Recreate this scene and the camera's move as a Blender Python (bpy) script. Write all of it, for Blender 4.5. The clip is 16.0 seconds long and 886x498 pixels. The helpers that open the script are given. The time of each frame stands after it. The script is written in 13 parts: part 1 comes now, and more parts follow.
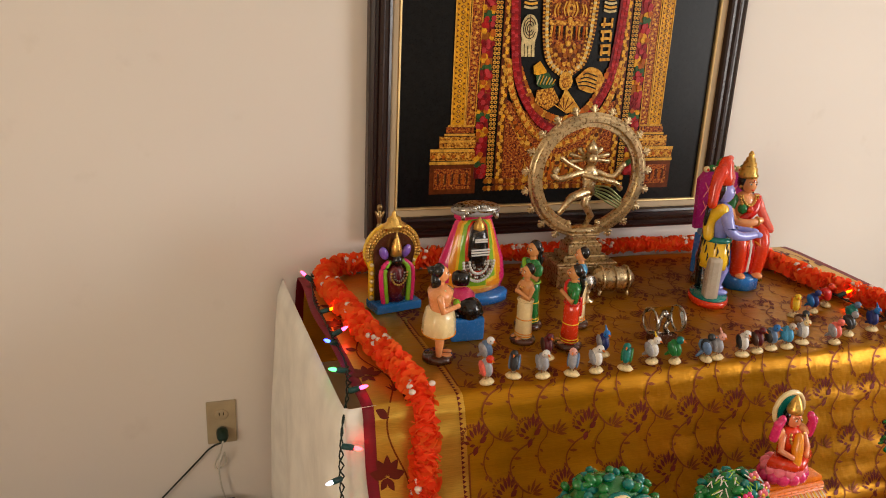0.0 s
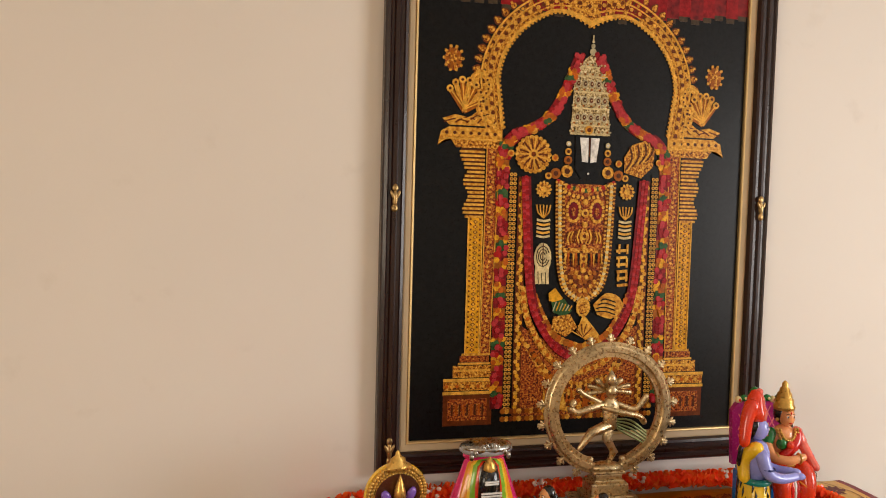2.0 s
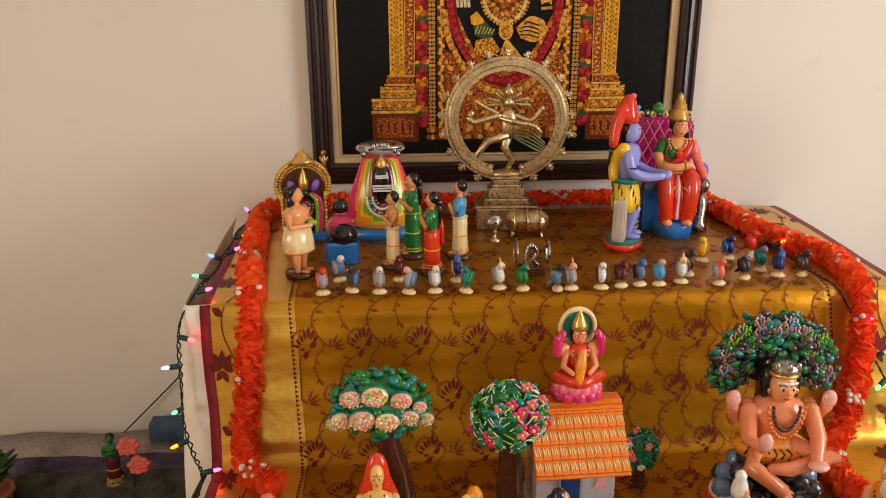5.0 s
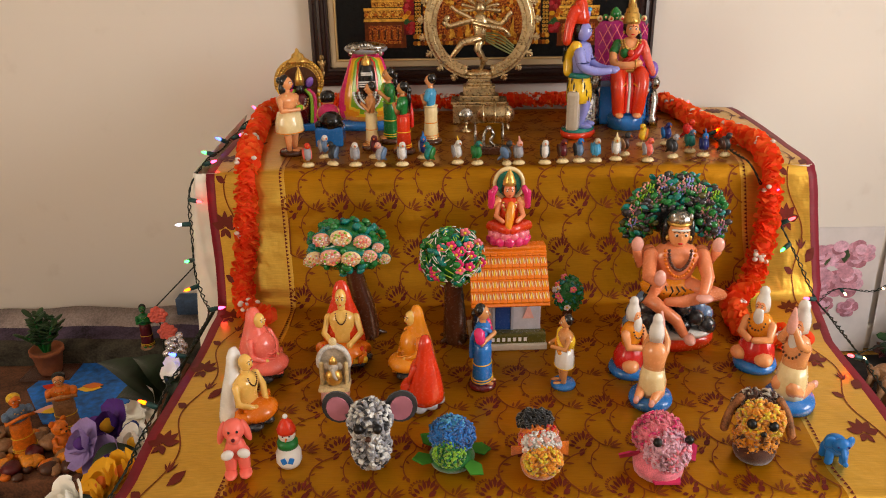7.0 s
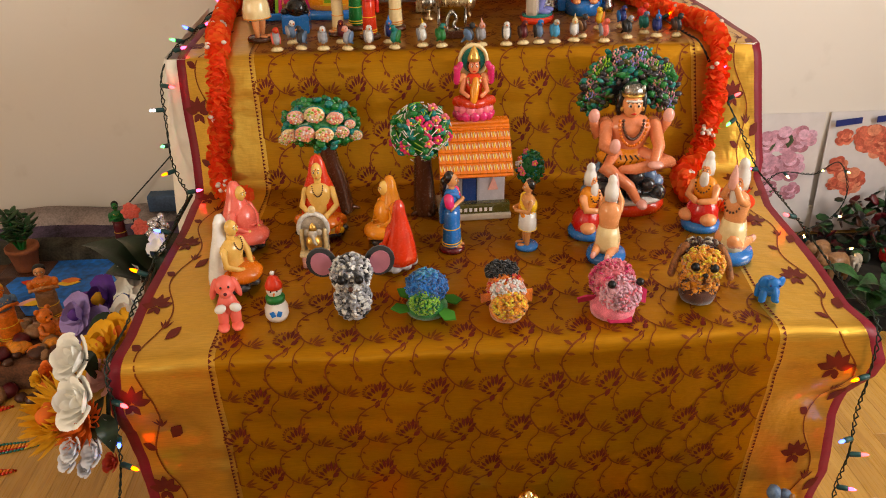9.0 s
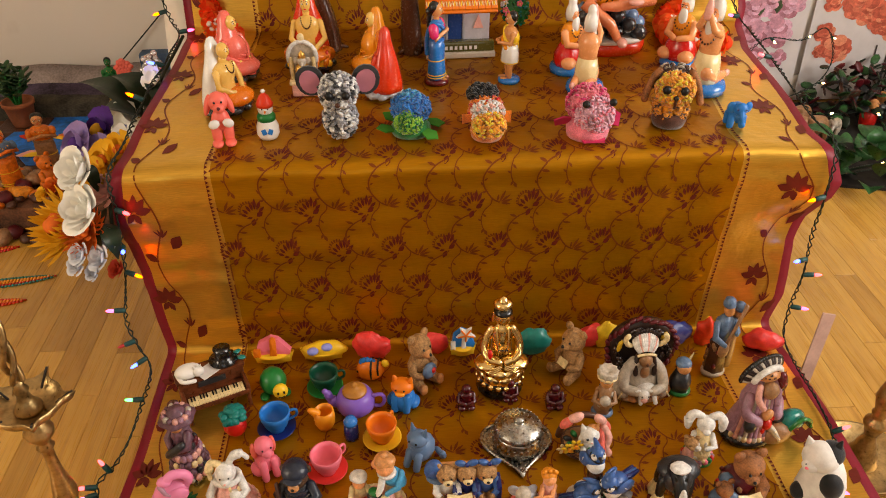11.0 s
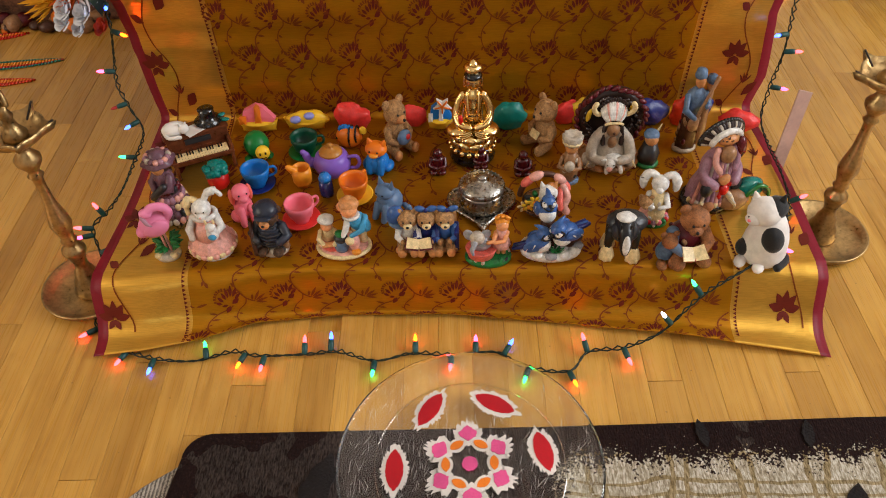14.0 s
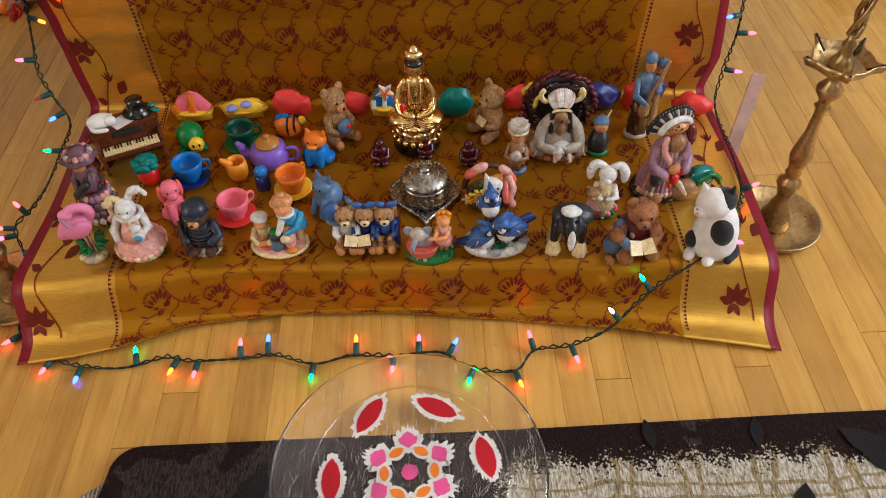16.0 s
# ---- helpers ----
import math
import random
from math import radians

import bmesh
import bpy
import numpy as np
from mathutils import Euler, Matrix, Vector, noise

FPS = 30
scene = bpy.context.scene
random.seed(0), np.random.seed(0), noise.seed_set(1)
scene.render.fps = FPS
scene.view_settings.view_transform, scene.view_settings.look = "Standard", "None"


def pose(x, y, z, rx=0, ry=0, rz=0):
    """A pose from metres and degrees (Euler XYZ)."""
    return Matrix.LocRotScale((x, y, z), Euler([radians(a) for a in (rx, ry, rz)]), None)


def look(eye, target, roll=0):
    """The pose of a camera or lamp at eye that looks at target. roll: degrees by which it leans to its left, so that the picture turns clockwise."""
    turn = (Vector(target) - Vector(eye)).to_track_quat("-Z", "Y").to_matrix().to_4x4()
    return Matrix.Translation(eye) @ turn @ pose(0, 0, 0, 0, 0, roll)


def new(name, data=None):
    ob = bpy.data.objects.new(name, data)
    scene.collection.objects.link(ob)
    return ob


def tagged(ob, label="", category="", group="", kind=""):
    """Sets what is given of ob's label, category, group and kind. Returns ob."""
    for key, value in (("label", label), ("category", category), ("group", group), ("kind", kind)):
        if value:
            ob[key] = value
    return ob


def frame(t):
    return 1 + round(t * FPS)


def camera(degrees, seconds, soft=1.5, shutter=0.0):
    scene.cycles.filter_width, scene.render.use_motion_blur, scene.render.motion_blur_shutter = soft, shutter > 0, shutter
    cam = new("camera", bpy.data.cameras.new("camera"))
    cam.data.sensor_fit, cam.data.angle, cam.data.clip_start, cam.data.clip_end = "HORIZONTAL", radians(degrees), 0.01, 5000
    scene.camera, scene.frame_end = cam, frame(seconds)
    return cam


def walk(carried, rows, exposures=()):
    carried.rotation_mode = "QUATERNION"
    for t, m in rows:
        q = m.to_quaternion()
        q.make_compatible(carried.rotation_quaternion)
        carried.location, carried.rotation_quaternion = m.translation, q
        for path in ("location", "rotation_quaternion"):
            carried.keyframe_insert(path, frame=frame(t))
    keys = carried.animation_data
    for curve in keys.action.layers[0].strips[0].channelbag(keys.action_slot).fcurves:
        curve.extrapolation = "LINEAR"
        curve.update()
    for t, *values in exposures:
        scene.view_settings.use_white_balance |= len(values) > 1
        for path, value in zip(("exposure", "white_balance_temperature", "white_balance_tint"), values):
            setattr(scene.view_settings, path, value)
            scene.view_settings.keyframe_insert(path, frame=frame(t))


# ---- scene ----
cam = camera(60.0, 16.0, soft=1.0)
METRES, EYE, TILT, LEAN, TURN = 1.95, 1.45, 0.0, 0.0, -18.7
ROWS = [
    (0.0, 0.0, 0.0, 0.0, 0.82, -17.74, -2.56),
    (0.5, -0.0028, 0.0067, 0.0132, -0.94, -11.44, -2.55),
    (1.0, -0.0074, 0.0293, 0.0266, -0.93, -6.13, -2.24),
    (1.5, -0.0022, 0.0501, 0.0399, 0.57, -2.65, -1.82),
    (2.0, 0.0448, 0.0364, 0.0326, 4.62, -3.16, -1.55),
    (2.5, 0.1363, -0.0271, 0.0134, 9.46, -6.41, -1.74),
    (3.0, 0.1798, -0.0694, -0.0001, 11.61, -9.6, -0.97),
    (3.5, 0.1988, -0.0537, -0.0212, 12.87, -12.1, -0.16),
    (4.0, 0.2209, -0.0358, -0.0374, 13.85, -13.59, 0.37),
    (4.5, 0.2812, -0.0298, -0.0518, 14.19, -15.29, 0.24),
    (4.7, 0.3028, -0.0239, -0.0518, 14.55, -16.43, 0.19),
    (6.8, 0.4489, -0.1262, -0.0789, 18.62, -20.78, 0.78),
    (7.0, 0.4521, -0.1423, -0.0813, 18.23, -21.82, 0.75),
    (7.5, 0.4616, -0.1615, -0.0925, 17.2, -23.74, 0.86),
    (8.0, 0.4571, -0.1671, -0.1027, 16.14, -25.37, 0.83),
    (8.5, 0.4544, -0.1878, -0.1026, 15.29, -26.6, 0.67),
    (8.7, 0.4574, -0.1947, -0.1022, 15.09, -27.11, 0.75),
    (10.8, 0.4763, -0.2768, -0.153, 14.41, -33.7, -0.01),
    (11.0, 0.4907, -0.2743, -0.1514, 14.94, -34.82, 0.13),
    (11.5, 0.5112, -0.28, -0.1622, 15.81, -36.56, 0.36),
    (12.0, 0.5217, -0.2936, -0.1736, 16.69, -38.11, 0.63),
    (12.5, 0.5318, -0.3048, -0.1819, 17.31, -39.66, 0.87),
    (13.0, 0.5417, -0.3112, -0.1862, 17.74, -41.28, 0.98),
    (13.5, 0.5595, -0.3215, -0.1924, 18.09, -43.1, 1.05),
    (14.0, 0.5786, -0.3291, -0.2033, 18.41, -45.28, 1.1),
    (14.5, 0.5833, -0.3318, -0.2136, 18.49, -47.41, 1.05),
    (15.0, 0.586, -0.3334, -0.2212, 18.23, -48.88, 1.0),
    (15.5, 0.592, -0.3275, -0.2158, 17.53, -48.85, 0.82),
    (16.0, 0.5968, -0.287, -0.2077, 16.54, -47.51, 0.47),
]
walk(cam, [(t, pose(0, 0, EYE, TILT, LEAN, TURN) @ pose(METRES * x, METRES * y, METRES * z, 90 + pitch, roll, yaw)) for t, x, y, z, yaw, pitch, roll in ROWS],
     exposures=[(0.0, -0.13, 6600, 10), (1.0, -0.24, 6600, 10), (2.0, -0.10, 6550, 10), (3.5, -0.13, 6500, 10), (7.0, -0.12, 6650, 11), (11.0, 0.06, 7000, 11), (12.5, -0.05, 6800, 10), (14.0, -0.13, 6150, 9), (15.0, -0.12, 5700, 8), (16.0, -0.12, 5650, 8)])

# ---- world and light ----
world = bpy.data.worlds.new("world")
scene.world = world
world.use_nodes = True
_nt = world.node_tree
_sky = _nt.nodes.new("ShaderNodeTexSky")
_sky.sky_type = 'NISHITA'
_sky.sun_disc = False
_sky.sun_elevation, _sky.sun_rotation = radians(38), radians(150)
_nt.nodes["Background"].inputs[1].default_value = 0.08
_nt.links.new(_sky.outputs[0], _nt.nodes["Background"].inputs[0])


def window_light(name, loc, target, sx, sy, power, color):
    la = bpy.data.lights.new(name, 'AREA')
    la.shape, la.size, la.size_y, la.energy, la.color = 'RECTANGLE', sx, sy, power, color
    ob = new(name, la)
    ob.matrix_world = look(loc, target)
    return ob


WALL = 1.735          # back wall
X0, X1, Y0, CEIL = -2.4, 3.3, -3.2, 2.5
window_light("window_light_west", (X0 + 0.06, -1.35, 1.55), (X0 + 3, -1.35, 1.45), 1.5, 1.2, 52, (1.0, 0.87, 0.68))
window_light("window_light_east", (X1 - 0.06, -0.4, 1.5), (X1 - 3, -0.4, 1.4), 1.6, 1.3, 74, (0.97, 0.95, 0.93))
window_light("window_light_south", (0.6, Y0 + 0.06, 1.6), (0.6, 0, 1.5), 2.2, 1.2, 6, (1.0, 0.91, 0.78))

# ---- materials ----
MATS = {}


def _ramp(nt, fac, stops):
    r = nt.nodes.new("ShaderNodeValToRGB")
    nt.links.new(fac, r.inputs[0])
    e = r.color_ramp.elements
    while len(e) < len(stops):
        e.new(0.5)
    for k, (p, c) in zip(e, stops):
        k.position, k.color = p, (*c, 1)
    return r.outputs[0]


def _noise(nt, scale, detail=3.0, coord="Object", stretch=None, rough=0.55):
    tc = nt.nodes.new("ShaderNodeTexCoord")
    n = nt.nodes.new("ShaderNodeTexNoise")
    n.inputs["Scale"].default_value, n.inputs["Detail"].default_value = scale, detail
    n.inputs["Roughness"].default_value = rough
    src = tc.outputs[coord]
    if stretch:
        mp = nt.nodes.new("ShaderNodeMapping")
        mp.inputs["Scale"].default_value = stretch
        nt.links.new(src, mp.inputs[0])
        src = mp.outputs[0]
    nt.links.new(src, n.inputs["Vector"])
    return n.outputs["Fac"]


def _mix(nt, fac, a, b, mode='MIX'):
    m = nt.nodes.new("ShaderNodeMix")
    m.data_type, m.blend_type = 'RGBA', mode
    for sock, v in ((m.inputs[0], fac), (m.inputs[6], a), (m.inputs[7], b)):
        if isinstance(v, (int, float)):
            sock.default_value = v
        elif isinstance(v, tuple):
            sock.default_value = (*v, 1) if len(v) == 3 else v
        else:
            nt.links.new(v, sock)
    return m.outputs[2]


def _bump(nt, height, strength, dist):
    b = nt.nodes.new("ShaderNodeBump")
    b.inputs["Strength"].default_value, b.inputs["Distance"].default_value = strength, dist
    nt.links.new(height, b.inputs["Height"])
    return b.outputs[0]


def mat(name, color, rough=0.5, metal=0.0, var=0.14, scale=14.0, fine=160.0, bump=0.25, coat=0.0, sheen=0.0, dist=0.0008, spec=0.36):
    """A surface of one colour with wear at two scales and fine relief."""
    if name in MATS:
        return MATS[name]
    m = bpy.data.materials.new(name)
    m.use_nodes = True
    if metal < 0.5:
        color = tuple(c ** 1.22 for c in color)
    nt = m.node_tree
    p = nt.nodes["Principled BSDF"]
    big, small = _noise(nt, scale), _noise(nt, fine, 2.0)
    dark = tuple(c * (1 - 2.2 * var) for c in color)
    light = tuple(min(1, c * (1 + 1.4 * var) + 0.02 * var) for c in color)
    c1 = _ramp(nt, big, ((0.3, dark), (0.7, light)))
    c2 = _mix(nt, 0.35 * min(1, var * 4), c1, _ramp(nt, small, ((0.35, dark), (0.65, light))))
    nt.links.new(c2, p.inputs["Base Color"])
    rr = _ramp(nt, small, ((0.3, (max(0.03, rough - 0.08),) * 3), (0.7, (min(1, rough + 0.1),) * 3)))
    nt.links.new(rr, p.inputs["Roughness"])
    p.inputs["Metallic"].default_value = metal
    p.inputs["Specular IOR Level"].default_value = spec
    p.inputs["Coat Weight"].default_value = coat
    p.inputs["Coat Roughness"].default_value = 0.12
    p.inputs["Sheen Weight"].default_value = sheen
    if bump:
        nt.links.new(_bump(nt, small, bump, dist), p.inputs["Normal"])
    MATS[name] = m
    return m


def glow(name, color, strength):
    if name in MATS:
        return MATS[name]
    m = bpy.data.materials.new(name)
    m.use_nodes = True
    p = m.node_tree.nodes["Principled BSDF"]
    p.inputs["Base Color"].default_value = (*color, 1)
    p.inputs["Roughness"].default_value = 0.2
    p.inputs["Emission Color"].default_value = (*color, 1)
    p.inputs["Emission Strength"].default_value = strength
    MATS[name] = m
    return m


def clear(name, color=(1, 1, 1), rough=0.02, ior=1.4):
    m = bpy.data.materials.new(name)
    m.use_nodes = True
    nt = m.node_tree
    p = nt.nodes["Principled BSDF"]
    p.inputs["Base Color"].default_value = (*color, 1)
    p.inputs["Transmission Weight"].default_value, p.inputs["IOR"].default_value = 1.0, ior
    p.inputs["Roughness"].default_value = rough
    return m


def wall_paint(name, color):
    m = bpy.data.materials.new(name)
    m.use_nodes = True
    nt = m.node_tree
    p = nt.nodes["Principled BSDF"]
    big, mid, small = _noise(nt, 1.1, 3), _noise(nt, 9, 5), _noise(nt, 420, 2)
    a = _ramp(nt, big, ((0.3, tuple(c * 0.95 for c in color)), (0.7, color)))
    scuff = _ramp(nt, mid, ((0.22, tuple(c * 0.93 for c in color)), (0.36, (1, 1, 1))))
    nt.links.new(_mix(nt, 0.25, a, scuff, 'MULTIPLY'), p.inputs["Base Color"])
    p.inputs["Roughness"].default_value = 0.62
    nt.links.new(_bump(nt, small, 0.18, 0.0006), p.inputs["Normal"])
    return m


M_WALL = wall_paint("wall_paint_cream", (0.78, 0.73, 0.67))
# Unseen walls: darker colour stands in for a dimmer room, cutting bounce light
M_WALL_DIM = wall_paint("unseen_wall_dim_paint", (0.50, 0.42, 0.33))
M_CEIL = wall_paint("ceiling_paint_white", (0.82, 0.80, 0.77))


def wood_floor_mat():
    m = bpy.data.materials.new("oak_strip_varnished")
    m.use_nodes = True
    nt = m.node_tree
    p = nt.nodes["Principled BSDF"]
    info = nt.nodes.new("ShaderNodeObjectInfo")
    tc = nt.nodes.new("ShaderNodeTexCoord")
    add = nt.nodes.new("ShaderNodeVectorMath")
    add.operation = 'MULTIPLY_ADD'
    comb = nt.nodes.new("ShaderNodeCombineXYZ")
    for k in range(3):
        nt.links.new(info.outputs["Random"], comb.inputs[k])
    nt.links.new(comb.outputs[0], add.inputs[0])
    add.inputs[1].default_value = (13.0, 29.0, 7.0)
    nt.links.new(tc.outputs["Object"], add.inputs[2])
    mp = nt.nodes.new("ShaderNodeMapping")
    mp.inputs["Scale"].default_value = (26.0, 1.6, 10.0)
    nt.links.new(add.outputs[0], mp.inputs[0])
    n = nt.nodes.new("ShaderNodeTexNoise")
    n.inputs["Scale"].default_value, n.inputs["Detail"].default_value, n.inputs["Distortion"].default_value = 2.2, 5, 0.6
    nt.links.new(mp.outputs[0], n.inputs["Vector"])
    mp2 = nt.nodes.new("ShaderNodeMapping")
    mp2.inputs["Scale"].default_value = (240.0, 5.0, 60.0)
    nt.links.new(add.outputs[0], mp2.inputs[0])
    n2 = nt.nodes.new("ShaderNodeTexNoise")
    n2.inputs["Scale"].default_value, n2.inputs["Detail"].default_value = 1.6, 3
    nt.links.new(mp2.outputs[0], n2.inputs["Vector"])
    grain = _ramp(nt, n.outputs["Fac"], ((0.26, (0.43, 0.215, 0.036)), (0.48, (0.55, 0.300, 0.056)), (0.74, (0.61, 0.355, 0.082))))
    pores = _ramp(nt, n2.outputs["Fac"], ((0.30, (0.42, 0.30, 0.20)), (0.44, (1, 1, 1))))
    tone = _ramp(nt, info.outputs["Random"], ((0.0, (0.76, 0.70, 0.62)), (0.4, (0.95, 0.92, 0.88)), (0.8, (1.04, 1.02, 0.98)), (1.0, (1.10, 1.08, 1.04))))
    c = _mix(nt, 0.36, grain, pores, 'MULTIPLY')
    specks = _ramp(nt, _noise(nt, 70.0, 2), ((0.22, (0.22, 0.12, 0.05)), (0.27, (1, 1, 1))))
    c = _mix(nt, 0.8, c, specks, 'MULTIPLY')
    c = _mix(nt, 1.0, c, tone, 'MULTIPLY')
    dirt = _ramp(nt, _noise(nt, 5.0, 6), ((0.32, (0.62, 0.52, 0.42)), (0.46, (1, 1, 1))))
    nt.links.new(_mix(nt, 0.5, c, dirt, 'MULTIPLY'), p.inputs["Base Color"])
    nt.links.new(_ramp(nt, n2.outputs["Fac"], ((0.3, (0.36,) * 3), (0.7, (0.24,) * 3))), p.inputs["Roughness"])
    nt.links.new(_bump(nt, n2.outputs["Fac"], 0.12, 0.0004), p.inputs["Normal"])
    p.inputs["Coat Weight"].default_value, p.inputs["Coat Roughness"].default_value = 0.10, 0.18
    p.inputs["Specular IOR Level"].default_value = 0.5
    return m


M_WOOD = wood_floor_mat()


def silk(name, color, metal, rough, weave=900.0):
    m = bpy.data.materials.new(name)
    m.use_nodes = True
    nt = m.node_tree
    p = nt.nodes["Principled BSDF"]
    big = _noise(nt, 5.0, 4)
    th = _noise(nt, 1.0, 2, stretch=(30, 900, 900))
    th2 = _noise(nt, 1.0, 2, stretch=(900, 40, 40))
    base = _ramp(nt, big, ((0.3, tuple(c * 0.86 for c in color)), (0.7, tuple(min(1, c * 1.1) for c in color))))
    c = _mix(nt, 0.35, base, _ramp(nt, th, ((0.35, tuple(c * 0.7 for c in color)), (0.65, tuple(min(1, c * 1.2) for c in color)))))
    nt.links.new(c, p.inputs["Base Color"])
    p.inputs["Metallic"].default_value, p.inputs["Roughness"].default_value = metal, rough
    p.inputs["Specular IOR Level"].default_value = 0.25
    wr = _noise(nt, 16.0, 3)
    b1 = _bump(nt, wr, 0.40, 0.008)
    b = nt.nodes.new("ShaderNodeBump")
    b.inputs["Strength"].default_value, b.inputs["Distance"].default_value = 0.25, 0.0004
    nt.links.new(_mix(nt, 0.5, th, th2), b.inputs["Height"])
    nt.links.new(b1, b.inputs["Normal"])
    nt.links.new(b.outputs[0], p.inputs["Normal"])
    return m


M_SILK = silk("silk_ochre", (0.43, 0.182, 0.0025), 0.58, 0.33)
M_ZARI = silk("silk_zari_band", (0.70, 0.40, 0.060), 0.78, 0.28)
M_EDGE = silk("silk_maroon_edge", (0.20, 0.006, 0.018), 0.0, 0.5)
M_MOTIF = silk("silk_maroon_thread", (0.145, 0.016, 0.008), 0.25, 0.45)
M_VINE = silk("silk_rust_thread", (0.22, 0.050, 0.006), 0.35, 0.42)
M_LINEN = mat("linen_white", (0.88, 0.85, 0.78), 0.8, var=0.05, bump=0.3)


# ---- builders ----
class Build:
    """Collects shapes of several materials into one mesh."""

    def __init__(self):
        self.v, self.f, self.m, self.mats, self.flat = [], [], [], [], []
        self.x = Matrix()

    def slot(self, m):
        if m not in self.mats:
            self.mats.append(m)
        return self.mats.index(m)

    def add(self, verts, faces, m, flat=False):
        o = len(self.v)
        self.v += [self.x @ Vector(p) for p in verts]
        k = self.slot(m)
        for f in faces:
            self.f.append(tuple(i + o for i in f))
            self.m.append(k)
            self.flat.append(flat)

    def lathe(self, prof, m, c=(0, 0, 0), seg=20, rot=None, squash=(1, 1), wave=0.0, lobes=0):
        """Turned shape: profile of (radius, height)."""
        R = Euler([radians(a) for a in rot]).to_matrix() if rot else None
        vs, fs = [], []
        for r, z in prof:
            for i in range(seg):
                a = 2 * math.pi * i / seg
                rr = r * (1 + (wave * math.cos(lobes * a) if lobes else 0))
                p = Vector((rr * math.cos(a) * squash[0], rr * math.sin(a) * squash[1], z))
                vs.append((R @ p if R else p) + Vector(c))
        for k in range(len(prof) - 1):
            for i in range(seg):
                j = (i + 1) % seg
                fs.append((k * seg + i, k * seg + j, (k + 1) * seg + j, (k + 1) * seg + i))
        if prof[0][0] > 1e-6:
            fs.append(tuple(reversed(range(seg))))
        if prof[-1][0] > 1e-6:
            fs.append(tuple(range((len(prof) - 1) * seg, len(prof) * seg)))
        self.add(vs, fs, m)

    def ell(self, c, r, m, rot=None, seg=14, rings=9, rough=0.0, freq=60.0):
        """Ellipsoid; rough: lumpiness."""
        R = Euler([radians(a) for a in rot]).to_matrix() if rot else None
        r = (r, r, r) if isinstance(r, (int, float)) else r
        vs, fs = [], []
        for k in range(rings + 1):
            t = math.pi * k / rings
            n = 1 if k in (0, rings) else seg
            for i in range(n):
                a = 2 * math.pi * i / seg
                p = Vector((r[0] * math.sin(t) * math.cos(a), r[1] * math.sin(t) * math.sin(a), r[2] * math.cos(t)))
                if rough:
                    p *= 1 + rough * noise.noise(p * freq + Vector(c) * 31)
                vs.append((R @ p if R else p) + Vector(c))
        for i in range(seg):
            j = (i + 1) % seg
            fs.append((0, 1 + i, 1 + j))
            b = 1 + (rings - 2) * seg
            fs.append((b + j, b + i, 1 + (rings - 1) * seg))
            for k in range(rings - 2):
                o = 1 + k * seg
                fs.append((o + i, o + seg + i, o + seg + j, o + j))
        self.add(vs, fs, m)

    def tube(self, pts, r, m, seg=8, closed=False):
        """Round tube along points; r: one radius or one a point. Ends are rounded."""
        P = [Vector(p) for p in pts]
        n = len(P)
        R = [r] * n if isinstance(r, (int, float)) else list(r)
        if not closed and R[0] > 0.0004:
            d0, d1 = (P[0] - P[1]).normalized(), (P[-1] - P[-2]).normalized()
            P = [P[0] + d0 * R[0] * 0.8, P[0] + d0 * R[0] * 0.45] + P + [P[-1] + d1 * R[-1] * 0.45, P[-1] + d1 * R[-1] * 0.8]
            R = [R[0] * 0.35, R[0] * 0.8] + R + [R[-1] * 0.8, R[-1] * 0.35]
            n = len(P)
        vs, fs = [], []
        up = Vector((0.31, 0.17, 0.93)).normalized()
        for i in range(n):
            a = P[(i - 1) % n] if (closed or i) else P[i]
            b = P[(i + 1) % n] if (closed or i < n - 1) else P[i]
            t = (b - a)
            t = t.normalized() if t.length > 1e-9 else Vector((0, 0, 1))
            s = t.cross(up)
            s = s.normalized() if s.length > 1e-4 else t.orthogonal().normalized()
            w = s.cross(t)
            for k in range(seg):
                g = 2 * math.pi * k / seg
                vs.append(P[i] + (s * math.cos(g) + w * math.sin(g)) * R[i])
        for i in range(n if closed else n - 1):
            for k in range(seg):
                l = (k + 1) % seg
                o, q = i * seg, ((i + 1) % n) * seg
                fs.append((o + k, o + l, q + l, q + k))
        if not closed:
            fs.append(tuple(reversed(range(seg))))
            fs.append(tuple(range((n - 1) * seg, n * seg)))
        self.add(vs, fs, m)

    def box(self, c, s, m, rot=None, bevel=0.0, taper=1.0):
        """Block with chamfered edges; taper: top against bottom."""
        R = Euler([radians(a) for a in rot]).to_matrix() if rot else Matrix.Identity(3)
        b = min(bevel, min(s) * 0.45)
        bm = bmesh.new()
        bmesh.ops.create_cube(bm, size=1)
        for v in bm.verts:
            k = taper if v.co.z > 0 else 1
            v.co = Vector((v.co.x * s[0] * k, v.co.y * s[1] * k, v.co.z * s[2]))
        if b > 0:
            bmesh.ops.bevel(bm, geom=bm.edges[:], offset=b, segments=2, affect='EDGES', profile=0.6)
        self.add([R @ v.co + Vector(c) for v in bm.verts], [[w.index for w in f.verts] for f in bm.faces], m, flat=True)
        bm.free()

    def slab(self, outline, c, thick, m, rot=None, dome=0.0):
        """Flat shape cut from a sheet: outline in its x,y, thickness along z."""
        R = Euler([radians(a) for a in rot]).to_matrix() if rot else Matrix.Identity(3)
        n = len(outline)
        mid = Vector((sum(p[0] for p in outline) / n, sum(p[1] for p in outline) / n, thick / 2 + dome))
        vs = [R @ Vector((x, y, -thick / 2)) + Vector(c) for x, y in outline] + [R @ Vector((x, y, thick / 2)) + Vector(c) for x, y in outline]
        vs.append(R @ mid + Vector(c))
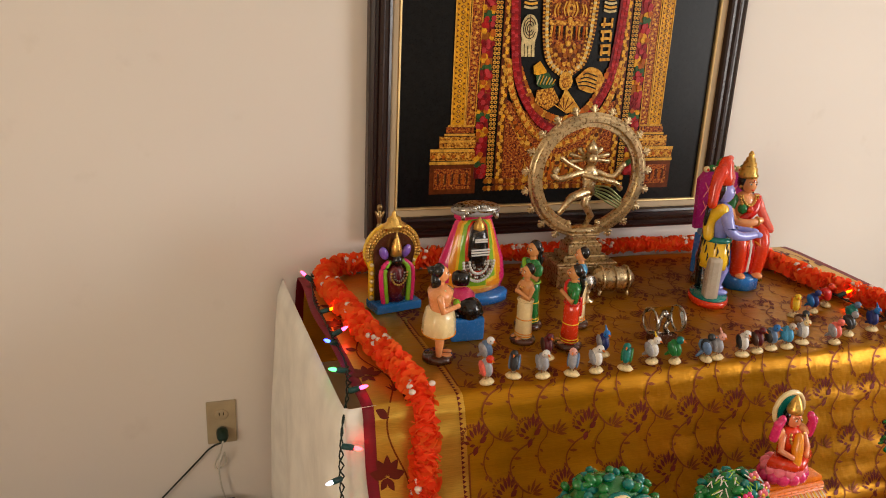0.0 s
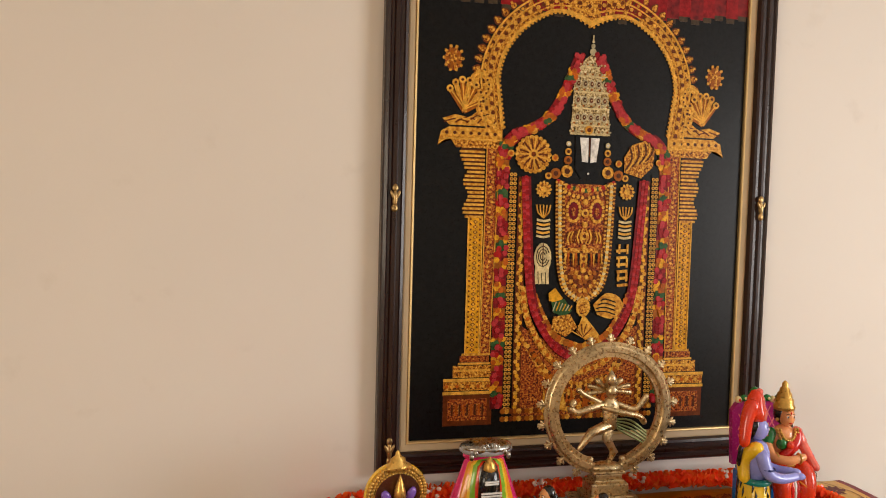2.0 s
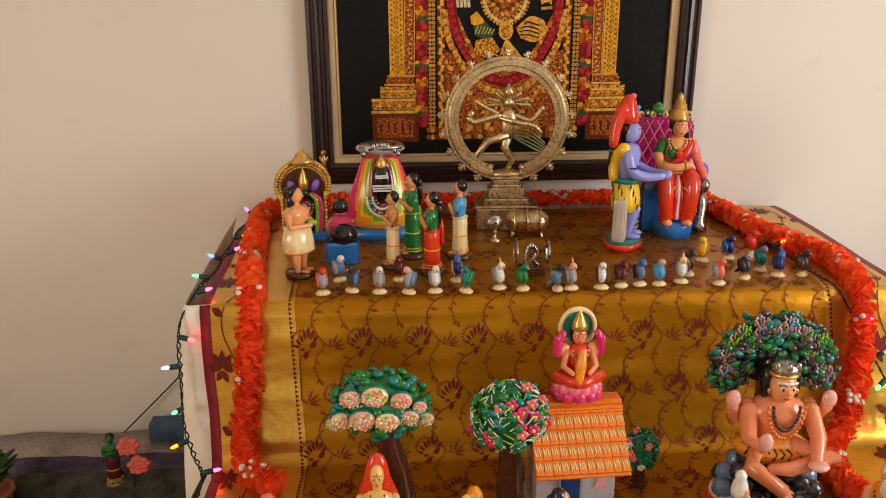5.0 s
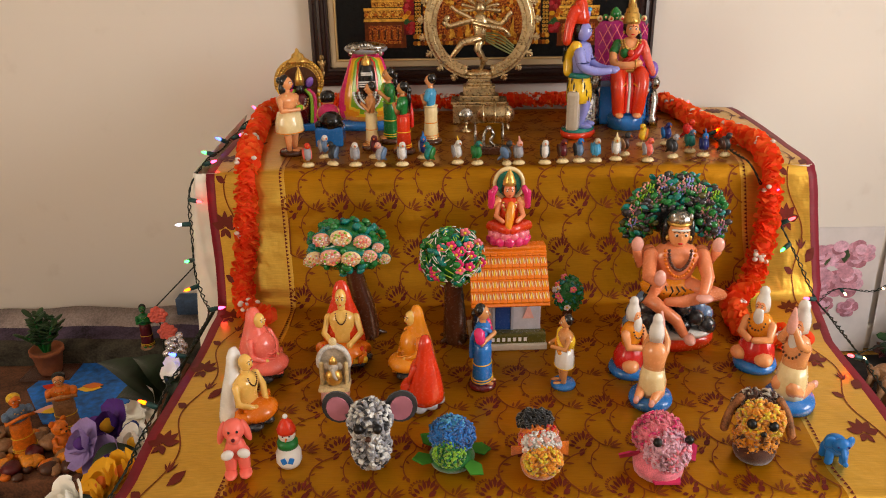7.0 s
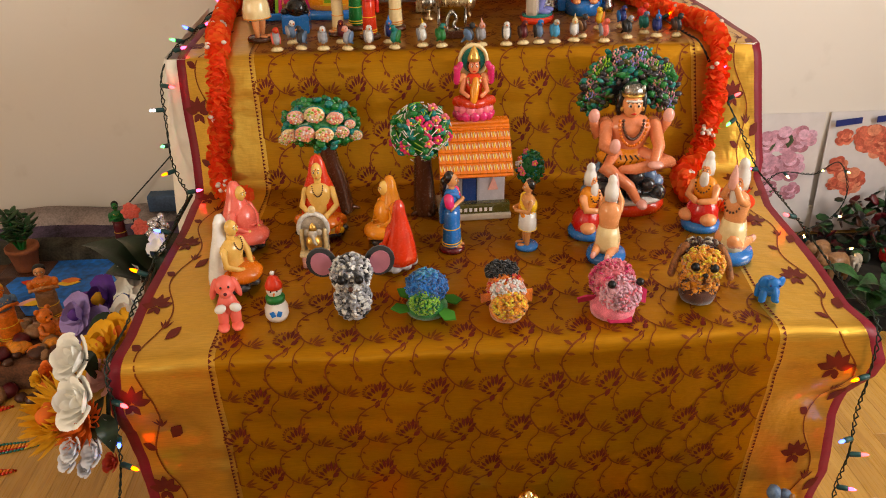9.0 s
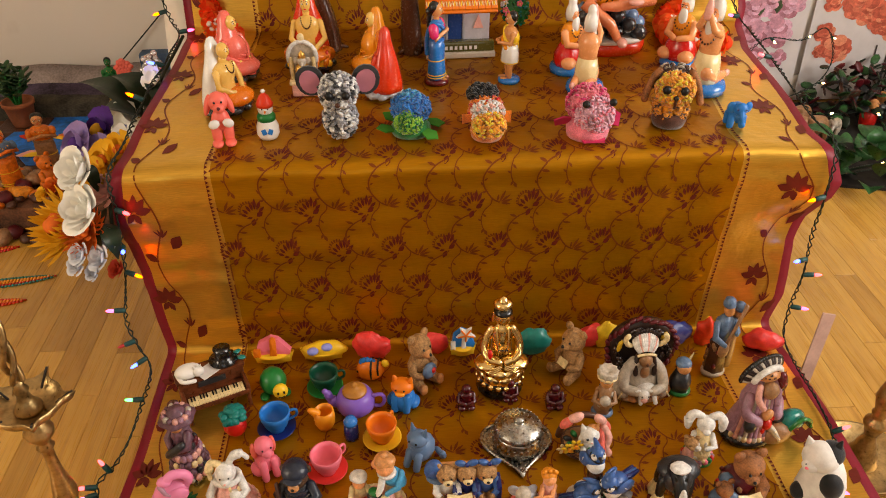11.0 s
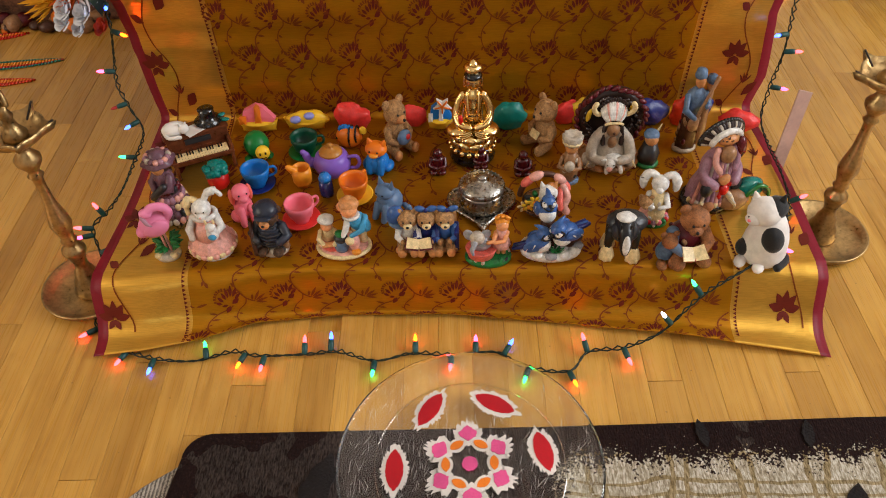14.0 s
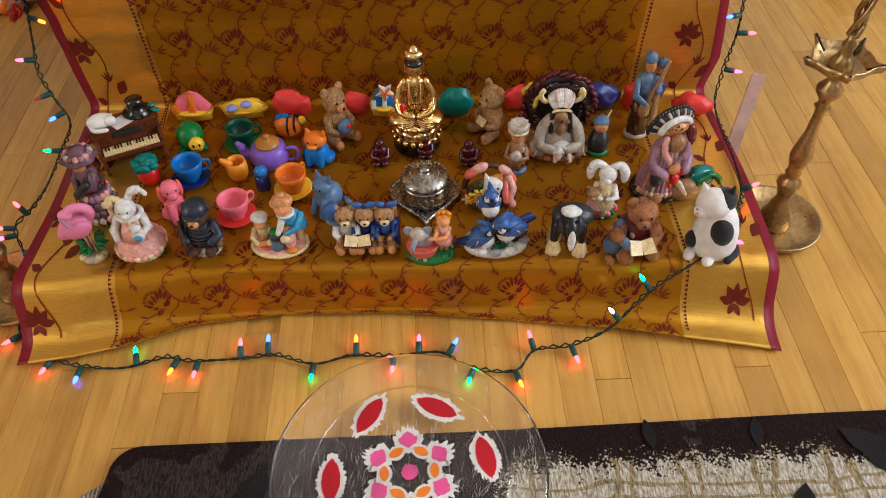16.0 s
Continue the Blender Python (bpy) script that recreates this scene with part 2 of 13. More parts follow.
        fs = [tuple(reversed(range(n)))] + [(i, (i + 1) % n, n + (i + 1) % n, n + i) for i in range(n)]
        fs += [(n + i, n + (i + 1) % n, 2 * n) for i in range(n)]
        self.add(vs, fs, m, flat=True)

    def mesh(self, name):
        me = bpy.data.meshes.new(name)
        me.from_pydata([tuple(p) for p in self.v], [], self.f)
        for m in self.mats:
            me.materials.append(m)
        me.polygons.foreach_set("material_index", self.m)
        me.polygons.foreach_set("use_smooth", [not k for k in self.flat])
        me.update()
        return me

    def obj(self, name, parent=None, label="", category="", group="", kind="", at=None, rz=0.0, scale=1.0):
        ob = new(name, self.mesh(name))
        if at is not None:
            ob.matrix_basis = Matrix.LocRotScale(Vector(at), Euler((0, 0, radians(rz))), Vector((scale,) * 3))
        if parent:
            ob.parent = parent
        return tagged(ob, label, category, group, kind)


def thing(name, at, label, category, group="", rz=0.0, kind="", scale=1.0):
    ob = new(name)
    ob.empty_display_size = 0.02
    ob.matrix_basis = Matrix.LocRotScale(Vector(at), Euler((0, 0, radians(rz))), Vector((scale,) * 3))
    return tagged(ob, label, category, group, kind)


def block(name, lo, hi, m, label, kind="structure", bevel=0.0, parent=None, category=""):
    b = Build()
    b.box([(p + q) / 2 for p, q in zip(lo, hi)], [q - p for p, q in zip(lo, hi)], m, bevel=bevel)
    return b.obj(name, parent, label, category, kind=kind)


def arc(cx, cy, rx, ry, a0, a1, n):
    return [(cx + rx * math.cos(radians(a0 + (a1 - a0) * i / n)), cy + ry * math.sin(radians(a0 + (a1 - a0) * i / n))) for i in range(n + 1)]


def smooth_path(pts, n=6):
    """Catmull-Rom through the points."""
    P = [Vector(p) for p in pts]
    out = []
    for i in range(len(P) - 1):
        a, b, c, d = P[max(i - 1, 0)], P[i], P[i + 1], P[min(i + 2, len(P) - 1)]
        for k in range(n):
            t = k / n
            out.append(0.5 * ((2 * b) + (c - a) * t + (2 * a - 5 * b + 4 * c - d) * t * t + (3 * b - a - 3 * c + d) * t ** 3))
    return out + [P[-1]]


# ---- the room ----

block("wall_north", (X0 - 0.15, WALL, 0), (X1 + 0.15, WALL + 0.15, CEIL), M_WALL, "cream painted plaster wall behind the display")


def wall_with_window(name, along, fixed0, fixed1, a0, a1, w0, w1, z0, z1):
    """Wall of four pieces round one window opening."""
    b = Build()
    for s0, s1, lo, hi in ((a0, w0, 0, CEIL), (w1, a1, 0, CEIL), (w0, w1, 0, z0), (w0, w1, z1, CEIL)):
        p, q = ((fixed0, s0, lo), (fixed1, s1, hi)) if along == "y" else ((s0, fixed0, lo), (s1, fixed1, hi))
        b.box([(i + j) / 2 for i, j in zip(p, q)], [j - i for i, j in zip(p, q)], M_WALL_DIM)
    return b.obj(name, None, "unseen wall with a window opening, coloured dark to cut bounced light", kind="structure")


# out-of-view walls, assumed, toned down to hold back fill light
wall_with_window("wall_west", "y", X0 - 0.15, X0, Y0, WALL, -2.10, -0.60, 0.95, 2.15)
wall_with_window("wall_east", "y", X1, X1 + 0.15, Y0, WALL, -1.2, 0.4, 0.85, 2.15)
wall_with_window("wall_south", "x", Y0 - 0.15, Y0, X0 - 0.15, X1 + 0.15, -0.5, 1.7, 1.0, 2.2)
block("ceiling", (X0 - 0.15, Y0 - 0.15, CEIL), (X1 + 0.15, WALL + 0.15, CEIL + 0.12), M_CEIL, "white painted ceiling")
floor = block("floor", (X0 - 0.15, Y0 - 0.15, -0.12), (X1 + 0.15, WALL + 0.15, -0.009), M_WOOD, "varnished oak strip floor, honey coloured")
bb = Build()
bb.box(((X0 + X1) / 2, WALL - 0.008, 0.045), (X1 - X0, 0.014, 0.09), mat("trim_paint", (0.72, 0.66, 0.58), 0.45, var=0.05), bevel=0.004)
bb.obj("baseboard", None, "painted wooden baseboard along the wall", kind="structure")

# ---- the silk cloth over the steps ----
PROFILE = [(-0.190, 0.003), (-0.150, 0.008), (-0.122, 0.028), (-0.106, 0.060), (-0.092, 0.088), (-0.070, 0.1005), (-0.04, 0.1015), (0.15, 0.101), (0.34, 0.1005), (0.372, 0.104), (0.378, 0.14),
           (0.366, 0.32), (0.352, 0.48), (0.350, 0.510), (0.366, 0.526), (0.42, 0.531), (0.55, 0.541), (0.75, 0.546), (0.94, 0.546), (0.985, 0.552), (1.004, 0.585),
           (1.035, 0.70), (1.052, 0.79), (1.062, 0.822), (1.090, 0.835), (1.25, 0.836), (1.5, 0.836), (1.655, 0.836), (1.690, 0.825), (1.700, 0.78), (1.702, 0.60)]
EDGE_L = [(-0.19, 0.254), (0.0, 0.256), (0.37, 0.257), (0.42, 0.262), (0.95, 0.262), (1.06, 0.240), (1.3, 0.228), (1.7, 0.215)]
EDGE_R = [(-0.19, 1.497), (0.0, 1.500), (0.37, 1.497), (0.42, 1.490), (0.80, 1.530), (0.95, 1.572), (1.0, 1.594), (1.06, 1.566), (1.115, 1.575), (1.29, 1.589), (1.5, 1.596), (1.7, 1.598)]


def _lerp(table, y):
    for (a, p), (b, q) in zip(table, table[1:]):
        if y <= b:
            k = max(0, (y - a) / (b - a))
            return p + (q - p) * k
    return table[-1][1]


_prof = smooth_path([(0, y, z) for y, z in PROFILE], 8)
_len = [0.0]
for a, b in zip(_prof, _prof[1:]):
    _len.append(_len[-1] + (b - a).length)
SLEN = _len[-1]
NS, NA = 420, 72
_sy = np.interp(np.linspace(0, SLEN, NS), _len, [p.y for p in _prof])
_sz = np.interp(np.linspace(0, SLEN, NS), _len, [p.z for p in _prof])
GRID = np.zeros((NS, NA, 3))
FOOT = [(0.25, -0.180), (0.34, -0.170), (0.43, -0.150), (0.52, -0.112), (0.67, -0.092), (0.87, -0.100), (1.067, -0.122), (1.256, -0.155), (1.347, -0.175), (1.50, -0.202)]   # where the hem meets the floor
for i in range(NS):
    y, z = _sy[i], _sz[i]
    l, r = _lerp(EDGE_L, y), _lerp(EDGE_R, y)
    d = Vector((0, _sy[min(i + 1, NS - 1)] - _sy[max(i - 1, 0)], _sz[min(i + 1, NS - 1)] - _sz[max(i - 1, 0)])).normalized()
    nrm = Vector((0, -d.z, d.y))
    steep = abs(d.z)
    for j in range(NA):
        u = j / (NA - 1)
        x = l + (r - l) * u
        side = max(0.0, 1 - min(u, 1 - u) / 0.10)
        wv = 0.0026 * noise.noise(Vector((x * 7, i * 0.035, 0.3))) * (0.35 + 1.2 * steep) + 0.0035 * steep * noise.noise(Vector((x * 14, z * 3, 5)))
        if i < 26:
            wv += 0.014 * (1 - i / 26) * noise.noise(Vector((x * 3.6, 2.2, 0))) + 0.006 * (1 - i / 26)
        yy = y
        if y < -0.07:
            yy = -0.07 + (y + 0.07) * (_lerp(FOOT, x) + 0.07) / -0.120
        p = Vector((x, yy, z)) + nrm * (wv + 0.001)
        p.x += 0.012 * side * noise.noise(Vector((0.0 if u < 0.5 else 9.0, i * 0.03, 1.7)))
        if 0.34 < y < 0.39 and 0.11 < z < 0.53:    # the free edges bulge below the step and tuck in
            p.x += side * (float(np.interp(z, (0.11, 0.18, 0.32, 0.39, 0.46, 0.53), (0.0, 0.012, -0.006, 0.010, 0.030, 0.0))) if u > 0.5 else float(np.interp(z, (0.11, 0.22, 0.30, 0.38, 0.44, 0.53), (0.0, -0.006, -0.014, -0.026, -0.020, 0.0))))
            p.y -= min(1.0, 1.6 * side) * float(np.interp(z, (0.11, 0.30, 0.37, 0.43, 0.53), (0.0, -0.004, -0.012, 0.016, 0.0))) * (1.0 if u > 0.5 else 0.6)
        if z > 0.12:                               # soft creases across the drops
            p += nrm * steep * (0.0030 * noise.noise(Vector((x * 3.1, z * 26, 8.4))) + 0.0035 * max(0.0, noise.noise(Vector((x * 5.0 - z * 6, z * 13, 2.6)))))
        p.z = max(p.z - 0.004 * side * (1 - steep) * (0 if z < 0.09 else 1), 0.003)
        if y < 0.6 and z > 0.09 and steep < 0.3:
            p.z = max(p.z, 0.1002 if z < 0.2 else 0.0)
        GRID[i, j] = p


def cloth_normal(i, j):
    a = GRID[min(i + 1, NS - 1), j] - GRID[max(i - 1, 0), j]
    b = GRID[i, min(j + 1, NA - 1)] - GRID[i, max(j - 1, 0)]
    n = np.cross(b, a)
    return n / np.linalg.norm(n)


def on_cloth(s, u, lift=0.0009):
    """Place on the cloth, s metres up from its front hem and u of its width."""
    fi, fj = max(0, min(NS - 1.001, s / SLEN * (NS - 1))), max(0, min(NA - 1.001, u * (NA - 1)))
    i, j = int(fi), int(fj)
    a, b = fi - i, fj - j
    p = GRID[i, j] * (1 - a) * (1 - b) + GRID[i + 1, j] * a * (1 - b) + GRID[i, j + 1] * (1 - a) * b + GRID[i + 1, j + 1] * a * b
    return Vector(p + cloth_normal(i, j) * lift)


SILKW = 1.245          # woven width
BAND = 0.148
cb = Build()
idx = lambda i, j: i * NA + j
_verts = [tuple(GRID[i, j]) for i in range(NS) for j in range(NA)]
_groups = {M_EDGE: [], M_ZARI: [], M_SILK: []}
for i in range(NS - 1):
    for j in range(NA - 1):
        d = min(j, NA - 2 - j)
        _groups[M_EDGE if d < 1 else M_ZARI if d < 9 else M_SILK].append((idx(i, j), idx(i, j + 1), idx(i + 1, j + 1), idx(i + 1, j)))
cb.v = [Vector(p) for p in _verts]
for m, fs in _groups.items():
    k = cb.slot(m)
    cb.f += fs
    cb.m += [k] * len(fs)
    cb.flat += [False] * len(fs)
cloth = cb.obj("draped_silk_cloth", None, "ochre gold silk sari draped over three steps with maroon edge", "cloth")
_so = cloth.modifiers.new("thickness", 'SOLIDIFY')
_so.thickness, _so.offset = 0.0012, -1

# woven maroon motifs: lotus heads, sprays and vines
mo = Build()


def motif(outline, s0, u0, k=1.0, turn=0.0, flip=1, m=None):
    c, sn = math.cos(turn), math.sin(turn)
    pts = [on_cloth(s0 + (x * sn * flip + y * c) * k * 1.45, u0 + (x * c * flip - y * sn) * k / SILKW) for x, y in outline]
    mo.add(pts, [tuple(range(len(pts))) if flip > 0 else tuple(reversed(range(len(pts))))], m or M_MOTIF)


def leaf(l, w):
    return [(0, 0), (w * 0.8, l * 0.3), (w, l * 0.55), (w * 0.45, l * 0.85), (0, l), (-w * 0.45, l * 0.85), (-w, l * 0.55), (-w * 0.8, l * 0.3)]


def vine(pts, w):
    for (x0, y0), (x1, y1) in zip(pts, pts[1:]):
        dx, dy = (x1 - x0), (y1 - y0)
        l = math.hypot(dx, dy) or 1
        nx, ny = -dy / l * w / 2, dx / l * w / 2
        q = [(x0 + nx, y0 + ny), (x0 - nx, y0 - ny), (x1 - nx, y1 - ny), (x1 + nx, y1 + ny)]
        ps = [on_cloth(s, u / SILKW) for u, s in q]
        mo.add(ps, [(3, 2, 1, 0)], M_VINE)


def mark(outline, s0, x0, m):
    """Woven mark, drawn in steps of the loom on the cloth."""
    mo.add([on_cloth(s0 + y * 0.000545, (x0 + x * 0.000436) / SILKW) for x, y in outline], [tuple(range(len(outline)))], m)


def petal(x, y, l, w, turn):
    """Leaf outline that starts at x, y; turn 0 points up, positive to the right."""
    c, sn = math.cos(radians(turn)), math.sin(radians(turn))
    return [(x + p * c + q * sn, y - p * sn + q * c) for p, q in reversed(leaf(l, w))]


def lotus(s0, x0):
    """Lotus head leaning over, its open heart beaded round the rim."""
    for x, y, l, w, a in ((27, 0, 40, 5, 26), (19, 2, 44, 5, 6), (10, -2, 38, 4.6, -12), (1, -8, 32, 4.6, -28), (-8, -16, 30, 4.4, -48),
                          (-14, -25, 26, 4.2, -70), (34, -8, 32, 4.6, 48), (22, -26, 32, 7.5, 56), (14, -34, 34, 7.5, 205), (6, -30, 22, 4, -96)):
        mark(petal(x, y, l * 1.05, w * 1.38, a), s0, x0, M_MOTIF)
    for i in range(9):
        a = radians(62 + 17 * i)
        mark(petal(-6 + 33 * math.cos(a), -2 + 31 * math.sin(a), 11, 4.2, 90 - math.degrees(a)), s0, x0, M_VINE)
    ring, inner = arc(-6, -2, 34, 32, 60, 205, 12), arc(-6, -2, 31.5, 29.5, 205, 60, 12)
    for i in range(12):
        mark([ring[i], ring[i + 1], inner[11 - i], inner[12 - i]], s0, x0, M_VINE)


PITCH, ROWH = 0.0978, 0.1035
rows = int(SLEN / ROWH)
LO, HI = BAND + 0.008, SILKW - BAND - 0.008
wr = random.Random(41)


def twig(pts, w):
    q = [(p.x, p.y) for p in smooth_path([(x, y, 0) for x, y in pts], 5)]
    q = [p for p in q if LO < p[0] < HI]
    if len(q) > 1:
        vine(q, w)


for r in range(rows):
    s = float(np.interp(r, (0, 2, 7, 8, 9, 10, 24), (0.005, 0.211, 0.766, 0.860, 0.953, 1.068, 2.51)))
    off = (0.0 if r % 2 else 0.5) * PITCH
    n = int((SILKW - 2 * BAND) / PITCH) + 2
    for c in range(n):
        x = BAND - 0.03 + off + c * PITCH + wr.uniform(-0.003, 0.003)
        if BAND + 0.016 < x < SILKW - BAND - 0.016:
            lotus(s, x)
        V = lambda pts: [(x + (dx - 0.16 * ds) * 0.000436, s + ds * 0.000545) for dx, ds in pts]
        twig(V([(20, -34), (0, -48), (-50, -70), (-88, -105), (-95, -150), (-70, -195), (-44, -213), (-36, -214)]), 0.0028)
        twig(V([(-66, -197), (-76, -222), (-105, -247), (-122, -282), (-120, -315), (-112, -332)]), 0.0020)
        for dx, ds, l, w, a_ in ((-38, -213, 50, 5.5, 30), (-34, -214, 50, 5, 56), (-32, -216, 50, 5, 76), (-34, -218, 44, 5, 98), (-46, -210, 26, 5, 8),
                                 (-48, -69, 36, 5.5, -70), (-78, -93, 36, 5.5, 96), (-95, -150, 22, 4.5, -40), (-86, -172, 24, 4.5, -100), (-92, -128, 18, 4, 60),
                                 (-112, -262, 20, 4.5, 130), (-122, -290, 18, 4, -60), (-114, -328, 26, 7, 150), (-116, -322, 22, 5.5, 205)):
            dx -= 0.16 * ds
            if LO < x + (dx + l * 0.6) * 0.000436 < HI and LO < x + (dx - 20) * 0.000436:
                mark(petal(dx, ds, l, w, a_), s, x, M_VINE)
# border vine with five-petal flowers, and the row of small points along the band
for side in (0, 1):
    cx = BAND * 0.33 if side == 0 else SILKW - BAND * 0.33
    s, k = 0.05, 0
    while s < SLEN - 0.06:
        vine([(cx + 0.014 * math.sin((s + t * 0.11) * 28.56), s + t * 0.11) for t in np.linspace(0, 1, 10)], 0.0026)
        fx = cx + (0.018 if k % 2 else -0.018)
        if k % 2 == 0:
            for a in (-78, -40, -4, 34, 74):
                motif([(p, q + 0.002) for p, q in leaf(0.025, 0.0062)], s + 0.03, fx / SILKW, 1.0, radians(a))
            for a in (140, 208):
                motif(leaf(0.018, 0.0050), s + 0.03, fx / SILKW, 1.0, radians(a))
        else:
            motif(leaf(0.030, 0.009), s + 0.045, fx / SILKW, 1.0, radians(-40))
            motif(leaf(0.022, 0.006), s + 0.02, (cx - 0.01) / SILKW, 1.0, radians(60))
            for a in (-40, -15, 10, 35):
                motif(leaf(0.018, 0.0018), s + 0.075, (cx + 0.01) / SILKW, 1.0, radians(a))
        s += 0.11
        k += 1
    s = 0.02
    bx = BAND + 0.002 if side == 0 else SILKW - BAND - 0.002
    while s < SLEN - 0.06:
        motif([(-0.0026, -0.0026), (0.0026, -0.0026), (0, 0.0034)], s, bx / SILKW, 1.0, radians(90 if side else -90))
        s += 0.0085
tagged(mo.obj("woven_pattern", cloth, "maroon lotus and vine motifs"), kind="stuff")

# white tablecloth that hangs from the table under the top step
for side, sg, x0 in ((0, 1, 0.0), (1, -1, 1.768)):
    plan = smooth_path([(0.330, 1.070, 0), (0.235, 1.064, 0), (0.214, 1.070, 0), (0.208, 1.100, 0), (0.200, 1.30, 0), (0.192, 1.50, 0), (0.186, 1.685, 0)], 8)
    vs, fs, _k = [], [], 16
    for i, q in enumerate(plan):
        front = max(0.0, 1 - i / 20)
        for j in range(_k):
            t = j / (_k - 1)
            drop = 0.56 * t
            fold = (0.010 * math.sin(i * 0.55 + 2 * t) + 0.007 * noise.noise(Vector((i * 0.2, t * 3, side)))) * t
            out = float(np.interp(t, (0, 0.06, 0.2, 0.6, 1), (0.0, 0.012, 0.018, 0.030, 0.034)))
            back = float(np.interp(0.828 - drop, (0.585, 0.70, 0.79, 0.83), (1.006, 1.037, 1.054, 1.066)))
            y = q.y if i > 20 else q.y + (back + 0.010 - 1.066) * (1 - i / 20)
            vs.append((x0 + sg * (q.x - (out + fold) * (1 - 0.6 * front)), y, 0.830 - drop))
    for i in range(len(plan) - 1):
        for j in range(_k - 1):
            f = (i * _k + j, i * _k + j + 1, (i + 1) * _k + j + 1, (i + 1) * _k + j)
            fs.append(f if sg > 0 else f[::-1])
    lb = Build()
    lb.add(vs, fs, M_LINEN)
    under = lb.obj("white_tablecloth", None, "white cotton tablecloth hanging under the silk", "tablecloth")
    _so = under.modifiers.new("thickness", 'SOLIDIFY')
    _so.thickness = 0.0014

# ---- paints ----
COL = dict(flamingo=(0.80, 0.30, 0.48), skin=(0.82, 0.32, 0.16), ochre=(0.85, 0.56, 0.17), tan=(0.70, 0.35, 0.14), peach=(0.88, 0.43, 0.20), red=(0.70, 0.03, 0.02), scarlet=(0.75, 0.07, 0.02), orange=(0.82, 0.25, 0.02),
           saffron=(0.86, 0.36, 0.03), yellow=(0.92, 0.62, 0.05), cream=(0.88, 0.72, 0.42), white=(0.82, 0.80, 0.76), black=(0.012, 0.011, 0.012), brown=(0.12, 0.045, 0.022),
           tanbrown=(0.42, 0.24, 0.12), blue=(0.03, 0.24, 0.62), sky=(0.10, 0.42, 0.66), lilac=(0.36, 0.38, 0.78), navy=(0.02, 0.04, 0.22), green=(0.02, 0.24, 0.06), lime=(0.30, 0.55, 0.05),
           teal=(0.008, 0.26, 0.23), pink=(0.90, 0.25, 0.32), hotpink=(0.75, 0.05, 0.22), magenta=(0.50, 0.04, 0.26), purple=(0.29, 0.16, 0.58), maroon=(0.16, 0.008, 0.02),
           salmon=(0.88, 0.22, 0.17), grey=(0.42, 0.42, 0.45), dark=(0.05, 0.05, 0.055), stone=(0.60, 0.53, 0.44), rose=(0.84, 0.47, 0.40), mauve=(0.46, 0.27, 0.34), slate=(0.17, 0.26, 0.40), jay=(0.07, 0.17, 0.42), olive=(0.13, 0.12, 0.03), plaster=(0.60, 0.57, 0.60), door=(0.02, 0.09, 0.30), bonnet=(0.045, 0.020, 0.014), blush=(0.86, 0.48, 0.58), clayred=(0.80, 0.075, 0.065), bottle=(0.006, 0.10, 0.055), plum=(0.22, 0.115, 0.15), navycoat=(0.035, 0.045, 0.075))


def gp(c):
    """Glossy enamel paint."""
    return mat("enamel_" + c, COL[c], 0.22, var=0.05, scale=40, fine=220, bump=0.10, coat=0.6)


def rp(c):
    """Dull cast resin."""
    return mat("resin_" + c, tuple(0.95 * q for q in COL[c]), 0.40, var=0.16, scale=130, fine=420, bump=0.7, coat=0.2)


def pl(c):
    """Smooth toy plastic or clay."""
    return mat("plastic_" + c, COL[c], 0.36, var=0.06, scale=20, fine=150, bump=0.12)


GOLD = mat("gilt", (0.90, 0.64, 0.26), 0.16, 1.0, var=0.10, scale=30, bump=0.15)
GILT_PAINT = mat("gold_paint", (0.70, 0.42, 0.10), 0.32, 0.75, var=0.15, scale=40)
BRASS = mat("aged_brass", (0.66, 0.51, 0.29), 0.30, 0.95, var=0.22, scale=22, bump=0.3)
OLDBRASS = mat("oil_lamp_brass", (0.45, 0.30, 0.125), 0.35, 0.9, var=0.28, scale=18, bump=0.35)
SILVER = mat("oxidised_silver", (0.42, 0.40, 0.36), 0.28, 1.0, var=0.25, scale=60, bump=0.5)
CLAY = mat("terracotta", (0.42, 0.16, 0.07), 0.8, var=0.2)


def restz(y):
    """Height of the cloth's upper side on the three steps."""
    if y < 0.365:
        return 0.1030
    if y < 1.03:
        return float(np.interp(y, (0.366, 0.42, 0.55, 0.75), (0.5265, 0.5325, 0.5425, 0.5475))) + 0.0005
    return 0.8375


# ---- the framed picture on the wall ----
FX0, FX1, FZ0, FZ1 = 0.385, 1.362, 0.905, 2.26
MOULD = mat("dark_mahogany_lacquer", (0.040, 0.014, 0.011), 0.34, var=0.04, scale=5, bump=0.0, coat=0.25)
SLIP = mat("tan_slip", (0.55, 0.43, 0.28), 0.5, 0.0, var=0.05, scale=6, bump=0.1)
GOLDLINE = mat("gold_line", (0.72, 0.52, 0.24), 0.42, 0.8, var=0.0, bump=0.0)
frame_ob = thing("framed_picture", ((FX0 + FX1) / 2, WALL - 0.002, FZ0), "large framed temple deity picture in dark lacquered frame", "picture")


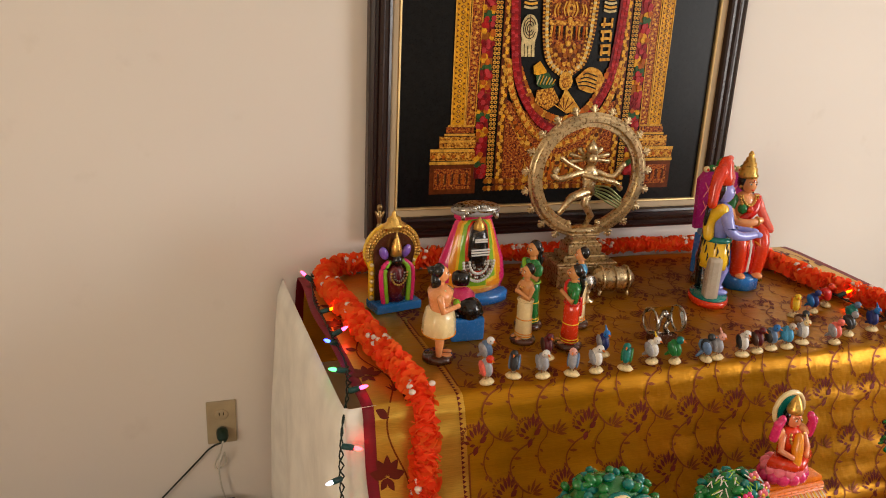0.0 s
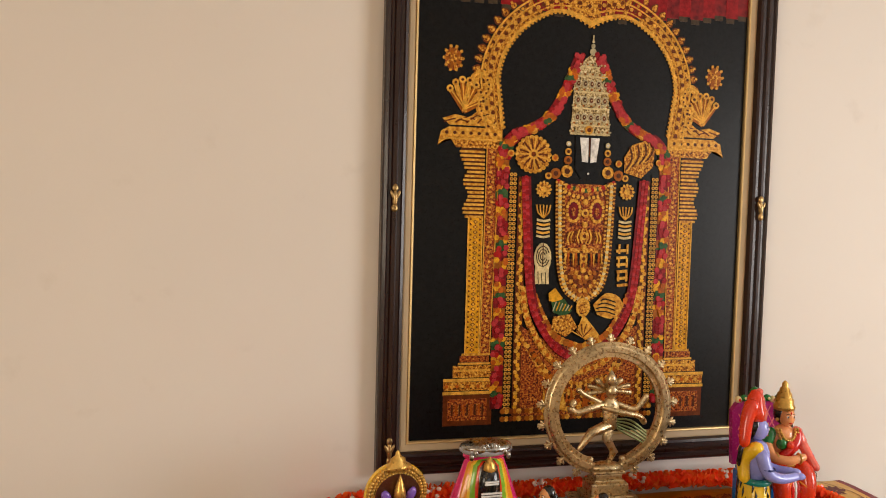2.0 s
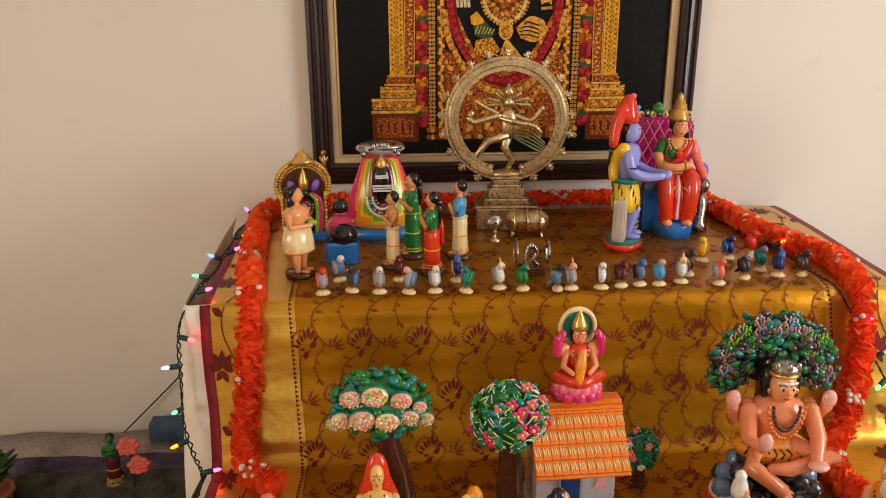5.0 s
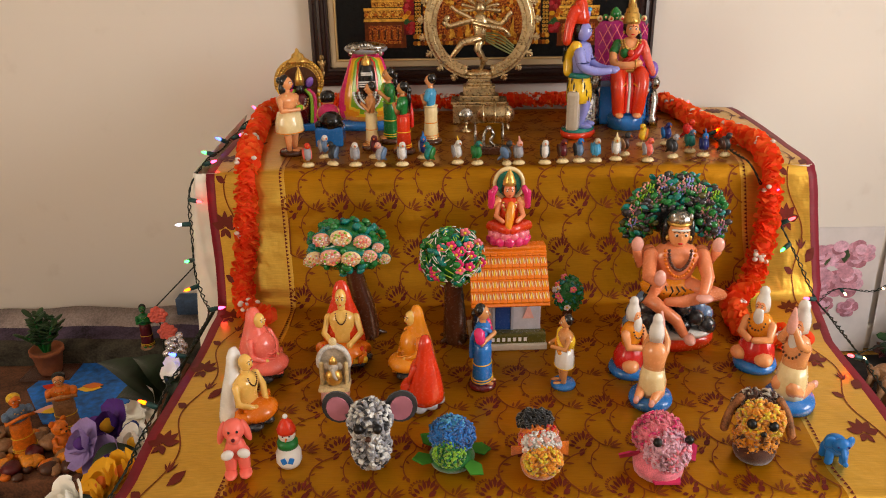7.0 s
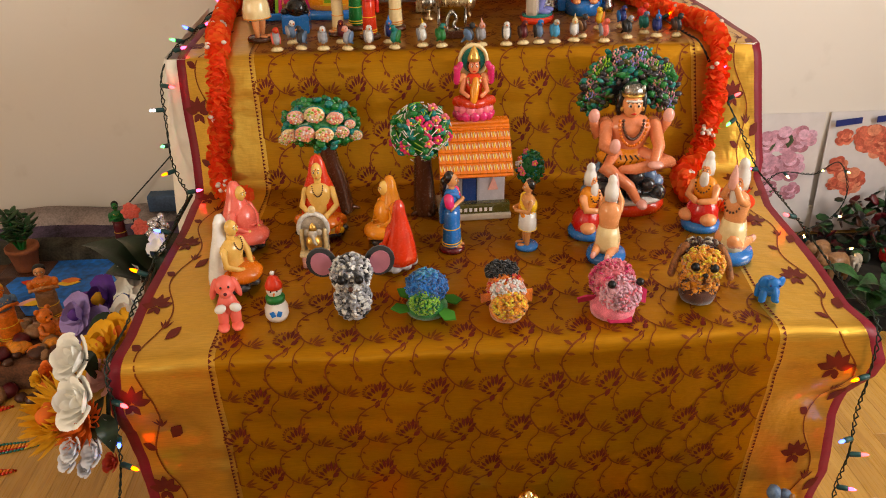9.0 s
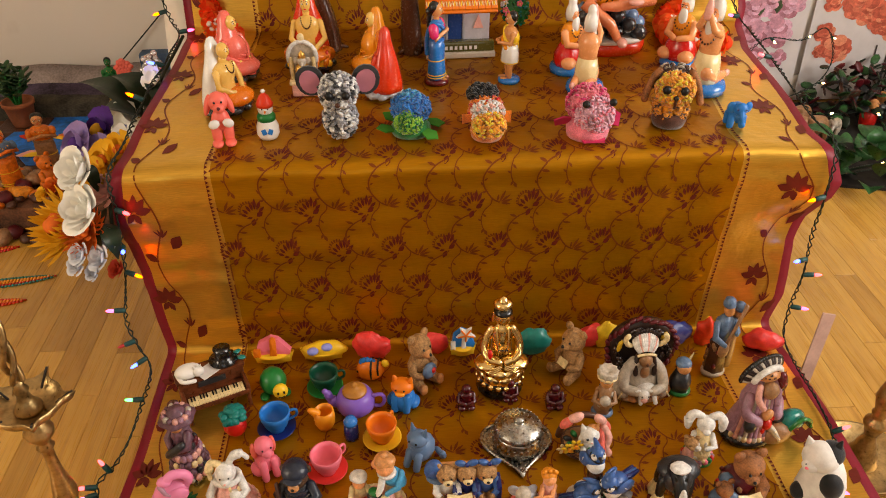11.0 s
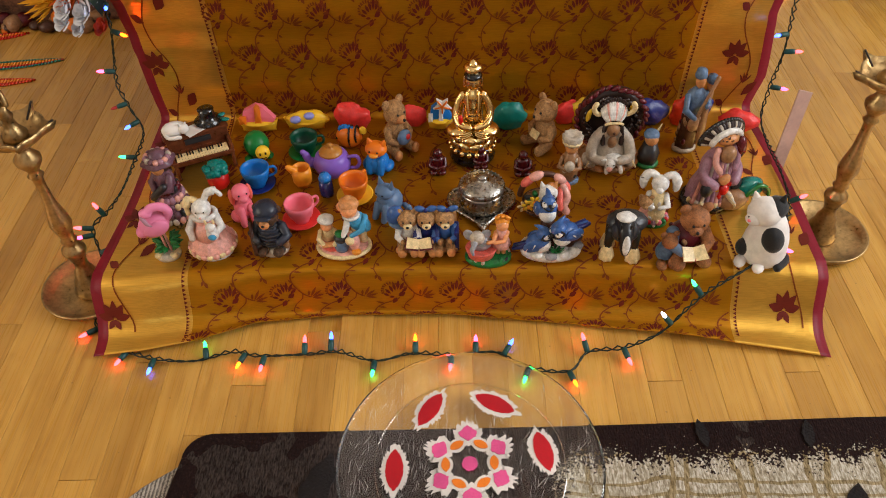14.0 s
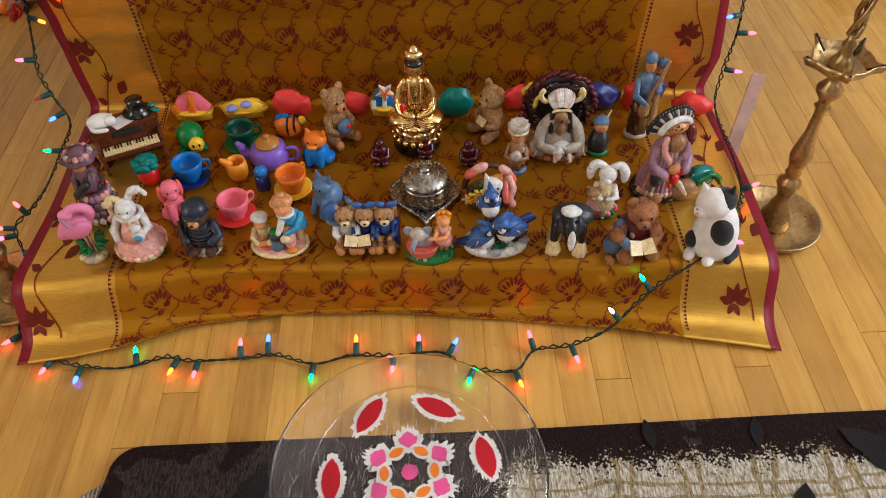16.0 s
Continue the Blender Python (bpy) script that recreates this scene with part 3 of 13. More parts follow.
def mitred(name, x0, x1, z0, z1, prof, m, label=""):
    """Four mitred lengths of moulding; prof: (distance in from the outer edge, height off the wall)."""
    cs = ((x0, z0), (x1, z0), (x1, z1), (x0, z1))
    ins = ((1, 1), (-1, 1), (-1, -1), (1, -1))
    for k in range(4):
        b = Build()
        vs = []
        for c, d in ((cs[k], ins[k]), (cs[(k + 1) % 4], ins[(k + 1) % 4])):
            for w, h in prof:
                vs.append((c[0] + d[0] * w - (FX0 + FX1) / 2, -h, c[1] + d[1] * w - FZ0))
        n = len(prof)
        b.add(vs, [(i, i + n, (i + 1) % n + n, (i + 1) % n) for i in range(n)], m, flat=True)
        b.obj(name, frame_ob, label)


mitred("moulding", FX0, FX1, FZ0, FZ1, [(0, 0), (0, 0.026), (0.003, 0.031), (0.010, 0.034), (0.014, 0.029), (0.019, 0.029), (0.022, 0.034), (0.030, 0.036), (0.034, 0.030), (0.041, 0.030),
                                      (0.044, 0.033), (0.050, 0.031), (0.053, 0.022), (0.053, 0)], MOULD, "dark ribbed lacquer moulding")
mitred("slip", FX0 + 0.053, FX1 - 0.053, FZ0 + 0.053, FZ1 - 0.053, [(0, 0), (0, 0.020), (0.003, 0.021), (0.015, 0.019), (0.016, 0.018), (0.016, 0)], SLIP, "tan inner slip")
mitred("gold_line", FX0 + 0.0695, FX1 - 0.0695, FZ0 + 0.0695, FZ1 - 0.0695, [(0, 0), (0, 0.021), (0.0015, 0.022), (0.004, 0.0215), (0.0055, 0.019), (0.0055, 0)], GOLDLINE, "thin gold line inside the frame")
for sx in (FX0 + 0.028, FX1 - 0.028):
    for zz in (1.53, 0.965):
        b = Build()
        o = (sx - (FX0 + FX1) / 2, -0.036, zz - FZ0)
        b.ell(o, (0.006, 0.005, 0.020), OLDBRASS, rough=0.3)
        for k in (-1, 1):
            b.ell((o[0], o[1], o[2] + k * 0.022), (0.0075, 0.004, 0.009), OLDBRASS, rough=0.35)
            b.ell((o[0] + 0.006 * k, o[1] - 0.002, o[2] + 0.006), (0.004, 0.003, 0.011), OLDBRASS, rot=(0, 25 * k, 0))
        b.obj("corner_ornament", frame_ob, "small cast brass ornament")

pc = Build()          # the picture: plain shapes in gold, red, green
px0, px1, pz0, pz1 = FX0 + 0.072, FX1 - 0.072, FZ0 + 0.072, FZ1 - 0.072
CX = 0.872
ART = {k: mat("print_" + k, c, 0.34, var=0.22, scale=90, fine=500, bump=0.10, dist=0.0008, spec=0.16) for k, c in dict(
    gold=(0.62, 0.30, 0.035), amber=(0.42, 0.15, 0.015), bright=(0.80, 0.47, 0.09), orange=(0.55, 0.16, 0.015), red=(0.34, 0.015, 0.02), crimson=(0.45, 0.02, 0.02), green=(0.06, 0.14, 0.05),
    pale=(0.72, 0.60, 0.34), white=(0.80, 0.78, 0.74), silver=(0.52, 0.46, 0.30), brown=(0.14, 0.045, 0.012), black=(0.008, 0.008, 0.009), yellow=(0.78, 0.42, 0.03), rust=(0.20, 0.055, 0.010), rosy=(0.52, 0.06, 0.07), curtain=(0.16, 0.008, 0.012), hem=(0.10, 0.07, 0.04)).items()}
for _k, _stops, _sc in (("carved", ((0.34, (0.05, 0.012, 0.004)), (0.47, (0.40, 0.13, 0.012)), (0.58, (0.66, 0.32, 0.035)), (0.70, (0.85, 0.55, 0.12))), 190),
                        ("carved_red", ((0.36, (0.04, 0.008, 0.006)), (0.48, (0.28, 0.045, 0.012)), (0.60, (0.48, 0.16, 0.02)), (0.72, (0.72, 0.40, 0.07))), 210),
                        ("carved_pale", ((0.34, (0.05, 0.03, 0.012)), (0.46, (0.36, 0.24, 0.09)), (0.58, (0.62, 0.50, 0.26)), (0.70, (0.80, 0.72, 0.50))), 210),
                        ("gold", ((0.30, (0.34, 0.11, 0.010)), (0.50, (0.62, 0.29, 0.030)), (0.72, (0.82, 0.50, 0.09))), 130),
                        ("curtain", ((0.35, (0.10, 0.006, 0.008)), (0.62, (0.24, 0.012, 0.014))), 60)):
    ART[_k] = mat("print_" + _k + "_relief", _stops[1][1], 0.34, bump=0.0, spec=0.16)
    _nt = ART[_k].node_tree
    _nt.links.new(_ramp(_nt, _noise(_nt, _sc, 2.5), _stops), _nt.nodes["Principled BSDF"].inputs["Base Color"])
PLANE = 0.012


art_rn = random.Random(77)


def art(outline, k, lift=1, thick=0.0012):
    """One flat shape of the picture; lift: its layer."""
    pc.slab([(p[0] - (FX0 + FX1) / 2, p[1] - FZ0) for p in outline], (0, -PLANE - 0.0009 * lift - art_rn.uniform(0, 0.0006), 0), thick, ART[k], rot=(90, 0, 0))


def rect(x0, x1, z0, z1, k, lift=1):
    art([(x0, z0), (x1, z0), (x1, z1), (x0, z1)], k, lift)


def dot(x, z, r, k, lift=2, n=8, rz=None):
    art([(x + r * math.cos(2 * math.pi * i / n), z + (rz or r) * math.sin(2 * math.pi * i / n)) for i in range(n)], k, lift)


def band(pts, w, k, lift=1):
    """Ribbon along a line."""
    P = [Vector((p[0], p[1])) for p in pts]
    for a, b in zip(P, P[1:]):
        d = (b - a)
        q = Vector((-d.y, d.x)).normalized() * w / 2
        e = d.normalized() * w * 0.12
        art([tuple(a - e + q), tuple(a - e - q), tuple(b + e - q), tuple(b + e + q)], k, lift)


def strand(pts, r, ks, lift=3, gap=1.75):
    """A row of beads along a line."""
    P = [Vector(p) for p in pts]
    i, pos = 0, 0.0
    for a, b in zip(P, P[1:]):
        l = (b - a).length
        while pos < l:
            c = a + (b - a) * pos / l
            dot(c.x, c.y, r, ks[i % len(ks)], lift, 7)
            pos += r * gap
            i += 1
        pos -= l


rect(px0 - 0.004, px1 + 0.004, pz0 - 0.004, pz1 + 0.004, "black", 0)
rnd = random.Random(4)
# curtain along the top
for i in range(26):
    x = px0 + (px1 - px0) * i / 26
    low = 1.995 - 0.03 * math.sin(i / 25 * math.pi) + 0.004 * (i % 3)
    rect(x, x + (px1 - px0) / 26 + 0.001, low, pz1, "curtain" if i % 2 else "red", 1)
    rect(x + 0.002, x + 0.024, low - 0.012, low, "hem", 1)
for sd in (-1, 1):
    X = lambda d: CX + sd * d
    def bar(d0, d1, z0, z1, k, lift=1):
        rect(min(X(d0), X(d1)), max(X(d0), X(d1)), z0, z1, k, lift)
    # pedestal and stepped plinth
    for d0, d1, z0, z1, k, l in ((0.216, 0.333, 1.010, 1.085, "rust", 1), (0.228, 0.322, 1.022, 1.072, "carved_red", 2), (0.214, 0.335, 1.083, 1.090, "bright", 3), (0.218, 0.333, 1.092, 1.112, "carved", 2),
                                 (0.216, 0.334, 1.113, 1.120, "bright", 3), (0.220, 0.312, 1.122, 1.150, "carved", 2), (0.222, 0.310, 1.136, 1.141, "bright", 3), (0.224, 0.300, 1.152, 1.157, "bright", 3),
                                 (0.226, 0.296, 1.158, 1.172, "carved_red", 2), (0.226, 0.292, 1.173, 1.178, "gold", 3)):
        bar(d0, d1, z0, z1, k, l)
    for i in range(9):
        dot(X(0.226 + i * 0.0125), 1.102, 0.0044, "bright" if i % 2 else "orange", 4, 6)
        bar(0.236 + i * 0.0092, 0.2405 + i * 0.0092, 1.034, 1.060, "orange" if i % 2 else "brown", 3)
    # outer shaft with its lattice, inner shaft with a carved vine
    art([(X(0.252), 1.175), (X(0.284), 1.175), (X(0.286), 1.49), (X(0.252), 1.49)], "yellow", 1)
    for i in range(26):
        z = 1.186 + i * 0.0118
        dot(X(0.268), z, 0.0058, "rust", 2, 4, 0.0048)
        dot(X(0.268), z, 0.0028, "bright", 3, 5)
        for e in (0.257, 0.279):
            dot(X(e), z + 0.006, 0.0034, "rust", 2, 3)
    for d in (0.2515, 0.285):
        bar(d - 0.0012, d + 0.0012, 1.175, 1.49, "bright", 3)
    art([(X(0.226), 1.175), (X(0.248), 1.175), (X(0.244), 1.690), (X(0.216), 1.690)], "carved_red", 1)
    for i in range(44):
        z = 1.185 + i * 0.0114
        dot(X(0.2355 + 0.0035 * math.sin(i * 1.6) - 0.004 * i / 44), z, 0.0042, "gold" if i % 3 else "bright", 2, 5, 0.0034)
    for d, e in ((0.2255, 0.2145), (0.2485, 0.2450)):
        band([(X(d), 1.175), (X(e), 1.690)], 0.0024, "gold", 3)
    # ringed neck and the capital with its hanging corner
    for i in range(17):
        z = 1.490 + i * 0.0092
        w = 0.288 + 0.012 * (0.5 + 0.5 * math.sin(i * 0.9)) + 0.010 * (i > 11)
        bar(0.250, w, z, z + 0.0052, "bright" if i % 2 else "gold", 2)
        bar(0.252, w - 0.003, z + 0.0052, z + 0.0092, "brown", 1)
    art([(X(0.212), 1.648), (X(0.318), 1.648), (X(0.330), 1.664), (X(0.212), 1.664)], "carved", 2)
    art([(X(0.210), 1.664), (X(0.345), 1.664), (X(0.362), 1.652), (X(0.354), 1.684), (X(0.336), 1.694), (X(0.210), 1.694)], "gold", 2)
    band([(X(0.212), 1.668), (X(0.344), 1.668), (X(0.360), 1.656)], 0.003, "bright", 4)
    for i in range(14):
        dot(X(0.218 + i * 0.0095), 1.681, 0.0042, "brown" if i % 2 else "bright", 3, 6)
    # winged beast: body, breast, feathered tail and curled trunk
    art([(X(0.232), 1.698), (X(0.335), 1.698), (X(0.352), 1.712), (X(0.322), 1.722), (X(0.290), 1.716), (X(0.262), 1.738), (X(0.236), 1.730)], "gold", 2)
    for i in range(7):
        band(smooth_path([(X(0.348 - i * 0.013), 1.704, 0), (X(0.322 - i * 0.012), 1.712 + i * 0.002, 0), (X(0.292 - i * 0.008), 1.706 + i * 0.003, 0)], 3), 0.0030, "bright" if i % 2 else "rust", 3)
    curl = [(X(0.236), 1.706), (X(0.262), 1.728), (X(0.266), 1.756), (X(0.250), 1.776), (X(0.246), 1.800), (X(0.262), 1.816), (X(0.280), 1.806), (X(0.278), 1.790)]
    band(smooth_path([(a, b, 0) for a, b in curl], 4), 0.0175, "gold", 3)
    band(smooth_path([(a + sd * 0.002, b + 0.001, 0) for a, b in curl], 4), 0.0050, "bright", 4)
    for i in range(9):
        dot(X(0.256 + 0.010 * math.sin(i * 0.7)), 1.722 + i * 0.010, 0.0026, "brown", 5, 5)
    for a in range(7):
        q = radians(38 + a * 22)
        tip = (X(0.302 + 0.044 * math.cos(q)), 1.744 + 0.056 * math.sin(q))
        band([(X(0.302), 1.730), tip], 0.0115, "gold" if a % 2 else "amber", 3)
        band([(X(0.302), 1.734), tip], 0.0030, "bright", 4)
        dot(tip[0], tip[1], 0.0085, "gold" if a % 2 else "bright", 4, 8)
        dot(tip[0], tip[1], 0.0036, "brown", 5, 6)
    # small emblem beside the arch
    dot(X(0.330), 1.844, 0.020, "carved_red", 1, 9, 0.026)
    for a in range(10):
        q = 2 * math.pi * a / 10
        band([(X(0.330) + 0.006 * math.cos(q), 1.846 + 0.006 * math.sin(q)), (X(0.330) + 0.021 * math.cos(q), 1.846 + 0.026 * math.sin(q))], 0.0072, "amber" if a % 2 else "carved", 2)
        dot(X(0.330) + 0.022 * math.cos(q), 1.846 + 0.027 * math.sin(q), 0.0038, "gold", 3, 6)
    dot(X(0.330), 1.846, 0.0085, "carved", 4, 8)


# arch over the figure, its inner edge dipping to a point
def arch(a, k):
    """Point of the arch: a from 0 to 180 degrees, k across its breadth; below that it runs down in legs."""
    if a < 0 or a > 180:
        d = -a if a < 0 else a - 180
        return (CX + (1 if a < 0 else -1) * (0.226 + 0.040 * k - 0.0005 * d), 1.802 - 0.0036 * d)
    q = radians(a)
    dip = 0.040 * max(0.0, 1 - abs(a - 90) / 26) ** 1.5 * (1 - k)
    return (CX + (0.226 + 0.040 * k) * math.cos(q), 1.802 + (0.186 + 0.044 * k) * math.sin(q) - dip)


for i in range(84):
    a0, a1 = -30 + 240 * i / 84, -30 + 240 * (i + 1) / 84
    seg = lambda p, q: [arch(a0, p), arch(a0, q), arch(a1, q), arch(a1, p)]
    art(seg(0.0, 1.0), "carved", 1)
    art(seg(-0.10, 0.08), "bright", 3)
    art(seg(0.22, 0.29), "gold", 2)
    art(seg(0.62, 0.70), "bright" if 20 < a0 < 160 else "gold", 2)
    art(seg(0.92, 1.02), "bright", 3)
    m = (a0 + a1) / 2
    for k, r, c, l in ((0.46, 0.0050, "bright" if i % 2 else "rust", 3), (0.81, 0.0038, "brown" if i % 2 else "gold", 3)):
        p = arch(m, k)
        dot(p[0], p[1], r, c, l, 6)
    p = arch(m, -0.13)
    dot(p[0], p[1], 0.0034, "gold", 4, 5)
    if -12 < m < 192 and abs(m - 90) > 14 and i % 2:
        p, q = arch(m, 1.22), arch(m, 1.42)
        dot(p[0], p[1], 0.0105, "rust", 1, 8)
        dot(p[0], p[1], 0.0068, "carved", 2, 7)
        dot(q[0], q[1], 0.0060, "brown", 1, 6)
        dot(q[0], q[1], 0.0032, "gold", 2, 6)
# crest of the arch
for i in range(7):
    for k in (-1, 1):
        q = i / 6
        dot(CX + k * (0.014 + 0.062 * q), 2.016 - 0.020 * q * q + 0.010 * math.sin(q * 7), 0.0125 - 0.004 * q, "gold" if i % 2 else "carved", 4, 8)
        dot(CX + k * (0.014 + 0.062 * q), 2.016 - 0.020 * q * q + 0.010 * math.sin(q * 7), 0.0050, "bright" if i % 2 else "rust", 5, 6)
band(smooth_path([(CX - 0.060, 2.006, 0), (CX - 0.03, 2.022, 0), (CX, 2.014, 0), (CX + 0.03, 2.022, 0), (CX + 0.060, 2.006, 0)], 5), 0.010, "bright", 5)
# the figure: dark ground, crown in pale tiers, white forehead mark
art([(CX - 0.13, 1.02), (CX + 0.13, 1.02), (CX + 0.150, 1.30), (CX + 0.150, 1.56), (CX + 0.06, 1.60), (CX - 0.06, 1.60), (CX - 0.150, 1.56), (CX - 0.150, 1.30)], "black", 1)
art([(CX - 0.155, 1.02), (CX + 0.155, 1.02), (CX + 0.150, 1.24), (CX + 0.080, 1.20), (CX, 1.18), (CX - 0.080, 1.20), (CX - 0.150, 1.24)], "carved_red", 2)
CF = CX + 0.006
art([(CF - 0.050, 1.690), (CF + 0.050, 1.690), (CF + 0.047, 1.74), (CF + 0.043, 1.826), (CF + 0.034, 1.846), (CF + 0.016, 1.868), (CF, 1.880), (CF - 0.016, 1.868), (CF - 0.034, 1.846), (CF - 0.043, 1.826), (CF - 0.047, 1.74)], "carved_pale", 3)
for z, w in ((1.693, 0.051), (1.712, 0.049), (1.752, 0.047), (1.790, 0.045), (1.826, 0.043), (1.848, 0.031)):
    rect(CF - w, CF + w, z - 0.0018, z + 0.0018, "pale", 4)
    for c in range(15):
        dot(CF - w + 2 * w * c / 14, z + 0.0055, 0.0026, ("pale", "amber", "silver")[c % 3], 5, 5)
for z in (1.731, 1.771, 1.809):
    for c in range(5):
        dot(CF - 0.034 + 0.017 * c, z, 0.0078, "silver", 4, 7, 0.0105)
        dot(CF - 0.034 + 0.017 * c, z, 0.0044, "brown" if c % 2 else "rust", 5, 6, 0.0062)
        dot(CF - 0.034 + 0.017 * c, z, 0.0018, "pale", 6, 5)
for z, r in ((1.884, 0.0085), (1.897, 0.0055), (1.907, 0.0035)):
    dot(CF, z, r, "silver", 4, 8)
band([(CF, 1.905), (CF, 1.922)], 0.003, "pale", 4)
dot(CF - 0.004, 1.702, 0.0105, "gold", 6, 9)
dot(CF - 0.004, 1.702, 0.0055, "rust", 7, 7)
art([(CF - 0.036, 1.690), (CF + 0.036, 1.690), (CF + 0.034, 1.610), (CF + 0.020, 1.586), (CF - 0.020, 1.586), (CF - 0.034, 1.610)], "black", 3)
for k in (-1, 1):
    art([(CF + k * 0.003, 1.626), (CF + k * 0.018, 1.628), (CF + k * 0.025, 1.684), (CF + k * 0.003, 1.684)][::k], "white", 4)
band([(CF, 1.640), (CF, 1.682)], 0.0022, "rust", 5)
dot(CF - 0.002, 1.600, 0.0030, "white", 5, 6)
# discus and conch at the shoulders
for a in range(22):
    q = 2 * math.pi * a / 22
    band([(CX - 0.134 + 0.010 * math.cos(q), 1.640 + 0.010 * math.sin(q)), (CX - 0.134 + 0.036 * math.cos(q), 1.640 + 0.036 * math.sin(q))], 0.0036, "bright" if a % 2 else "rust", 5)
    dot(CX - 0.134 + 0.040 * math.cos(q), 1.640 + 0.040 * math.sin(q), 0.0052, "gold", 5, 6)
dot(CX - 0.134, 1.640, 0.042, "carved", 4, 20)
dot(CX - 0.134, 1.640, 0.012, "bright", 6, 10)
dot(CX - 0.134, 1.640, 0.006, "rust", 7, 8)
art([(CX + 0.098, 1.606), (CX + 0.142, 1.594), (CX + 0.172, 1.622), (CX + 0.176, 1.660), (CX + 0.150, 1.684), (CX + 0.116, 1.672), (CX + 0.096, 1.642)], "carved", 4)
for i in range(7):
    band(smooth_path([(CX + 0.100 + 0.009 * i, 1.612 + 0.004 * i, 0), (CX + 0.116 + 0.009 * i, 1.640 + 0.003 * i, 0), (CX + 0.110 + 0.010 * i, 1.668 + 0.002 * i, 0)], 3), 0.0034, "bright" if i % 2 else "brown", 5)
for x, z in ((-0.188, 1.640), (-0.134, 1.694), (-0.080, 1.634), (0.188, 1.632), (0.140, 1.694), (0.082, 1.626)):
    dot(CX + x, z, 0.0085, "gold", 5, 8)
    dot(CX + x, z + (0.010 if z > 1.66 else 0), 0.0046, "orange", 6, 7)
for sd in (-1, 1):
    X = lambda d: CX + sd * d
    for d, z, r, k in ((0.050, 1.668, 0.0062, "pale"), (0.050, 1.650, 0.0085, "gold"), (0.050, 1.630, 0.0105, "amber"), (0.052, 1.604, 0.0150, "gold"), (0.080, 1.598, 0.0130, "amber"), (0.098, 1.592, 0.0085, "gold")):
        dot(X(d) + 0.003, z, r, k, 4, 9)
        dot(X(d) + 0.003, z, r * 0.48, "brown" if k != "pale" else "white", 5, 7)
    # garland of flowers from the crown over the shoulders and down beside the pillars
    line = [(X(0.026), 1.874), (X(0.052), 1.806), (X(0.082), 1.748), (X(0.110), 1.716), (X(0.150), 1.694), (X(0.184), 1.676), (X(0.205), 1.635), (X(0.207), 1.52), (X(0.204), 1.36), (X(0.206), 1.20), (X(0.206), 1.05)]
    P = smooth_path([(p[0], 0, p[1]) for p in line], 14)
    tot = 0.0
    for a, b_ in zip(P, P[1:]):
        tot += (b_ - a).length
        z_ = tot % 0.116
        k = "red" if z_ < 0.042 else "yellow" if z_ < 0.060 else "green" if z_ < 0.068 else "crimson" if z_ < 0.092 else "yellow"
        w = 0.0100 if tot < 0.25 else 0.0125
        band([(a.x, a.z), (b_.x, b_.z)], 0.030 if tot >= 0.25 else 0.025, {"red": "curtain", "crimson": "curtain", "yellow": "amber"}.get(k, k), 2)
        for q in range(3):
            dot(a.x + rnd.uniform(-w, w), a.z + rnd.uniform(-0.005, 0.005), 0.0068, ("orange" if k == "yellow" else "rosy" if k in ("red", "crimson") else k) if q == 2 else k, 3 + q, 6)
    # pairs of small gold rings on black, then a dense gold cord
    band([(X(0.181), 1.60), (X(0.180), 1.03)], 0.0195, "black", 2)
    for i in range(54):
        z = 1.592 - 0.0103 * i
        for e in (-0.0044, 0.0044):
            dot(X(0.1805) + e, z, 0.0046, "gold" if i % 2 else "bright", 3, 6)
            dot(X(0.1805) + e, z, 0.0020, "brown", 4, 5)
    band([(X(0.158), 1.585), (X(0.157), 1.03)], 0.0195, "rust", 3)
    for i in range(66):
        z = 1.580 - 0.0083 * i
        dot(X(0.1575 + 0.004 * math.sin(i * 2.0)), z, 0.0054, ("bright", "yellow", "gold")[i % 3], 4, 6)
    # the red rope that hangs in a loop, with a gold one outside it
    loop = smooth_path([(X(0.150), 1.585, 0), (X(0.143), 1.48, 0), (X(0.135), 1.37, 0), (X(0.122), 1.290, 0), (X(0.092), 1.228, 0), (X(0.050), 1.180, 0), (X(0.0), 1.158, 0)], 10)
    band(loop, 0.0235, "curtain", 5)
    strand([(p[0], p[1]) for p in loop], 0.0062, ("crimson", "rosy", "red"), 6, 1.05)
    strand([(p[0] + sd * 0.0075, p[1] - 0.001) for p in loop], 0.0048, ("red", "crimson", "rosy"), 7, 1.15)
    low = smooth_path([(X(0.150), 1.330, 0), (X(0.138), 1.265, 0), (X(0.108), 1.205, 0), (X(0.062), 1.152, 0), (X(0.0), 1.128, 0)], 8)
    band(low, 0.0165, "carved", 5)
    strand([(p[0], p[1]) for p in low], 0.0052, ("bright", "gold", "orange"), 6, 1.3)
    inn = smooth_path([(X(0.120), 1.310, 0), (X(0.098), 1.262, 0), (X(0.060), 1.212, 0), (X(0.0), 1.188, 0)], 8)
    strand([(p[0], p[1]) for p in inn], 0.0095, ("amber", "orange", "gold"), 5, 1.25)
    for j in range(10):
        strand([(X(0.150 - 0.014 * j), 1.215 - 0.016 * j), (X(0.095 - 0.009 * j), 1.128 - 0.010 * j), (X(0.0), 1.098 - 0.008 * j)], 0.0056, (("amber", "gold"), ("rust", "bright"), ("orange", "brown"))[j % 3], 3, 1.3)
    # arm: round jewel, finger fan and bracelets against black
    dot(X(0.106), 1.560, 0.0165, "carved", 5, 12)
    dot(X(0.106), 1.560, 0.0075, "bright", 6, 8)
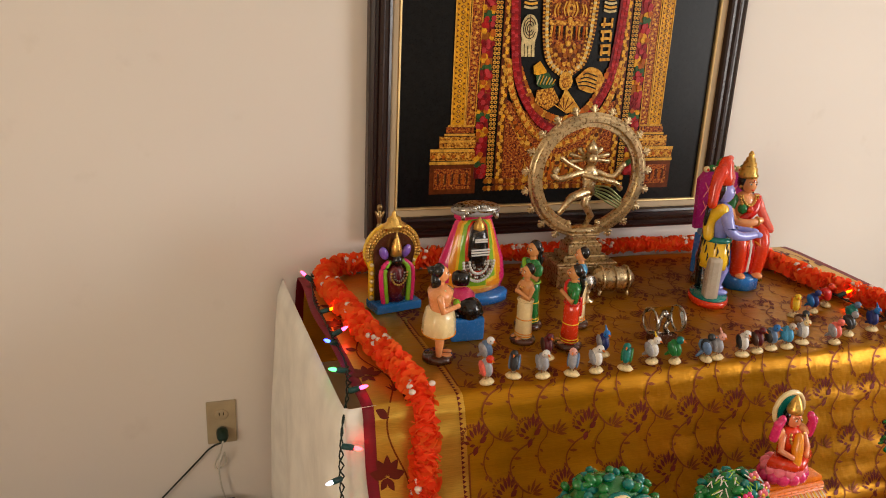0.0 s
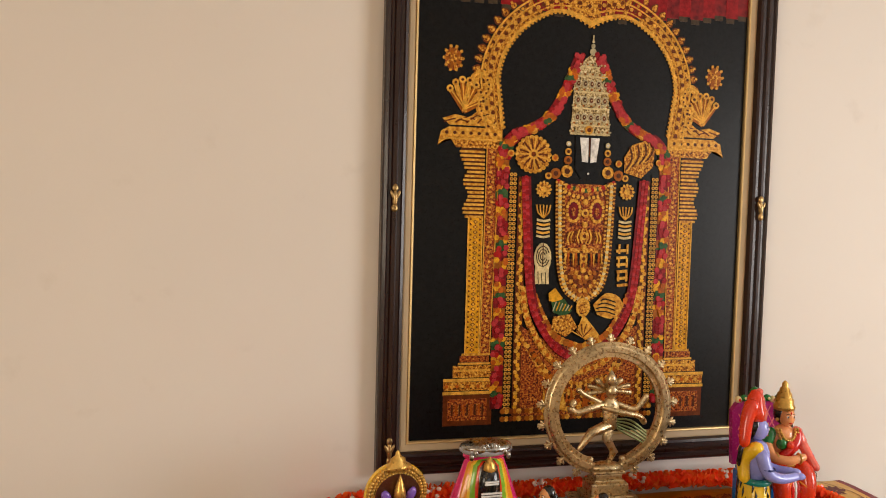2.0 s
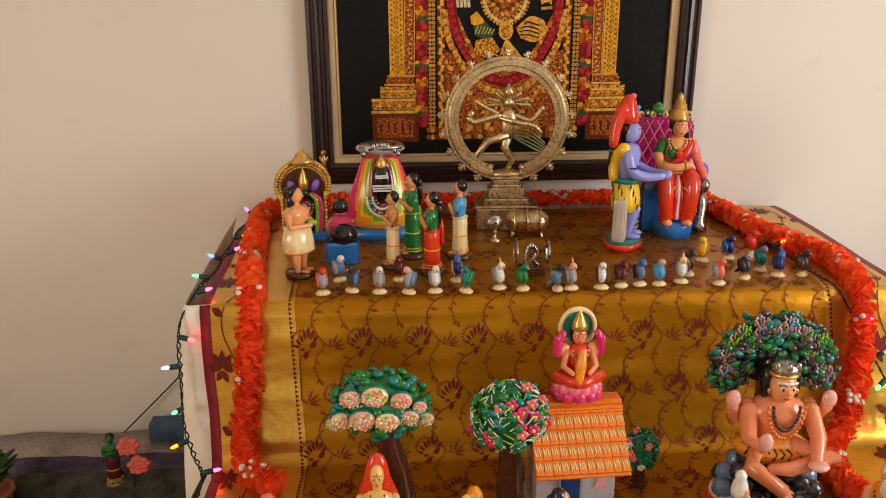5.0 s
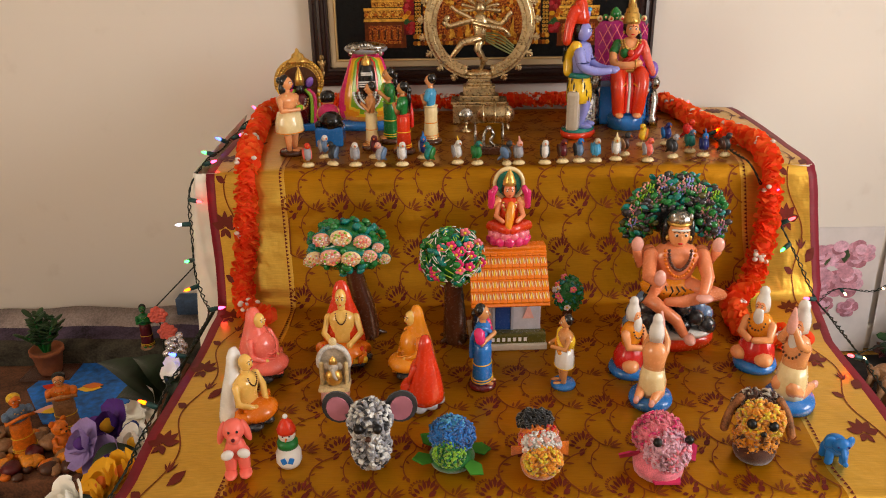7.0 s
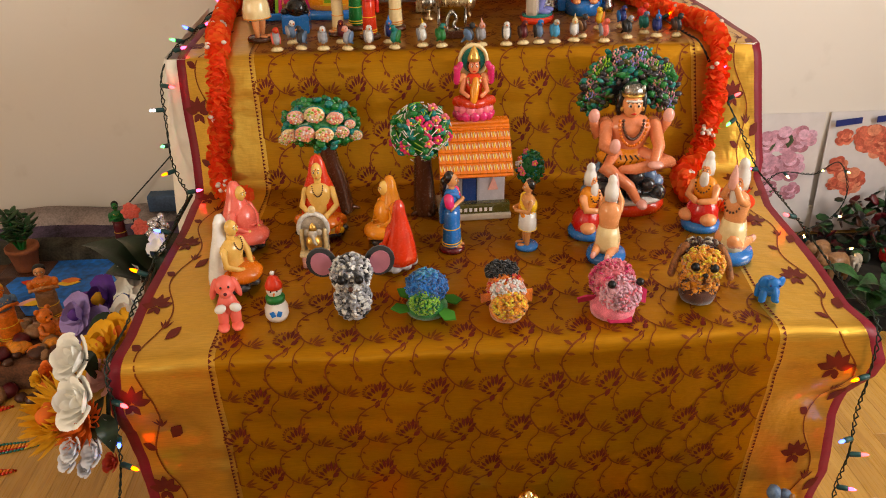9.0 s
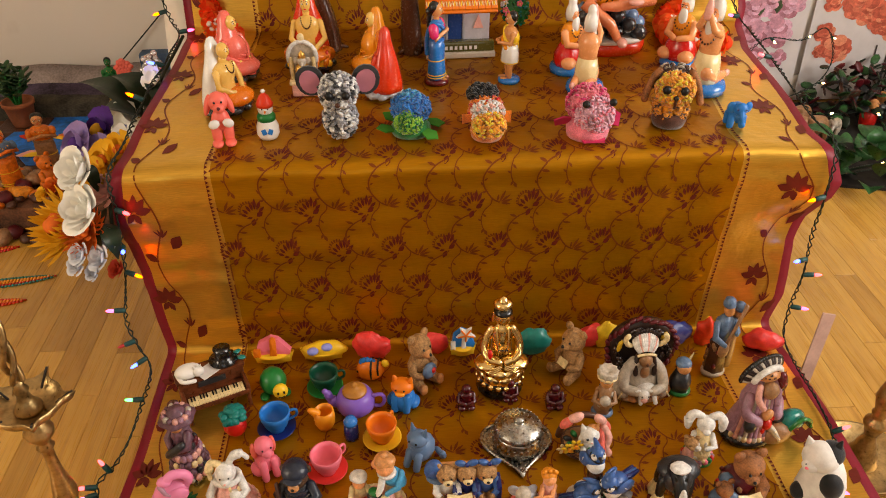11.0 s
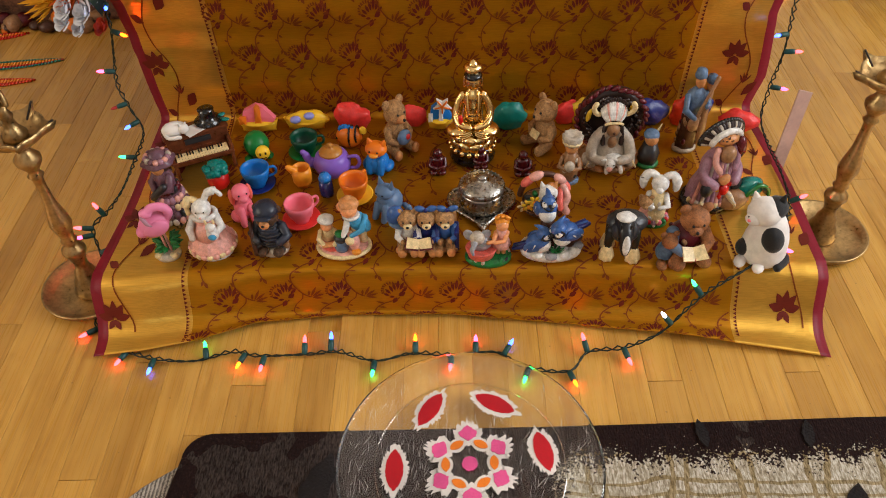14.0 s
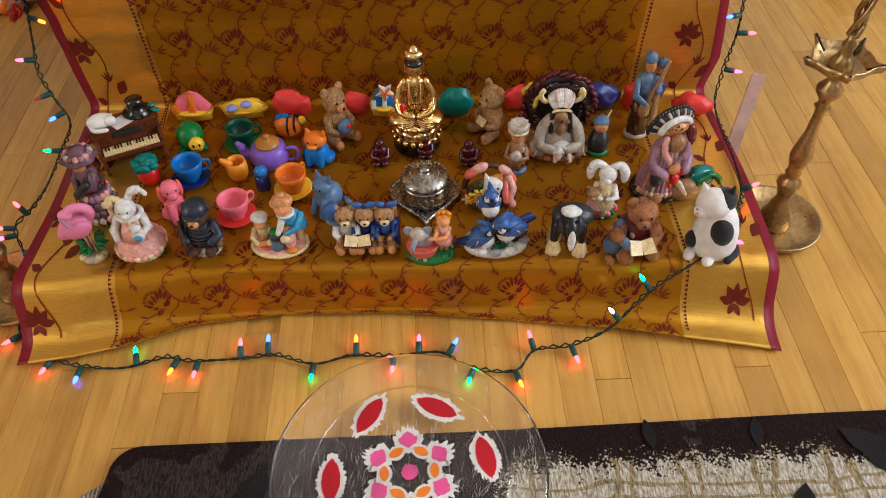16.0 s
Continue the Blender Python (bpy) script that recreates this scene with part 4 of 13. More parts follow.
    for i in range(12):
        dot(X(0.106) + 0.0165 * math.cos(i * 0.524), 1.560 + 0.0165 * math.sin(i * 0.524), 0.0036, "bright", 6, 5)
    for i in range(5):
        band(smooth_path([(X(0.104), 1.494, 0), (X(0.092 + i * 0.0065), 1.506, 0), (X(0.088 + i * 0.0085), 1.524, 0)], 3), 0.0030, "gold", 6)
        band(smooth_path([(X(0.088), 1.452 + i * 0.0094, 0), (X(0.104), 1.449 + i * 0.0094, 0), (X(0.120), 1.452 + i * 0.0094, 0)], 3), 0.0052, "bright" if i % 2 else "pale", 6)
    # long double chain that frames the breast
    for dd, r, ks in ((0.0, 0.0048, ("bright", "pale")), (-0.009, 0.0036, ("rust", "gold")), (0.008, 0.0034, ("gold", "brown"))):
        P = smooth_path([(X(0.066 + dd), 1.578, 0), (X(0.062 + dd), 1.46, 0), (X(0.056 + dd), 1.380, 0), (X(0.040 + dd * 0.8), 1.326 - dd * 0.3, 0), (X(0.0), 1.298 - dd, 0)], 7)
        band(P, 0.0070 if dd == 0 else 0.005, "rust", 5)
        strand([(p[0], p[1]) for p in P], r, ks, 6, 1.35)
    # oval pendants with dark red hearts
    for i in range(16):
        q = 2 * math.pi * i / 16
        dot(X(0.030) + 0.0165 * math.cos(q), 1.512 + 0.0250 * math.sin(q), 0.0044, "bright" if i % 2 else "gold", 7, 6)
    dot(X(0.030), 1.512, 0.0150, "curtain", 6, 12, 0.0225)
    dot(X(0.030), 1.510, 0.0062, "carved_red", 7, 8, 0.0110)
    for i in range(6):
        band(smooth_path([(X(0.004 + i * 0.008), 1.470 - i * 0.002, 0), (X(0.010 + i * 0.008), 1.452 - i * 0.001, 0), (X(0.004 + i * 0.009), 1.436, 0)], 3), 0.0036, ("gold", "bright", "rust")[i % 3], 6)
    for i in range(8):
        art([(X(0.004 + i * 0.0065), 1.412), (X(0.0092 + i * 0.0065), 1.412), (X(0.0066 + i * 0.0065), 1.372 + 0.002 * i)][::sd], ("bright", "black", "orange")[i % 3], 7)
    for r in range(6):
        for c in range(4 - r // 2):
            dot(X(0.006 + c * 0.0120 + 0.003 * (r % 2)), 1.366 - r * 0.0105, 0.0056, ("rust", "gold", "amber")[(r + c) % 3], 6, 6)
    strand([(X(0.070), 1.580), (X(0.040), 1.566), (X(0), 1.560)], 0.0056, ("crimson", "gold", "green", "gold"), 6, 1.3)
    strand([(X(0.052), 1.556), (X(0.028), 1.546), (X(0), 1.542)], 0.0044, ("bright", "rust"), 6, 1.3)
    for i in range(4):
        art([(X(0.008 + i * 0.022), 1.036), (X(0.026 + i * 0.022), 1.040), (X(0.018 + i * 0.024), 1.092)][::sd], "gold" if i % 2 else "orange", 6)
# breast and waist between the chains, in fine carved gold on dark red
art([(CX - 0.052, 1.575), (CX + 0.052, 1.575), (CX + 0.052, 1.40), (CX + 0.036, 1.335), (CX, 1.306), (CX - 0.036, 1.335), (CX - 0.052, 1.40)], "carved_red", 4)
rect(CX - 0.052, CX + 0.052, 1.414, 1.424, "carved", 6)
for i in range(7):
    dot(CX, 1.534 - i * 0.027, 0.0100 if i % 2 else 0.0070, "gold", 7, 9)
    dot(CX, 1.534 - i * 0.027, 0.0046, "rust" if i % 2 else "bright", 8, 7)
dot(CX + 0.003, 1.284, 0.0150, "carved", 6, 10, 0.0200)
strand(arc(CX + 0.003, 1.284, 0.0155, 0.0205, 0, 350, 10), 0.0032, ("bright", "gold"), 7, 1.6)
# open hand with its painted lines, bracelets of the other arm, gilt hand, green cloth
art(arc(CX - 0.103, 1.400, 0.0215, 0.036, 0, 360, 16)[:-1], "pale", 6)
for i in range(4):
    band(smooth_path([(CX - 0.117 + i * 0.0090, 1.388, 0), (CX - 0.118 + i * 0.0092, 1.360, 0), (CX - 0.116 + i * 0.0090, 1.340, 0)], 3), 0.0068, "pale", 6)
for r in (0.006, 0.011, 0.016):
    band([(p[0], p[1]) for p in arc(CX - 0.103, 1.404, r, r * 1.5, 20, 340, 10)], 0.0018, "black", 7)
band([(CX - 0.103, 1.435), (CX - 0.103, 1.380)], 0.0020, "brown", 7)
for i in range(6):
    band([(CX + 0.090 - 0.001 * i, 1.336 + i * 0.0165), (CX + 0.116 - 0.001 * i, 1.338 + i * 0.0165)], 0.0068, "bright" if i % 2 else "gold", 6)
    if i % 2:
        for x in (0.092, 0.113):
            band([(CX + x, 1.330 + i * 0.0165), (CX + x, 1.352 + i * 0.0165)], 0.0050, "gold", 6)
art(smooth_path([(CX + 0.028, 1.290, 0), (CX + 0.062, 1.318, 0), (CX + 0.098, 1.306, 0), (CX + 0.102, 1.276, 0), (CX + 0.076, 1.256, 0), (CX + 0.040, 1.266, 0)], 3), "gold", 8)
for i in range(4):
    band(smooth_path([(CX + 0.030 + 0.006 * i, 1.272 + i * 0.009, 0), (CX + 0.058, 1.274 + i * 0.010, 0), (CX + 0.086, 1.266 + i * 0.010, 0)], 3), 0.0030, "black", 9)
art([(CX - 0.086, 1.318), (CX - 0.070, 1.330), (CX - 0.050, 1.306), (CX - 0.060, 1.292), (CX - 0.084, 1.300)], "yellow", 8)
art([(CX - 0.078, 1.296), (CX - 0.046, 1.304), (CX - 0.026, 1.276), (CX - 0.044, 1.262), (CX - 0.072, 1.272)], "green", 8)
for i in range(6):
    band([(CX - 0.074 + 0.008 * i, 1.276), (CX - 0.066 + 0.008 * i, 1.298 - 0.002 * i)], 0.0026, "yellow" if i % 2 else "silver", 9)
art([(CX - 0.072, 1.262), (CX - 0.030, 1.268), (CX - 0.010, 1.236), (CX - 0.040, 1.214), (CX - 0.076, 1.232)], "carved", 8)
art([(CX - 0.012, 1.226), (CX + 0.004, 1.268), (CX + 0.028, 1.240), (CX + 0.050, 1.214), (CX + 0.010, 1.206)], "gold", 8)
for i in range(9):
    band([(CX + 0.004, 1.212), (CX - 0.022 + 0.007 * i, 1.246 - 0.0012 * (i - 4) ** 2)], 0.0024, "rust" if i % 2 else "bright", 9)
for z in (1.022, 1.040):
    strand([(CX - 0.19, z), (CX + 0.19, z)], 0.0068, ("amber", "gold", "rust"), 5, 1.5)
pc.obj("picture", frame_ob, "print in black, gold and red under an ornate arch", kind="stuff")
pc2 = Build()
pc2.box((0, -0.004, (FZ1 - FZ0) / 2), (FX1 - FX0 - 0.08, 0.008, FZ1 - FZ0 - 0.08), mat("backing_board", (0.10, 0.07, 0.05), 0.9))
pc2.obj("backing", frame_ob, "brown backing board")

# carved panel that hangs further along the wall
cp = thing("carved_wall_hanging", (-0.66, WALL - 0.001, 1.495), "dark carved wooden wall hanging with a toothed edge", "wall hanging")
CARV = mat("dark_carved_wood", (0.045, 0.025, 0.018), 0.45, var=0.35, scale=40, bump=0.6)
b = Build()
b.box((0, -0.012, 0.26), (0.34, 0.020, 0.50), CARV, bevel=0.003)
for i in range(9):
    for k in (-1, 1):
        b.box((k * 0.10, -0.026, 0.06 + i * 0.05), (0.10, 0.010, 0.016), CARV, bevel=0.003)
        b.box((k * 0.135, -0.027, 0.035 + i * 0.05), (0.016, 0.012, 0.036), CARV, bevel=0.003)
b.obj("panel", cp)
tooth = Build()
tooth.slab([(-0.014, 0), (0, 0.018), (0.014, 0), (0, -0.010)], (0, 0, 0), 0.014, CARV, dome=0.004)
_tm = tooth.mesh("tooth")
for i in range(16):
    for k in (-1, 1):
        o = new("tooth", _tm)
        o.parent = cp
        o.matrix_basis = Matrix.Translation((k * 0.172, -0.014, 0.02 + i * 0.031)) @ Euler((radians(90), 0, 0)).to_matrix().to_4x4() @ Matrix.Rotation(radians(-90 * k), 4, 'Z')
for i in range(11):
    o = new("tooth", _tm)
    o.parent = cp
    o.matrix_basis = Matrix.Translation((-0.155 + i * 0.031, -0.014, 0.008)) @ Euler((radians(90), 0, 0)).to_matrix().to_4x4() @ Matrix.Rotation(radians(180), 4, 'Z')

# socket, plug and flex
so = thing("wall_socket", (0.036, WALL, 0.452), "beige wall socket with a dark green plug in it", "socket")
BEIGE = mat("socket_beige", (0.50, 0.42, 0.29), 0.4, var=0.06)
b = Build()
b.box((0, -0.003, 0), (0.070, 0.006, 0.115), BEIGE, bevel=0.003)
b.obj("plate", so)
for dz in (0.022, -0.022):
    b = Build()
    b.lathe([(0.0165, 0), (0.0165, 0.002), (0.014, 0.003)], BEIGE, (0, -0.006, dz), 18, rot=(90, 0, 0), squash=(1, 0.85))
    for sx in (-0.005, 0.005):
        b.box((sx, -0.0092, dz + 0.003), (0.002, 0.001, 0.008), gp("black"))
    b.obj("outlet", so)
b = Build()
b.lathe([(0.003, 0.044), (0.010, 0.040), (0.014, 0.028), (0.0145, 0.012), (0.013, 0)], mat("plug_dark_green", (0.012, 0.05, 0.03), 0.4), (0, -0.008, -0.022), 14, rot=(90, 0, 0))
b.obj("plug", so, "dark green plug")
fl = Build()
WIREG = mat("wire_dark_green", (0.012, 0.030, 0.020), 0.5, var=0.1)
FLEXW = mat("flex_white", (0.70, 0.67, 0.60), 0.4)
fl.tube(smooth_path([(0.0, -0.050, -0.024), (-0.008, -0.058, -0.050), (-0.020, -0.030, -0.095), (-0.016, -0.020, -0.120), (0.004, -0.022, -0.105), (0.002, -0.030, -0.070)]), 0.0024, FLEXW, 6)
fl.tube(smooth_path([(0.002, -0.030, -0.070), (-0.012, -0.024, -0.120), (0.000, -0.030, -0.200), (0.040, -0.040, -0.300)]), 0.0022, FLEXW, 6)
fl.tube(smooth_path([(-0.002, -0.048, -0.030), (-0.030, -0.012, -0.064), (-0.070, -0.012, -0.105), (-0.22, -0.030, -0.250)]), 0.0022, WIREG, 6)
fl.obj("flex", so, "thin flex hanging from the plug")

# ---- figurines: each one a plain moulded mesh ----


def at_scale(b, h, lean=0.0):
    b.x = Matrix.Rotation(radians(lean), 4, 'Y') @ Matrix.Scale(h, 4)


def put(b, name, x, y, label, category="figurine", rz=0.0, z=None, group="", s=1.0):
    b.x = Matrix()
    s = Vector((s, s, s)) if isinstance(s, (int, float)) else Vector(s)
    for v in b.v:
        v.x, v.y, v.z = v.x * s.x, v.y * s.y, v.z * s.z
    ob = b.obj(name, None, label, category, group, at=(x, y, restz(y) if z is None else z), rz=rz)
    lo = min(v.co.z for v in ob.data.vertices)
    ob.location.z -= lo
    return ob


def ruffle(b, prof, cols, n, size, seed, c=(0, 0), squash=1.0, G=None):
    """Small folds, beads and tufts scattered over a turned shape of (radius, height)."""
    r_ = random.Random(seed)
    zs, rs = [q[1] for q in prof], [q[0] for q in prof]
    for i in range(n):
        z, a = r_.uniform(zs[0], zs[-1]), r_.uniform(0, 6.283)
        r = float(np.interp(z, zs, rs))
        b.ell((c[0] + r * math.cos(a), c[1] + r * squash * math.sin(a), z), (size * r_.uniform(0.6, 1.2), size * r_.uniform(0.4, 0.8), size * r_.uniform(0.7, 1.6)), (G or rp)(r_.choice(cols)), rot=(r_.uniform(-25, 25), r_.uniform(-25, 25), math.degrees(a) + 90), seg=6, rings=5)


def face(b, c, r, G, mark="red"):
    """Painted eyes, brows, lips and forehead mark on a head that faces -y."""
    P = lambda x, z, out=0.95: (c[0] + r[0] * x, c[1] - r[1] * out * math.sqrt(max(0.05, 1 - x * x - z * z)), c[2] + r[2] * z)
    for k in (-1, 1):
        b.ell(P(0.40 * k, 0.10), (r[0] * 0.22, r[1] * 0.08, r[2] * 0.12), G("white"), seg=8, rings=5)
        b.ell(P(0.39 * k, 0.10, 1.0), (r[0] * 0.11, r[1] * 0.06, r[2] * 0.10), G("black"), seg=7, rings=5)
        b.tube([P(0.14 * k, 0.30, 0.99), P(0.40 * k, 0.38, 0.99), P(0.64 * k, 0.26, 0.99)], r[0] * 0.045, G("black"), 5)
    b.ell(P(0, -0.50, 0.98), (r[0] * 0.26, r[1] * 0.09, r[2] * 0.08), G("red"), seg=8, rings=5)
    if mark:
        b.ell(P(0, 0.46, 1.0), (r[0] * 0.09, r[1] * 0.05, r[2] * 0.13), G(mark), seg=6, rings=4)


def standing(h, skin, lower, upper, hair="black", sash=None, base="brown", arms="pray", bun=False, G=gp, slim=1.0, square=False, knee=False):
    b = Build()
    at_scale(b, h)
    s = slim
    if square:
        b.box((0, 0, 0.03), (0.26, 0.24, 0.06), G(base), bevel=0.015)
    else:
        b.lathe([(0.15, 0), (0.155, 0.03), (0.14, 0.06), (0.0, 0.065)], G(base), seg=18)
    if knee:
        for k in (-1, 1):
            b.tube([(0.052 * s * k, 0.0, 0.34), (0.056 * s * k, -0.012, 0.22), (0.046 * s * k, -0.010, 0.07)], (0.052, 0.046, 0.032), G(skin), 10)
        b.lathe([(0.0, 0.29), (0.112 * s, 0.275), (0.126 * s, 0.30), (0.122 * s, 0.40), (0.112 * s, 0.47), (0.10 * s, 0.53), (0.05, 0.56)], G(lower), seg=26, squash=(1, 0.82), wave=0.045, lobes=9)
    else:
        b.lathe([(0.10 * s, 0.055), (0.125 * s, 0.08), (0.118 * s, 0.2), (0.108 * s, 0.34), (0.112 * s, 0.44), (0.10 * s, 0.53), (0.05, 0.56)], G(lower), seg=26, squash=(1, 0.82), wave=0.035, lobes=9)
    for zz, rr_ in (((0.095, 0.130), (0.125, 0.127), (0.30, 0.116)) if not knee else ((0.295, 0.128),)):
        b.tube([(rr_ * s * math.cos(t), rr_ * 0.82 * s * math.sin(t), zz) for t in np.linspace(0, 6.28, 21)[:-1]], 0.0065, G("yellow" if lower != "cream" else "saffron"), 5, closed=True)
    for k in (-1, 1):
        b.ell((0.045 * k, -0.085, 0.068), (0.03, 0.055, 0.02), G(skin))
    up = upper or skin
    b.lathe([(0.090 * s, 0.50), (0.092 * s, 0.56), (0.112 * s, 0.66), (0.118 * s, 0.71), (0.08, 0.755), (0.035, 0.77)], G(up), seg=20, squash=(1, 0.68))
    b.tube([(0, 0, 0.74), (0, -0.002, 0.81)], 0.036, G(skin), 10)
    b.ell((0, -0.006, 0.868), (0.064, 0.070, 0.080), G(skin))
    b.ell((0, -0.076, 0.862), (0.011, 0.014, 0.016), G(skin), seg=8, rings=6)
    b.ell((0, 0.022, 0.895), (0.072, 0.066, 0.077), G(hair))
    face(b, (0, -0.006, 0.868), (0.064, 0.070, 0.080), G)
    if bun:
        b.ell((0, 0.088, 0.845), (0.042, 0.036, 0.05), G(hair))
        b.tube([(0, 0.07, 0.86), (0.01, 0.098, 0.72), (0.0, 0.09, 0.60)], (0.03, 0.026, 0.012), G(hair), 8)
    for k in (-1, 1):
        sh = (0.118 * s * k, 0.0, 0.695)
        if arms == "pray":
            el, ha = (0.135 * s * k, -0.035, 0.575), (0.012 * k, -0.125, 0.655)
        elif arms == "offer":
            el, ha = (0.135 * s * k, -0.03, 0.575), (0.05 * k, -0.17, 0.575)
        else:
            el, ha = (0.150 * s * k, 0.0, 0.57), (0.125 * s * k, -0.05, 0.44)
        if upper:
            b.tube([sh, ((sh[0] + el[0]) / 2, (sh[1] + el[1]) / 2, (sh[2] + el[2]) / 2)], (0.044, 0.042), G(upper), 10)
        b.tube([sh, el, ha], (0.036, 0.032, 0.024), G(skin), 10)
        b.ell(ha, (0.022, 0.026, 0.028), G(skin), seg=8, rings=6)
    if sash:
        b.tube(smooth_path([(0.11, -0.055, 0.56), (0.02, -0.088, 0.64), (-0.085, -0.05, 0.735), (-0.10, 0.045, 0.69), (-0.06, 0.098, 0.55), (-0.05, 0.105, 0.36)]), 0.026, G(sash), 8)
    b.tube([(0.105 * math.cos(t), 0.088 * math.sin(t), 0.525) for t in np.linspace(0, 6.28, 15)[:-1]], 0.011, G(sash or lower), 6, closed=True)
    for r in range(4):
        t = math.pi * (0.15 + 0.7 * r / 3)
        b.ell((0.05 * math.cos(t), -0.075, 0.735 - 0.05 * math.sin(t)), 0.010, GILT_PAINT, seg=6, rings=5)
    return b


def seated(h, skin, lower, robe, hood=None, rock="dark", hair=None, beard=None, arms="lap", G=gp):
    b = Build()
    at_scale(b, h)
    b.ell((0, 0, 0.06), (0.36, 0.28, 0.085), G(rock), rough=0.28, freq=9)
    for i in range(9):
        a = i * 0.7
        b.ell((0.30 * math.cos(a), 0.23 * math.sin(a), 0.05), (0.09, 0.08, 0.055), G(rock), rough=0.3, freq=12)
    for k in (-1, 1):
        b.tube([(0.08 * k, 0.02, 0.19), (0.30 * k, -0.06, 0.19), (0.05 * k, -0.23, 0.16)], (0.10, 0.085, 0.065), G(lower), 12)
        b.ell((0.06 * k, -0.25, 0.17), (0.06, 0.035, 0.03), G(skin))
    b.lathe([(0.16, 0.12), (0.165, 0.25), (0.15, 0.38), (0.185, 0.52), (0.18, 0.58), (0.10, 0.64), (0.05, 0.66)], G(robe or skin), seg=20, squash=(1, 0.72))
    b.tube([(0, 0, 0.62), (0, -0.01, 0.70)], 0.055, G(skin), 10)
    b.ell((0, -0.035, 0.80), (0.078, 0.088, 0.108), G(skin))
    b.ell((0, -0.122, 0.79), (0.013, 0.016, 0.020), G(skin), seg=8, rings=6)
    face(b, (0, -0.035, 0.80), (0.078, 0.088, 0.108), G)
    if hair:
        b.ell((0, 0.02, 0.85), (0.108, 0.105, 0.115), G(hair))
        b.ell((0, 0.01, 0.965), (0.050, 0.05, 0.055), G(hair))
    if beard:
        b.ell((0, -0.105, 0.69), (0.065, 0.05, 0.12), G(beard), rough=0.25, freq=14)
    if hood:
        if not robe:
            b.ell((0, -0.17, 0.20), (0.25, 0.20, 0.12), G(lower))
        b.lathe([(0.31, 0.10), (0.305, 0.18), (0.27, 0.34), (0.215, 0.52), (0.155, 0.67), (0.118, 0.79), (0.102, 0.88), (0.06, 0.95), (0.0, 0.97)], G(hood), (0, 0.060 if robe else 0.125, 0), 24, squash=(1, 0.86 if robe else 0.60), wave=0.025, lobes=7)
        if robe:
            b.ell((0, -0.15, 0.20), (0.27, 0.24, 0.12), G(robe))
            b.ell((0, -0.05, 0.42), (0.20, 0.16, 0.22), G(robe))
            for i in range(7):
                zz = 0.60 - i * 0.065
                b.tube(smooth_path([(-0.20 - 0.008 * i, 0.02, zz), (0, -0.165 - 0.030 * i, zz - 0.10), (0.20 + 0.008 * i, 0.02, zz)], 5), 0.014, G(robe), 6)
    for k in (-1, 1):
        sh = (0.185 * k, -0.01, 0.56)
        if arms == "lap":
            pts = [sh, (0.25 * k, -0.06, 0.38), (0.10 * k, -0.19, 0.28)]
        elif arms == "pray":
            pts = [sh, (0.22 * k, -0.09, 0.42), (0.02 * k, -0.19, 0.52)]
        else:
            pts = [sh, (0.25 * k, -0.05, 0.70), (0.03 * k, -0.06, 0.98)]
        b.tube(pts, (0.052, 0.044, 0.034), G(skin if not hood else (robe or skin)), 10)
        b.ell(pts[-1], 0.044, G(skin), seg=8, rings=6)
    n = 16
    for i in range(n if not (hood and robe) else 0):
        t = math.pi * (i / (n - 1))
        b.ell((0.075 * math.cos(t), -0.105 - 0.035 * math.sin(t), 0.64 - 0.12 * math.sin(t)), 0.0105, G("brown"), seg=6, rings=5)
    return b


# top step: the devotional group
b = standing(0.188, "peach", "cream", None, "black", arms="offer", base="brown", slim=1.55, knee=True)
b.x = Matrix.Scale(0.188, 4)
b.ell((0, 0.045, 0.80), (0.075, 0.055, 0.10), gp("black"))
b.tube([(0.03, -0.155, 0.585), (-0.03, -0.155, 0.585)], 0.035, gp("lime"), 8)
b.ell((0, 0.085, 0.90), (0.040, 0.045, 0.045), gp("black"))
b.tube(smooth_path([(0.10, -0.07, 0.56), (0.0, -0.105, 0.64), (-0.10, -0.04, 0.74)]), 0.010, gp("cream"), 6)
put(b, "priest_statue", 0.404, 1.196, "painted clay priest statue in cream dhoti on brown base", "statue", rz=72)

b = Build()                                        # shrine figure under a gilt arch
at_scale(b, 0.205)
b.box((0, 0, 0.05), (0.55, 0.30, 0.10), gp("blue"), bevel=0.02)
b.slab([(-0.27, 0), (-0.27, 0.36)] + arc(0, 0.56, 0.34, 0.33, 190, -10, 18) + [(0.27, 0.36), (0.27, 0)], (0, 0.08, 0.10), 0.05, gp("yellow"), rot=(90, 0, 0))
b.slab([(-0.22, 0), (-0.22, 0.36)] + arc(0, 0.54, 0.25, 0.24, 190, -10, 16) + [(0.22, 0.36), (0.22, 0)], (0, 0.045, 0.10), 0.04, gp("brown"), rot=(90, 0, 0))
for r, q, n in ((0.315, 0.026, 30), (0.275, 0.022, 28), (0.238, 0.018, 26)):
    for i in range(n):
        t = radians(-12 + 204 * i / (n - 1))
        b.ell((r * math.cos(t), 0.045, 0.655 + r * 0.96 * math.sin(t)), q, GILT_PAINT, seg=6, rings=5)
for i in range(9):
    for k in (-1, 1):
        b.ell((0.255 * k, 0.045, 0.14 + i * 0.048), 0.024, gp("yellow" if i % 2 else "cream"), seg=7, rings=5)
b.lathe([(0.16, 0.92), (0.13, 0.97), (0.085, 1.00), (0.075, 1.04), (0.03, 1.07), (0.02, 1.11), (0, 1.13)], GILT_PAINT, (0, 0.05, 0), 14, squash=(1, 0.5), wave=0.10, lobes=9)
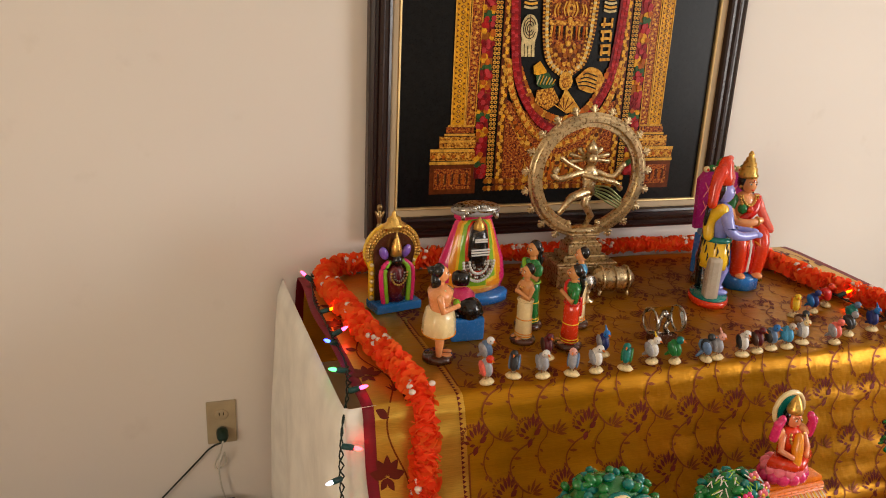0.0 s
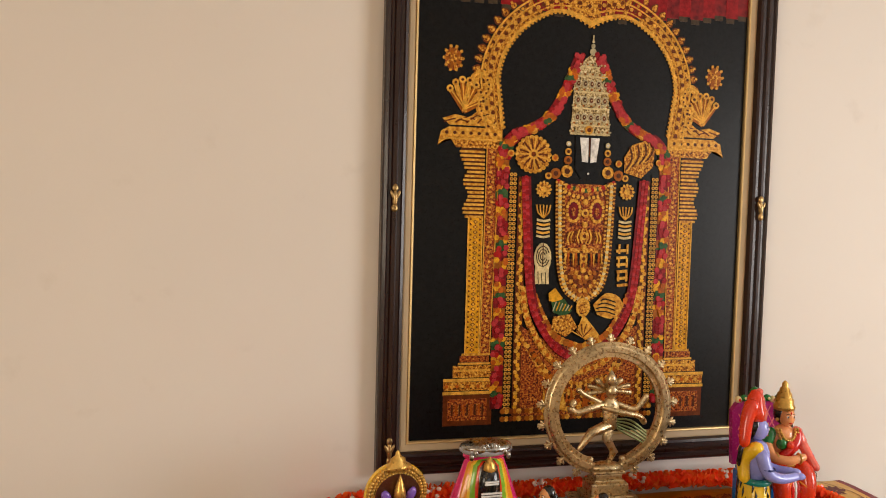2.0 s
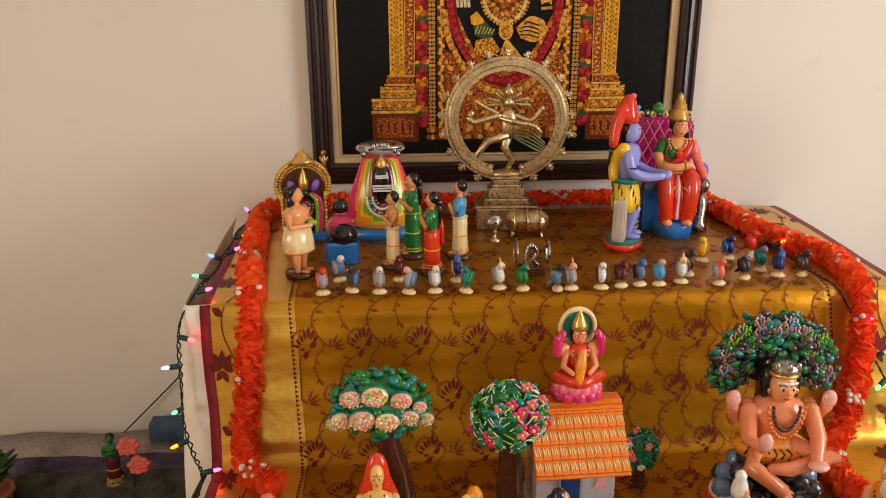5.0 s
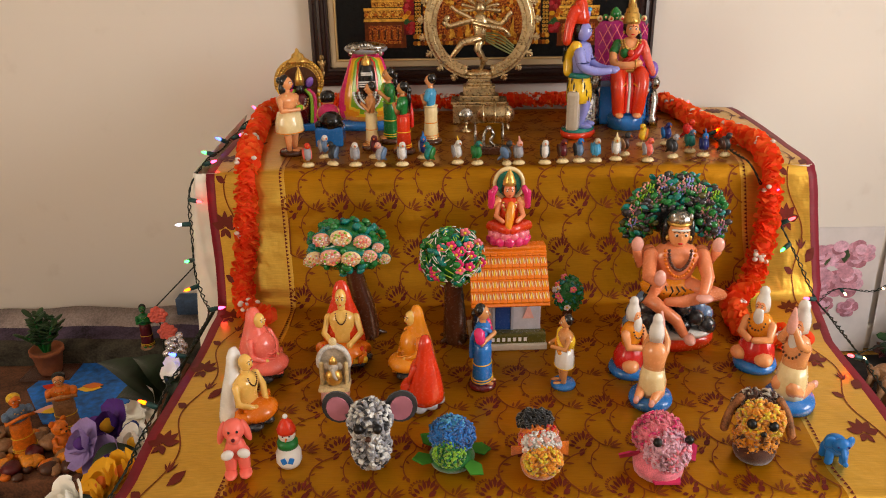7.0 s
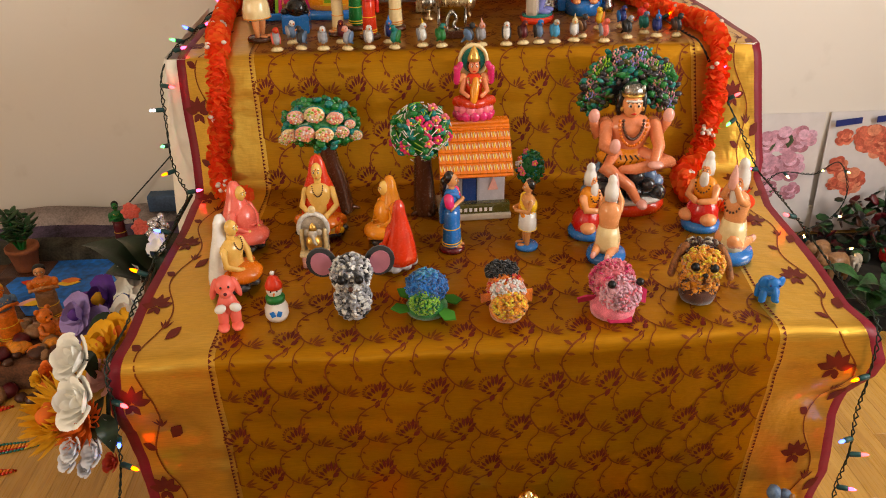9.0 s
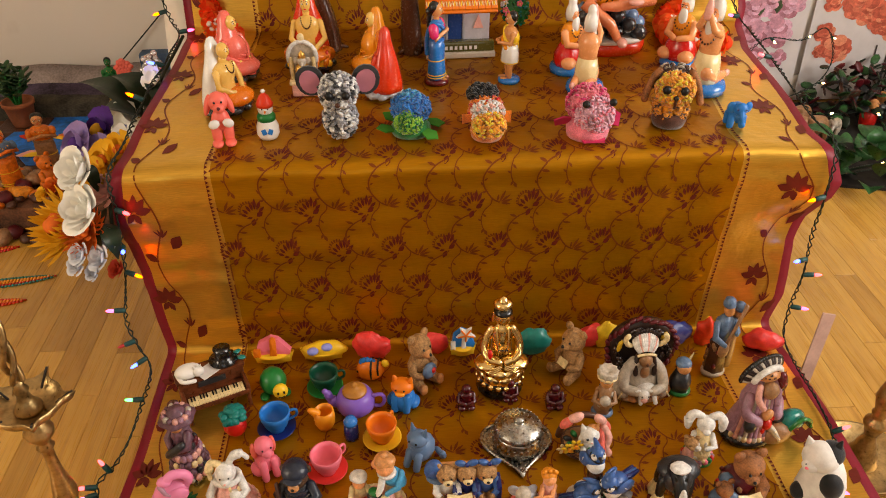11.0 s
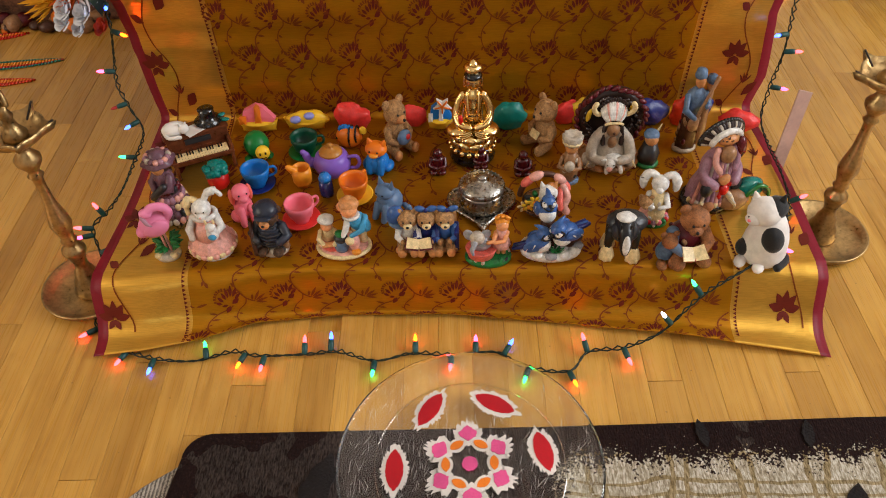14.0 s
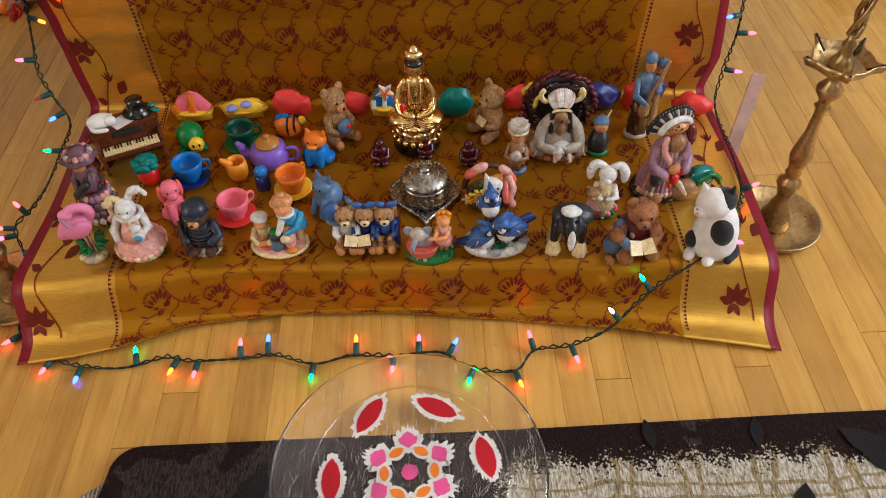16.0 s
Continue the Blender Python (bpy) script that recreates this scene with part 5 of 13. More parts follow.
for k in (-1, 1):
    b.ell((0.135 * k, 0.0, 0.66), (0.052, 0.03, 0.080), gp("purple"), rot=(0, 28 * k, 0))
    for w, c in ((0.185, "hotpink"), (0.140, "lime")):
        b.tube(smooth_path([(w * 0.55 * k, -0.03, 0.56), (w * k, -0.05, 0.48), (w * 1.02 * k, -0.07, 0.28), (w * 0.92 * k, -0.08, 0.11)], 4), 0.027, gp(c), 8)
b.lathe([(0.10, 0.10), (0.115, 0.30), (0.10, 0.46), (0.05, 0.52)], gp("maroon"), (0, -0.03, 0), 16, squash=(1, 0.7), wave=0.06, lobes=7)
for r, n in ((0.095, 13), (0.065, 9)):
    for i in range(n):
        t = math.pi + math.pi * i / (n - 1)
        b.ell((r * math.cos(t), -0.115, 0.45 + r * 1.5 * math.sin(t)), 0.014, GILT_PAINT if r > 0.07 else SILVER, seg=6, rings=5)
b.ell((0, -0.06, 0.58), (0.058, 0.056, 0.072), gp("black"))
b.lathe([(0.064, 0.63), (0.060, 0.72), (0.038, 0.80), (0.015, 0.86), (0.0, 0.90)], GILT_PAINT, (0, -0.03, 0), 12)
put(b, "shrine_statue", 0.388, 1.452, "painted deity statue under a gilt beaded arch", "statue", rz=12, s=(0.92, 0.92, 0.90))

b = Build()                                        # bowing devotee on a blue block
at_scale(b, 0.124)
b.box((0, 0, 0.19), (0.54, 0.50, 0.38), gp("blue"), bevel=0.05)
b.ell((0.04, -0.10, 0.48), (0.22, 0.20, 0.20), gp("black"))
b.ell((-0.02, 0.05, 0.62), (0.21, 0.20, 0.17), gp("hotpink"), rot=(18, 0, 0))
for k in (-1, 1):
    b.tube([(-0.02 + 0.16 * k, 0.06, 0.66), (-0.04 + 0.20 * k, 0.18, 0.52), (-0.06 + 0.05 * k, 0.26, 0.44)], (0.06, 0.05, 0.04), gp("peach"), 8)
b.ell((-0.03, 0.16, 0.83), (0.12, 0.12, 0.12), gp("peach"))
b.lathe([(0.13, 0.82), (0.145, 0.90), (0.135, 0.98), (0.08, 1.02), (0, 1.03)], gp("black"), (-0.03, 0.13, 0), 16)
for k in (-1, 1):
    b.ell((0.19 * k, -0.1, 0.42), (0.09, 0.12, 0.07), gp("black"))
put(b, "kneeling_devotee_statue", 0.483, 1.285, "bowing painted devotee statue on a blue block", "statue")

b = Build()                                        # rainbow bell-shaped shrine stone
at_scale(b, 0.223)
b.lathe([(0.40, 0), (0.40, 0.07), (0.37, 0.09)], gp("blue"), seg=24, squash=(1, 0.55))
for w, c, dep, z0 in ((1.0, "hotpink", 0.0, 0.08), (0.90, "saffron", 0.026, 0.075), (0.80, "yellow", 0.046, 0.105), (0.70, "lime", 0.066, 0.140), (0.58, "green", 0.084, 0.185), (0.53, "scarlet", 0.096, 0.205), (0.46, "brown", 0.108, 0.235)):
    b.lathe([(0.20 * w, z0), (0.33 * w, z0 + 0.05), (0.36 * w, z0 + 0.14), (0.33 * w, 0.42), (0.255 * w, 0.62), (0.19 * w, 0.80 - 0.05 * (1 - w)), (0.10 * w, 0.87 - 0.1 * (1 - w))], gp(c), (0, -dep, 0), 26, squash=(1, 0.42))
b.lathe([(0.085, 0.40), (0.100, 0.50), (0.098, 0.64), (0.078, 0.74), (0.0, 0.78)], gp("black"), (0, -0.150, 0), 18, squash=(1, 0.6))
for z, w in ((0.665, 0.13), (0.645, 0.13), (0.565, 0.19), (0.540, 0.19), (0.515, 0.18)):
    b.box((0, -0.208, z), (w, 0.02, 0.016), gp("white"), bevel=0.006)
for r, n in ((0.155, 22), (0.125, 18), (0.095, 14), (0.062, 9)):
    for i in range(n):
        t = math.pi + math.pi * i / (n - 1)
        b.ell((r * math.cos(t), -0.185, 0.44 + r * 1.25 * math.sin(t)), 0.016, gp("white") if r in (0.155, 0.095) else gp("brown") if i % 3 == 0 else SILVER, seg=6, rings=5)
b.lathe([(0.05, 0.72), (0.058, 0.76), (0.050, 0.80), (0.02, 0.85), (0, 0.87)], GILT_PAINT, (0, -0.14, 0), 12)
b.ell((0, -0.03, 0.915), (0.250, 0.16, 0.070), gp("grey"))
b.ell((0, -0.045, 0.935), (0.240, 0.150, 0.058), SILVER, rough=0.10, freq=14, seg=22, rings=12)
b.ell((0, 0.00, 0.850), (0.205, 0.10, 0.065), gp("hotpink"))
for i in range(11):
    b.ell((-0.17 + i * 0.034, -0.168 + 0.004 * abs(i - 5), 0.965 - 0.0012 * (i - 5) ** 2 * 3), (0.022, 0.022, 0.036), SILVER, seg=7, rings=5)
put(b, "linga_statue", 0.562, 1.468, "rainbow striped bell-shaped shrine statue with silver hood", "statue", rz=3)

put(standing(0.163, "tan", "cream", None, "black", base="brown", slim=0.92), "devotee_statue", 0.588, 1.235, "bare-chested painted man statue in cream dhoti", "statue", rz=-80, group="row of devotee statues")
put(standing(0.187, "tan", "green", "green", "black", sash="lime", base="brown", bun=True, slim=0.92), "devotee_statue", 0.628, 1.300, "painted woman statue in dark green sari", "statue", rz=-75, group="row of devotee statues")
put(standing(0.171, "tan", "scarlet", "green", "black", sash="red", base="brown", bun=True, slim=0.98), "devotee_statue", 0.665, 1.194, "painted woman statue in red and gold sari", "statue", rz=-105, group="row of devotee statues")
put(standing(0.173, "peach", "cream", "sky", "black", base="brown", slim=0.98), "devotee_statue", 0.727, 1.285, "painted man statue in blue shirt and cream dhoti", "statue", rz=-110, group="row of devotee statues")

# brass dancer within a ring of flames, on a stepped pedestal
b = Build()
b.x = Matrix.Diagonal((1.0, 1.0, 0.87, 1.0))
b.box((0, 0, 0.030), (0.140, 0.085, 0.060), BRASS, bevel=0.004)
b.box((0, 0, 0.064), (0.150, 0.092, 0.008), BRASS, bevel=0.003)
for s, z0, z1 in ((0.105, 0.068, 0.084), (0.085, 0.084, 0.112), (0.068, 0.112, 0.120), (0.060, 0.120, 0.134), (0.072, 0.134, 0.141)):
    b.box((0, 0, (z0 + z1) / 2), (s, s * 0.62, z1 - z0), BRASS, bevel=0.003)
b.x = Matrix()
RC, RR = 0.254, 0.130
b.ell((0, 0, 0.127), (0.040, 0.022, 0.012), BRASS)
prof = []
ringp = [(RR * math.sin(t), 0, RC - RR * math.cos(t)) for t in np.linspace(radians(16), radians(344), 60)]
b.tube(ringp, 0.0100, BRASS, 10)
for r0, r1, hy in ((RR - 0.018, RR + 0.013, 0.005), (RR - 0.006, RR + 0.004, 0.011)):
    rv, rf = [], []
    for i, t in enumerate(np.linspace(radians(16), radians(344), 60)):
        for rr_, yy in ((r0, -hy), (r1, -hy), (r1, hy), (r0, hy)):
            rv.append((rr_ * math.sin(t), yy, RC - rr_ * math.cos(t)))
        if i:
            rf += [(4 * i - 4 + k, 4 * i - 4 + (k + 1) % 4, 4 * i + (k + 1) % 4, 4 * i + k) for k in range(4)]
    b.add(rv, rf, BRASS, flat=True)
b.tube([((RR - 0.016) * math.sin(t), 0, RC - (RR - 0.016) * math.cos(t)) for t in np.linspace(radians(16), radians(344), 60)], 0.003, BRASS, 6)
b.tube([((RR + 0.012) * math.sin(t), 0, RC - (RR + 0.012) * math.cos(t)) for t in np.linspace(radians(14), radians(346), 60)], 0.003, BRASS, 6)
for i in range(19):
    t = radians(26 + 308 * i / 18)
    dx, dz = math.sin(t), -math.cos(t)
    b.tube([((RR + 0.012) * dx, 0, RC + (RR + 0.012) * dz), ((RR + 0.020) * dx, 0, RC + (RR + 0.020) * dz)], 0.004, BRASS, 6)
    for k in (-2, -1, 0, 1, 2):
        q = RR + 0.030 - 0.0022 * k * k
        b.tube([((RR + 0.016) * dx, 0, RC + (RR + 0.016) * dz), (q * dx + k * 0.0045 * dz, 0, RC + q * dz - k * 0.0045 * dx)], (0.003, 0.0026), BRASS, 5)
b.x = Matrix.Translation((0, 0, 0.1225)) @ Matrix.Diagonal((1.14, 1.0, 1.06, 1.0)) @ Matrix.Translation((0, 0, -0.141))
for sx in (-1, 1):
    b.tube([(0.025 * sx, 0, 0.143), (0.036 * sx, 0, 0.155), (0.032 * sx, 0, 0.162)], 0.007, BRASS, 8)
b.tube([(0.0, -0.004, 0.150), (0.012, -0.008, 0.178), (-0.004, -0.008, 0.206), (0.002, -0.004, 0.232)], (0.006, 0.008, 0.009, 0.012), BRASS, 10)
b.tube([(0.002, -0.004, 0.232), (-0.040, -0.020, 0.222), (-0.062, -0.022, 0.190)], (0.012, 0.009, 0.005), BRASS, 10)
b.lathe([(0.015, 0.225), (0.013, 0.245), (0.019, 0.272), (0.012, 0.285), (0.006, 0.290)], BRASS, (0.002, -0.006, 0), 14, squash=(1, 0.7))
b.ell((0.002, -0.010, 0.303), (0.0115, 0.012, 0.015), BRASS)
b.lathe([(0.012, 0.312), (0.010, 0.322), (0.012, 0.326), (0.006, 0.336), (0, 0.345)], BRASS, (0.002, -0.006, 0), 12)
b.tube(smooth_path([(-0.016, -0.008, 0.275), (-0.045, -0.014, 0.268), (-0.066, -0.014, 0.262), (-0.078, -0.012, 0.270), (-0.072, -0.01, 0.282)]), (0.007), BRASS, 8)
b.tube(smooth_path([(0.016, -0.008, 0.276), (0.048, -0.014, 0.266), (0.070, -0.014, 0.292)]), 0.006, BRASS, 8)
b.tube(smooth_path([(-0.014, -0.010, 0.270), (0.020, -0.026, 0.262), (0.052, -0.024, 0.254), (0.066, -0.018, 0.240)]), 0.006, BRASS, 8)
b.tube(smooth_path([(-0.016, -0.006, 0.278), (-0.050, -0.008, 0.296), (-0.062, -0.008, 0.306)]), 0.005, BRASS, 8)
for i in range(7):
    t = radians(190 - i * 33.3)
    b.tube([(0.002, 0.004, 0.300), (0.002 + 0.042 * math.cos(t), 0.006, 0.300 + 0.026 * math.sin(t))], (0.002, 0.006), BRASS, 6)
for i in range(5):
    b.tube(smooth_path([(0.012, -0.004, 0.244 - i * 0.004), (0.045, -0.004, 0.240 - i * 0.008), (0.078, -0.002, 0.214 - i * 0.006)]), 0.0022, mat("verdigris_brass", (0.30, 0.36, 0.16), 0.35, 0.9), 6)
put(b, "brass_dancer_statue", 0.855, 1.525, "brass dancing deity statue within a flame ring", "statue", rz=-3)

# engraved brass casket before the pedestal, with a round drum on its front
b = Build()
b.tube([(-0.028, 0, 0.034), (0.028, 0, 0.034)], 0.026, BRASS, 18)
for x in (-0.03, 0.03, 0):
    b.tube([(x, 0.028 * math.sin(t), 0.034 + 0.028 * math.cos(t)) for t in np.linspace(0, 6.28, 19)[:-1]], 0.003, BRASS, 6, closed=True)
for sx in (-1, 1):
    b.tube([(0.03 * sx, -0.01, 0.012), (0.034 * sx, -0.014, 0.0)], 0.004, BRASS, 6)
    b.tube([(0.03 * sx, 0.01, 0.012), (0.034 * sx, 0.014, 0.0)], 0.004, BRASS, 6)
put(b, "brass_drum_ornament", 0.893, 1.432, "small aged brass drum ornament lying on its side", "ornament", rz=-8)
b = Build()
b.lathe([(0.014, 0), (0.015, 0.003), (0.005, 0.007), (0.004, 0.02), (0.006, 0.024)], BRASS, seg=14)
b.lathe([(0.018, -0.003), (0.019, 0), (0.018, 0.003)], SILVER, (0, -0.002, 0.042), 18, rot=(90, 0, 0))
b.ell((0, -0.003, 0.042), (0.012, 0.006, 0.012), SILVER)
put(b, "brass_mirror_ornament", 0.815, 1.400, "tiny brass stand with a round disc", "ornament", rz=10)
# clear trinket with silver inside, on a dark block
tr = thing("glass_trinket", (0.859, 1.175, restz(1.16)), "clear glass tube trinket with silver figure on dark base", "ornament")
b = Build()
b.box((0, 0, 0.009), (0.052, 0.030, 0.018), gp("brown"), bevel=0.003)
b.obj("base", tr, "dark wooden base")
b = Build()
b.lathe([(0.0255, -0.031), (0.0255, 0.031)], clear("glass_tube", (1.0, 1.0, 1.0), ior=1.04), (0, 0, 0.046), 24, rot=(0, 90, 0))
b.obj("tube", tr, "clear glass tube").visible_shadow = False
b = Build()
b.tube(smooth_path([(-0.012, 0, 0.020), (-0.010, 0, 0.045), (0.0, 0, 0.060), (0.010, 0, 0.045), (0.004, 0, 0.030), (0.012, 0, 0.020)]), 0.004, SILVER, 8)
b.ell((0, 0, 0.058), 0.007, SILVER)
b.obj("inner_figure", tr, "silver wire figure")
for sx in (-0.031, 0.031):
    b = Build()
    b.tube([(sx, 0.0252 * math.cos(t), 0.046 + 0.0252 * math.sin(t)) for t in np.linspace(0, 6.28, 25)[:-1]], 0.0022, SILVER, 7, closed=True)
    b.obj("end_ring", tr, "bright silver end ring")

# the blue and gold pair with the throne
b = Build()
at_scale(b, 0.30)
b.lathe([(0.19, 0), (0.20, 0.03), (0.19, 0.05)], gp("scarlet"), seg=22, squash=(1.0, 0.72))
b.lathe([(0.185, 0.05), (0.18, 0.065), (0, 0.07)], gp("teal"), seg=22, squash=(1.0, 0.72))
b.box((-0.10, 0.02, 0.22), (0.13, 0.10, 0.32), gp("stone"), bevel=0.03)
for k, c in ((-0.035, "lilac"), (0.065, "white")):
    b.tube([(k, -0.02, 0.44), (k * 1.2, -0.06, 0.26), (k * 1.1, -0.02, 0.08)], (0.062, 0.048, 0.032), gp(c), 10)
    b.ell((k * 1.15, -0.06, 0.085), (0.036, 0.07, 0.026), gp("lilac"))
for i in range(6):
    b.tube([(0.072 + 0.045 * math.cos(t), -0.05 + 0.045 * math.sin(t), 0.13 + i * 0.04) for t in np.linspace(0, 6.28, 11)[:-1]], 0.008, gp("grey"), 5, closed=True)
b.lathe([(0.135, 0.28), (0.14, 0.36), (0.12, 0.48), (0.09, 0.52)], gp("yellow"), seg=22, squash=(1, 0.75), wave=0.03, lobes=7)
for i in range(30):
    t = i * 0.209
    z0 = 0.29 + 0.05 * ((i * 7) % 4)
    b.tube([(0.137 * math.cos(t), 0.104 * math.sin(t), z0), (0.134 * math.cos(t + 0.05), 0.102 * math.sin(t + 0.05), z0 + 0.035), (0.122 * math.cos(t - 0.02), 0.093 * math.sin(t - 0.02), z0 + 0.065)], (0.003, 0.0075, 0.003), gp("black"), 5)
b.tube([(0.115 * math.cos(t), 0.09 * math.sin(t), 0.50) for t in np.linspace(0, 6.28, 15)[:-1]], 0.024, gp("teal"), 7, closed=True)
b.lathe([(0.10, 0.50), (0.105, 0.58), (0.13, 0.68), (0.10, 0.74), (0.04, 0.76)], gp("lilac"), seg=18, squash=(1, 0.68))
b.tube(smooth_path([(-0.10, 0.02, 0.73), (-0.06, 0.085, 0.64), (-0.08, 0.085, 0.52)], 4), list(np.linspace(0.050, 0.038, 9)), gp("yellow"), 9)
for i in range(7):
    b.tube([(-0.115 + 0.012 * i, 0.125 - 0.004 * abs(i - 3), 0.72 - 0.02 * (i % 3)), (-0.105 + 0.010 * i, 0.126, 0.62 - 0.015 * (i % 2))], 0.006, gp("black"), 5)
b.ell((0.0, -0.01, 0.835), (0.062, 0.068, 0.076), gp("lilac"))
face(b, (0.0, -0.01, 0.835), (0.062, 0.068, 0.076), gp, "yellow")
b.ell((0.01, 0.03, 0.850), (0.072, 0.066, 0.084), gp("black"))
b.tube(smooth_path([(0.03, 0.05, 0.82), (0.055, 0.055, 0.72), (0.045, 0.075, 0.64)], 4), list(np.linspace(0.045, 0.026, 9)), gp("black"), 8)
b.lathe([(0.070, 0.90), (0.074, 0.95), (0.058, 1.00), (0.050, 1.05), (0.030, 1.09), (0.0, 1.10)], gp("scarlet"), (-0.01, 0.02, 0), 14, wave=0.08, lobes=7)
b.ell((-0.005, -0.005, 1.085), (0.026, 0.024, 0.022), gp("salmon"))
b.tube(smooth_path([(-0.05, 0.05, 1.00), (-0.075, 0.085, 0.90), (-0.10, 0.10, 0.76)], 4), list(np.linspace(0.052, 0.034, 9)), gp("scarlet"), 9)
b.tube([(0.03, -0.02, 0.92), (0.045, -0.03, 0.99)], (0.026, 0.022), gp("lilac"), 8)
b.ell((0.045, -0.035, 1.00), (0.028, 0.024, 0.020), gp("sky"))
for k in (-1, 1):
    b.tube(smooth_path([(0.12 * k, -0.01, 0.69), (0.145 * k, -0.05, 0.58), (0.10 * k, -0.15, 0.54), (0.05 * k, -0.25, 0.545)], 4), list(np.linspace(0.046, 0.027, 13)), gp("lilac"), 10)
    b.ell((0.045 * k, -0.27, 0.545), (0.028, 0.040, 0.024), gp("lilac"))
    b.tube([(0.136 * k + 0.046 * math.cos(t), -0.045 + 0.046 * math.sin(t), 0.61) for t in np.linspace(0, 6.28, 11)[:-1]], 0.007, gp("navy"), 5, closed=True)
b.tube(smooth_path([(0.10, 0.06, 0.52), (0.125, 0.060, 0.36), (0.130, 0.055, 0.20), (0.135, 0.050, 0.07)], 4), 0.024, gp("black"), 8)
put(b, "blue_deity_statue", 1.093, 1.350, "blue painted deity statue in striped yellow tiger skin", "statue", rz=68)

b = Build()
at_scale(b, 0.315)
b.box((0, 0.06, 0.17), (0.44, 0.28, 0.34), gp("blue"), bevel=0.02)
b.lathe([(0.17, 0), (0.17, 0.10), (0.15, 0.12)], gp("blue"), (0.02, -0.16, 0), 8)
b.box((0, 0.0, 0.36), (0.46, 0.30, 0.05), gp("slate"), bevel=0.015)
b.slab([(-0.25, 0), (-0.27, 0.40), (-0.22, 0.46), (0.16, 0.48), (0.22, 0.40), (0.22, 0)], (-0.01, 0.16, 0.38), 0.05, gp("magenta"), rot=(90, 0, 0))
for i in range(9):                                  # lattice of the throne's back
    for k in (-1, 1):
        x0 = -0.36 + i * 0.085
        p0, p1 = (x0, 0.44 if k > 0 else 0.82), (x0 + 0.22, 0.82 if k > 0 else 0.44)
        a0, a1 = max(0.0, (-0.24 - x0) / 0.22), min(1.0, (0.20 - x0) / 0.22)
        if a1 > a0 + 0.1:
            b.tube([(p0[0] + (p1[0] - p0[0]) * q, 0.106, p0[1] + (p1[1] - p0[1]) * q) for q in (a0, a1)], 0.0050, gp("pink"), 5)
for i in range(9):
    b.ell((-0.24 + i * 0.05, 0.125, 0.865 + 0.012 * (i % 2)), (0.030, 0.03, 0.026), gp("green" if i % 2 else "cream"), seg=8, rings=6)
    b.ell((-0.24 + i * 0.05, 0.100, 0.865 + 0.012 * (i % 2)), (0.012, 0.012, 0.012), gp("cream" if i % 2 else "scarlet"), seg=7, rings=5)
b.lathe([(0.05, 0.88), (0.045, 0.92), (0.02, 0.95), (0, 0.96)], gp("green"), (-0.10, 0.13, 0), 10, wave=0.12, lobes=6)
for k in (-1, 1):
    b.lathe([(0.07, 0), (0.07, 0.05), (0.045, 0.08), (0.055, 0.22), (0.03, 0.30)], SILVER, (0.27 * k, -0.05, 0), 10)
    b.ell((0.27 * k, -0.08, 0.36), (0.055, 0.06, 0.065), SILVER, rough=0.3, freq=12)
b.ell((0.24, -0.10, 0.47), (0.055, 0.05, 0.07), gp("purple"), rough=0.1)
b.ell((0.02, -0.10, 0.44), (0.150, 0.115, 0.080), gp("red"))
for k in (-1, 1):                                   # knees and shins under the pleated sari
    b.tube(smooth_path([(0.02 + 0.07 * k, -0.10, 0.45), (0.02 + 0.105 * k, -0.23, 0.43), (0.02 + 0.100 * k, -0.27, 0.30), (0.02 + 0.085 * k, -0.26, 0.14)], 4), list(np.linspace(0.078, 0.056, 13)), gp("scarlet"), 12)
    for i in range(6):
        b.tube(smooth_path([(0.02 + (0.155 - 0.012 * i) * k, -0.225 - 0.018 * i, 0.41 - 0.03 * i), (0.02 + 0.095 * k, -0.315, 0.355 - 0.035 * i), (0.02 + 0.035 * k, -0.275, 0.385 - 0.03 * i)], 3), 0.0075, gp("red" if i % 2 else "saffron"), 5)
    b.ell((0.02 + 0.08 * k, -0.30, 0.125), (0.040, 0.065, 0.025), gp("peach"))
b.tube(smooth_path([(0.02, -0.20, 0.46), (0.02, -0.275, 0.36), (0.02, -0.275, 0.15)], 4), 0.014, gp("white"), 7)
for k in (-1, 1):
    b.tube(smooth_path([(0.02 + 0.022 * k, -0.20, 0.45), (0.02 + 0.024 * k, -0.275, 0.34), (0.02 + 0.028 * k, -0.27, 0.15)], 4), 0.018, gp("red"), 7)
b.tube([(-0.1, -0.16, 0.47), (0.02, -0.205, 0.48), (0.14, -0.16, 0.47)], 0.020, GILT_PAINT, 8)
b.lathe([(0.095, 0.46), (0.086, 0.54), (0.112, 0.64), (0.090, 0.70), (0.04, 0.735)], gp("peach"), (0.02, -0.09, 0), 18, squash=(1, 0.7))
b.tube(smooth_path([(0.12, -0.12, 0.68), (0.06, -0.17, 0.60), (-0.06, -0.165, 0.50)], 4), list(np.linspace(0.042, 0.034, 9)), gp("red"), 9)
for k in (-1, 1):
    b.ell((0.02 + 0.048 * k, -0.155, 0.615), (0.045, 0.035, 0.042), gp("green" if k < 0 else "scarlet"))
    b.tube([(0.02 + 0.108 * k, -0.09, 0.68), (0.02 + 0.145 * k, -0.11, 0.61)], (0.048, 0.044), gp("green" if k < 0 else "salmon"), 10)
b.tube(smooth_path([(-0.125, -0.11, 0.61), (-0.12, -0.19, 0.535), (-0.02, -0.25, 0.525), (0.10, -0.24, 0.545)], 4), list(np.linspace(0.040, 0.027, 13)), gp("peach"), 10)
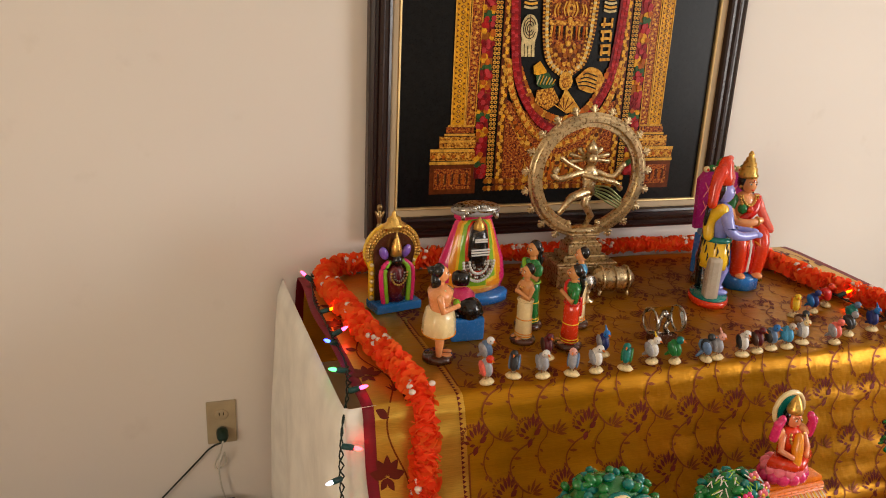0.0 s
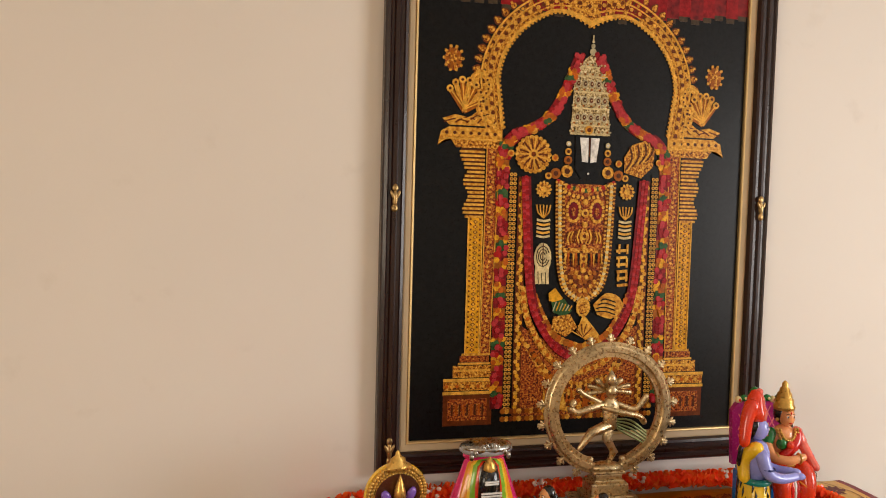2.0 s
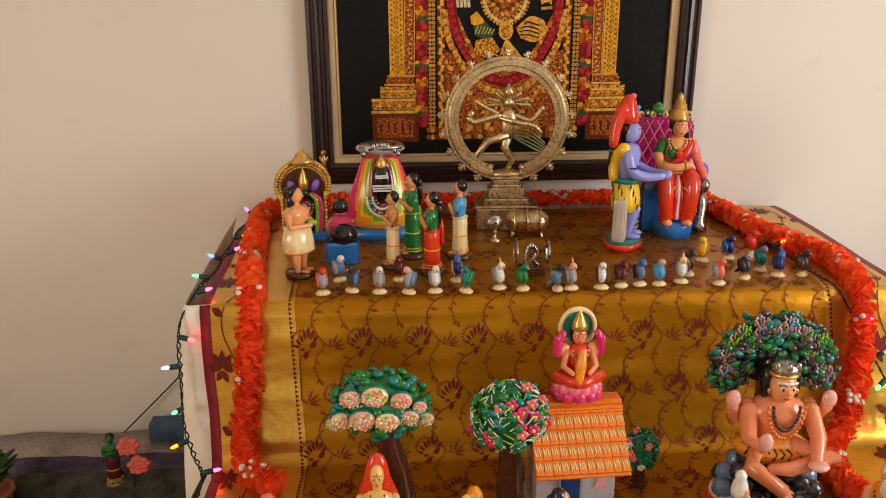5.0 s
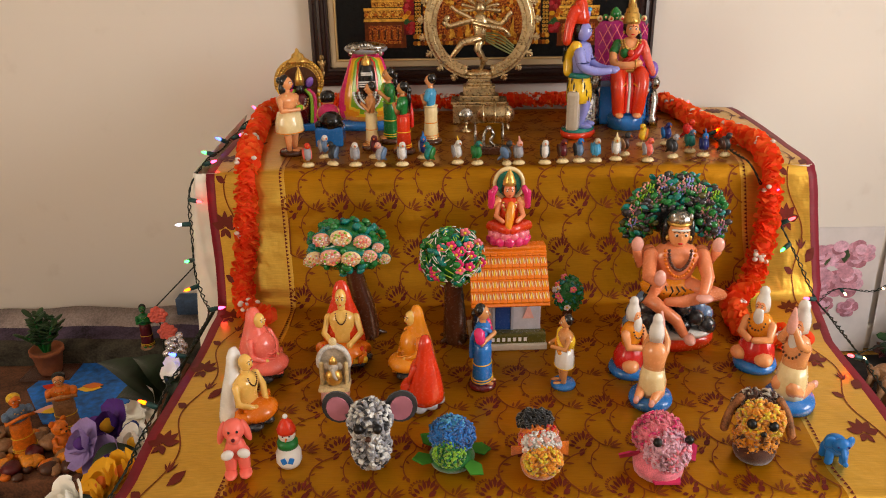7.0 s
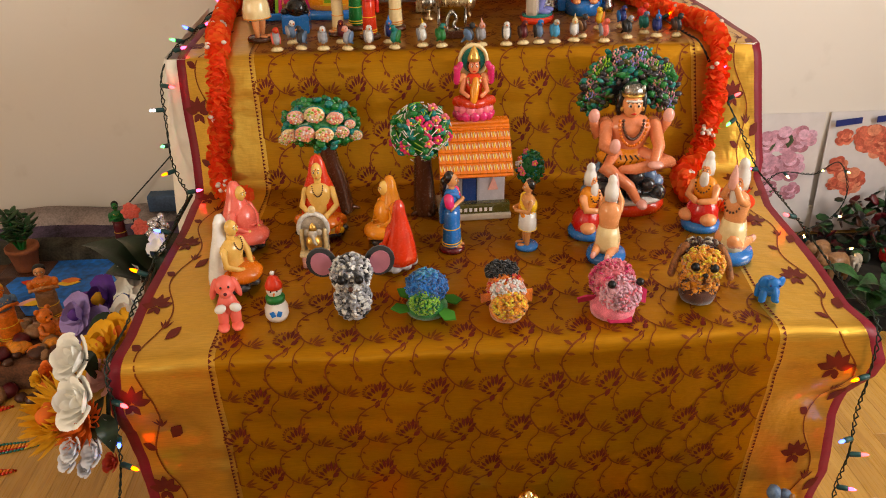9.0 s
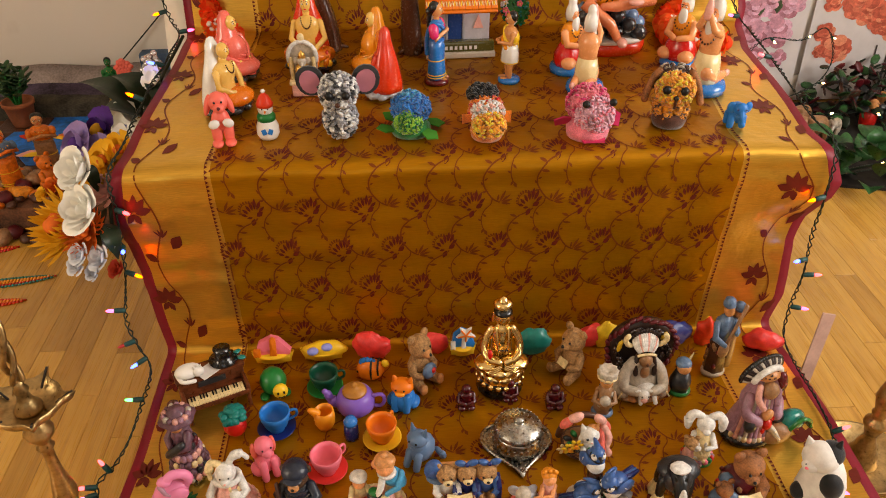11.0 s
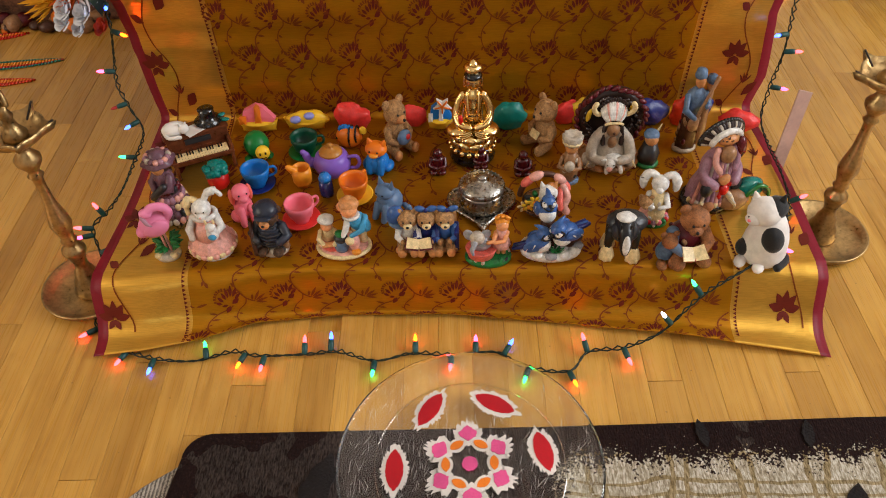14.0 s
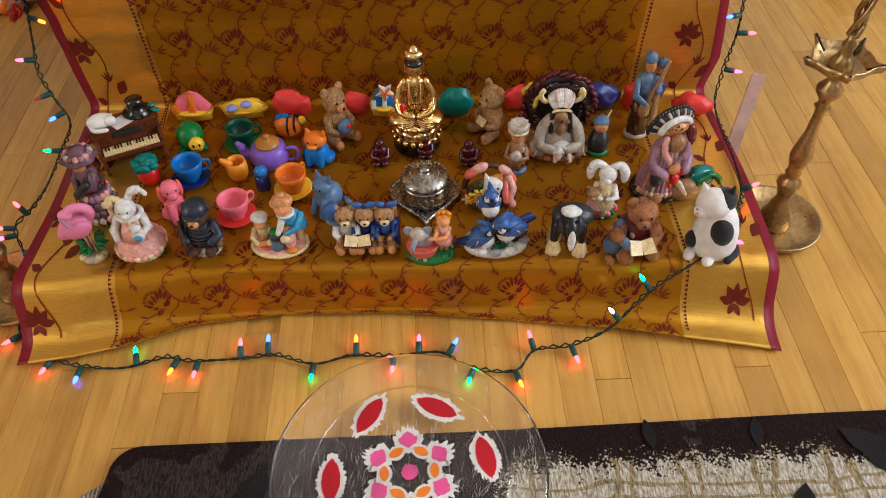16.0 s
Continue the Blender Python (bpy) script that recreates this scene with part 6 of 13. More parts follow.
b.tube(smooth_path([(0.165, -0.11, 0.61), (0.20, -0.17, 0.52), (0.225, -0.22, 0.46)], 4), list(np.linspace(0.040, 0.028, 9)), gp("salmon"), 10)
for x, y, z in ((-0.10, -0.205, 0.532), (0.06, -0.245, 0.537)):
    b.tube([(x, y + 0.034 * math.cos(t), z + 0.034 * math.sin(t)) for t in np.linspace(0, 6.28, 11)[:-1]], 0.008, GILT_PAINT, 5, closed=True)
b.ell((0.02, -0.19, 0.615), (0.030, 0.020, 0.030), gp("scarlet"))
for r, n in ((0.062, 13), (0.085, 15)):
    for i in range(n):
        t = math.pi * i / (n - 1)
        b.ell((0.02 + r * math.cos(t), -0.145 - 0.03 * math.sin(t), 0.715 - r * 1.15 * math.sin(t)), 0.0115, GILT_PAINT, seg=6, rings=5)
b.ell((0.03, -0.11, 0.800), (0.060, 0.066, 0.074), gp("peach"))
face(b, (0.03, -0.11, 0.800), (0.060, 0.066, 0.074), gp)
b.ell((0.02, -0.07, 0.815), (0.073, 0.068, 0.082), gp("black"))
b.tube(smooth_path([(0.08, -0.05, 0.80), (0.105, -0.04, 0.72), (0.095, -0.04, 0.66)], 4), 0.026, gp("black"), 8)
for k in (-1, 1):
    b.ell((0.025 + 0.066 * k, -0.10, 0.775), 0.014, GILT_PAINT, seg=7, rings=5)
b.lathe([(0.078, 0.845), (0.082, 0.87), (0.070, 0.885), (0.068, 0.92), (0.056, 0.93), (0.053, 0.96), (0.040, 0.97), (0.036, 0.995), (0.020, 1.005), (0.024, 1.025), (0.010, 1.045), (0, 1.05)], GILT_PAINT, (0.02, -0.085, 0), 18)
put(b, "goddess_statue", 1.230, 1.474, "seated goddess statue in red sari on jewelled throne", "statue", rz=-6, s=(0.88, 0.92, 0.97))

# ---- row of little clay birds at the edge of the top step ----


def bird(body, head, wing, beak="orange", turn=0.0, crest=False):
    b = Build()
    b.lathe([(0.011, 0), (0.013, 0.003), (0.009, 0.008), (0, 0.009)], rp("cream"), seg=10, squash=(1.15, 0.85))
    for k in (-1, 1):
        b.tube([(0.003 * k, 0, 0.008), (0.003 * k, 0, 0.018)], 0.0013, rp("tanbrown"), 5)
    b.ell((0, 0.002, 0.029), (0.0088, 0.011, 0.0165), rp(body), rot=(-24, 0, 0))
    for k in (-1, 1):
        b.ell((0.0078 * k, 0.005, 0.028), (0.0032, 0.009, 0.0145), rp(wing), rot=(-28, 0, 0), seg=8, rings=6)
    b.tube([(0, 0.009, 0.020), (0, 0.020, 0.010)], (0.005, 0.002), rp(wing), 6)
    b.ell((0, -0.005, 0.047), 0.0072, rp(head))
    b.tube([(0, -0.011, 0.047), (0, -0.017, 0.0455)], (0.0024, 0.0006), rp(beak), 5)
    for k in (-1, 1):
        b.ell((0.0055 * k, -0.0085, 0.0485), 0.0011, rp("black"), seg=5, rings=4)
    if crest:
        b.tube([(0, -0.003, 0.052), (0, 0.002, 0.062)], (0.003, 0.001), rp(head if not isinstance(crest, str) else crest), 5)
    return b


_birds = [(0.458, 1.088, "grey", "scarlet", "salmon", 10, 0), (0.485, 1.158, "slate", "white", "grey", 30, 0), (0.511, 1.098, "dark", "dark", "slate", -30, 0), (0.562, 1.087, "grey", "white", "grey", 15, 0),
          (0.600, 1.150, "maroon", "maroon", "brown", 0, 0), (0.616, 1.083, "grey", "rose", "slate", -35, 0), (0.665, 1.084, "white", "white", "grey", 5, 0), (0.710, 1.140, "navy", "blue", "grey", 10, 1),
          (0.722, 1.081, "teal", "teal", "green", -40, 0), (0.786, 1.094, "white", "white", "grey", 25, "yellow"), (0.829, 1.085, "green", "teal", "green", 20, 0), (0.893, 1.080, "dark", "dark", "slate", 80, 0),
          (0.919, 1.082, "grey", "rose", "grey", 20, 1), (0.976, 1.082, "white", "white", "dark", -10, 0), (1.016, 1.089, "maroon", "maroon", "brown", 15, 0), (1.053, 1.094, "slate", "blue", "dark", 25, 0),
          (1.090, 1.093, "sky", "stone", "sky", 0, 0), (1.136, 1.103, "white", "cream", "grey", -20, 1), (1.225, 1.225, "yellow", "yellow", "orange", -40, 0), (1.204, 1.089, "salmon", "salmon", "grey", 10, 0),
          (1.285, 1.236, "navy", "navy", "blue", 20, 0), (1.266, 1.116, "dark", "grey", "dark", 30, 0), (1.337, 1.125, "navy", "blue", "navy", -15, 1), (1.386, 1.125, "dark", "dark", "brown", 35, 0),
          (1.345, 1.262, "red", "scarlet", "red", 70, 0), (1.165, 1.142, "brown", "dark", "tanbrown", 60, 0), (1.318, 1.160, "teal", "slate", "teal", 12, 0)]
for x, y, bo, he, wi, rz, cr in _birds:
    put(bird(bo, he, wi, crest=cr), "bird_figurine", x, y, f"tiny {bo} clay bird with {wi} wings on cream stand", "bird figurine", rz=rz + random.uniform(-12, 12), group="row of clay birds")

# ---- middle step ----
def leafy_crown(b, c, r, n, cols, size, flowers, seed, fsize):
    """Moulded tree crown: a lumpy dome of many small leaf clumps with blossoms."""
    rn = random.Random(seed)
    b.ell(c, tuple(k * 0.86 for k in r), gp(cols[0]), rough=0.16, freq=30)
    for i in range(n):
        t, a = math.acos(rn.uniform(-0.75, 1)), rn.uniform(0, 6.283)
        d = Vector((r[0] * math.sin(t) * math.cos(a), r[1] * math.sin(t) * math.sin(a), r[2] * math.cos(t)))
        b.ell(Vector(c) + d * rn.uniform(0.84, 0.97), (size * rn.uniform(0.7, 1.2), size * rn.uniform(0.7, 1.1), size * rn.uniform(0.5, 0.9)), gp(rn.choice(cols)), rot=(rn.uniform(-60, 60), rn.uniform(-60, 60), 0), seg=7, rings=5)
    for i in range(flowers[0]):
        t, a = math.acos(rn.uniform(-0.55, 0.95)), rn.uniform(math.pi, 2 * math.pi)
        d = Vector((r[0] * math.sin(t) * math.cos(a), r[1] * math.sin(t) * math.sin(a), r[2] * math.cos(t)))
        q = Vector(c) + d * 0.97
        col = rn.choice(flowers[1])
        for k in range(5):
            g = k * 1.2566
            b.ell(q + Vector((fsize * 0.55 * math.cos(g), -0.001, fsize * 0.55 * math.sin(g))), (fsize * 0.42, fsize * 0.3, fsize * 0.42), gp(col), seg=6, rings=5)
        b.ell(q + Vector((0, -fsize * 0.25, 0)), fsize * 0.3, gp("yellow"), seg=6, rings=4)


def tree_ornament(x, y, h, crown_r, crown_z, lean, cols, flowers, seed, label, fsize):
    t = thing("tree_ornament", (x, y, restz(y)), label, "tree ornament", rz=0)
    b = Build()
    pts = smooth_path([(0, 0, 0.0), (lean * 0.2, 0, h * 0.25), (lean * 0.6, 0, h * 0.45), (lean, 0, crown_z)], 4)
    b.tube(pts, list(np.linspace(h * 0.10, h * 0.065, len(pts))), gp("brown"), 12)
    for a in range(5):
        q = a * 1.257
        b.tube([(0, 0, 0.025), (h * 0.06 * math.cos(q), h * 0.06 * math.sin(q), 0.008), (h * 0.14 * math.cos(q), h * 0.11 * math.sin(q), 0.0035)], (h * 0.05, h * 0.03, h * 0.012), gp("brown"), 8)
    for k in (-1, 1):
        b.tube([(lean * 0.7, 0, h * 0.5), (lean + k * crown_r[0] * 0.55, 0, crown_z)], (h * 0.04, h * 0.02), gp("brown"), 8)
    b.obj("trunk", t, "dark brown moulded trunk")
    b = Build()
    leafy_crown(b, (lean, 0, crown_z), crown_r, 150, cols, h * 0.038, flowers, seed, fsize)
    b.obj("crown", t, "green moulded crown with blossoms")
    return t


tree_ornament(0.596, 0.850, 0.25, (0.082, 0.055, 0.060), 0.192, -0.030, ("green", "green", "teal"), (0, ["cream"]), 3, "moulded tree with domed green crown and big pale blossoms", 0.012)
b = Build()                                       # big round blossoms set in the dome
rn = random.Random(8)
for i, (ax, az, s) in enumerate(((-0.060, 0.185, 0.020), (-0.028, 0.192, 0.023), (0.010, 0.190, 0.021), (0.044, 0.192, 0.017), (0.070, 0.178, 0.015), (-0.045, 0.222, 0.020), (-0.008, 0.228, 0.023), (0.032, 0.220, 0.019), (-0.074, 0.170, 0.015), (0.060, 0.205, 0.013))):
    dy = -0.055 * math.sqrt(max(0.05, 1 - (ax / 0.085) ** 2 - ((az - 0.192) / 0.062) ** 2))
    b.ell((ax, dy + 0.004, az), (s, 0.010, s * 0.8), gp("teal"), seg=10, rings=6)
    b.ell((ax, dy - 0.001, az), (s * 0.92, 0.008, s * 0.72), gp("rose" if i % 2 else "cream"), seg=12, rings=7)
    for k in range(26):
        g, q = k * 2.4, math.sqrt((k + 0.5) / 26) * 0.82
        b.ell((ax + s * q * math.cos(g), dy - 0.0088 * math.sqrt(1 - 0.9 * q * q), az + s * 0.76 * q * math.sin(g)), (s * rn.uniform(0.09, 0.17), 0.0022, s * rn.uniform(0.07, 0.13)), gp(rn.choice(("cream", "white", "rose", "salmon", "peach", "lime", "cream", "white"))), rot=(0, rn.uniform(-60, 60), 0), seg=5, rings=4)
_t = [o for o in scene.objects if o.name.startswith("tree_ornament")][0]
_ob = b.obj("blossoms", _t, "large pale painted blossoms")
_ob.location = (-0.030, 0, 0)
_ob["kind"] = "stuff"
tree_ornament(0.772, 0.820, 0.245, (0.062, 0.045, 0.062), 0.180, -0.004, ("green", "teal", "green"), (16, ["hotpink", "pink"]), 5, "moulded tree with green crown and pink blossoms", 0.011)
b = Build()
for i in range(170):
    t, a = math.acos(rn.uniform(-0.8, 1)), rn.uniform(math.pi * 0.95, math.pi * 2.05)
    q = []
    for k in range(3):
        tt, aa = t + 0.10 * k * math.sin(i * 1.9), a + 0.13 * k * math.cos(i * 1.3)
        q.append((0.0625 * math.sin(tt) * math.cos(aa), 0.0455 * math.sin(tt) * math.sin(aa), 0.0625 * math.cos(tt)))
    b.tube(q, 0.0011, gp("white" if i % 3 else "lime"), 4)
_t = [o for o in scene.objects if o.name.startswith("tree_ornament")][-1]
_ob = b.obj("painted_netting", _t, "pale painted twigs on the crown")
_ob.location = (-0.004, 0, 0.180)
_ob["kind"] = "stuff"
tree_ornament(1.006, 0.880, 0.115, (0.032, 0.022, 0.044), 0.068, 0.0, ("green", "teal"), (8, ["pink", "white", "salmon"]), 6, "small moulded bush with pink and white blossoms", 0.008)

# clay house with a tiled roof
ho = thing("clay_house", (0.874, 0.832, restz(0.80)), "small clay house with orange tiled roof and blue door", "model house", rz=2)
ho.scale.z = 1.09
b = Build()
b.box((0, 0.010, 0.046), (0.130, 0.085, 0.092), gp("plaster"), bevel=0.003)
b.box((0, -0.004, 0.006), (0.150, 0.115, 0.012), gp("stone"), bevel=0.003)
b.obj("wall", ho, "white painted clay walls")
b = Build()
b.box((0, -0.044, 0.018), (0.146, 0.022, 0.026), gp("olive"), bevel=0.004)
b.obj("veranda_ledge", ho, "olive green painted ledge")
for i in range(9):
    b = Build()
    b.box((-0.052 + i * 0.0105, -0.0556, 0.020), (0.006, 0.001, 0.007), gp("white"))
    b.obj("painted_mark", ho)
b = Build()
b.box((-0.010, -0.034, 0.059), (0.030, 0.004, 0.056), gp("door"), bevel=0.002)
b.obj("door", ho, "dark blue door")
for sx in (-0.028, 0.008):
    b = Build()
    b.box((sx, -0.035, 0.060), (0.005, 0.005, 0.060), gp("grey"), bevel=0.001)
    b.obj("door_jamb", ho)
b = Build()
b.slab([(-0.011, 0), (0.011, 0), (0, 0.028)], (0.040, -0.034, 0.052), 0.003, gp("rose"), rot=(90, 0, 0))
b.obj("painted_niche", ho, "pale pink triangular niche")
for side in (-1, 1):
    b = Build()
    a = math.atan2(0.090, 0.078)
    L = 0.112 if side < 0 else 0.085
    b.box((0, -0.024 + side * L / 2 * math.cos(a) * 0 + (0.038 if side > 0 else -0.012), 0.135 if side < 0 else 0.142), (0.150, L, 0.006), gp("orange"), rot=(math.degrees(a) if side < 0 else -math.degrees(a), 0, 0), bevel=0.002)
    rf = b.obj("roof", ho, "orange clay roof slope")
    if side < 0:
        til = Build()
        til.box((0, 0, 0), (0.0132, 0.0225, 0.0040), gp("orange"), rot=(-9, 0, 0), bevel=0.0012)
        for dx, dl, cl, tw in ((-0.0042, 0.0078, "cream", 4), (-0.0008, 0.0088, "yellow", -3), (0.0026, 0.0080, "cream", 6), (0.0052, 0.0060, "peach", 0)):
            til.ell((dx, 0.002, 0.0015), (0.0014, dl, 0.0016), gp(cl), rot=(-9, 0, tw), seg=6, rings=5)
        tm = til.mesh("tile")
        for r in range(5):
            for c in range(11):
                o = new("tile", tm)
                o.parent = rf
                w = -L / 2 + 0.012 + r * 0.022
                o.matrix_basis = Matrix.Translation((-0.068 + c * 0.0136, -0.036 + w * math.cos(a), 0.138 + w * math.sin(a) + 0.002)) @ Matrix.Rotation(a - 0.10, 4, 'X')
b = Build()
b.box((0, 0.004, 0.178), (0.150, 0.030, 0.010), gp("orange"), bevel=0.004)
b.obj("ridge", ho, "flat orange ridge")

b = Build()                                        # lotus goddess on the ridge
at_scale(b, 0.135)
for r, z, n, rr in ((0.24, 0.07, 12, 0.10), (0.22, 0.15, 12, 0.10)):
    for i in range(n):
        t = 2 * math.pi * (i + (0.5 if z > 0.1 else 0)) / n
        b.ell((r * math.cos(t), r * math.sin(t) * 0.75, z), (0.085, 0.07, 0.075), gp("hotpink" if z < 0.1 else "pink"), seg=8, rings=6)
b.lathe([(0.22, 0), (0.24, 0.06), (0.20, 0.20)], gp("hotpink"), seg=16, squash=(1, 0.75))
for k in (-1, 1):
    b.tube([(0.06 * k, 0, 0.26), (0.25 * k, -0.06, 0.26), (0.03 * k, -0.20, 0.24)], (0.09, 0.08, 0.06), gp("scarlet"), 10)
    b.tube([(0.15 * k, 0, 0.58), (0.25 * k, -0.02, 0.52)], (0.06, 0.05), gp("peach"), 8)
    b.tube([(0.25 * k, -0.02, 0.52), (0.25 * k, -0.05, 0.68), (0.20 * k, -0.05, 0.76)], (0.055, 0.052, 0.045), gp("hotpink"), 8)
    b.ell((0.26 * k, -0.05, 0.70), 0.045, gp("hotpink"), rough=0.2)
    b.tube([(0.14 * k, -0.04, 0.54), (0.19 * k, -0.10, 0.40), (0.10 * k, -0.20, 0.36)], (0.05, 0.04, 0.03), gp("skin"), 8)
b.lathe([(0.14, 0.26), (0.13, 0.40), (0.155, 0.54), (0.08, 0.62)], gp("scarlet"), seg=16, squash=(1, 0.7))
b.tube([(0.02, -0.12, 0.56), (0, -0.15, 0.42), (-0.02, -0.20, 0.28)], (0.05, 0.07, 0.05), gp("saffron"), 8)
for i in range(9):
    t = math.pi * i / 8
    b.ell((0.09 * math.cos(t), -0.105, 0.58 - 0.13 * math.sin(t)), 0.02, GILT_PAINT, seg=6, rings=5)
b.ell((0, -0.01, 0.72), (0.085, 0.09, 0.105), gp("skin"))
face(b, (0, -0.01, 0.72), (0.085, 0.09, 0.105), gp)
b.ell((0, 0.03, 0.73), (0.11, 0.09, 0.12), gp("black"))
b.lathe([(0.095, 0.79), (0.09, 0.84), (0.05, 0.93), (0, 1.0)], GILT_PAINT, seg=12)
b.tube([(0.20 * math.cos(t), 0.09, 0.78 + 0.20 * math.sin(t)) for t in np.linspace(0, 6.28, 22)[:-1]], 0.03, gp("cream"), 8, closed=True)
b.slab([(0.19 * math.cos(t), 0.19 * math.sin(t)) for t in np.linspace(0, 6.28, 20)[:-1]], (0, 0.10, 0.78), 0.02, gp("teal"), rot=(90, 0, 0))
put(b, "lotus_goddess_statue", 0.877, 0.838, "seated goddess statue on pink lotus with pale halo", "statue", z=restz(0.80) + 0.1997, s=(1.0, 1.0, 1.10))

b = seated(0.172, "ochre", "orange", None, None, rock="dark")
b.x = Matrix.Scale(0.172, 4)
b.ell((0, -0.12, 0.19), (0.30, 0.20, 0.09), gp("orange"))
ruffle(b, [(0.30, 0.11), (0.27, 0.22)], ("orange", "scarlet", "orange"), 30, 0.05, 5, (0, -0.10), 0.8, gp)
b.lathe([(0.31, 0.12), (0.27, 0.35), (0.22, 0.56), (0.14, 0.74), (0.112, 0.86), (0.07, 0.95), (0.0, 0.98)], gp("scarlet"), (0, 0.07, 0), 22, squash=(1, 0.6), wave=0.02, lobes=6)
b.tube([(-0.30, -0.16, 0.09), (0, -0.27, 0.10), (0.30, -0.16, 0.09)], 0.045, gp("yellow"), 8)
put(b, "saint_statue", 0.560, 0.738, "seated saint statue in saffron hood and yellow shawl", "statue", s=(0.80, 0.86, 0.97))
put(seated(0.148, "ochre", "salmon", "salmon", "salmon", rock="dark"), "saint_statue", 0.412, 0.694, "seated disciple statue wrapped in salmon robe", "statue", rz=62, s=(0.93, 0.93, 0.95))
put(seated(0.152, "ochre", "orange", None, "white", rock="dark"), "saint_statue", 0.420, 0.550, "seated disciple statue with white veil and orange cloth", "statue", rz=68, s=(0.92, 0.92, 0.93))
put(seated(0.154, "ochre", "orange", "saffron", "saffron", rock="dark"), "saint_statue", 0.694, 0.692, "seated disciple statue in bright orange hood", "statue", rz=-62, s=(0.80, 0.84, 0.92))
put(seated(0.132, "orange", "scarlet", "scarlet", "scarlet", rock="grey"), "saint_statue", 0.712, 0.594, "disciple statue in red robe on grey base", "statue", rz=-130, s=(0.84, 0.84, 1.06))

b = Build()                                        # small pale shrine with a seated idol
at_scale(b, 0.118)
b.box((0, 0, 0.10), (0.40, 0.30, 0.20), rp("rose"), bevel=0.03)
b.box((0, 0, 0.23), (0.46, 0.32, 0.06), rp("cream"), bevel=0.02)
b.slab([(-0.22, 0)] + arc(0, 0.36, 0.24, 0.26, 190, -10, 14) + [(0.22, 0)], (0, 0.08, 0.26), 0.07, rp("stone"), rot=(90, 0, 0))
b.tube([(0.23 * math.cos(t), 0.03, 0.62 + 0.25 * math.sin(t)) for t in np.linspace(-0.3, 3.44, 18)], 0.035, rp("white"), 8)
b.ell((0, 0.05, 0.93), (0.06, 0.05, 0.07), rp("cream"))
b.ell((0, -0.05, 0.40), (0.13, 0.10, 0.14), GILT_PAINT, rough=0.15)
b.ell((0, -0.07, 0.58), (0.075, 0.07, 0.08), rp("stone"))
b.tube([(0, -0.13, 0.57), (0.02, -0.16, 0.47), (0.05, -0.15, 0.42)], (0.03, 0.026, 0.02), rp("stone"), 8)
for k in (-1, 1):
    b.ell((0.09 * k, -0.06, 0.59), (0.05, 0.02, 0.06), rp("stone"))
    b.tube([(0.18 * k, 0.0, 0.26), (0.18 * k, 0.0, 0.60)], 0.035, rp("cream"), 8)
b.lathe([(0.07, 0.63), (0.05, 0.70), (0, 0.76)], GILT_PAINT, (0, -0.05, 0), 10)
put(b, "ganesha_shrine_statue", 0.557, 0.617, "small pale stone shrine statue with white arch", "statue")

b = standing(0.168, "tan", "blue", "blue", "black", sash="blue", base="maroon", bun=True, arms="pray", slim=1.05)
b.x = Matrix.Scale(0.168, 4)
for k in (-1, 1):
    b.tube([(0.122 * k, 0.0, 0.70), (0.140 * k, -0.020, 0.615)], (0.058, 0.054), gp("hotpink"), 10)
put(b, "woman_statue", 0.817, 0.652, "painted woman statue in blue sari with pink blouse", "statue", rz=70)
b = standing(0.147, "tan", "white", None, "black", sash="yellow", base="blue", arms="offer", slim=1.15, knee=True)
b.x = Matrix.Scale(0.147, 4)
b.ell((0, 0.03, 0.62), (0.125, 0.09, 0.12), gp("yellow"), rough=0.08)
b.tube(smooth_path([(-0.12, 0.02, 0.70), (-0.05, -0.09, 0.60), (0.08, -0.08, 0.50)], 4), 0.030, gp("saffron"), 8)
put(b, "boy_statue", 0.963, 0.648, "painted boy statue in white dhoti and yellow shawl", "statue", rz=-85)

# large seated teacher beneath a tree
b = Build()
at_scale(b, 0.345)
b.lathe([(0.27, 0), (0.28, 0.04), (0.27, 0.075)], gp("scarlet"), seg=28, squash=(1.0, 0.62))
b.lathe([(0.27, 0.075), (0.265, 0.095), (0.0, 0.10)], gp("white"), seg=28, squash=(1.0, 0.62))
for i in range(30):
    t, q = i * 2.39996, math.sqrt((i + 0.5) / 30)
    b.ell((0.25 * q * math.cos(t), 0.14 * q * math.sin(t), 0.10 + 0.24 * (1 - q ** 1.6)), (0.062, 0.050, 0.055), gp(("dark", "slate", "dark", "black")[i % 4]), rough=0.25, freq=10, seg=8, rings=6)
b.lathe([(0.10, 0.29), (0.15, 0.32), (0.165, 0.37), (0.09, 0.43)], gp("saffron"), (0, -0.02, 0), 22, squash=(1.1, 0.78), wave=0.04, lobes=6)
b.tube([(0.08, -0.08, 0.38), (0.24, -0.14, 0.36), (0.02, -0.20, 0.335), (-0.06, -0.19, 0.33)], (0.055, 0.046, 0.034, 0.024), gp("skin"), 12)
b.tube([(-0.08, -0.08, 0.38), (-0.16, -0.18, 0.34), (0.0, -0.20, 0.22), (0.055, -0.20, 0.13)], (0.055, 0.048, 0.036, 0.027), gp("skin"), 12)
b.ell((0.08, -0.225, 0.115), (0.035, 0.06, 0.03), gp("rose"))
for i in range(11):
    t = radians(-150 + i * 12)
    b.tube([(0.176 * math.cos(t), -0.02 + 0.128 * math.sin(t), 0.345 + 0.012 * (i % 2)), (0.172 * math.cos(t + 0.09), -0.02 + 0.124 * math.sin(t + 0.09), 0.375), (0.15 * math.cos(t), -0.02 + 0.11 * math.sin(t), 0.395)], 0.005, gp("black"), 5)
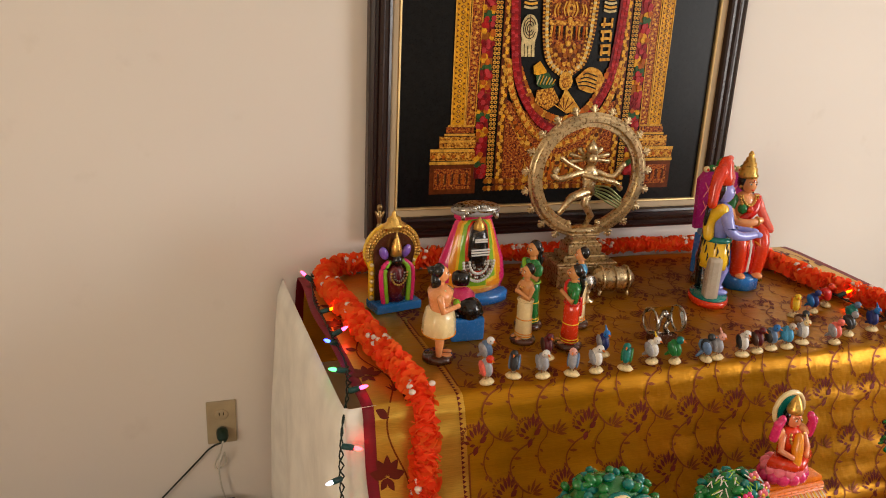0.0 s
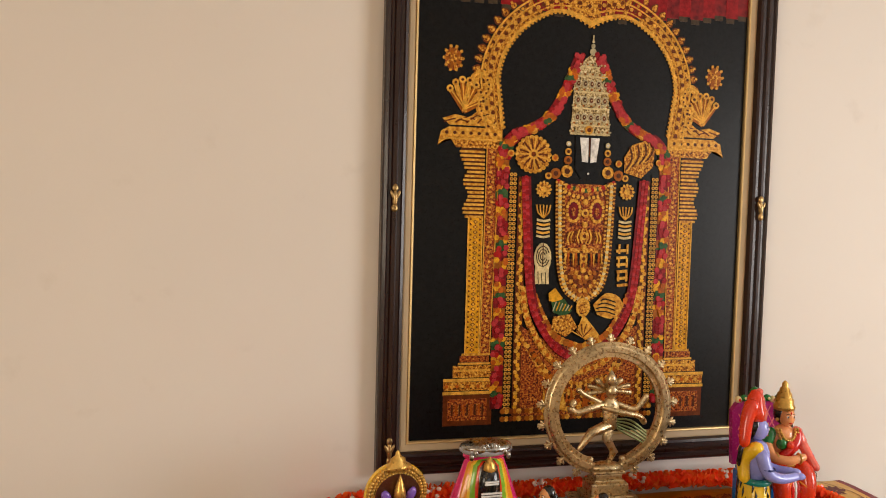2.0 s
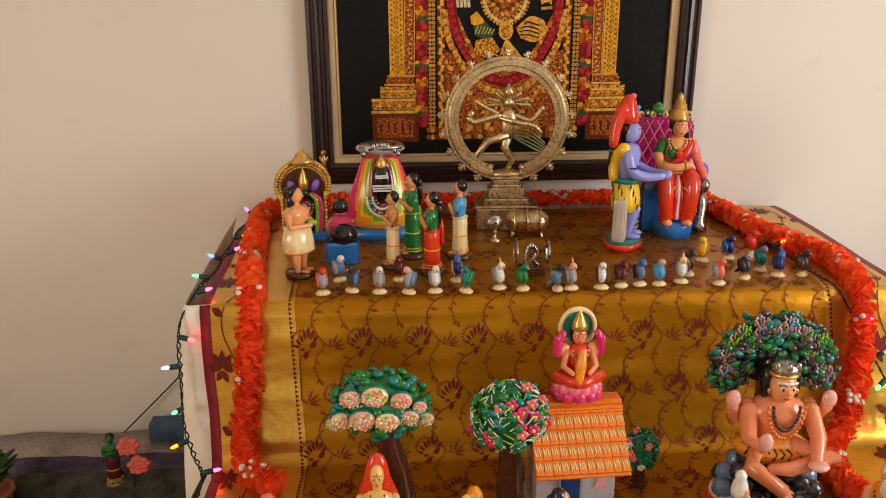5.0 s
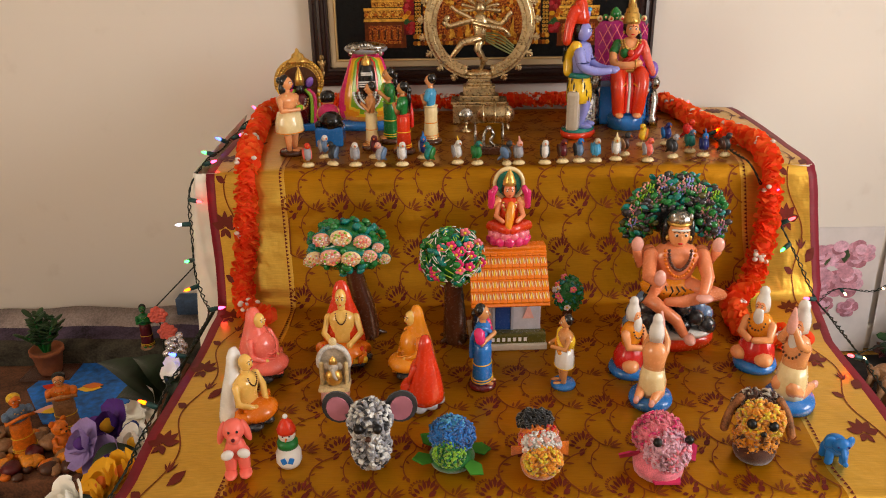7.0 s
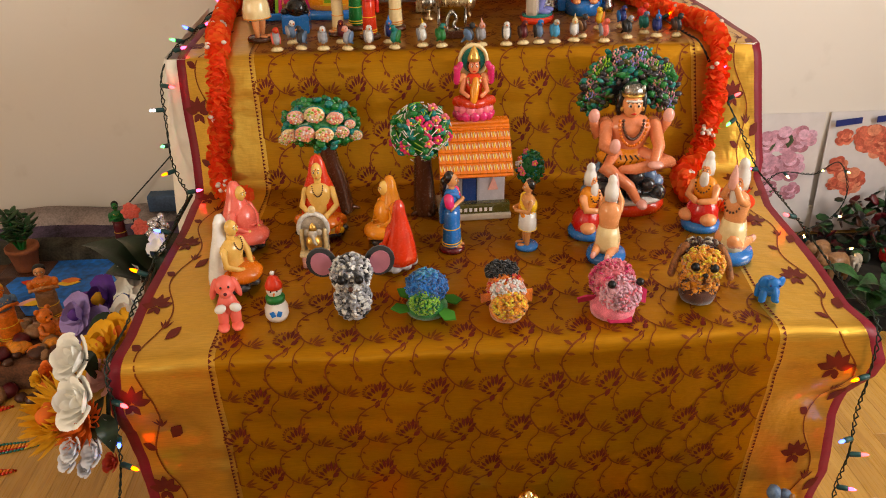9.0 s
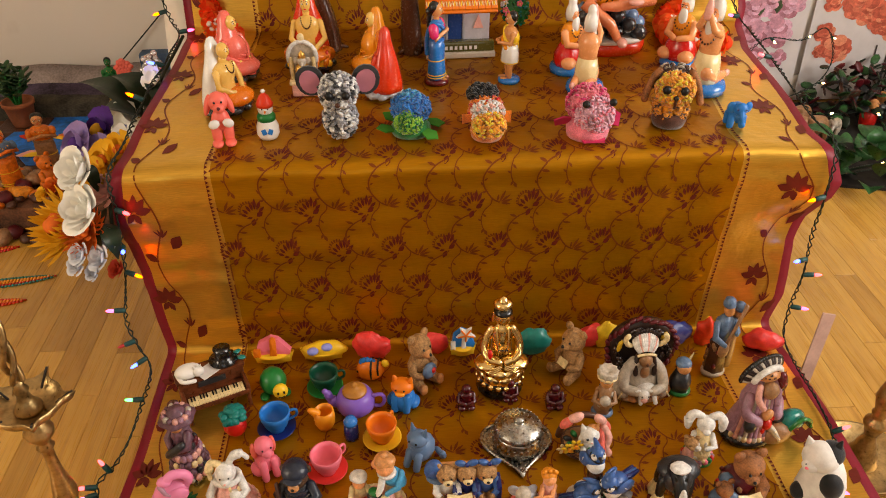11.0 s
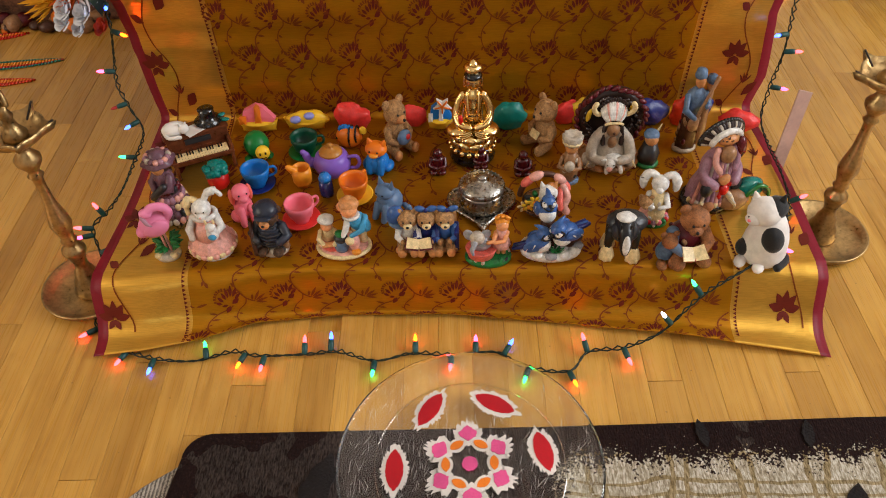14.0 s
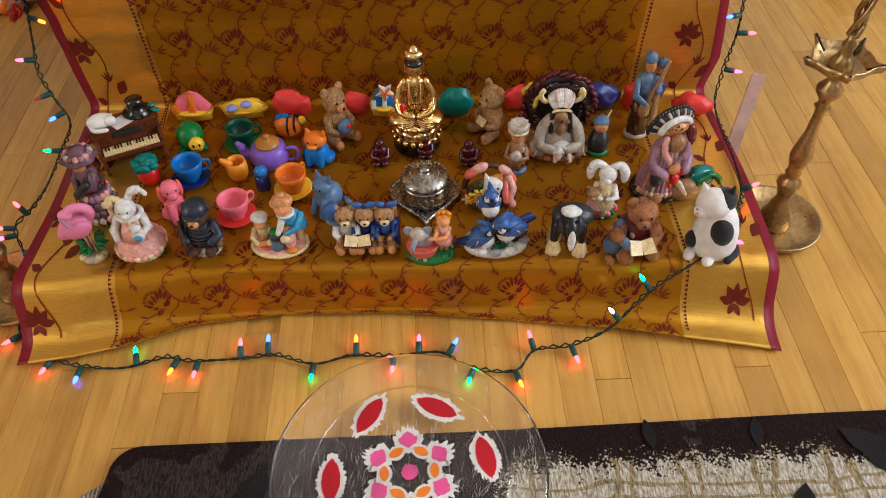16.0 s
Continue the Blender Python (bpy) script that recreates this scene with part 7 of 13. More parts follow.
b.lathe([(0.105, 0.37), (0.098, 0.42), (0.135, 0.52), (0.150, 0.565), (0.095, 0.615), (0.045, 0.635)], gp("skin"), (0, -0.03, 0), 22, squash=(1, 0.66))
for k in (-1, 1):
    b.tube([(0.145 * k, -0.02, 0.57), (0.205 * k, -0.01, 0.500), (0.225 * k, -0.05, 0.585)], (0.046, 0.038, 0.030), gp("skin"), 12)
    b.ell((0.228 * k, -0.06, 0.625), (0.036, 0.024, 0.046), gp("rose"))
    b.tube([(0.205 * k - 0.03, -0.015, 0.53), (0.205 * k + 0.03, -0.015, 0.53)], 0.008, GILT_PAINT, 6)
b.tube([(-0.145, -0.05, 0.565), (-0.165, -0.14, 0.455), (-0.125, -0.21, 0.455)], (0.046, 0.038, 0.030), gp("skin"), 12)
b.ell((-0.120, -0.225, 0.490), (0.034, 0.024, 0.048), gp("rose"))
b.tube([(0.145, -0.05, 0.565), (0.175, -0.12, 0.450), (0.135, -0.215, 0.385)], (0.046, 0.038, 0.030), gp("skin"), 12)
b.ell((0.135, -0.235, 0.375), (0.050, 0.040, 0.024), gp("rose"))
for s, c in ((0.085, "orange"), (0.062, "brown")):
    for i in range(19):
        t = math.pi * i / 18
        b.ell((s * math.cos(t), -0.128 - 0.012 * math.sin(t), 0.615 - s * 1.8 * math.sin(t)), 0.0105, gp(c), seg=6, rings=5)
b.tube([(0, -0.03, 0.60), (0, -0.035, 0.64)], 0.045, gp("skin"), 10)
b.ell((0, -0.055, 0.692), (0.062, 0.068, 0.082), gp("peach"))
face(b, (0, -0.055, 0.692), (0.062, 0.068, 0.082), gp)
b.ell((0, -0.124, 0.686), (0.010, 0.013, 0.016), gp("peach"), seg=8, rings=6)
b.tube([(-0.046, -0.098, 0.726), (0, -0.122, 0.730), (0.046, -0.098, 0.726)], 0.007, gp("white"), 6)
for k in (-1, 1):
    b.ell((0.072 * k, -0.020, 0.690), (0.026, 0.040, 0.085), gp("black"), rough=0.15, freq=20)
    b.ell((0.064 * k, -0.062, 0.668), (0.011, 0.011, 0.016), GILT_PAINT)
b.ell((0, 0.0, 0.735), (0.080, 0.06, 0.055), gp("black"))
b.lathe([(0.064, 0.742), (0.070, 0.748), (0.070, 0.760), (0.064, 0.764)], GILT_PAINT, (0, -0.040, 0), 20)
b.lathe([(0.066, 0.764), (0.072, 0.775), (0.060, 0.800), (0.030, 0.82)], SILVER, (0, -0.040, 0), 20, wave=0.05, lobes=8)
for k in (-1, 0, 1):
    b.ell((0.050 * k, -0.098 + 0.016 * abs(k), 0.790), (0.015, 0.010, 0.030), SILVER)
b.tube([(0, 0.10, 0.12), (0.02, 0.11, 0.45), (0, 0.10, 0.75)], (0.09, 0.07, 0.06), gp("brown"), 10)
rn = random.Random(12)
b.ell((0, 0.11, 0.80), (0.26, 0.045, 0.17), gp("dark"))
for i in range(420):
    t = radians(rn.uniform(-28, 208))
    q = 0.285 * math.sqrt(rn.uniform(0.12, 1))
    c = ("green", "dark", "teal", "dark", "green", "olive")[i % 6]
    b.ell((q * math.cos(t) * 1.08, 0.10 + rn.uniform(-0.05, 0.03) - 0.03 * (q < 0.22), 0.72 + q * 0.98 * math.sin(t)), (0.026, 0.010, 0.018), gp(c), rot=(rn.uniform(-50, 50), rn.uniform(-50, 50), 0), seg=7, rings=5)
for i in range(30):
    t = radians(-18 + 216 * ((i * 0.618) % 1))
    q = rn.uniform(0.17, 0.272)
    p = Vector((q * math.cos(t), 0.055, 0.72 + q * 0.98 * math.sin(t)))
    col = ("mauve", "lilac", "mauve", "lime")[i % 4]
    for k in range(20):
        f = 0.042 * math.sqrt((k + 0.4) / 20)
        b.ell(p + Vector((f * math.cos(k * 2.4), -0.012 + f * 0.3, 0.72 * f * math.sin(k * 2.4))), (0.0065, 0.006, 0.0085), gp("rose" if k % 5 == 4 else "green" if k % 4 == 1 else col), seg=6, rings=4)
put(b, "teacher_statue", 1.193, 0.812, "large seated teacher statue under a flowering tree", "statue", rz=-4, s=(0.95, 0.95, 0.97))


def sage(h, mode):
    b = Build()
    at_scale(b, h)
    b.lathe([(0.25, 0), (0.26, 0.05), (0.24, 0.10), (0.0, 0.105)], gp("blue"), seg=24, squash=(1.0, 1.05))
    if mode == "sit":
        for k in (-1, 1):
            b.ell((0.15 * k, -0.13, 0.17), (0.115, 0.11, 0.085), gp("peach"))
            b.tube([(0.15 * k, -0.02, 0.56), (0.18 * k, -0.10, 0.42), (0.03 * k, -0.20, 0.40)], (0.060, 0.052, 0.040), gp("peach"), 10)
        b.lathe([(0.20, 0.09), (0.225, 0.16), (0.215, 0.26), (0.165, 0.36), (0.13, 0.40)], gp("red"), seg=30, squash=(1, 0.9), wave=0.035, lobes=11)
        b.lathe([(0.135, 0.36), (0.15, 0.46), (0.165, 0.56), (0.12, 0.64), (0.05, 0.68)], gp("saffron"), seg=20, squash=(1, 0.76))
        head = (0, -0.03, 0.77)
    else:
        for k in (-1, 1):
            b.tube([(0.07 * k, -0.10, 0.22), (0.10 * k, 0.02, 0.14), (0.09 * k, 0.24, 0.14)], (0.085, 0.07, 0.045), gp("peach"), 10)
            b.ell((0.09 * k, 0.30, 0.14), (0.035, 0.06, 0.04), gp("rose"))
            b.tube([(0.115 * k, -0.03, 0.60), (0.105 * k, -0.15, 0.66), (0.028 * k, -0.17, 0.80)], (0.046, 0.040, 0.030), gp("peach"), 10)
        b.lathe([(0.145, 0.09), (0.160, 0.16), (0.150, 0.30), (0.125, 0.40)], gp("cream"), (0, -0.01, 0), 28, wave=0.04, lobes=9)
        b.lathe([(0.125, 0.37), (0.13, 0.48), (0.15, 0.58), (0.11, 0.66), (0.05, 0.69)], gp("peach"), (0, -0.01, 0), 20, squash=(1, 0.78))
        b.tube([(0, -0.170, 0.78), (0, -0.17, 0.86), (0, -0.165, 0.97)], (0.056, 0.048, 0.016), gp("rose"), 10)
        head = (0, -0.03, 0.78)
    hr = (0.072, 0.078, 0.090)
    b.ell(head, hr, gp("peach"))
    face(b, head, hr, gp)
    b.lathe([(0.080, -0.06), (0.090, 0.02), (0.082, 0.08), (0.060, 0.13), (0.056, 0.155), (0.060, 0.18), (0.040, 0.22), (0.0, 0.24)], gp("white"), (0, head[1] + 0.030, head[2]), 16, wave=0.04, lobes=8)
    b.ell((0, head[1] - 0.055, head[2] - 0.11), (0.066, 0.048, 0.115), gp("white"), rough=0.25, freq=14)
    for i in range(9):
        t = math.pi * i / 8
        b.ell((0.10 * math.cos(t), -0.105 - 0.03 * math.sin(t), 0.60 - 0.10 * math.sin(t)), 0.013, gp("brown"), seg=6, rings=5)
    return b


put(sage(0.160, "sit"), "sage_statue", 1.091, 0.692, "white-bearded sage statue seated in orange on blue base", "statue", rz=40, group="sages round the teacher", s=(0.88, 0.88, 0.95))
put(sage(0.176, "kneel"), "sage_statue", 1.106, 0.594, "kneeling sage statue with raised hands and white beard", "statue", rz=150, group="sages round the teacher", s=(0.82, 0.82, 0.95))
put(sage(0.170, "sit"), "sage_statue", 1.330, 0.706, "white-bearded sage statue in red cloth on blue base", "statue", rz=-45, group="sages round the teacher", s=(0.88, 0.88, 0.95))
put(sage(0.196, "kneel"), "sage_statue", 1.340, 0.580, "kneeling sage statue in cream cloth with raised hands", "statue", rz=-55, group="sages round the teacher", s=(0.84, 0.84, 1.0))

# ---- yarn and rubber toys along the front of the middle step ----
YARN = {k: mat("yarn_" + k, COL[k], 0.95, var=0.25, scale=60, fine=500, bump=0.8, sheen=0.4) for k in ("grey", "dark", "white", "green", "blue", "teal", "orange", "black", "pink", "hotpink", "yellow", "brown", "lime", "saffron", "rose", "stone", "red", "sky", "jay", "blush")}
FURT = mat("teddy_resin_fur", (0.52, 0.31, 0.14), 0.6, var=0.3, scale=160, fine=420, bump=1.0, dist=0.0025)
FURR = mat("resin_red_brown_fur", (0.40, 0.18, 0.07), 0.7, var=0.35, scale=70, fine=420, bump=0.7)
FURD = mat("bear_resin_fur", (0.13, 0.070, 0.035), 0.6, var=0.3, scale=160, fine=420, bump=1.0, dist=0.0025)


def shag(b, c, r, cols, n, l, seed, w=0.0021, low=-0.8):
    """Shaggy ball of cut yarn."""
    rn = random.Random(seed)
    b.ell(c, tuple(k * 0.88 for k in r), YARN[cols[0]], rough=0.2)
    for i in range(n):
        t, a = math.acos(rn.uniform(low, 1)), rn.uniform(0, 6.283)
        d = Vector((math.sin(t) * math.cos(a), math.sin(t) * math.sin(a), math.cos(t)))
        p = Vector(c) + Vector((d.x * r[0], d.y * r[1], d.z * r[2])) * 0.86
        k = l * rn.uniform(0.6, 1.1)
        side = Vector((rn.uniform(-1, 1), rn.uniform(-1, 1), rn.uniform(-1.2, 0.6)))
        side = (side - d * side.dot(d)).normalized()
        p = p + d * k * 0.25
        q = p + (side * 0.85 + d * rn.uniform(0.0, 0.5)) * k
        e = q + (side * 0.2 - d * rn.uniform(0.1, 0.8)) * k * 0.5
        q.z, e.z = max(0.003, q.z), max(0.002, e.z)
        b.tube([p, (p + q) / 2 + d * k * 0.28, q, e], (w * 0.9, w * 1.15, w * 1.1, w * 0.6), YARN[rn.choice(cols)], 4)


def eye(b, c, r, white=False):
    b.ell(c, r, pl("white" if white else "black"), seg=10, rings=7)
    if white:
        b.ell((c[0], c[1] - r * 0.75, c[2]), r * 0.6, pl("black"), seg=8, rings=6)


b = Build()
shag(b, (0, 0, 0.038), (0.030, 0.027, 0.040), ("grey", "dark", "grey", "white"), 420, 0.0095, 1, w=0.0030)
shag(b, (0, -0.006, 0.094), (0.034, 0.031, 0.034), ("grey", "grey", "dark", "white", "white"), 460, 0.0095, 2, w=0.0030)
for k in (-1, 1):
    b.slab(arc(0, 0, 0.026, 0.029, 0, 360, 16)[:-1], (0.050 * k, 0.004, 0.112), 0.004, YARN["dark"], rot=(90, 18 * k, 0))
    b.slab(arc(0, 0, 0.018, 0.022, 0, 360, 16)[:-1], (0.050 * k, -0.0005, 0.111), 0.003, mat("felt_dusky_pink", (0.50, 0.22, 0.28), 0.95, var=0.1), rot=(90, 18 * k, 0))
    eye(b, (0.015 * k, -0.041, 0.100), 0.0078)
b.ell((0, -0.045, 0.084), 0.0046, pl("brown"))
put(b, "yarn_mouse_toy", 0.635, 0.440, "shaggy grey yarn mouse with felt ears", "toy", s=0.95)
b = Build()
shag(b, (0, 0.006, 0.055), (0.042, 0.036, 0.030), ("blue", "blue", "jay"), 460, 0.0100, 3)
shag(b, (0, 0.008, 0.070), (0.026, 0.022, 0.018), ("sky", "sky", "blue"), 200, 0.0080, 31)
shag(b, (0, -0.024, 0.034), (0.028, 0.022, 0.024), ("green", "lime", "lime"), 400, 0.0079, 4)
for k in (-1, 1):
    for dy, rz in ((-0.02, -30), (0.026, 20)):
        b.slab([(0, -0.010), (0.020, -0.016), (0.036, 0.0), (0.020, 0.014), (0, 0.010)], (0.034 * k, dy, 0.016), 0.003, mat("felt_green", (0.08, 0.30, 0.04), 0.95), rot=(10 * k, 12 * k, (rz if k > 0 else 180 - rz)))
b.lathe([(0.040, 0), (0.042, 0.014), (0.03, 0.03)], YARN["green"], (0, 0.004, 0), 16)
put(b, "yarn_turtle_toy", 0.758, 0.448, "shaggy blue and green yarn turtle with felt feet", "toy", rz=-12, s=0.86)
b = Build()
shag(b, (0, 0.010, 0.050), (0.035, 0.028, 0.030), ("orange", "red", "orange"), 420, 0.0085, 5, w=0.0025)
shag(b, (0, -0.008, 0.054), (0.033, 0.016, 0.022), ("white", "white", "rose"), 300, 0.0079, 6, w=0.0025)
shag(b, (0, -0.024, 0.034), (0.033, 0.022, 0.026), ("saffron", "yellow", "saffron"), 460, 0.0082, 7, w=0.0025)
shag(b, (-0.004, 0.026, 0.082), (0.026, 0.014, 0.012), ("black", "black"), 240, 0.0120, 8)
b.lathe([(0.030, 0), (0.034, 0.016), (0.02, 0.03)], YARN["orange"], (0, -0.004, 0), 16)
for k in (-1, 1):
    b.slab([(0, -0.008), (0.020, -0.014), (0.022, 0.010), (0, 0.010)], (0.028 * k, 0.000, 0.040), 0.003, YARN["orange"], rot=(70, 0, 0 if k > 0 else 180))
    eye(b, (0.024 * k, -0.036, 0.026), 0.0045)
put(b, "yarn_clownfish_toy", 0.893, 0.430, "shaggy orange white and yellow yarn fish", "toy", rz=4, s=0.90)
b = Build()
shag(b, (0, 0.014, 0.060), (0.042, 0.034, 0.038), ("pink", "hotpink", "pink"), 460, 0.0079, 9)
shag(b, (0.006, -0.016, 0.046), (0.038, 0.030, 0.038), ("blush", "blush", "pink"), 460, 0.0079, 10)
for k in (-1, 1):
    eye(b, (0.006 + 0.026 * k, -0.034, 0.078), 0.0075)
    b.slab([(0, -0.012), (0.026, -0.020), (0.034, 0.004), (0.018, 0.016), (0, 0.010)], (0.034 * k, 0.006, 0.030), 0.003, mat("felt_hot_pink", (0.62, 0.05, 0.16), 0.95), rot=(50, 0, 0 if k > 0 else 180))
b.slab([(-0.02, -0.012), (0.02, -0.016), (0.03, 0.01), (-0.025, 0.012)], (0, -0.03, 0.004), 0.004, mat("felt_hot_pink", (0.62, 0.05, 0.16), 0.95))
b.lathe([(0.040, 0), (0.042, 0.016), (0.03, 0.035)], YARN["pink"], (0, 0.0, 0), 16)
put(b, "yarn_pig_toy", 1.075, 0.424, "shaggy pink yarn fish toy with black eyes", "toy", rz=6, s=0.93)
b = Build()
shag(b, (0, 0, 0.034), (0.034, 0.030, 0.034), ("saffron", "brown", "saffron", "saffron"), 380, 0.0085, 11, w=0.0026)
shag(b, (0.002, -0.010, 0.076), (0.036, 0.032, 0.032), ("saffron", "saffron", "yellow"), 440, 0.0085, 12, w=0.0026)
shag(b, (0, 0.018, 0.084), (0.040, 0.022, 0.030), ("brown", "brown", "stone"), 200, 0.0110, 13, w=0.0022)
for k in (-1, 1):
    eye(b, (0.016 * k, -0.038, 0.084), 0.0085)
    b.tube(smooth_path([(0.030 * k, 0.008, 0.104), (0.044 * k, 0.004, 0.080), (0.052 * k, -0.006, 0.050)], 4), (0.007), FURR, 8)
b.ell((0.002, -0.046, 0.072), 0.005, pl("black"))
b.tube([(0.002, -0.046, 0.068), (0.002, -0.044, 0.056)], 0.003, pl("brown"), 6)
b.lathe([(0.030, 0), (0.034, 0.012), (0.03, 0.03)], YARN["brown"], (0, 0, 0), 16)
put(b, "yarn_lion_toy", 1.232, 0.452, "shaggy golden and brown yarn lion with dark eyes", "toy", rz=-14, s=0.94)

b = Build()                                        # blue elephant
b.ell((0, 0.004, 0.034), (0.020, 0.026, 0.021), pl("blue"))
for kx in (-1, 1):
    for ky in (-1, 1):
        b.tube([(0.012 * kx, 0.004 + 0.014 * ky, 0.026), (0.013 * kx, 0.004 + 0.015 * ky, 0.003)], (0.008, 0.0075), pl("blue"), 9)
    b.ell((0.017 * kx, -0.014, 0.050), (0.010, 0.005, 0.013), pl("blue"), rot=(0, 0, 25 * kx))
    b.ell((0.009 * kx, -0.034, 0.050), 0.0022, pl("navy"))
b.ell((0, -0.022, 0.048), (0.015, 0.014, 0.015), pl("blue"))
b.tube(smooth_path([(0, -0.034, 0.044), (0, -0.042, 0.034), (0.002, -0.042, 0.022), (0.004, -0.046, 0.018)]), 0.005, pl("blue"), 8)
put(b, "elephant_figurine", 1.350, 0.434, "small blue plastic elephant toy", "toy", rz=-4, s=(0.86, 0.70, 0.80))
b = Build()                                        # red dog
for k in (-1, 1):
    b.tube([(0.009 * k, 0, 0.040), (0.010 * k, -0.002, 0.012)], (0.011, 0.009), pl("salmon"), 9)
    b.ell((0.011 * k, -0.010, 0.006), (0.010, 0.015, 0.0065), pl("salmon"))
    b.ell((0.018 * k, 0.002, 0.074), (0.006, 0.009, 0.020), pl("salmon"), rot=(0, -16 * k, 0))
    b.ell((0.012 * k, -0.016, 0.045), (0.010, 0.006, 0.008), pl("white"), rot=(0, 25 * k, 0))
    b.ell((0.006 * k, -0.016, 0.084), 0.002, pl("black"))
b.ell((0, 0, 0.046), (0.016, 0.013, 0.022), pl("salmon"))
b.ell((0, -0.002, 0.080), (0.017, 0.016, 0.018), pl("salmon"))
b.ell((0, -0.018, 0.074), (0.010, 0.009, 0.009), pl("salmon"))
b.ell((0, -0.026, 0.077), 0.003, pl("maroon"))
put(b, "dog_figurine", 0.429, 0.430, "red rubber dog with white bow", "toy", rz=12)
b = Build()                                        # snowman
b.lathe([(0.016, 0), (0.020, 0.008), (0.020, 0.022), (0.015, 0.034), (0.013, 0.040)], pl("white"), seg=18)
b.lathe([(0.016, 0.034), (0.0165, 0.042), (0.0125, 0.048)], pl("green"), seg=16)
b.ell((0, 0, 0.055), 0.0135, pl("white"))
b.lathe([(0.0145, 0.060), (0.015, 0.065), (0.009, 0.078), (0.0, 0.086)], pl("scarlet"), seg=14)
b.ell((0, 0, 0.087), 0.004, pl("white"))
b.tube([(0, -0.013, 0.054), (0, -0.020, 0.053)], (0.002, 0.0006), pl("orange"), 6)
for k in (-1, 1):
    b.ell((0.005 * k, -0.012, 0.058), 0.0014, pl("black"))
    b.box((0.0055 * k, -0.0195, 0.018), (0.008, 0.003, 0.010), pl("blue"), bevel=0.001, rot=(0, 20 * k, 0))
put(b, "snowman_figurine", 0.504, 0.449, "white snowman with red hat and green scarf", "figurine", rz=5)

# ---- lowest step: toys, tea things and figurines ----




def blob_animal(b, c, s, m, ears=None, muzzle=None, eyes=True):
    """Seated teddy body, limbs and head; s: height."""
    x, y, z = c
    b.ell((x, y, z + 0.30 * s), (0.21 * s, 0.19 * s, 0.28 * s), m, rough=0.08)
    b.ell((x, y - 0.03 * s, z + 0.74 * s), (0.21 * s, 0.20 * s, 0.21 * s), m, rough=0.06)
    b.ell((x, y - 0.20 * s, z + 0.69 * s), (0.10 * s, 0.09 * s, 0.08 * s), muzzle or m)
    b.ell((x, y - 0.285 * s, z + 0.71 * s), 0.030 * s, rp("black"), seg=7, rings=5)
    for k in (-1, 1):
        b.ell((x + 0.16 * k * s, y + 0.01 * s, z + 0.91 * s), (0.085 * s, 0.05 * s, 0.085 * s), ears or m)
        b.tube([(x + 0.18 * k * s, y - 0.02 * s, z + 0.46 * s), (x + 0.25 * k * s, y - 0.12 * s, z + 0.32 * s), (x + 0.14 * k * s, y - 0.20 * s, z + 0.28 * s)], (0.085 * s, 0.078 * s, 0.065 * s), m, 9)
        b.tube([(x + 0.14 * k * s, y - 0.05 * s, z + 0.12 * s), (x + 0.20 * k * s, y - 0.27 * s, z + 0.09 * s)], (0.11 * s, 0.085 * s), m, 9)
        b.ell((x + 0.21 * k * s, y - 0.31 * s, z + 0.11 * s), (0.085 * s, 0.06 * s, 0.10 * s), muzzle or m)
        if eyes:
            b.ell((x + 0.075 * k * s, y - 0.205 * s, z + 0.79 * s), 0.022 * s, rp("black"), seg=6, rings=5)


def turf(b, rx, ry, m, h=0.008):
    b.lathe([(1.0, 0), (1.02, h * 0.5), (0.9, h), (0, h * 1.05)], m, seg=20, squash=(rx, ry))


b = Build()                                        # flamingo
turf(b, 0.026, 0.022, rp("stone"), 0.012)
for i in range(7):
    b.ell((0.020 * math.cos(i * 0.9), 0.016 * math.sin(i * 0.9), 0.010), (0.010, 0.009, 0.008), rp("stone" if i % 2 else "cream"), rough=0.25, seg=8, rings=6)
for k in (-1, 1):
    b.tube([(0.004 + 0.004 * k, 0.002, 0.010), (0.004 * k, 0.002, 0.075)], 0.003, rp("rose"), 6)
rn = random.Random(2)
for i in range(24):
    a = rn.uniform(0, 6.28)
    q = Vector((0.006 + 0.010 * math.cos(a), 0.010 * math.sin(a), rn.uniform(0.012, 0.045)))
    e = q + Vector((0.022 * math.cos(a), 0.020 * math.sin(a), rn.uniform(0.004, 0.018)))
    b.tube([q, (q + e) / 2 + Vector((0, 0, 0.006)), e], (0.003, 0.0062, 0.0012), rp("green"), 6)
b.ell((-0.006, 0, 0.098), (0.036, 0.023, 0.025), pl("flamingo"), rot=(0, -24, 0), seg=18, rings=12)
b.ell((-0.026, 0.0, 0.084), (0.026, 0.016, 0.016), pl("flamingo"), rot=(0, -38, 0), seg=14, rings=10)
for k in (-1, 1):
    b.ell((0.000, 0.017 * k, 0.096), (0.030, 0.010, 0.019), pl("flamingo"), rot=(0, -28, 0), seg=14, rings=10)
b.tube(smooth_path([(0.020, 0, 0.108), (0.030, -0.002, 0.124), (0.022, -0.005, 0.142), (0.002, -0.008, 0.146), (-0.010, -0.012, 0.136)]), 0.0095, pl("flamingo"), 10)
b.ell((-0.012, -0.012, 0.136), (0.014, 0.011, 0.011), pl("flamingo"))
b.tube([(-0.020, -0.018, 0.132), (-0.012, -0.026, 0.118), (-0.004, -0.027, 0.112)], (0.0055, 0.004, 0.0012), pl("mauve"), 7)
put(b, "flamingo_figurine", 0.372, -0.032, "pink flamingo figurine standing in green leaves", "figurine", rz=10, s=0.80)

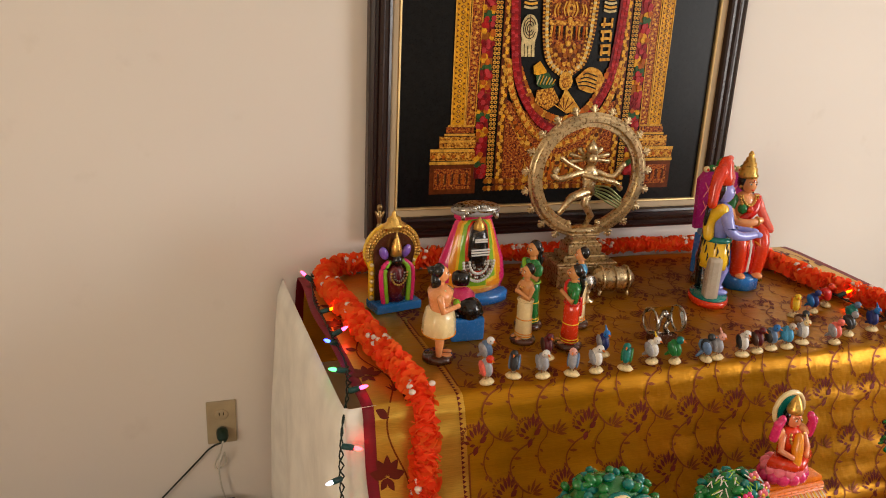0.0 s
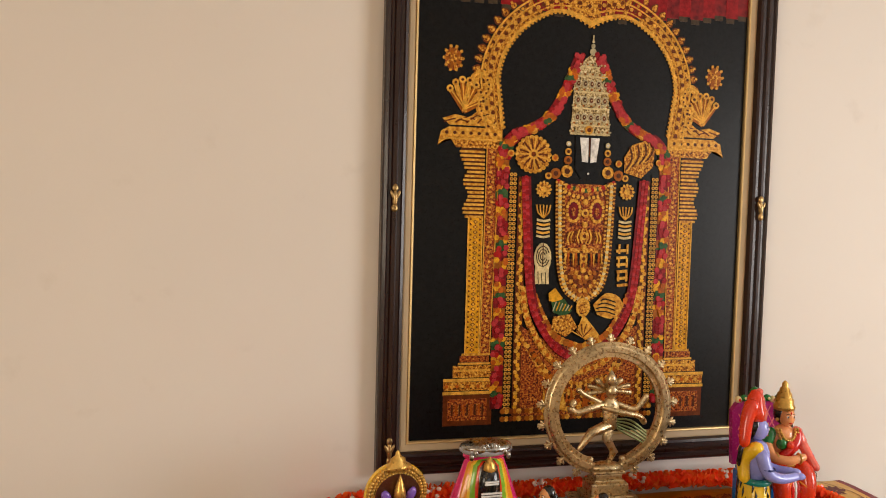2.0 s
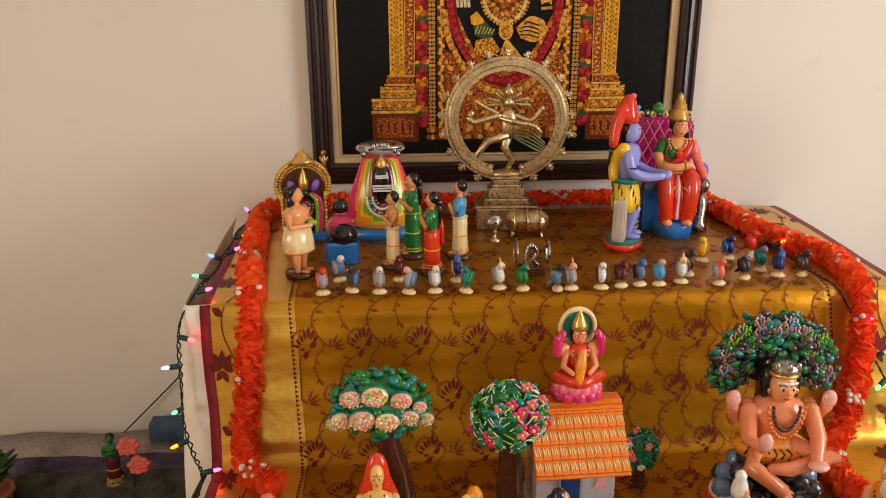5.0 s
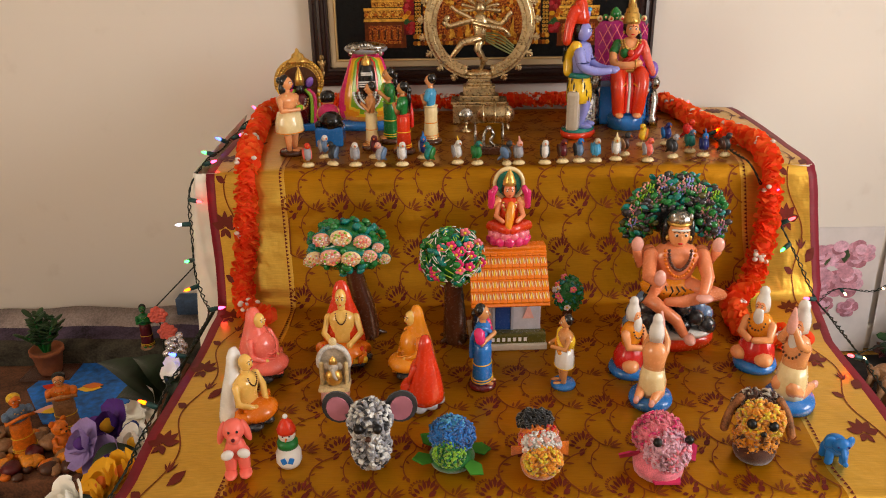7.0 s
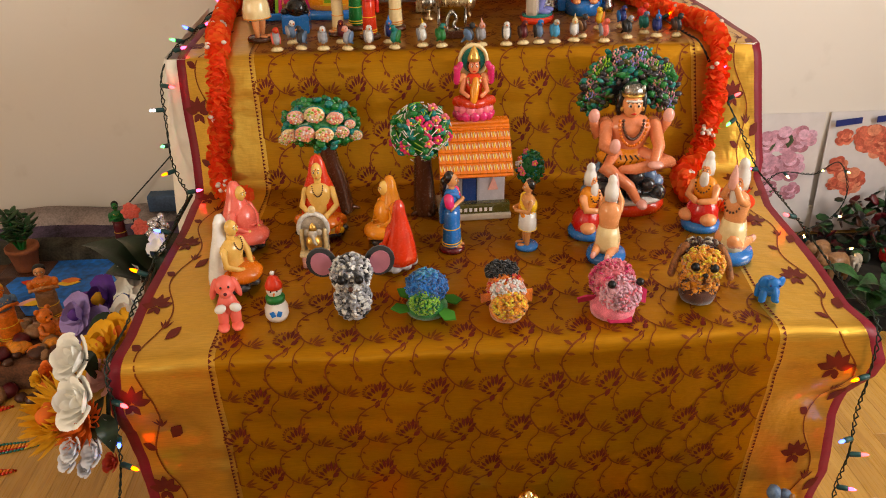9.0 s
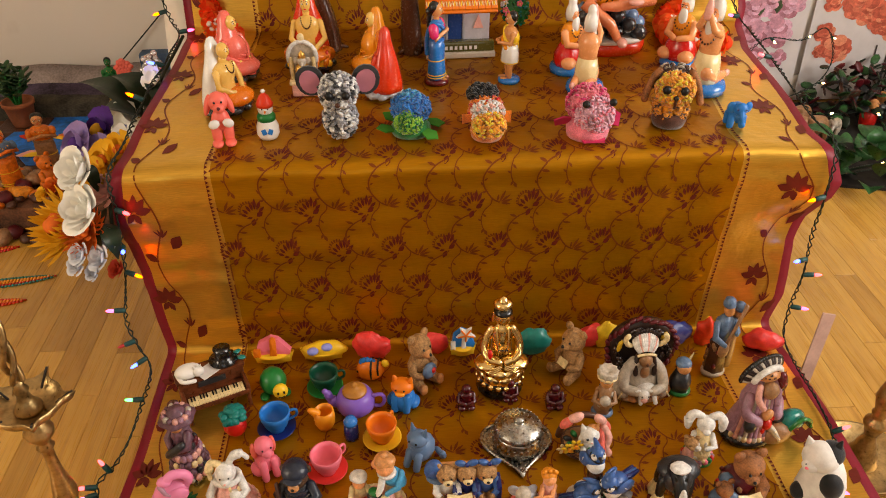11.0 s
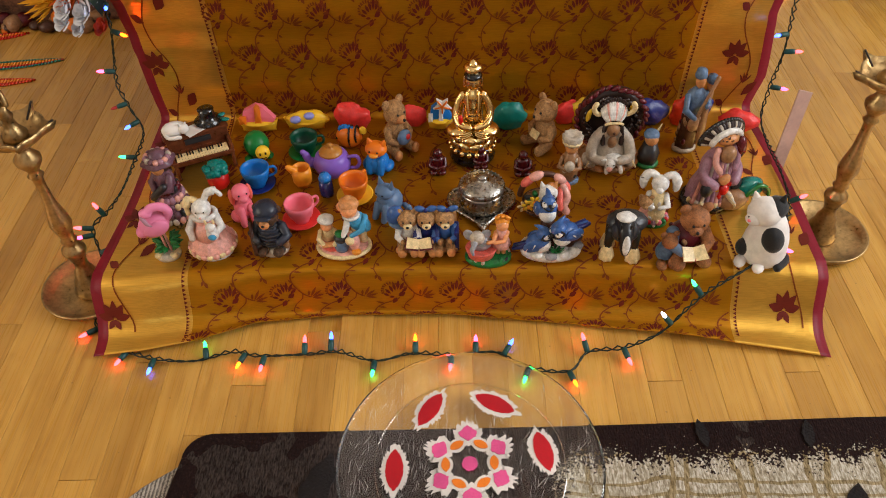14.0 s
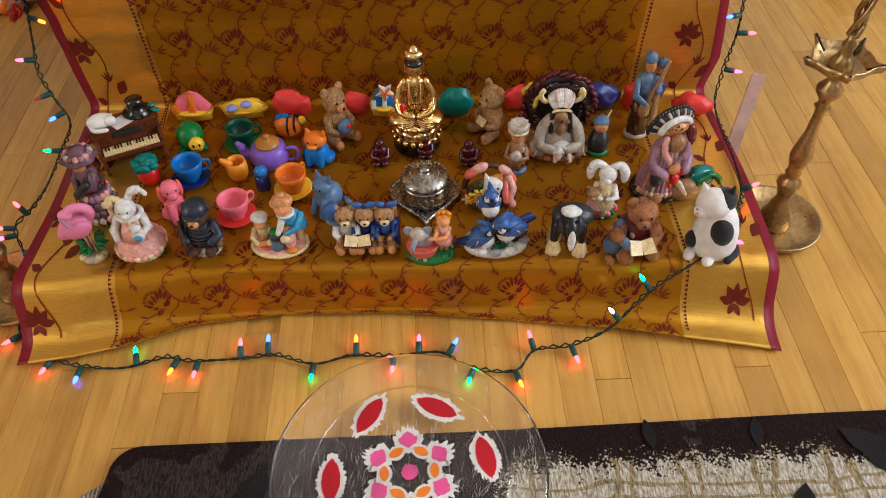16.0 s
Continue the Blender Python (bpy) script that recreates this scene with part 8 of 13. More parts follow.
b = Build()                                        # lady in a flowered hat
b.box((0, 0, 0.008), (0.070, 0.052, 0.016), gp("black"), bevel=0.006)
skirt = [(0.036, 0.016), (0.038, 0.024), (0.031, 0.050), (0.024, 0.078), (0.017, 0.098), (0.020, 0.112), (0.011, 0.124)]
b.lathe(skirt, rp("plum"), seg=30, wave=0.10, lobes=9)
for j, (z, r, c) in enumerate(((0.020, 0.038, "stone"), (0.034, 0.036, "plum"), (0.050, 0.032, "plum"), (0.066, 0.028, "mauve"), (0.084, 0.023, "maroon"))):
    for i in range(16):
        a = 6.283 * (i + 0.5 * (j % 2)) / 16
        b.ell((r * math.cos(a), r * math.sin(a), z), (0.0075, 0.0055, 0.0085), rp(c if i % 3 else ("rose", "dark", "cream")[j % 3]), rot=(0, 0, math.degrees(a) + 90), seg=7, rings=5)
b.tube(smooth_path([(-0.026, -0.020, 0.060), (-0.006, -0.034, 0.080), (0.020, -0.022, 0.104)]), 0.008, rp("dark"), 8)
b.ell((0, -0.008, 0.136), (0.014, 0.015, 0.017), rp("tan"))
b.ell((0, 0.006, 0.138), (0.017, 0.016, 0.019), rp("brown"))
b.lathe([(0.034, 0.146), (0.036, 0.149), (0.018, 0.155), (0.016, 0.166), (0.0, 0.171)], rp("plum"), seg=22, wave=0.06, lobes=6)
for i in range(14):
    b.ell((0.023 * math.cos(i * 0.45), 0.023 * math.sin(i * 0.45), 0.157), (0.007, 0.007, 0.006), rp(("rose", "mauve", "stone", "plum")[i % 4]), seg=7, rings=5)
for k in (-1, 1):
    b.tube([(0.018 * k, -0.002, 0.114), (0.027 * k, -0.014, 0.094), (0.008 * k, -0.028, 0.090)], (0.010, 0.009, 0.006), rp("plum"), 8)
put(b, "hat_lady_figurine", 0.366, 0.062, "resin lady figurine in plum dress and flowered hat", "figurine", rz=-30, s=(0.80, 0.82, 0.92))

pi_ = thing("piano_figurine", (0.380, 0.222, restz(0.2)), "small brown upright piano with hat and cat on it", "figurine", rz=24)
WOODR = mat("piano_brown", (0.20, 0.062, 0.020), 0.35, var=0.25, scale=30, coat=0.2)
b = Build()
b.box((0, 0.022, 0.034), (0.118, 0.034, 0.068), WOODR, bevel=0.003)
b.box((0, -0.014, 0.036), (0.118, 0.042, 0.010), WOODR, bevel=0.003)
for k in (-1, 1):
    b.tube([(0.054 * k, -0.030, 0.032), (0.054 * k, -0.030, 0.0)], 0.004, WOODR, 8)
    b.box((0.056 * k, -0.012, 0.044), (0.007, 0.040, 0.014), WOODR, bevel=0.003)
b.box((0, 0.022, 0.071), (0.124, 0.040, 0.006), WOODR, bevel=0.002)
b.obj("body", pi_, "brown piano case")
for i in range(18):
    b = Build()
    b.box((-0.0468 + i * 0.0055, -0.022, 0.0428), (0.0051, 0.022, 0.0035), pl("cream"), bevel=0.0006)
    b.obj("key", pi_)
for i in range(17):
    if i % 7 in (2, 6):
        continue
    b = Build()
    b.box((-0.044 + i * 0.0055, -0.016, 0.0455), (0.0026, 0.012, 0.003), pl("black"), bevel=0.0005)
    b.obj("black_key", pi_)
b = Build()
b.box((0, 0.0035, 0.056), (0.05, 0.003, 0.012), pl("dark"), bevel=0.001)
b.obj("music_rest", pi_, "dark panel")
b = Build()
b.box((0.000, 0.012, 0.0752), (0.044, 0.030, 0.0012), pl("white"), rot=(0, 0, 25))
b.obj("sheet", pi_, "white sheet of paper")
b = Build()
b.lathe([(0.026, 0), (0.027, 0.002), (0.016, 0.005), (0.0145, 0.024), (0.016, 0.027), (0, 0.028)], gp("black"), (0.030, 0.026, 0.0765), 20)
b.obj("top_hat", pi_, "shiny black top hat")
for lx, ly, la in ((0.056, 0.034, 20), (0.060, 0.016, -30)):
    b = Build()
    b.ell((lx, ly, 0.0775), (0.010, 0.006, 0.0030), gp("teal"), rot=(0, 0, la), seg=10, rings=6)
    b.obj("leaf", pi_, "teal glazed leaf")
b = Build()
b.lathe([(0.009, 0), (0.014, 0.010), (0.012, 0.022), (0.008, 0.030), (0.010, 0.040), (0.007, 0.040), (0.006, 0.030), (0, 0.028)], WOODR, (-0.076, -0.004, 0), 16)
b.obj("jug", pi_, "small brown jug")
b = Build()
b.ell((-0.036, 0.014, 0.086), (0.024, 0.017, 0.013), pl("white"))
b.ell((-0.020, 0.004, 0.088), (0.011, 0.010, 0.010), pl("white"))
for k in (-1, 1):
    b.tube([(-0.020 + 0.005 * k, 0.004, 0.096), (-0.020 + 0.007 * k, 0.004, 0.102)], (0.003, 0.0006), pl("white"), 5)
b.tube(smooth_path([(-0.056, 0.018, 0.082), (-0.050, -0.004, 0.080), (-0.030, -0.010, 0.080)]), 0.004, pl("white"), 7)
b.obj("cat", pi_, "white curled cat")

b = Build()                                        # rabbit lady
turf(b, 0.040, 0.034, rp("white"), 0.009)
for i in range(16):
    b.ell((0.036 * math.cos(i * 0.393), 0.030 * math.sin(i * 0.393), 0.012), (0.010, 0.009, 0.008), rp(("green", "green", "cream", "stone")[i % 4]), rough=0.2, seg=7, rings=5)
b.lathe([(0.030, 0.010), (0.049, 0.024), (0.050, 0.030), (0.043, 0.044), (0.030, 0.064), (0.020, 0.084), (0.022, 0.100), (0.010, 0.112)], rp("rose"), seg=40, wave=0.055, lobes=12)
for i in range(24):
    a = 6.283 * i / 24
    b.ell((0.050 * math.cos(a), 0.050 * math.sin(a), 0.026), (0.008, 0.004, 0.007), rp("rose" if i % 2 else "cream"), rot=(0, 0, math.degrees(a) + 90), seg=7, rings=5)
b.lathe([(0.030, 0.056), (0.026, 0.078), (0.018, 0.094)], rp("rose"), (0, -0.006, 0), 20, wave=0.05, lobes=8)
b.tube([(0.024 * math.cos(a), 0.020 * math.sin(a), 0.110) for a in np.linspace(0, 6.28, 17)[:-1]], 0.006, rp("white"), 7, closed=True)
b.ell((0, -0.006, 0.130), (0.020, 0.021, 0.021), rp("white"), seg=18, rings=12)
b.ell((0, -0.024, 0.124), (0.010, 0.009, 0.008), rp("white"))
b.ell((0, -0.032, 0.126), (0.0026, 0.002, 0.002), rp("rose"), seg=6, rings=5)
for k in (-1, 1):
    b.ell((0.008 * k, -0.025, 0.134), 0.0018, rp("black"), seg=6, rings=5)
b.tube(smooth_path([(-0.010, 0.002, 0.146), (-0.024, 0.004, 0.148), (-0.031, 0.000, 0.132), (-0.030, -0.004, 0.116)]), [0.007] * 6 + [0.009] * 7 + [0.005] * 6, rp("cream"), 9)
b.tube(smooth_path([(0.008, 0.002, 0.146), (0.018, 0.004, 0.162), (0.034, 0.004, 0.166), (0.044, 0.002, 0.156)]), [0.007] * 6 + [0.009] * 7 + [0.005] * 6, rp("white"), 9)
b.tube([(0.022, -0.002, 0.104), (0.034, -0.018, 0.086), (0.016, -0.038, 0.080)], (0.010, 0.009, 0.007), rp("white"), 9)
b.tube([(-0.022, -0.002, 0.104), (-0.036, -0.014, 0.080), (-0.030, -0.028, 0.066)], (0.010, 0.009, 0.007), rp("white"), 9)
b.ell((0.018, -0.040, 0.088), (0.013, 0.011, 0.017), rp("white"))
b.ell((0.018, -0.042, 0.108), (0.011, 0.010, 0.010), rp("white"))
for k in (-1, 1):
    b.ell((0.018 + 0.008 * k, -0.040, 0.120), (0.003, 0.003, 0.008), rp("cream"), seg=6, rings=5)
b.ell((0.018, -0.050, 0.086), (0.009, 0.004, 0.008), rp("sky"), seg=8, rings=5)
put(b, "rabbit_figurine", 0.451, -0.022, "resin rabbit figurine in pale pink dress", "figurine", rz=5, s=0.80)

b = Build()                                        # teal and red fruit toy
b.ell((0, 0, 0.024), (0.021, 0.020, 0.022), pl("red"))
rn = random.Random(5)
for i in range(26):
    a, t = rn.uniform(0, 6.28), rn.uniform(0, 1.2)
    b.ell((0.020 * math.sin(t) * math.cos(a), 0.020 * math.sin(t) * math.sin(a), 0.042 + 0.016 * math.cos(t)), (0.010, 0.009, 0.007), pl("teal"), rot=(rn.uniform(-40, 40), rn.uniform(-40, 40), 0), seg=7, rings=5)
put(b, "fruit_toy", 0.427, 0.146, "red berry toy with teal leafy top", "toy")

b = Build()                                        # pink dog
b.ell((0, 0.004, 0.032), (0.019, 0.022, 0.032), pl("pink"))
b.ell((0, -0.004, 0.073), (0.018, 0.019, 0.018), pl("pink"))
b.ell((0, -0.020, 0.068), (0.010, 0.010, 0.009), pl("pink"))
for k in (-1, 1):
    b.ell((0.018 * k, 0.002, 0.064), (0.006, 0.010, 0.019), pl("salmon"))
    b.tube([(0.010 * k, -0.014, 0.040), (0.011 * k, -0.022, 0.005)], (0.008, 0.007), pl("pink"), 8)
    b.ell((0.008 * k, -0.020, 0.078), 0.002, pl("black"), seg=6, rings=5)
    b.ell((0.016 * k, 0.006, 0.010), (0.012, 0.018, 0.010), pl("pink"))
put(b, "dog_figurine", 0.492, 0.058, "pink rubber seated dog", "toy", rz=30, s=0.9)

b = Build()                                        # dark bear in a cap
turf(b, 0.034, 0.030, rp("stone"), 0.010)
for i in range(9):
    b.ell((0.028 * math.cos(i * 0.7), 0.024 * math.sin(i * 0.7), 0.012), (0.012, 0.010, 0.009), rp(("tanbrown", "stone", "dark")[i % 3]), rough=0.3, seg=8, rings=6)
b.ell((0, 0, 0.046), (0.030, 0.027, 0.036), rp("navycoat"), rough=0.08, freq=50, seg=18, rings=12)
for i in range(6):
    z = 0.030 + i * 0.009
    r = 0.030 * math.sqrt(max(0.1, 1 - ((z - 0.046) / 0.038) ** 2))
    b.tube([(r * math.cos(a), r * 0.92 * math.sin(a), z + 0.0015 * math.sin(9 * a)) for a in np.linspace(0, 6.28, 25)[:-1]], 0.0028, rp("dark" if i % 2 else "navycoat"), 6, closed=True)
b.ell((0, -0.006, 0.098), (0.025, 0.023, 0.022), FURD, rough=0.10, freq=90, seg=18, rings=12)
b.ell((0, -0.027, 0.093), (0.012, 0.010, 0.010), rp("tan"))
b.ell((0, -0.037, 0.096), (0.0042, 0.003, 0.003), rp("black"), seg=7, rings=5)
b.lathe([(0.027, 0.108), (0.028, 0.113), (0.024, 0.124), (0.012, 0.131), (0.0, 0.133)], rp("navycoat"), (0, -0.002, 0), 20)
b.ell((0, -0.026, 0.112), (0.020, 0.014, 0.0035), rp("navycoat"))
for k in (-1, 1):
    b.ell((0.024 * k, 0.004, 0.112), (0.009, 0.006, 0.010), FURD)
    b.ell((0.009 * k, -0.028, 0.104), 0.0024, rp("black"), seg=6, rings=5)
    b.tube([(0.026 * k, 0, 0.070), (0.040 * k, -0.010, 0.050), (0.026 * k, -0.030, 0.046)], (0.012, 0.012, 0.009), rp("navycoat" if k > 0 else "dark"), 9)
    b.ell((0.018 * k, -0.028, 0.016), (0.013, 0.014, 0.010), FURD, rough=0.1)
b.tube([(-0.040, -0.010, 0.080), (-0.034, -0.030, 0.044), (-0.030, -0.038, 0.016)], 0.005, rp("brown"), 7)
put(b, "bear_figurine", 0.555, -0.019, "dark brown bear figurine in blue coat and cap", "figurine", rz=-6, s=(0.76, 0.78, 0.82))


def boat(x, y, hull, top, accent, label, w=0.080, rz=0.0, pod=None):
    b = Build()
    L, Wd, H = w / 2, 0.020, 0.026
    n = 13
    vs, fs = [], []
    for i in range(n):
        t = -1 + 2 * i / (n - 1)
        k = (1 - abs(t) ** 2.4)
        for (a, zz) in ((-1, 1.0), (-0.55, 0.25), (0, 0.0), (0.55, 0.25), (1, 1.0)):
            vs.append((t * L * (1.0 if zz > 0.5 else 0.82), a * Wd * max(k, 0.06), H * zz + 0.006 * abs(t) ** 3 * (1 if zz > 0.5 else 0.4)))
    for i in range(n - 1):
        for j in range(4):
            fs.append((i * 5 + j, i * 5 + j + 1, (i + 1) * 5 + j + 1, (i + 1) * 5 + j))
    b.add(vs, fs, pl(hull))
    b.ell((0, 0, H * 0.86), (L * 0.90, Wd * 0.86, 0.006), pl(hull))
    if pod:
        for k in (-1, 1):
            b.ell((k * L * 0.30 - 0.004, -0.010 + 0.003 * k, H + 0.010 + 0.002 * k), (L * 0.25, 0.009, 0.0075), pl(pod), rough=0.1)
        b.ell((0.004, 0.003, H - 0.002), (L * 0.98, Wd * 0.95, 0.020), pl(hull), rough=0.18, freq=40, seg=22, rings=12)
    else:
        b.slab([(-L * 0.80, 0), (L * 0.80, 0), (L * 0.86, 0.008), (L * 0.30, 0.034), (-L * 0.05, 0.038), (-L * 0.62, 0.026)], (0, 0.002, H * 0.9), 0.016, pl(top), rot=(78, 0, 0), dome=0.003)
        b.slab([(-L * 0.10, 0), (L * 0.22, 0), (L * 0.22, 0.036), (L * 0.04, 0.042), (-L * 0.06, 0.038)], (0, -0.007, H * 0.9), 0.008, pl(accent), rot=(78, 0, 0), dome=0.003)
        b.slab([(-L * 0.86, 0), (-L * 0.52, 0), (-L * 0.52, 0.018), (-L * 0.84, 0.016)], (0, -0.007, H * 0.9), 0.007, pl(accent), rot=(78, 0, 0), dome=0.002)
    put(b, "toy_boat", x, y, label, "toy", rz=rz, group="clay boats")


boat(0.473, 0.325, "yellow", "pink", "orange", "yellow clay boat with pink and orange load", 0.084)
boat(0.570, 0.328, "yellow", "yellow", "yellow", "yellow clay boat with two lilac pods", 0.090, pod="lilac")
boat(0.846, 0.322, "yellow", "blue", "white", "little clay boat in yellow, blue and white with orange star", 0.056)
b = Build()
b.slab([(0.020 * (1 if i % 2 else 0.5) * math.sin(i * math.pi / 5), 0.020 * (1 if i % 2 else 0.5) * math.cos(i * math.pi / 5)) for i in range(10)], (0, 0, 0.018), 0.005, pl("white"), rot=(85, 0, 0), dome=0.003)
for i in range(5):
    b.tube([(0, -0.005, 0.018), (0.015 * math.sin(i * 1.257 + 0.63), -0.004, 0.018 + 0.015 * math.cos(i * 1.257 + 0.63))], 0.002, pl("orange"), 5)
put(b, "starfish_toy", 0.851, 0.312, "white and orange clay star", "toy", z=restz(0.3) + 0.043)


def lump(x, y, c, w, h, seed, label):
    """Crumpled knob of modelling clay."""
    b = Build()
    rn = random.Random(seed)
    vs, fs = [], []
    n, q = 26, 15
    knobs = [(rn.uniform(0.2, 2.9), rn.uniform(0.10, 0.24)) for _ in range(4)]
    for i in range(q + 1):
        t = math.pi * i / q
        for k in range(n):
            a = 2 * math.pi * k / n
            d = Vector((math.sin(t) * math.cos(a), math.sin(t) * math.sin(a), math.cos(t)))
            up = math.atan2(max(d.z, 0.0), d.x)
            g = 1 + 0.16 * noise.noise(d * 2.2 + Vector((seed, 0, 0))) + 0.07 * noise.noise(d * 6 + Vector((0, seed, 0))) + sum(e * math.exp(-((up - m) / 0.30) ** 2) for m, e in knobs) * (d.z > -0.2)
            vs.append((w * 0.46 * d.x * g, w * 0.22 * d.y * g, max(0.0, h * 0.42 + h * 0.48 * d.z * g)))
    for i in range(q):
        for k in range(n):
            l = (k + 1) % n
            fs.append((i * n + k, (i + 1) * n + k, (i + 1) * n + l, i * n + l))
    b.add(vs, fs, mat("clay_" + c, COL[c], 0.42, var=0.12, scale=60, fine=300, bump=0.5, coat=0.15))
    put(b, "clay_model", x, y, label, "clay model", rz=rn.uniform(-15, 15), group="modelling clay shapes")


lump(0.665, 0.332, "clayred", 0.082, 0.060, 1, "crumpled red modelling clay shape")
lump(0.792, 0.335, "clayred", 0.056, 0.052, 2, "small red modelling clay shape")
lump(0.984, 0.320, "teal", 0.070, 0.064, 3, "teal modelling clay shape with folds")
lump(1.108, 0.335, "clayred", 0.060, 0.056, 4, "red modelling clay shape behind a bear")
lump(1.277, 0.328, "navy", 0.076, 0.058, 5, "dark blue modelling clay shape")
lump(1.338, 0.322, "scarlet", 0.050, 0.066, 6, "bright red modelling clay shape")
lump(1.376, 0.335, "navy", 0.046, 0.060, 8, "blue modelling clay shape behind the musician")
lump(1.447, 0.302, "clayred", 0.080, 0.046, 7, "flat red modelling clay shape")
lump(1.135, 0.330, "yellow", 0.050, 0.066, 9, "yellow modelling clay shape behind the wreath")

b = Build()                                        # green turtle with a yellow face
b.ell((0, 0.006, 0.030), (0.028, 0.030, 0.030), pl("green"))
b.ell((0.010, -0.024, 0.026), (0.016, 0.014, 0.017), pl("yellow"))
for k in (-1, 1):
    b.ell((0.010 + 0.006 * k, -0.037, 0.031), (0.0022, 0.0015, 0.004), pl("black"), seg=6, rings=5)
    b.ell((0.022 * k, -0.010, 0.006), (0.010, 0.013, 0.006), pl("green"))
b.tube([(0.004, -0.0385, 0.022), (0.010, -0.039, 0.020), (0.016, -0.0385, 0.022)], 0.001, pl("black"), 5)
put(b, "turtle_toy", 0.484, 0.242, "green rubber turtle with yellow face", "toy", rz=15, s=0.9)


def cup(x, y, c, sc, label, inner=None, hand=-20, r=0.027, saucer=True):
    t = thing("toy_teacup", (x, y, restz(y)), label, "teacup", rz=hand, group="toy tea set")
    if saucer:
        b = Build()
        b.lathe([(0.014, 0), (0.018, 0.001), (0.033, 0.007), (0.0345, 0.009), (0.032, 0.009), (0.016, 0.0035), (0, 0.003)], pl(sc), seg=26)
        b.obj("saucer", t, f"{sc} saucer")
    z = 0.0035 if saucer else 0.0
    b = Build()
    b.lathe([(0.014, z), (0.0145, z + 0.004), (0.021, z + 0.014), (r - 0.001, z + 0.032), (r, z + 0.042), (r - 0.0025, z + 0.042), (r - 0.004, z + 0.032), (0.018, z + 0.016), (0.0, z + 0.012)], pl(c), seg=26)
    b.obj("bowl", t)
    b = Build()
    b.tube(smooth_path([(r - 0.003, 0, z + 0.036), (r + 0.009, 0, z + 0.036), (r + 0.010, 0, z + 0.022), (r - 0.007, 0, z + 0.015)]), 0.0026, pl(c), 8)
    b.obj("handle", t)
    return t


cup(0.578, 0.246, "bottle", "green", "dark green toy teacup on green saucer", hand=10)
cup(0.498, 0.150, "blue", "navy", "blue toy teacup on dark blue saucer", hand=15)
cup(0.686, 0.112, "orange", "yellow", "orange toy teacup on yellow saucer", hand=60)
cup(0.594, 0.050, "pink", "clayred", "pink toy teacup on red saucer", hand=40, inner="blush")

tp = thing("toy_teapot", (0.638, 0.188, restz(0.18)), "purple toy teapot with gold lid", "teapot", rz=-6, group="toy tea set", scale=0.84)
b = Build()
b.lathe([(0.026, 0), (0.028, 0.003), (0.041, 0.018), (0.043, 0.032), (0.036, 0.050), (0.027, 0.058), (0.024, 0.058)], pl("purple"), seg=28)
b.obj("body", tp)
b = Build()
b.lathe([(0.027, 0.058), (0.026, 0.062), (0.016, 0.069), (0.006, 0.072), (0.0055, 0.075), (0.008, 0.079), (0.0, 0.083)], mat("lid_amber", (0.52, 0.25, 0.05), 0.35), seg=24)
b.obj("lid", tp, "amber gold lid with knob")
b = Build()
b.tube(smooth_path([(-0.036, 0, 0.020), (-0.052, 0, 0.030), (-0.060, 0, 0.048), (-0.066, 0, 0.054)]), [0.012] * 7 + [0.009] * 6 + [0.0065] * 6, pl("purple"), 10)
b.obj("spout", tp)
b = Build()
b.tube(smooth_path([(0.038, 0, 0.046), (0.058, 0, 0.050), (0.064, 0, 0.034), (0.056, 0, 0.018), (0.040, 0, 0.016)]), 0.0042, pl("purple"), 9)
b.obj("handle", tp)
cj = thing("toy_creamer", (0.584, 0.152, restz(0.15)), "pale orange toy cream jug", "jug", rz=10, group="toy tea set")
b = Build()
b.lathe([(0.013, 0), (0.018, 0.012), (0.019, 0.026), (0.017, 0.042), (0.015, 0.042), (0.016, 0.026), (0.0, 0.008)], pl("saffron"), seg=22)
b.obj("body", cj)
b = Build()
b.tube([(-0.013, 0, 0.036), (-0.024, 0, 0.046)], (0.009, 0.005), pl("saffron"), 8)
b.obj("lip", cj)
sc_ = thing("toy_shaker", (0.632, 0.124, restz(0.12)), "small blue toy salt shaker", "shaker", group="toy tea set")
b = Build()
b.lathe([(0.013, 0), (0.014, 0.006), (0.012, 0.034)], gp("navy"), seg=18)
b.obj("body", sc_)
b = Build()
b.lathe([(0.012, 0.034), (0.0125, 0.040), (0.008, 0.048), (0, 0.050)], gp("blue"), seg=18)
b.obj("cap", sc_, "blue cap")

b = Build()                                        # striped fish toy
b.ell((0, 0, 0.030), (0.028, 0.018, 0.024), pl("orange"), rot=(0, -20, 0))
for dx in (0.004, 0.017):
    b.tube([(dx, 0.0185 * math.cos(t) * (1 - abs(dx) * 14), 0.031 + dx * 0.35 + 0.0235 * math.sin(t) * (1 - abs(dx) * 12)) for t in np.linspace(0, 6.28, 17)[:-1]], 0.0022, pl("black"), 5, closed=True)
for i in range(6):
    b.ell((-0.016 + i * 0.006, 0, 0.052 - 0.001 * (i - 2) ** 2), (0.005, 0.006, 0.008), pl("blue"), seg=7, rings=5)
b.ell((0.030, 0, 0.048), (0.008, 0.005, 0.009), pl("yellow"))
b.ell((-0.022, -0.008, 0.030), 0.003, pl("black"))
put(b, "striped_fish_toy", 0.664, 0.268, "orange and black striped fish toy with blue fin", "toy", rz=-10)
b = Build()                                        # orange cat, blue trousers
b.lathe([(0.018, 0), (0.022, 0.012), (0.020, 0.034), (0.012, 0.046)], pl("blue"), seg=18)
b.ell((0, -0.003, 0.062), (0.020, 0.018, 0.018), pl("orange"))
b.ell((0, -0.019, 0.057), (0.009, 0.007, 0.006), pl("saffron"))
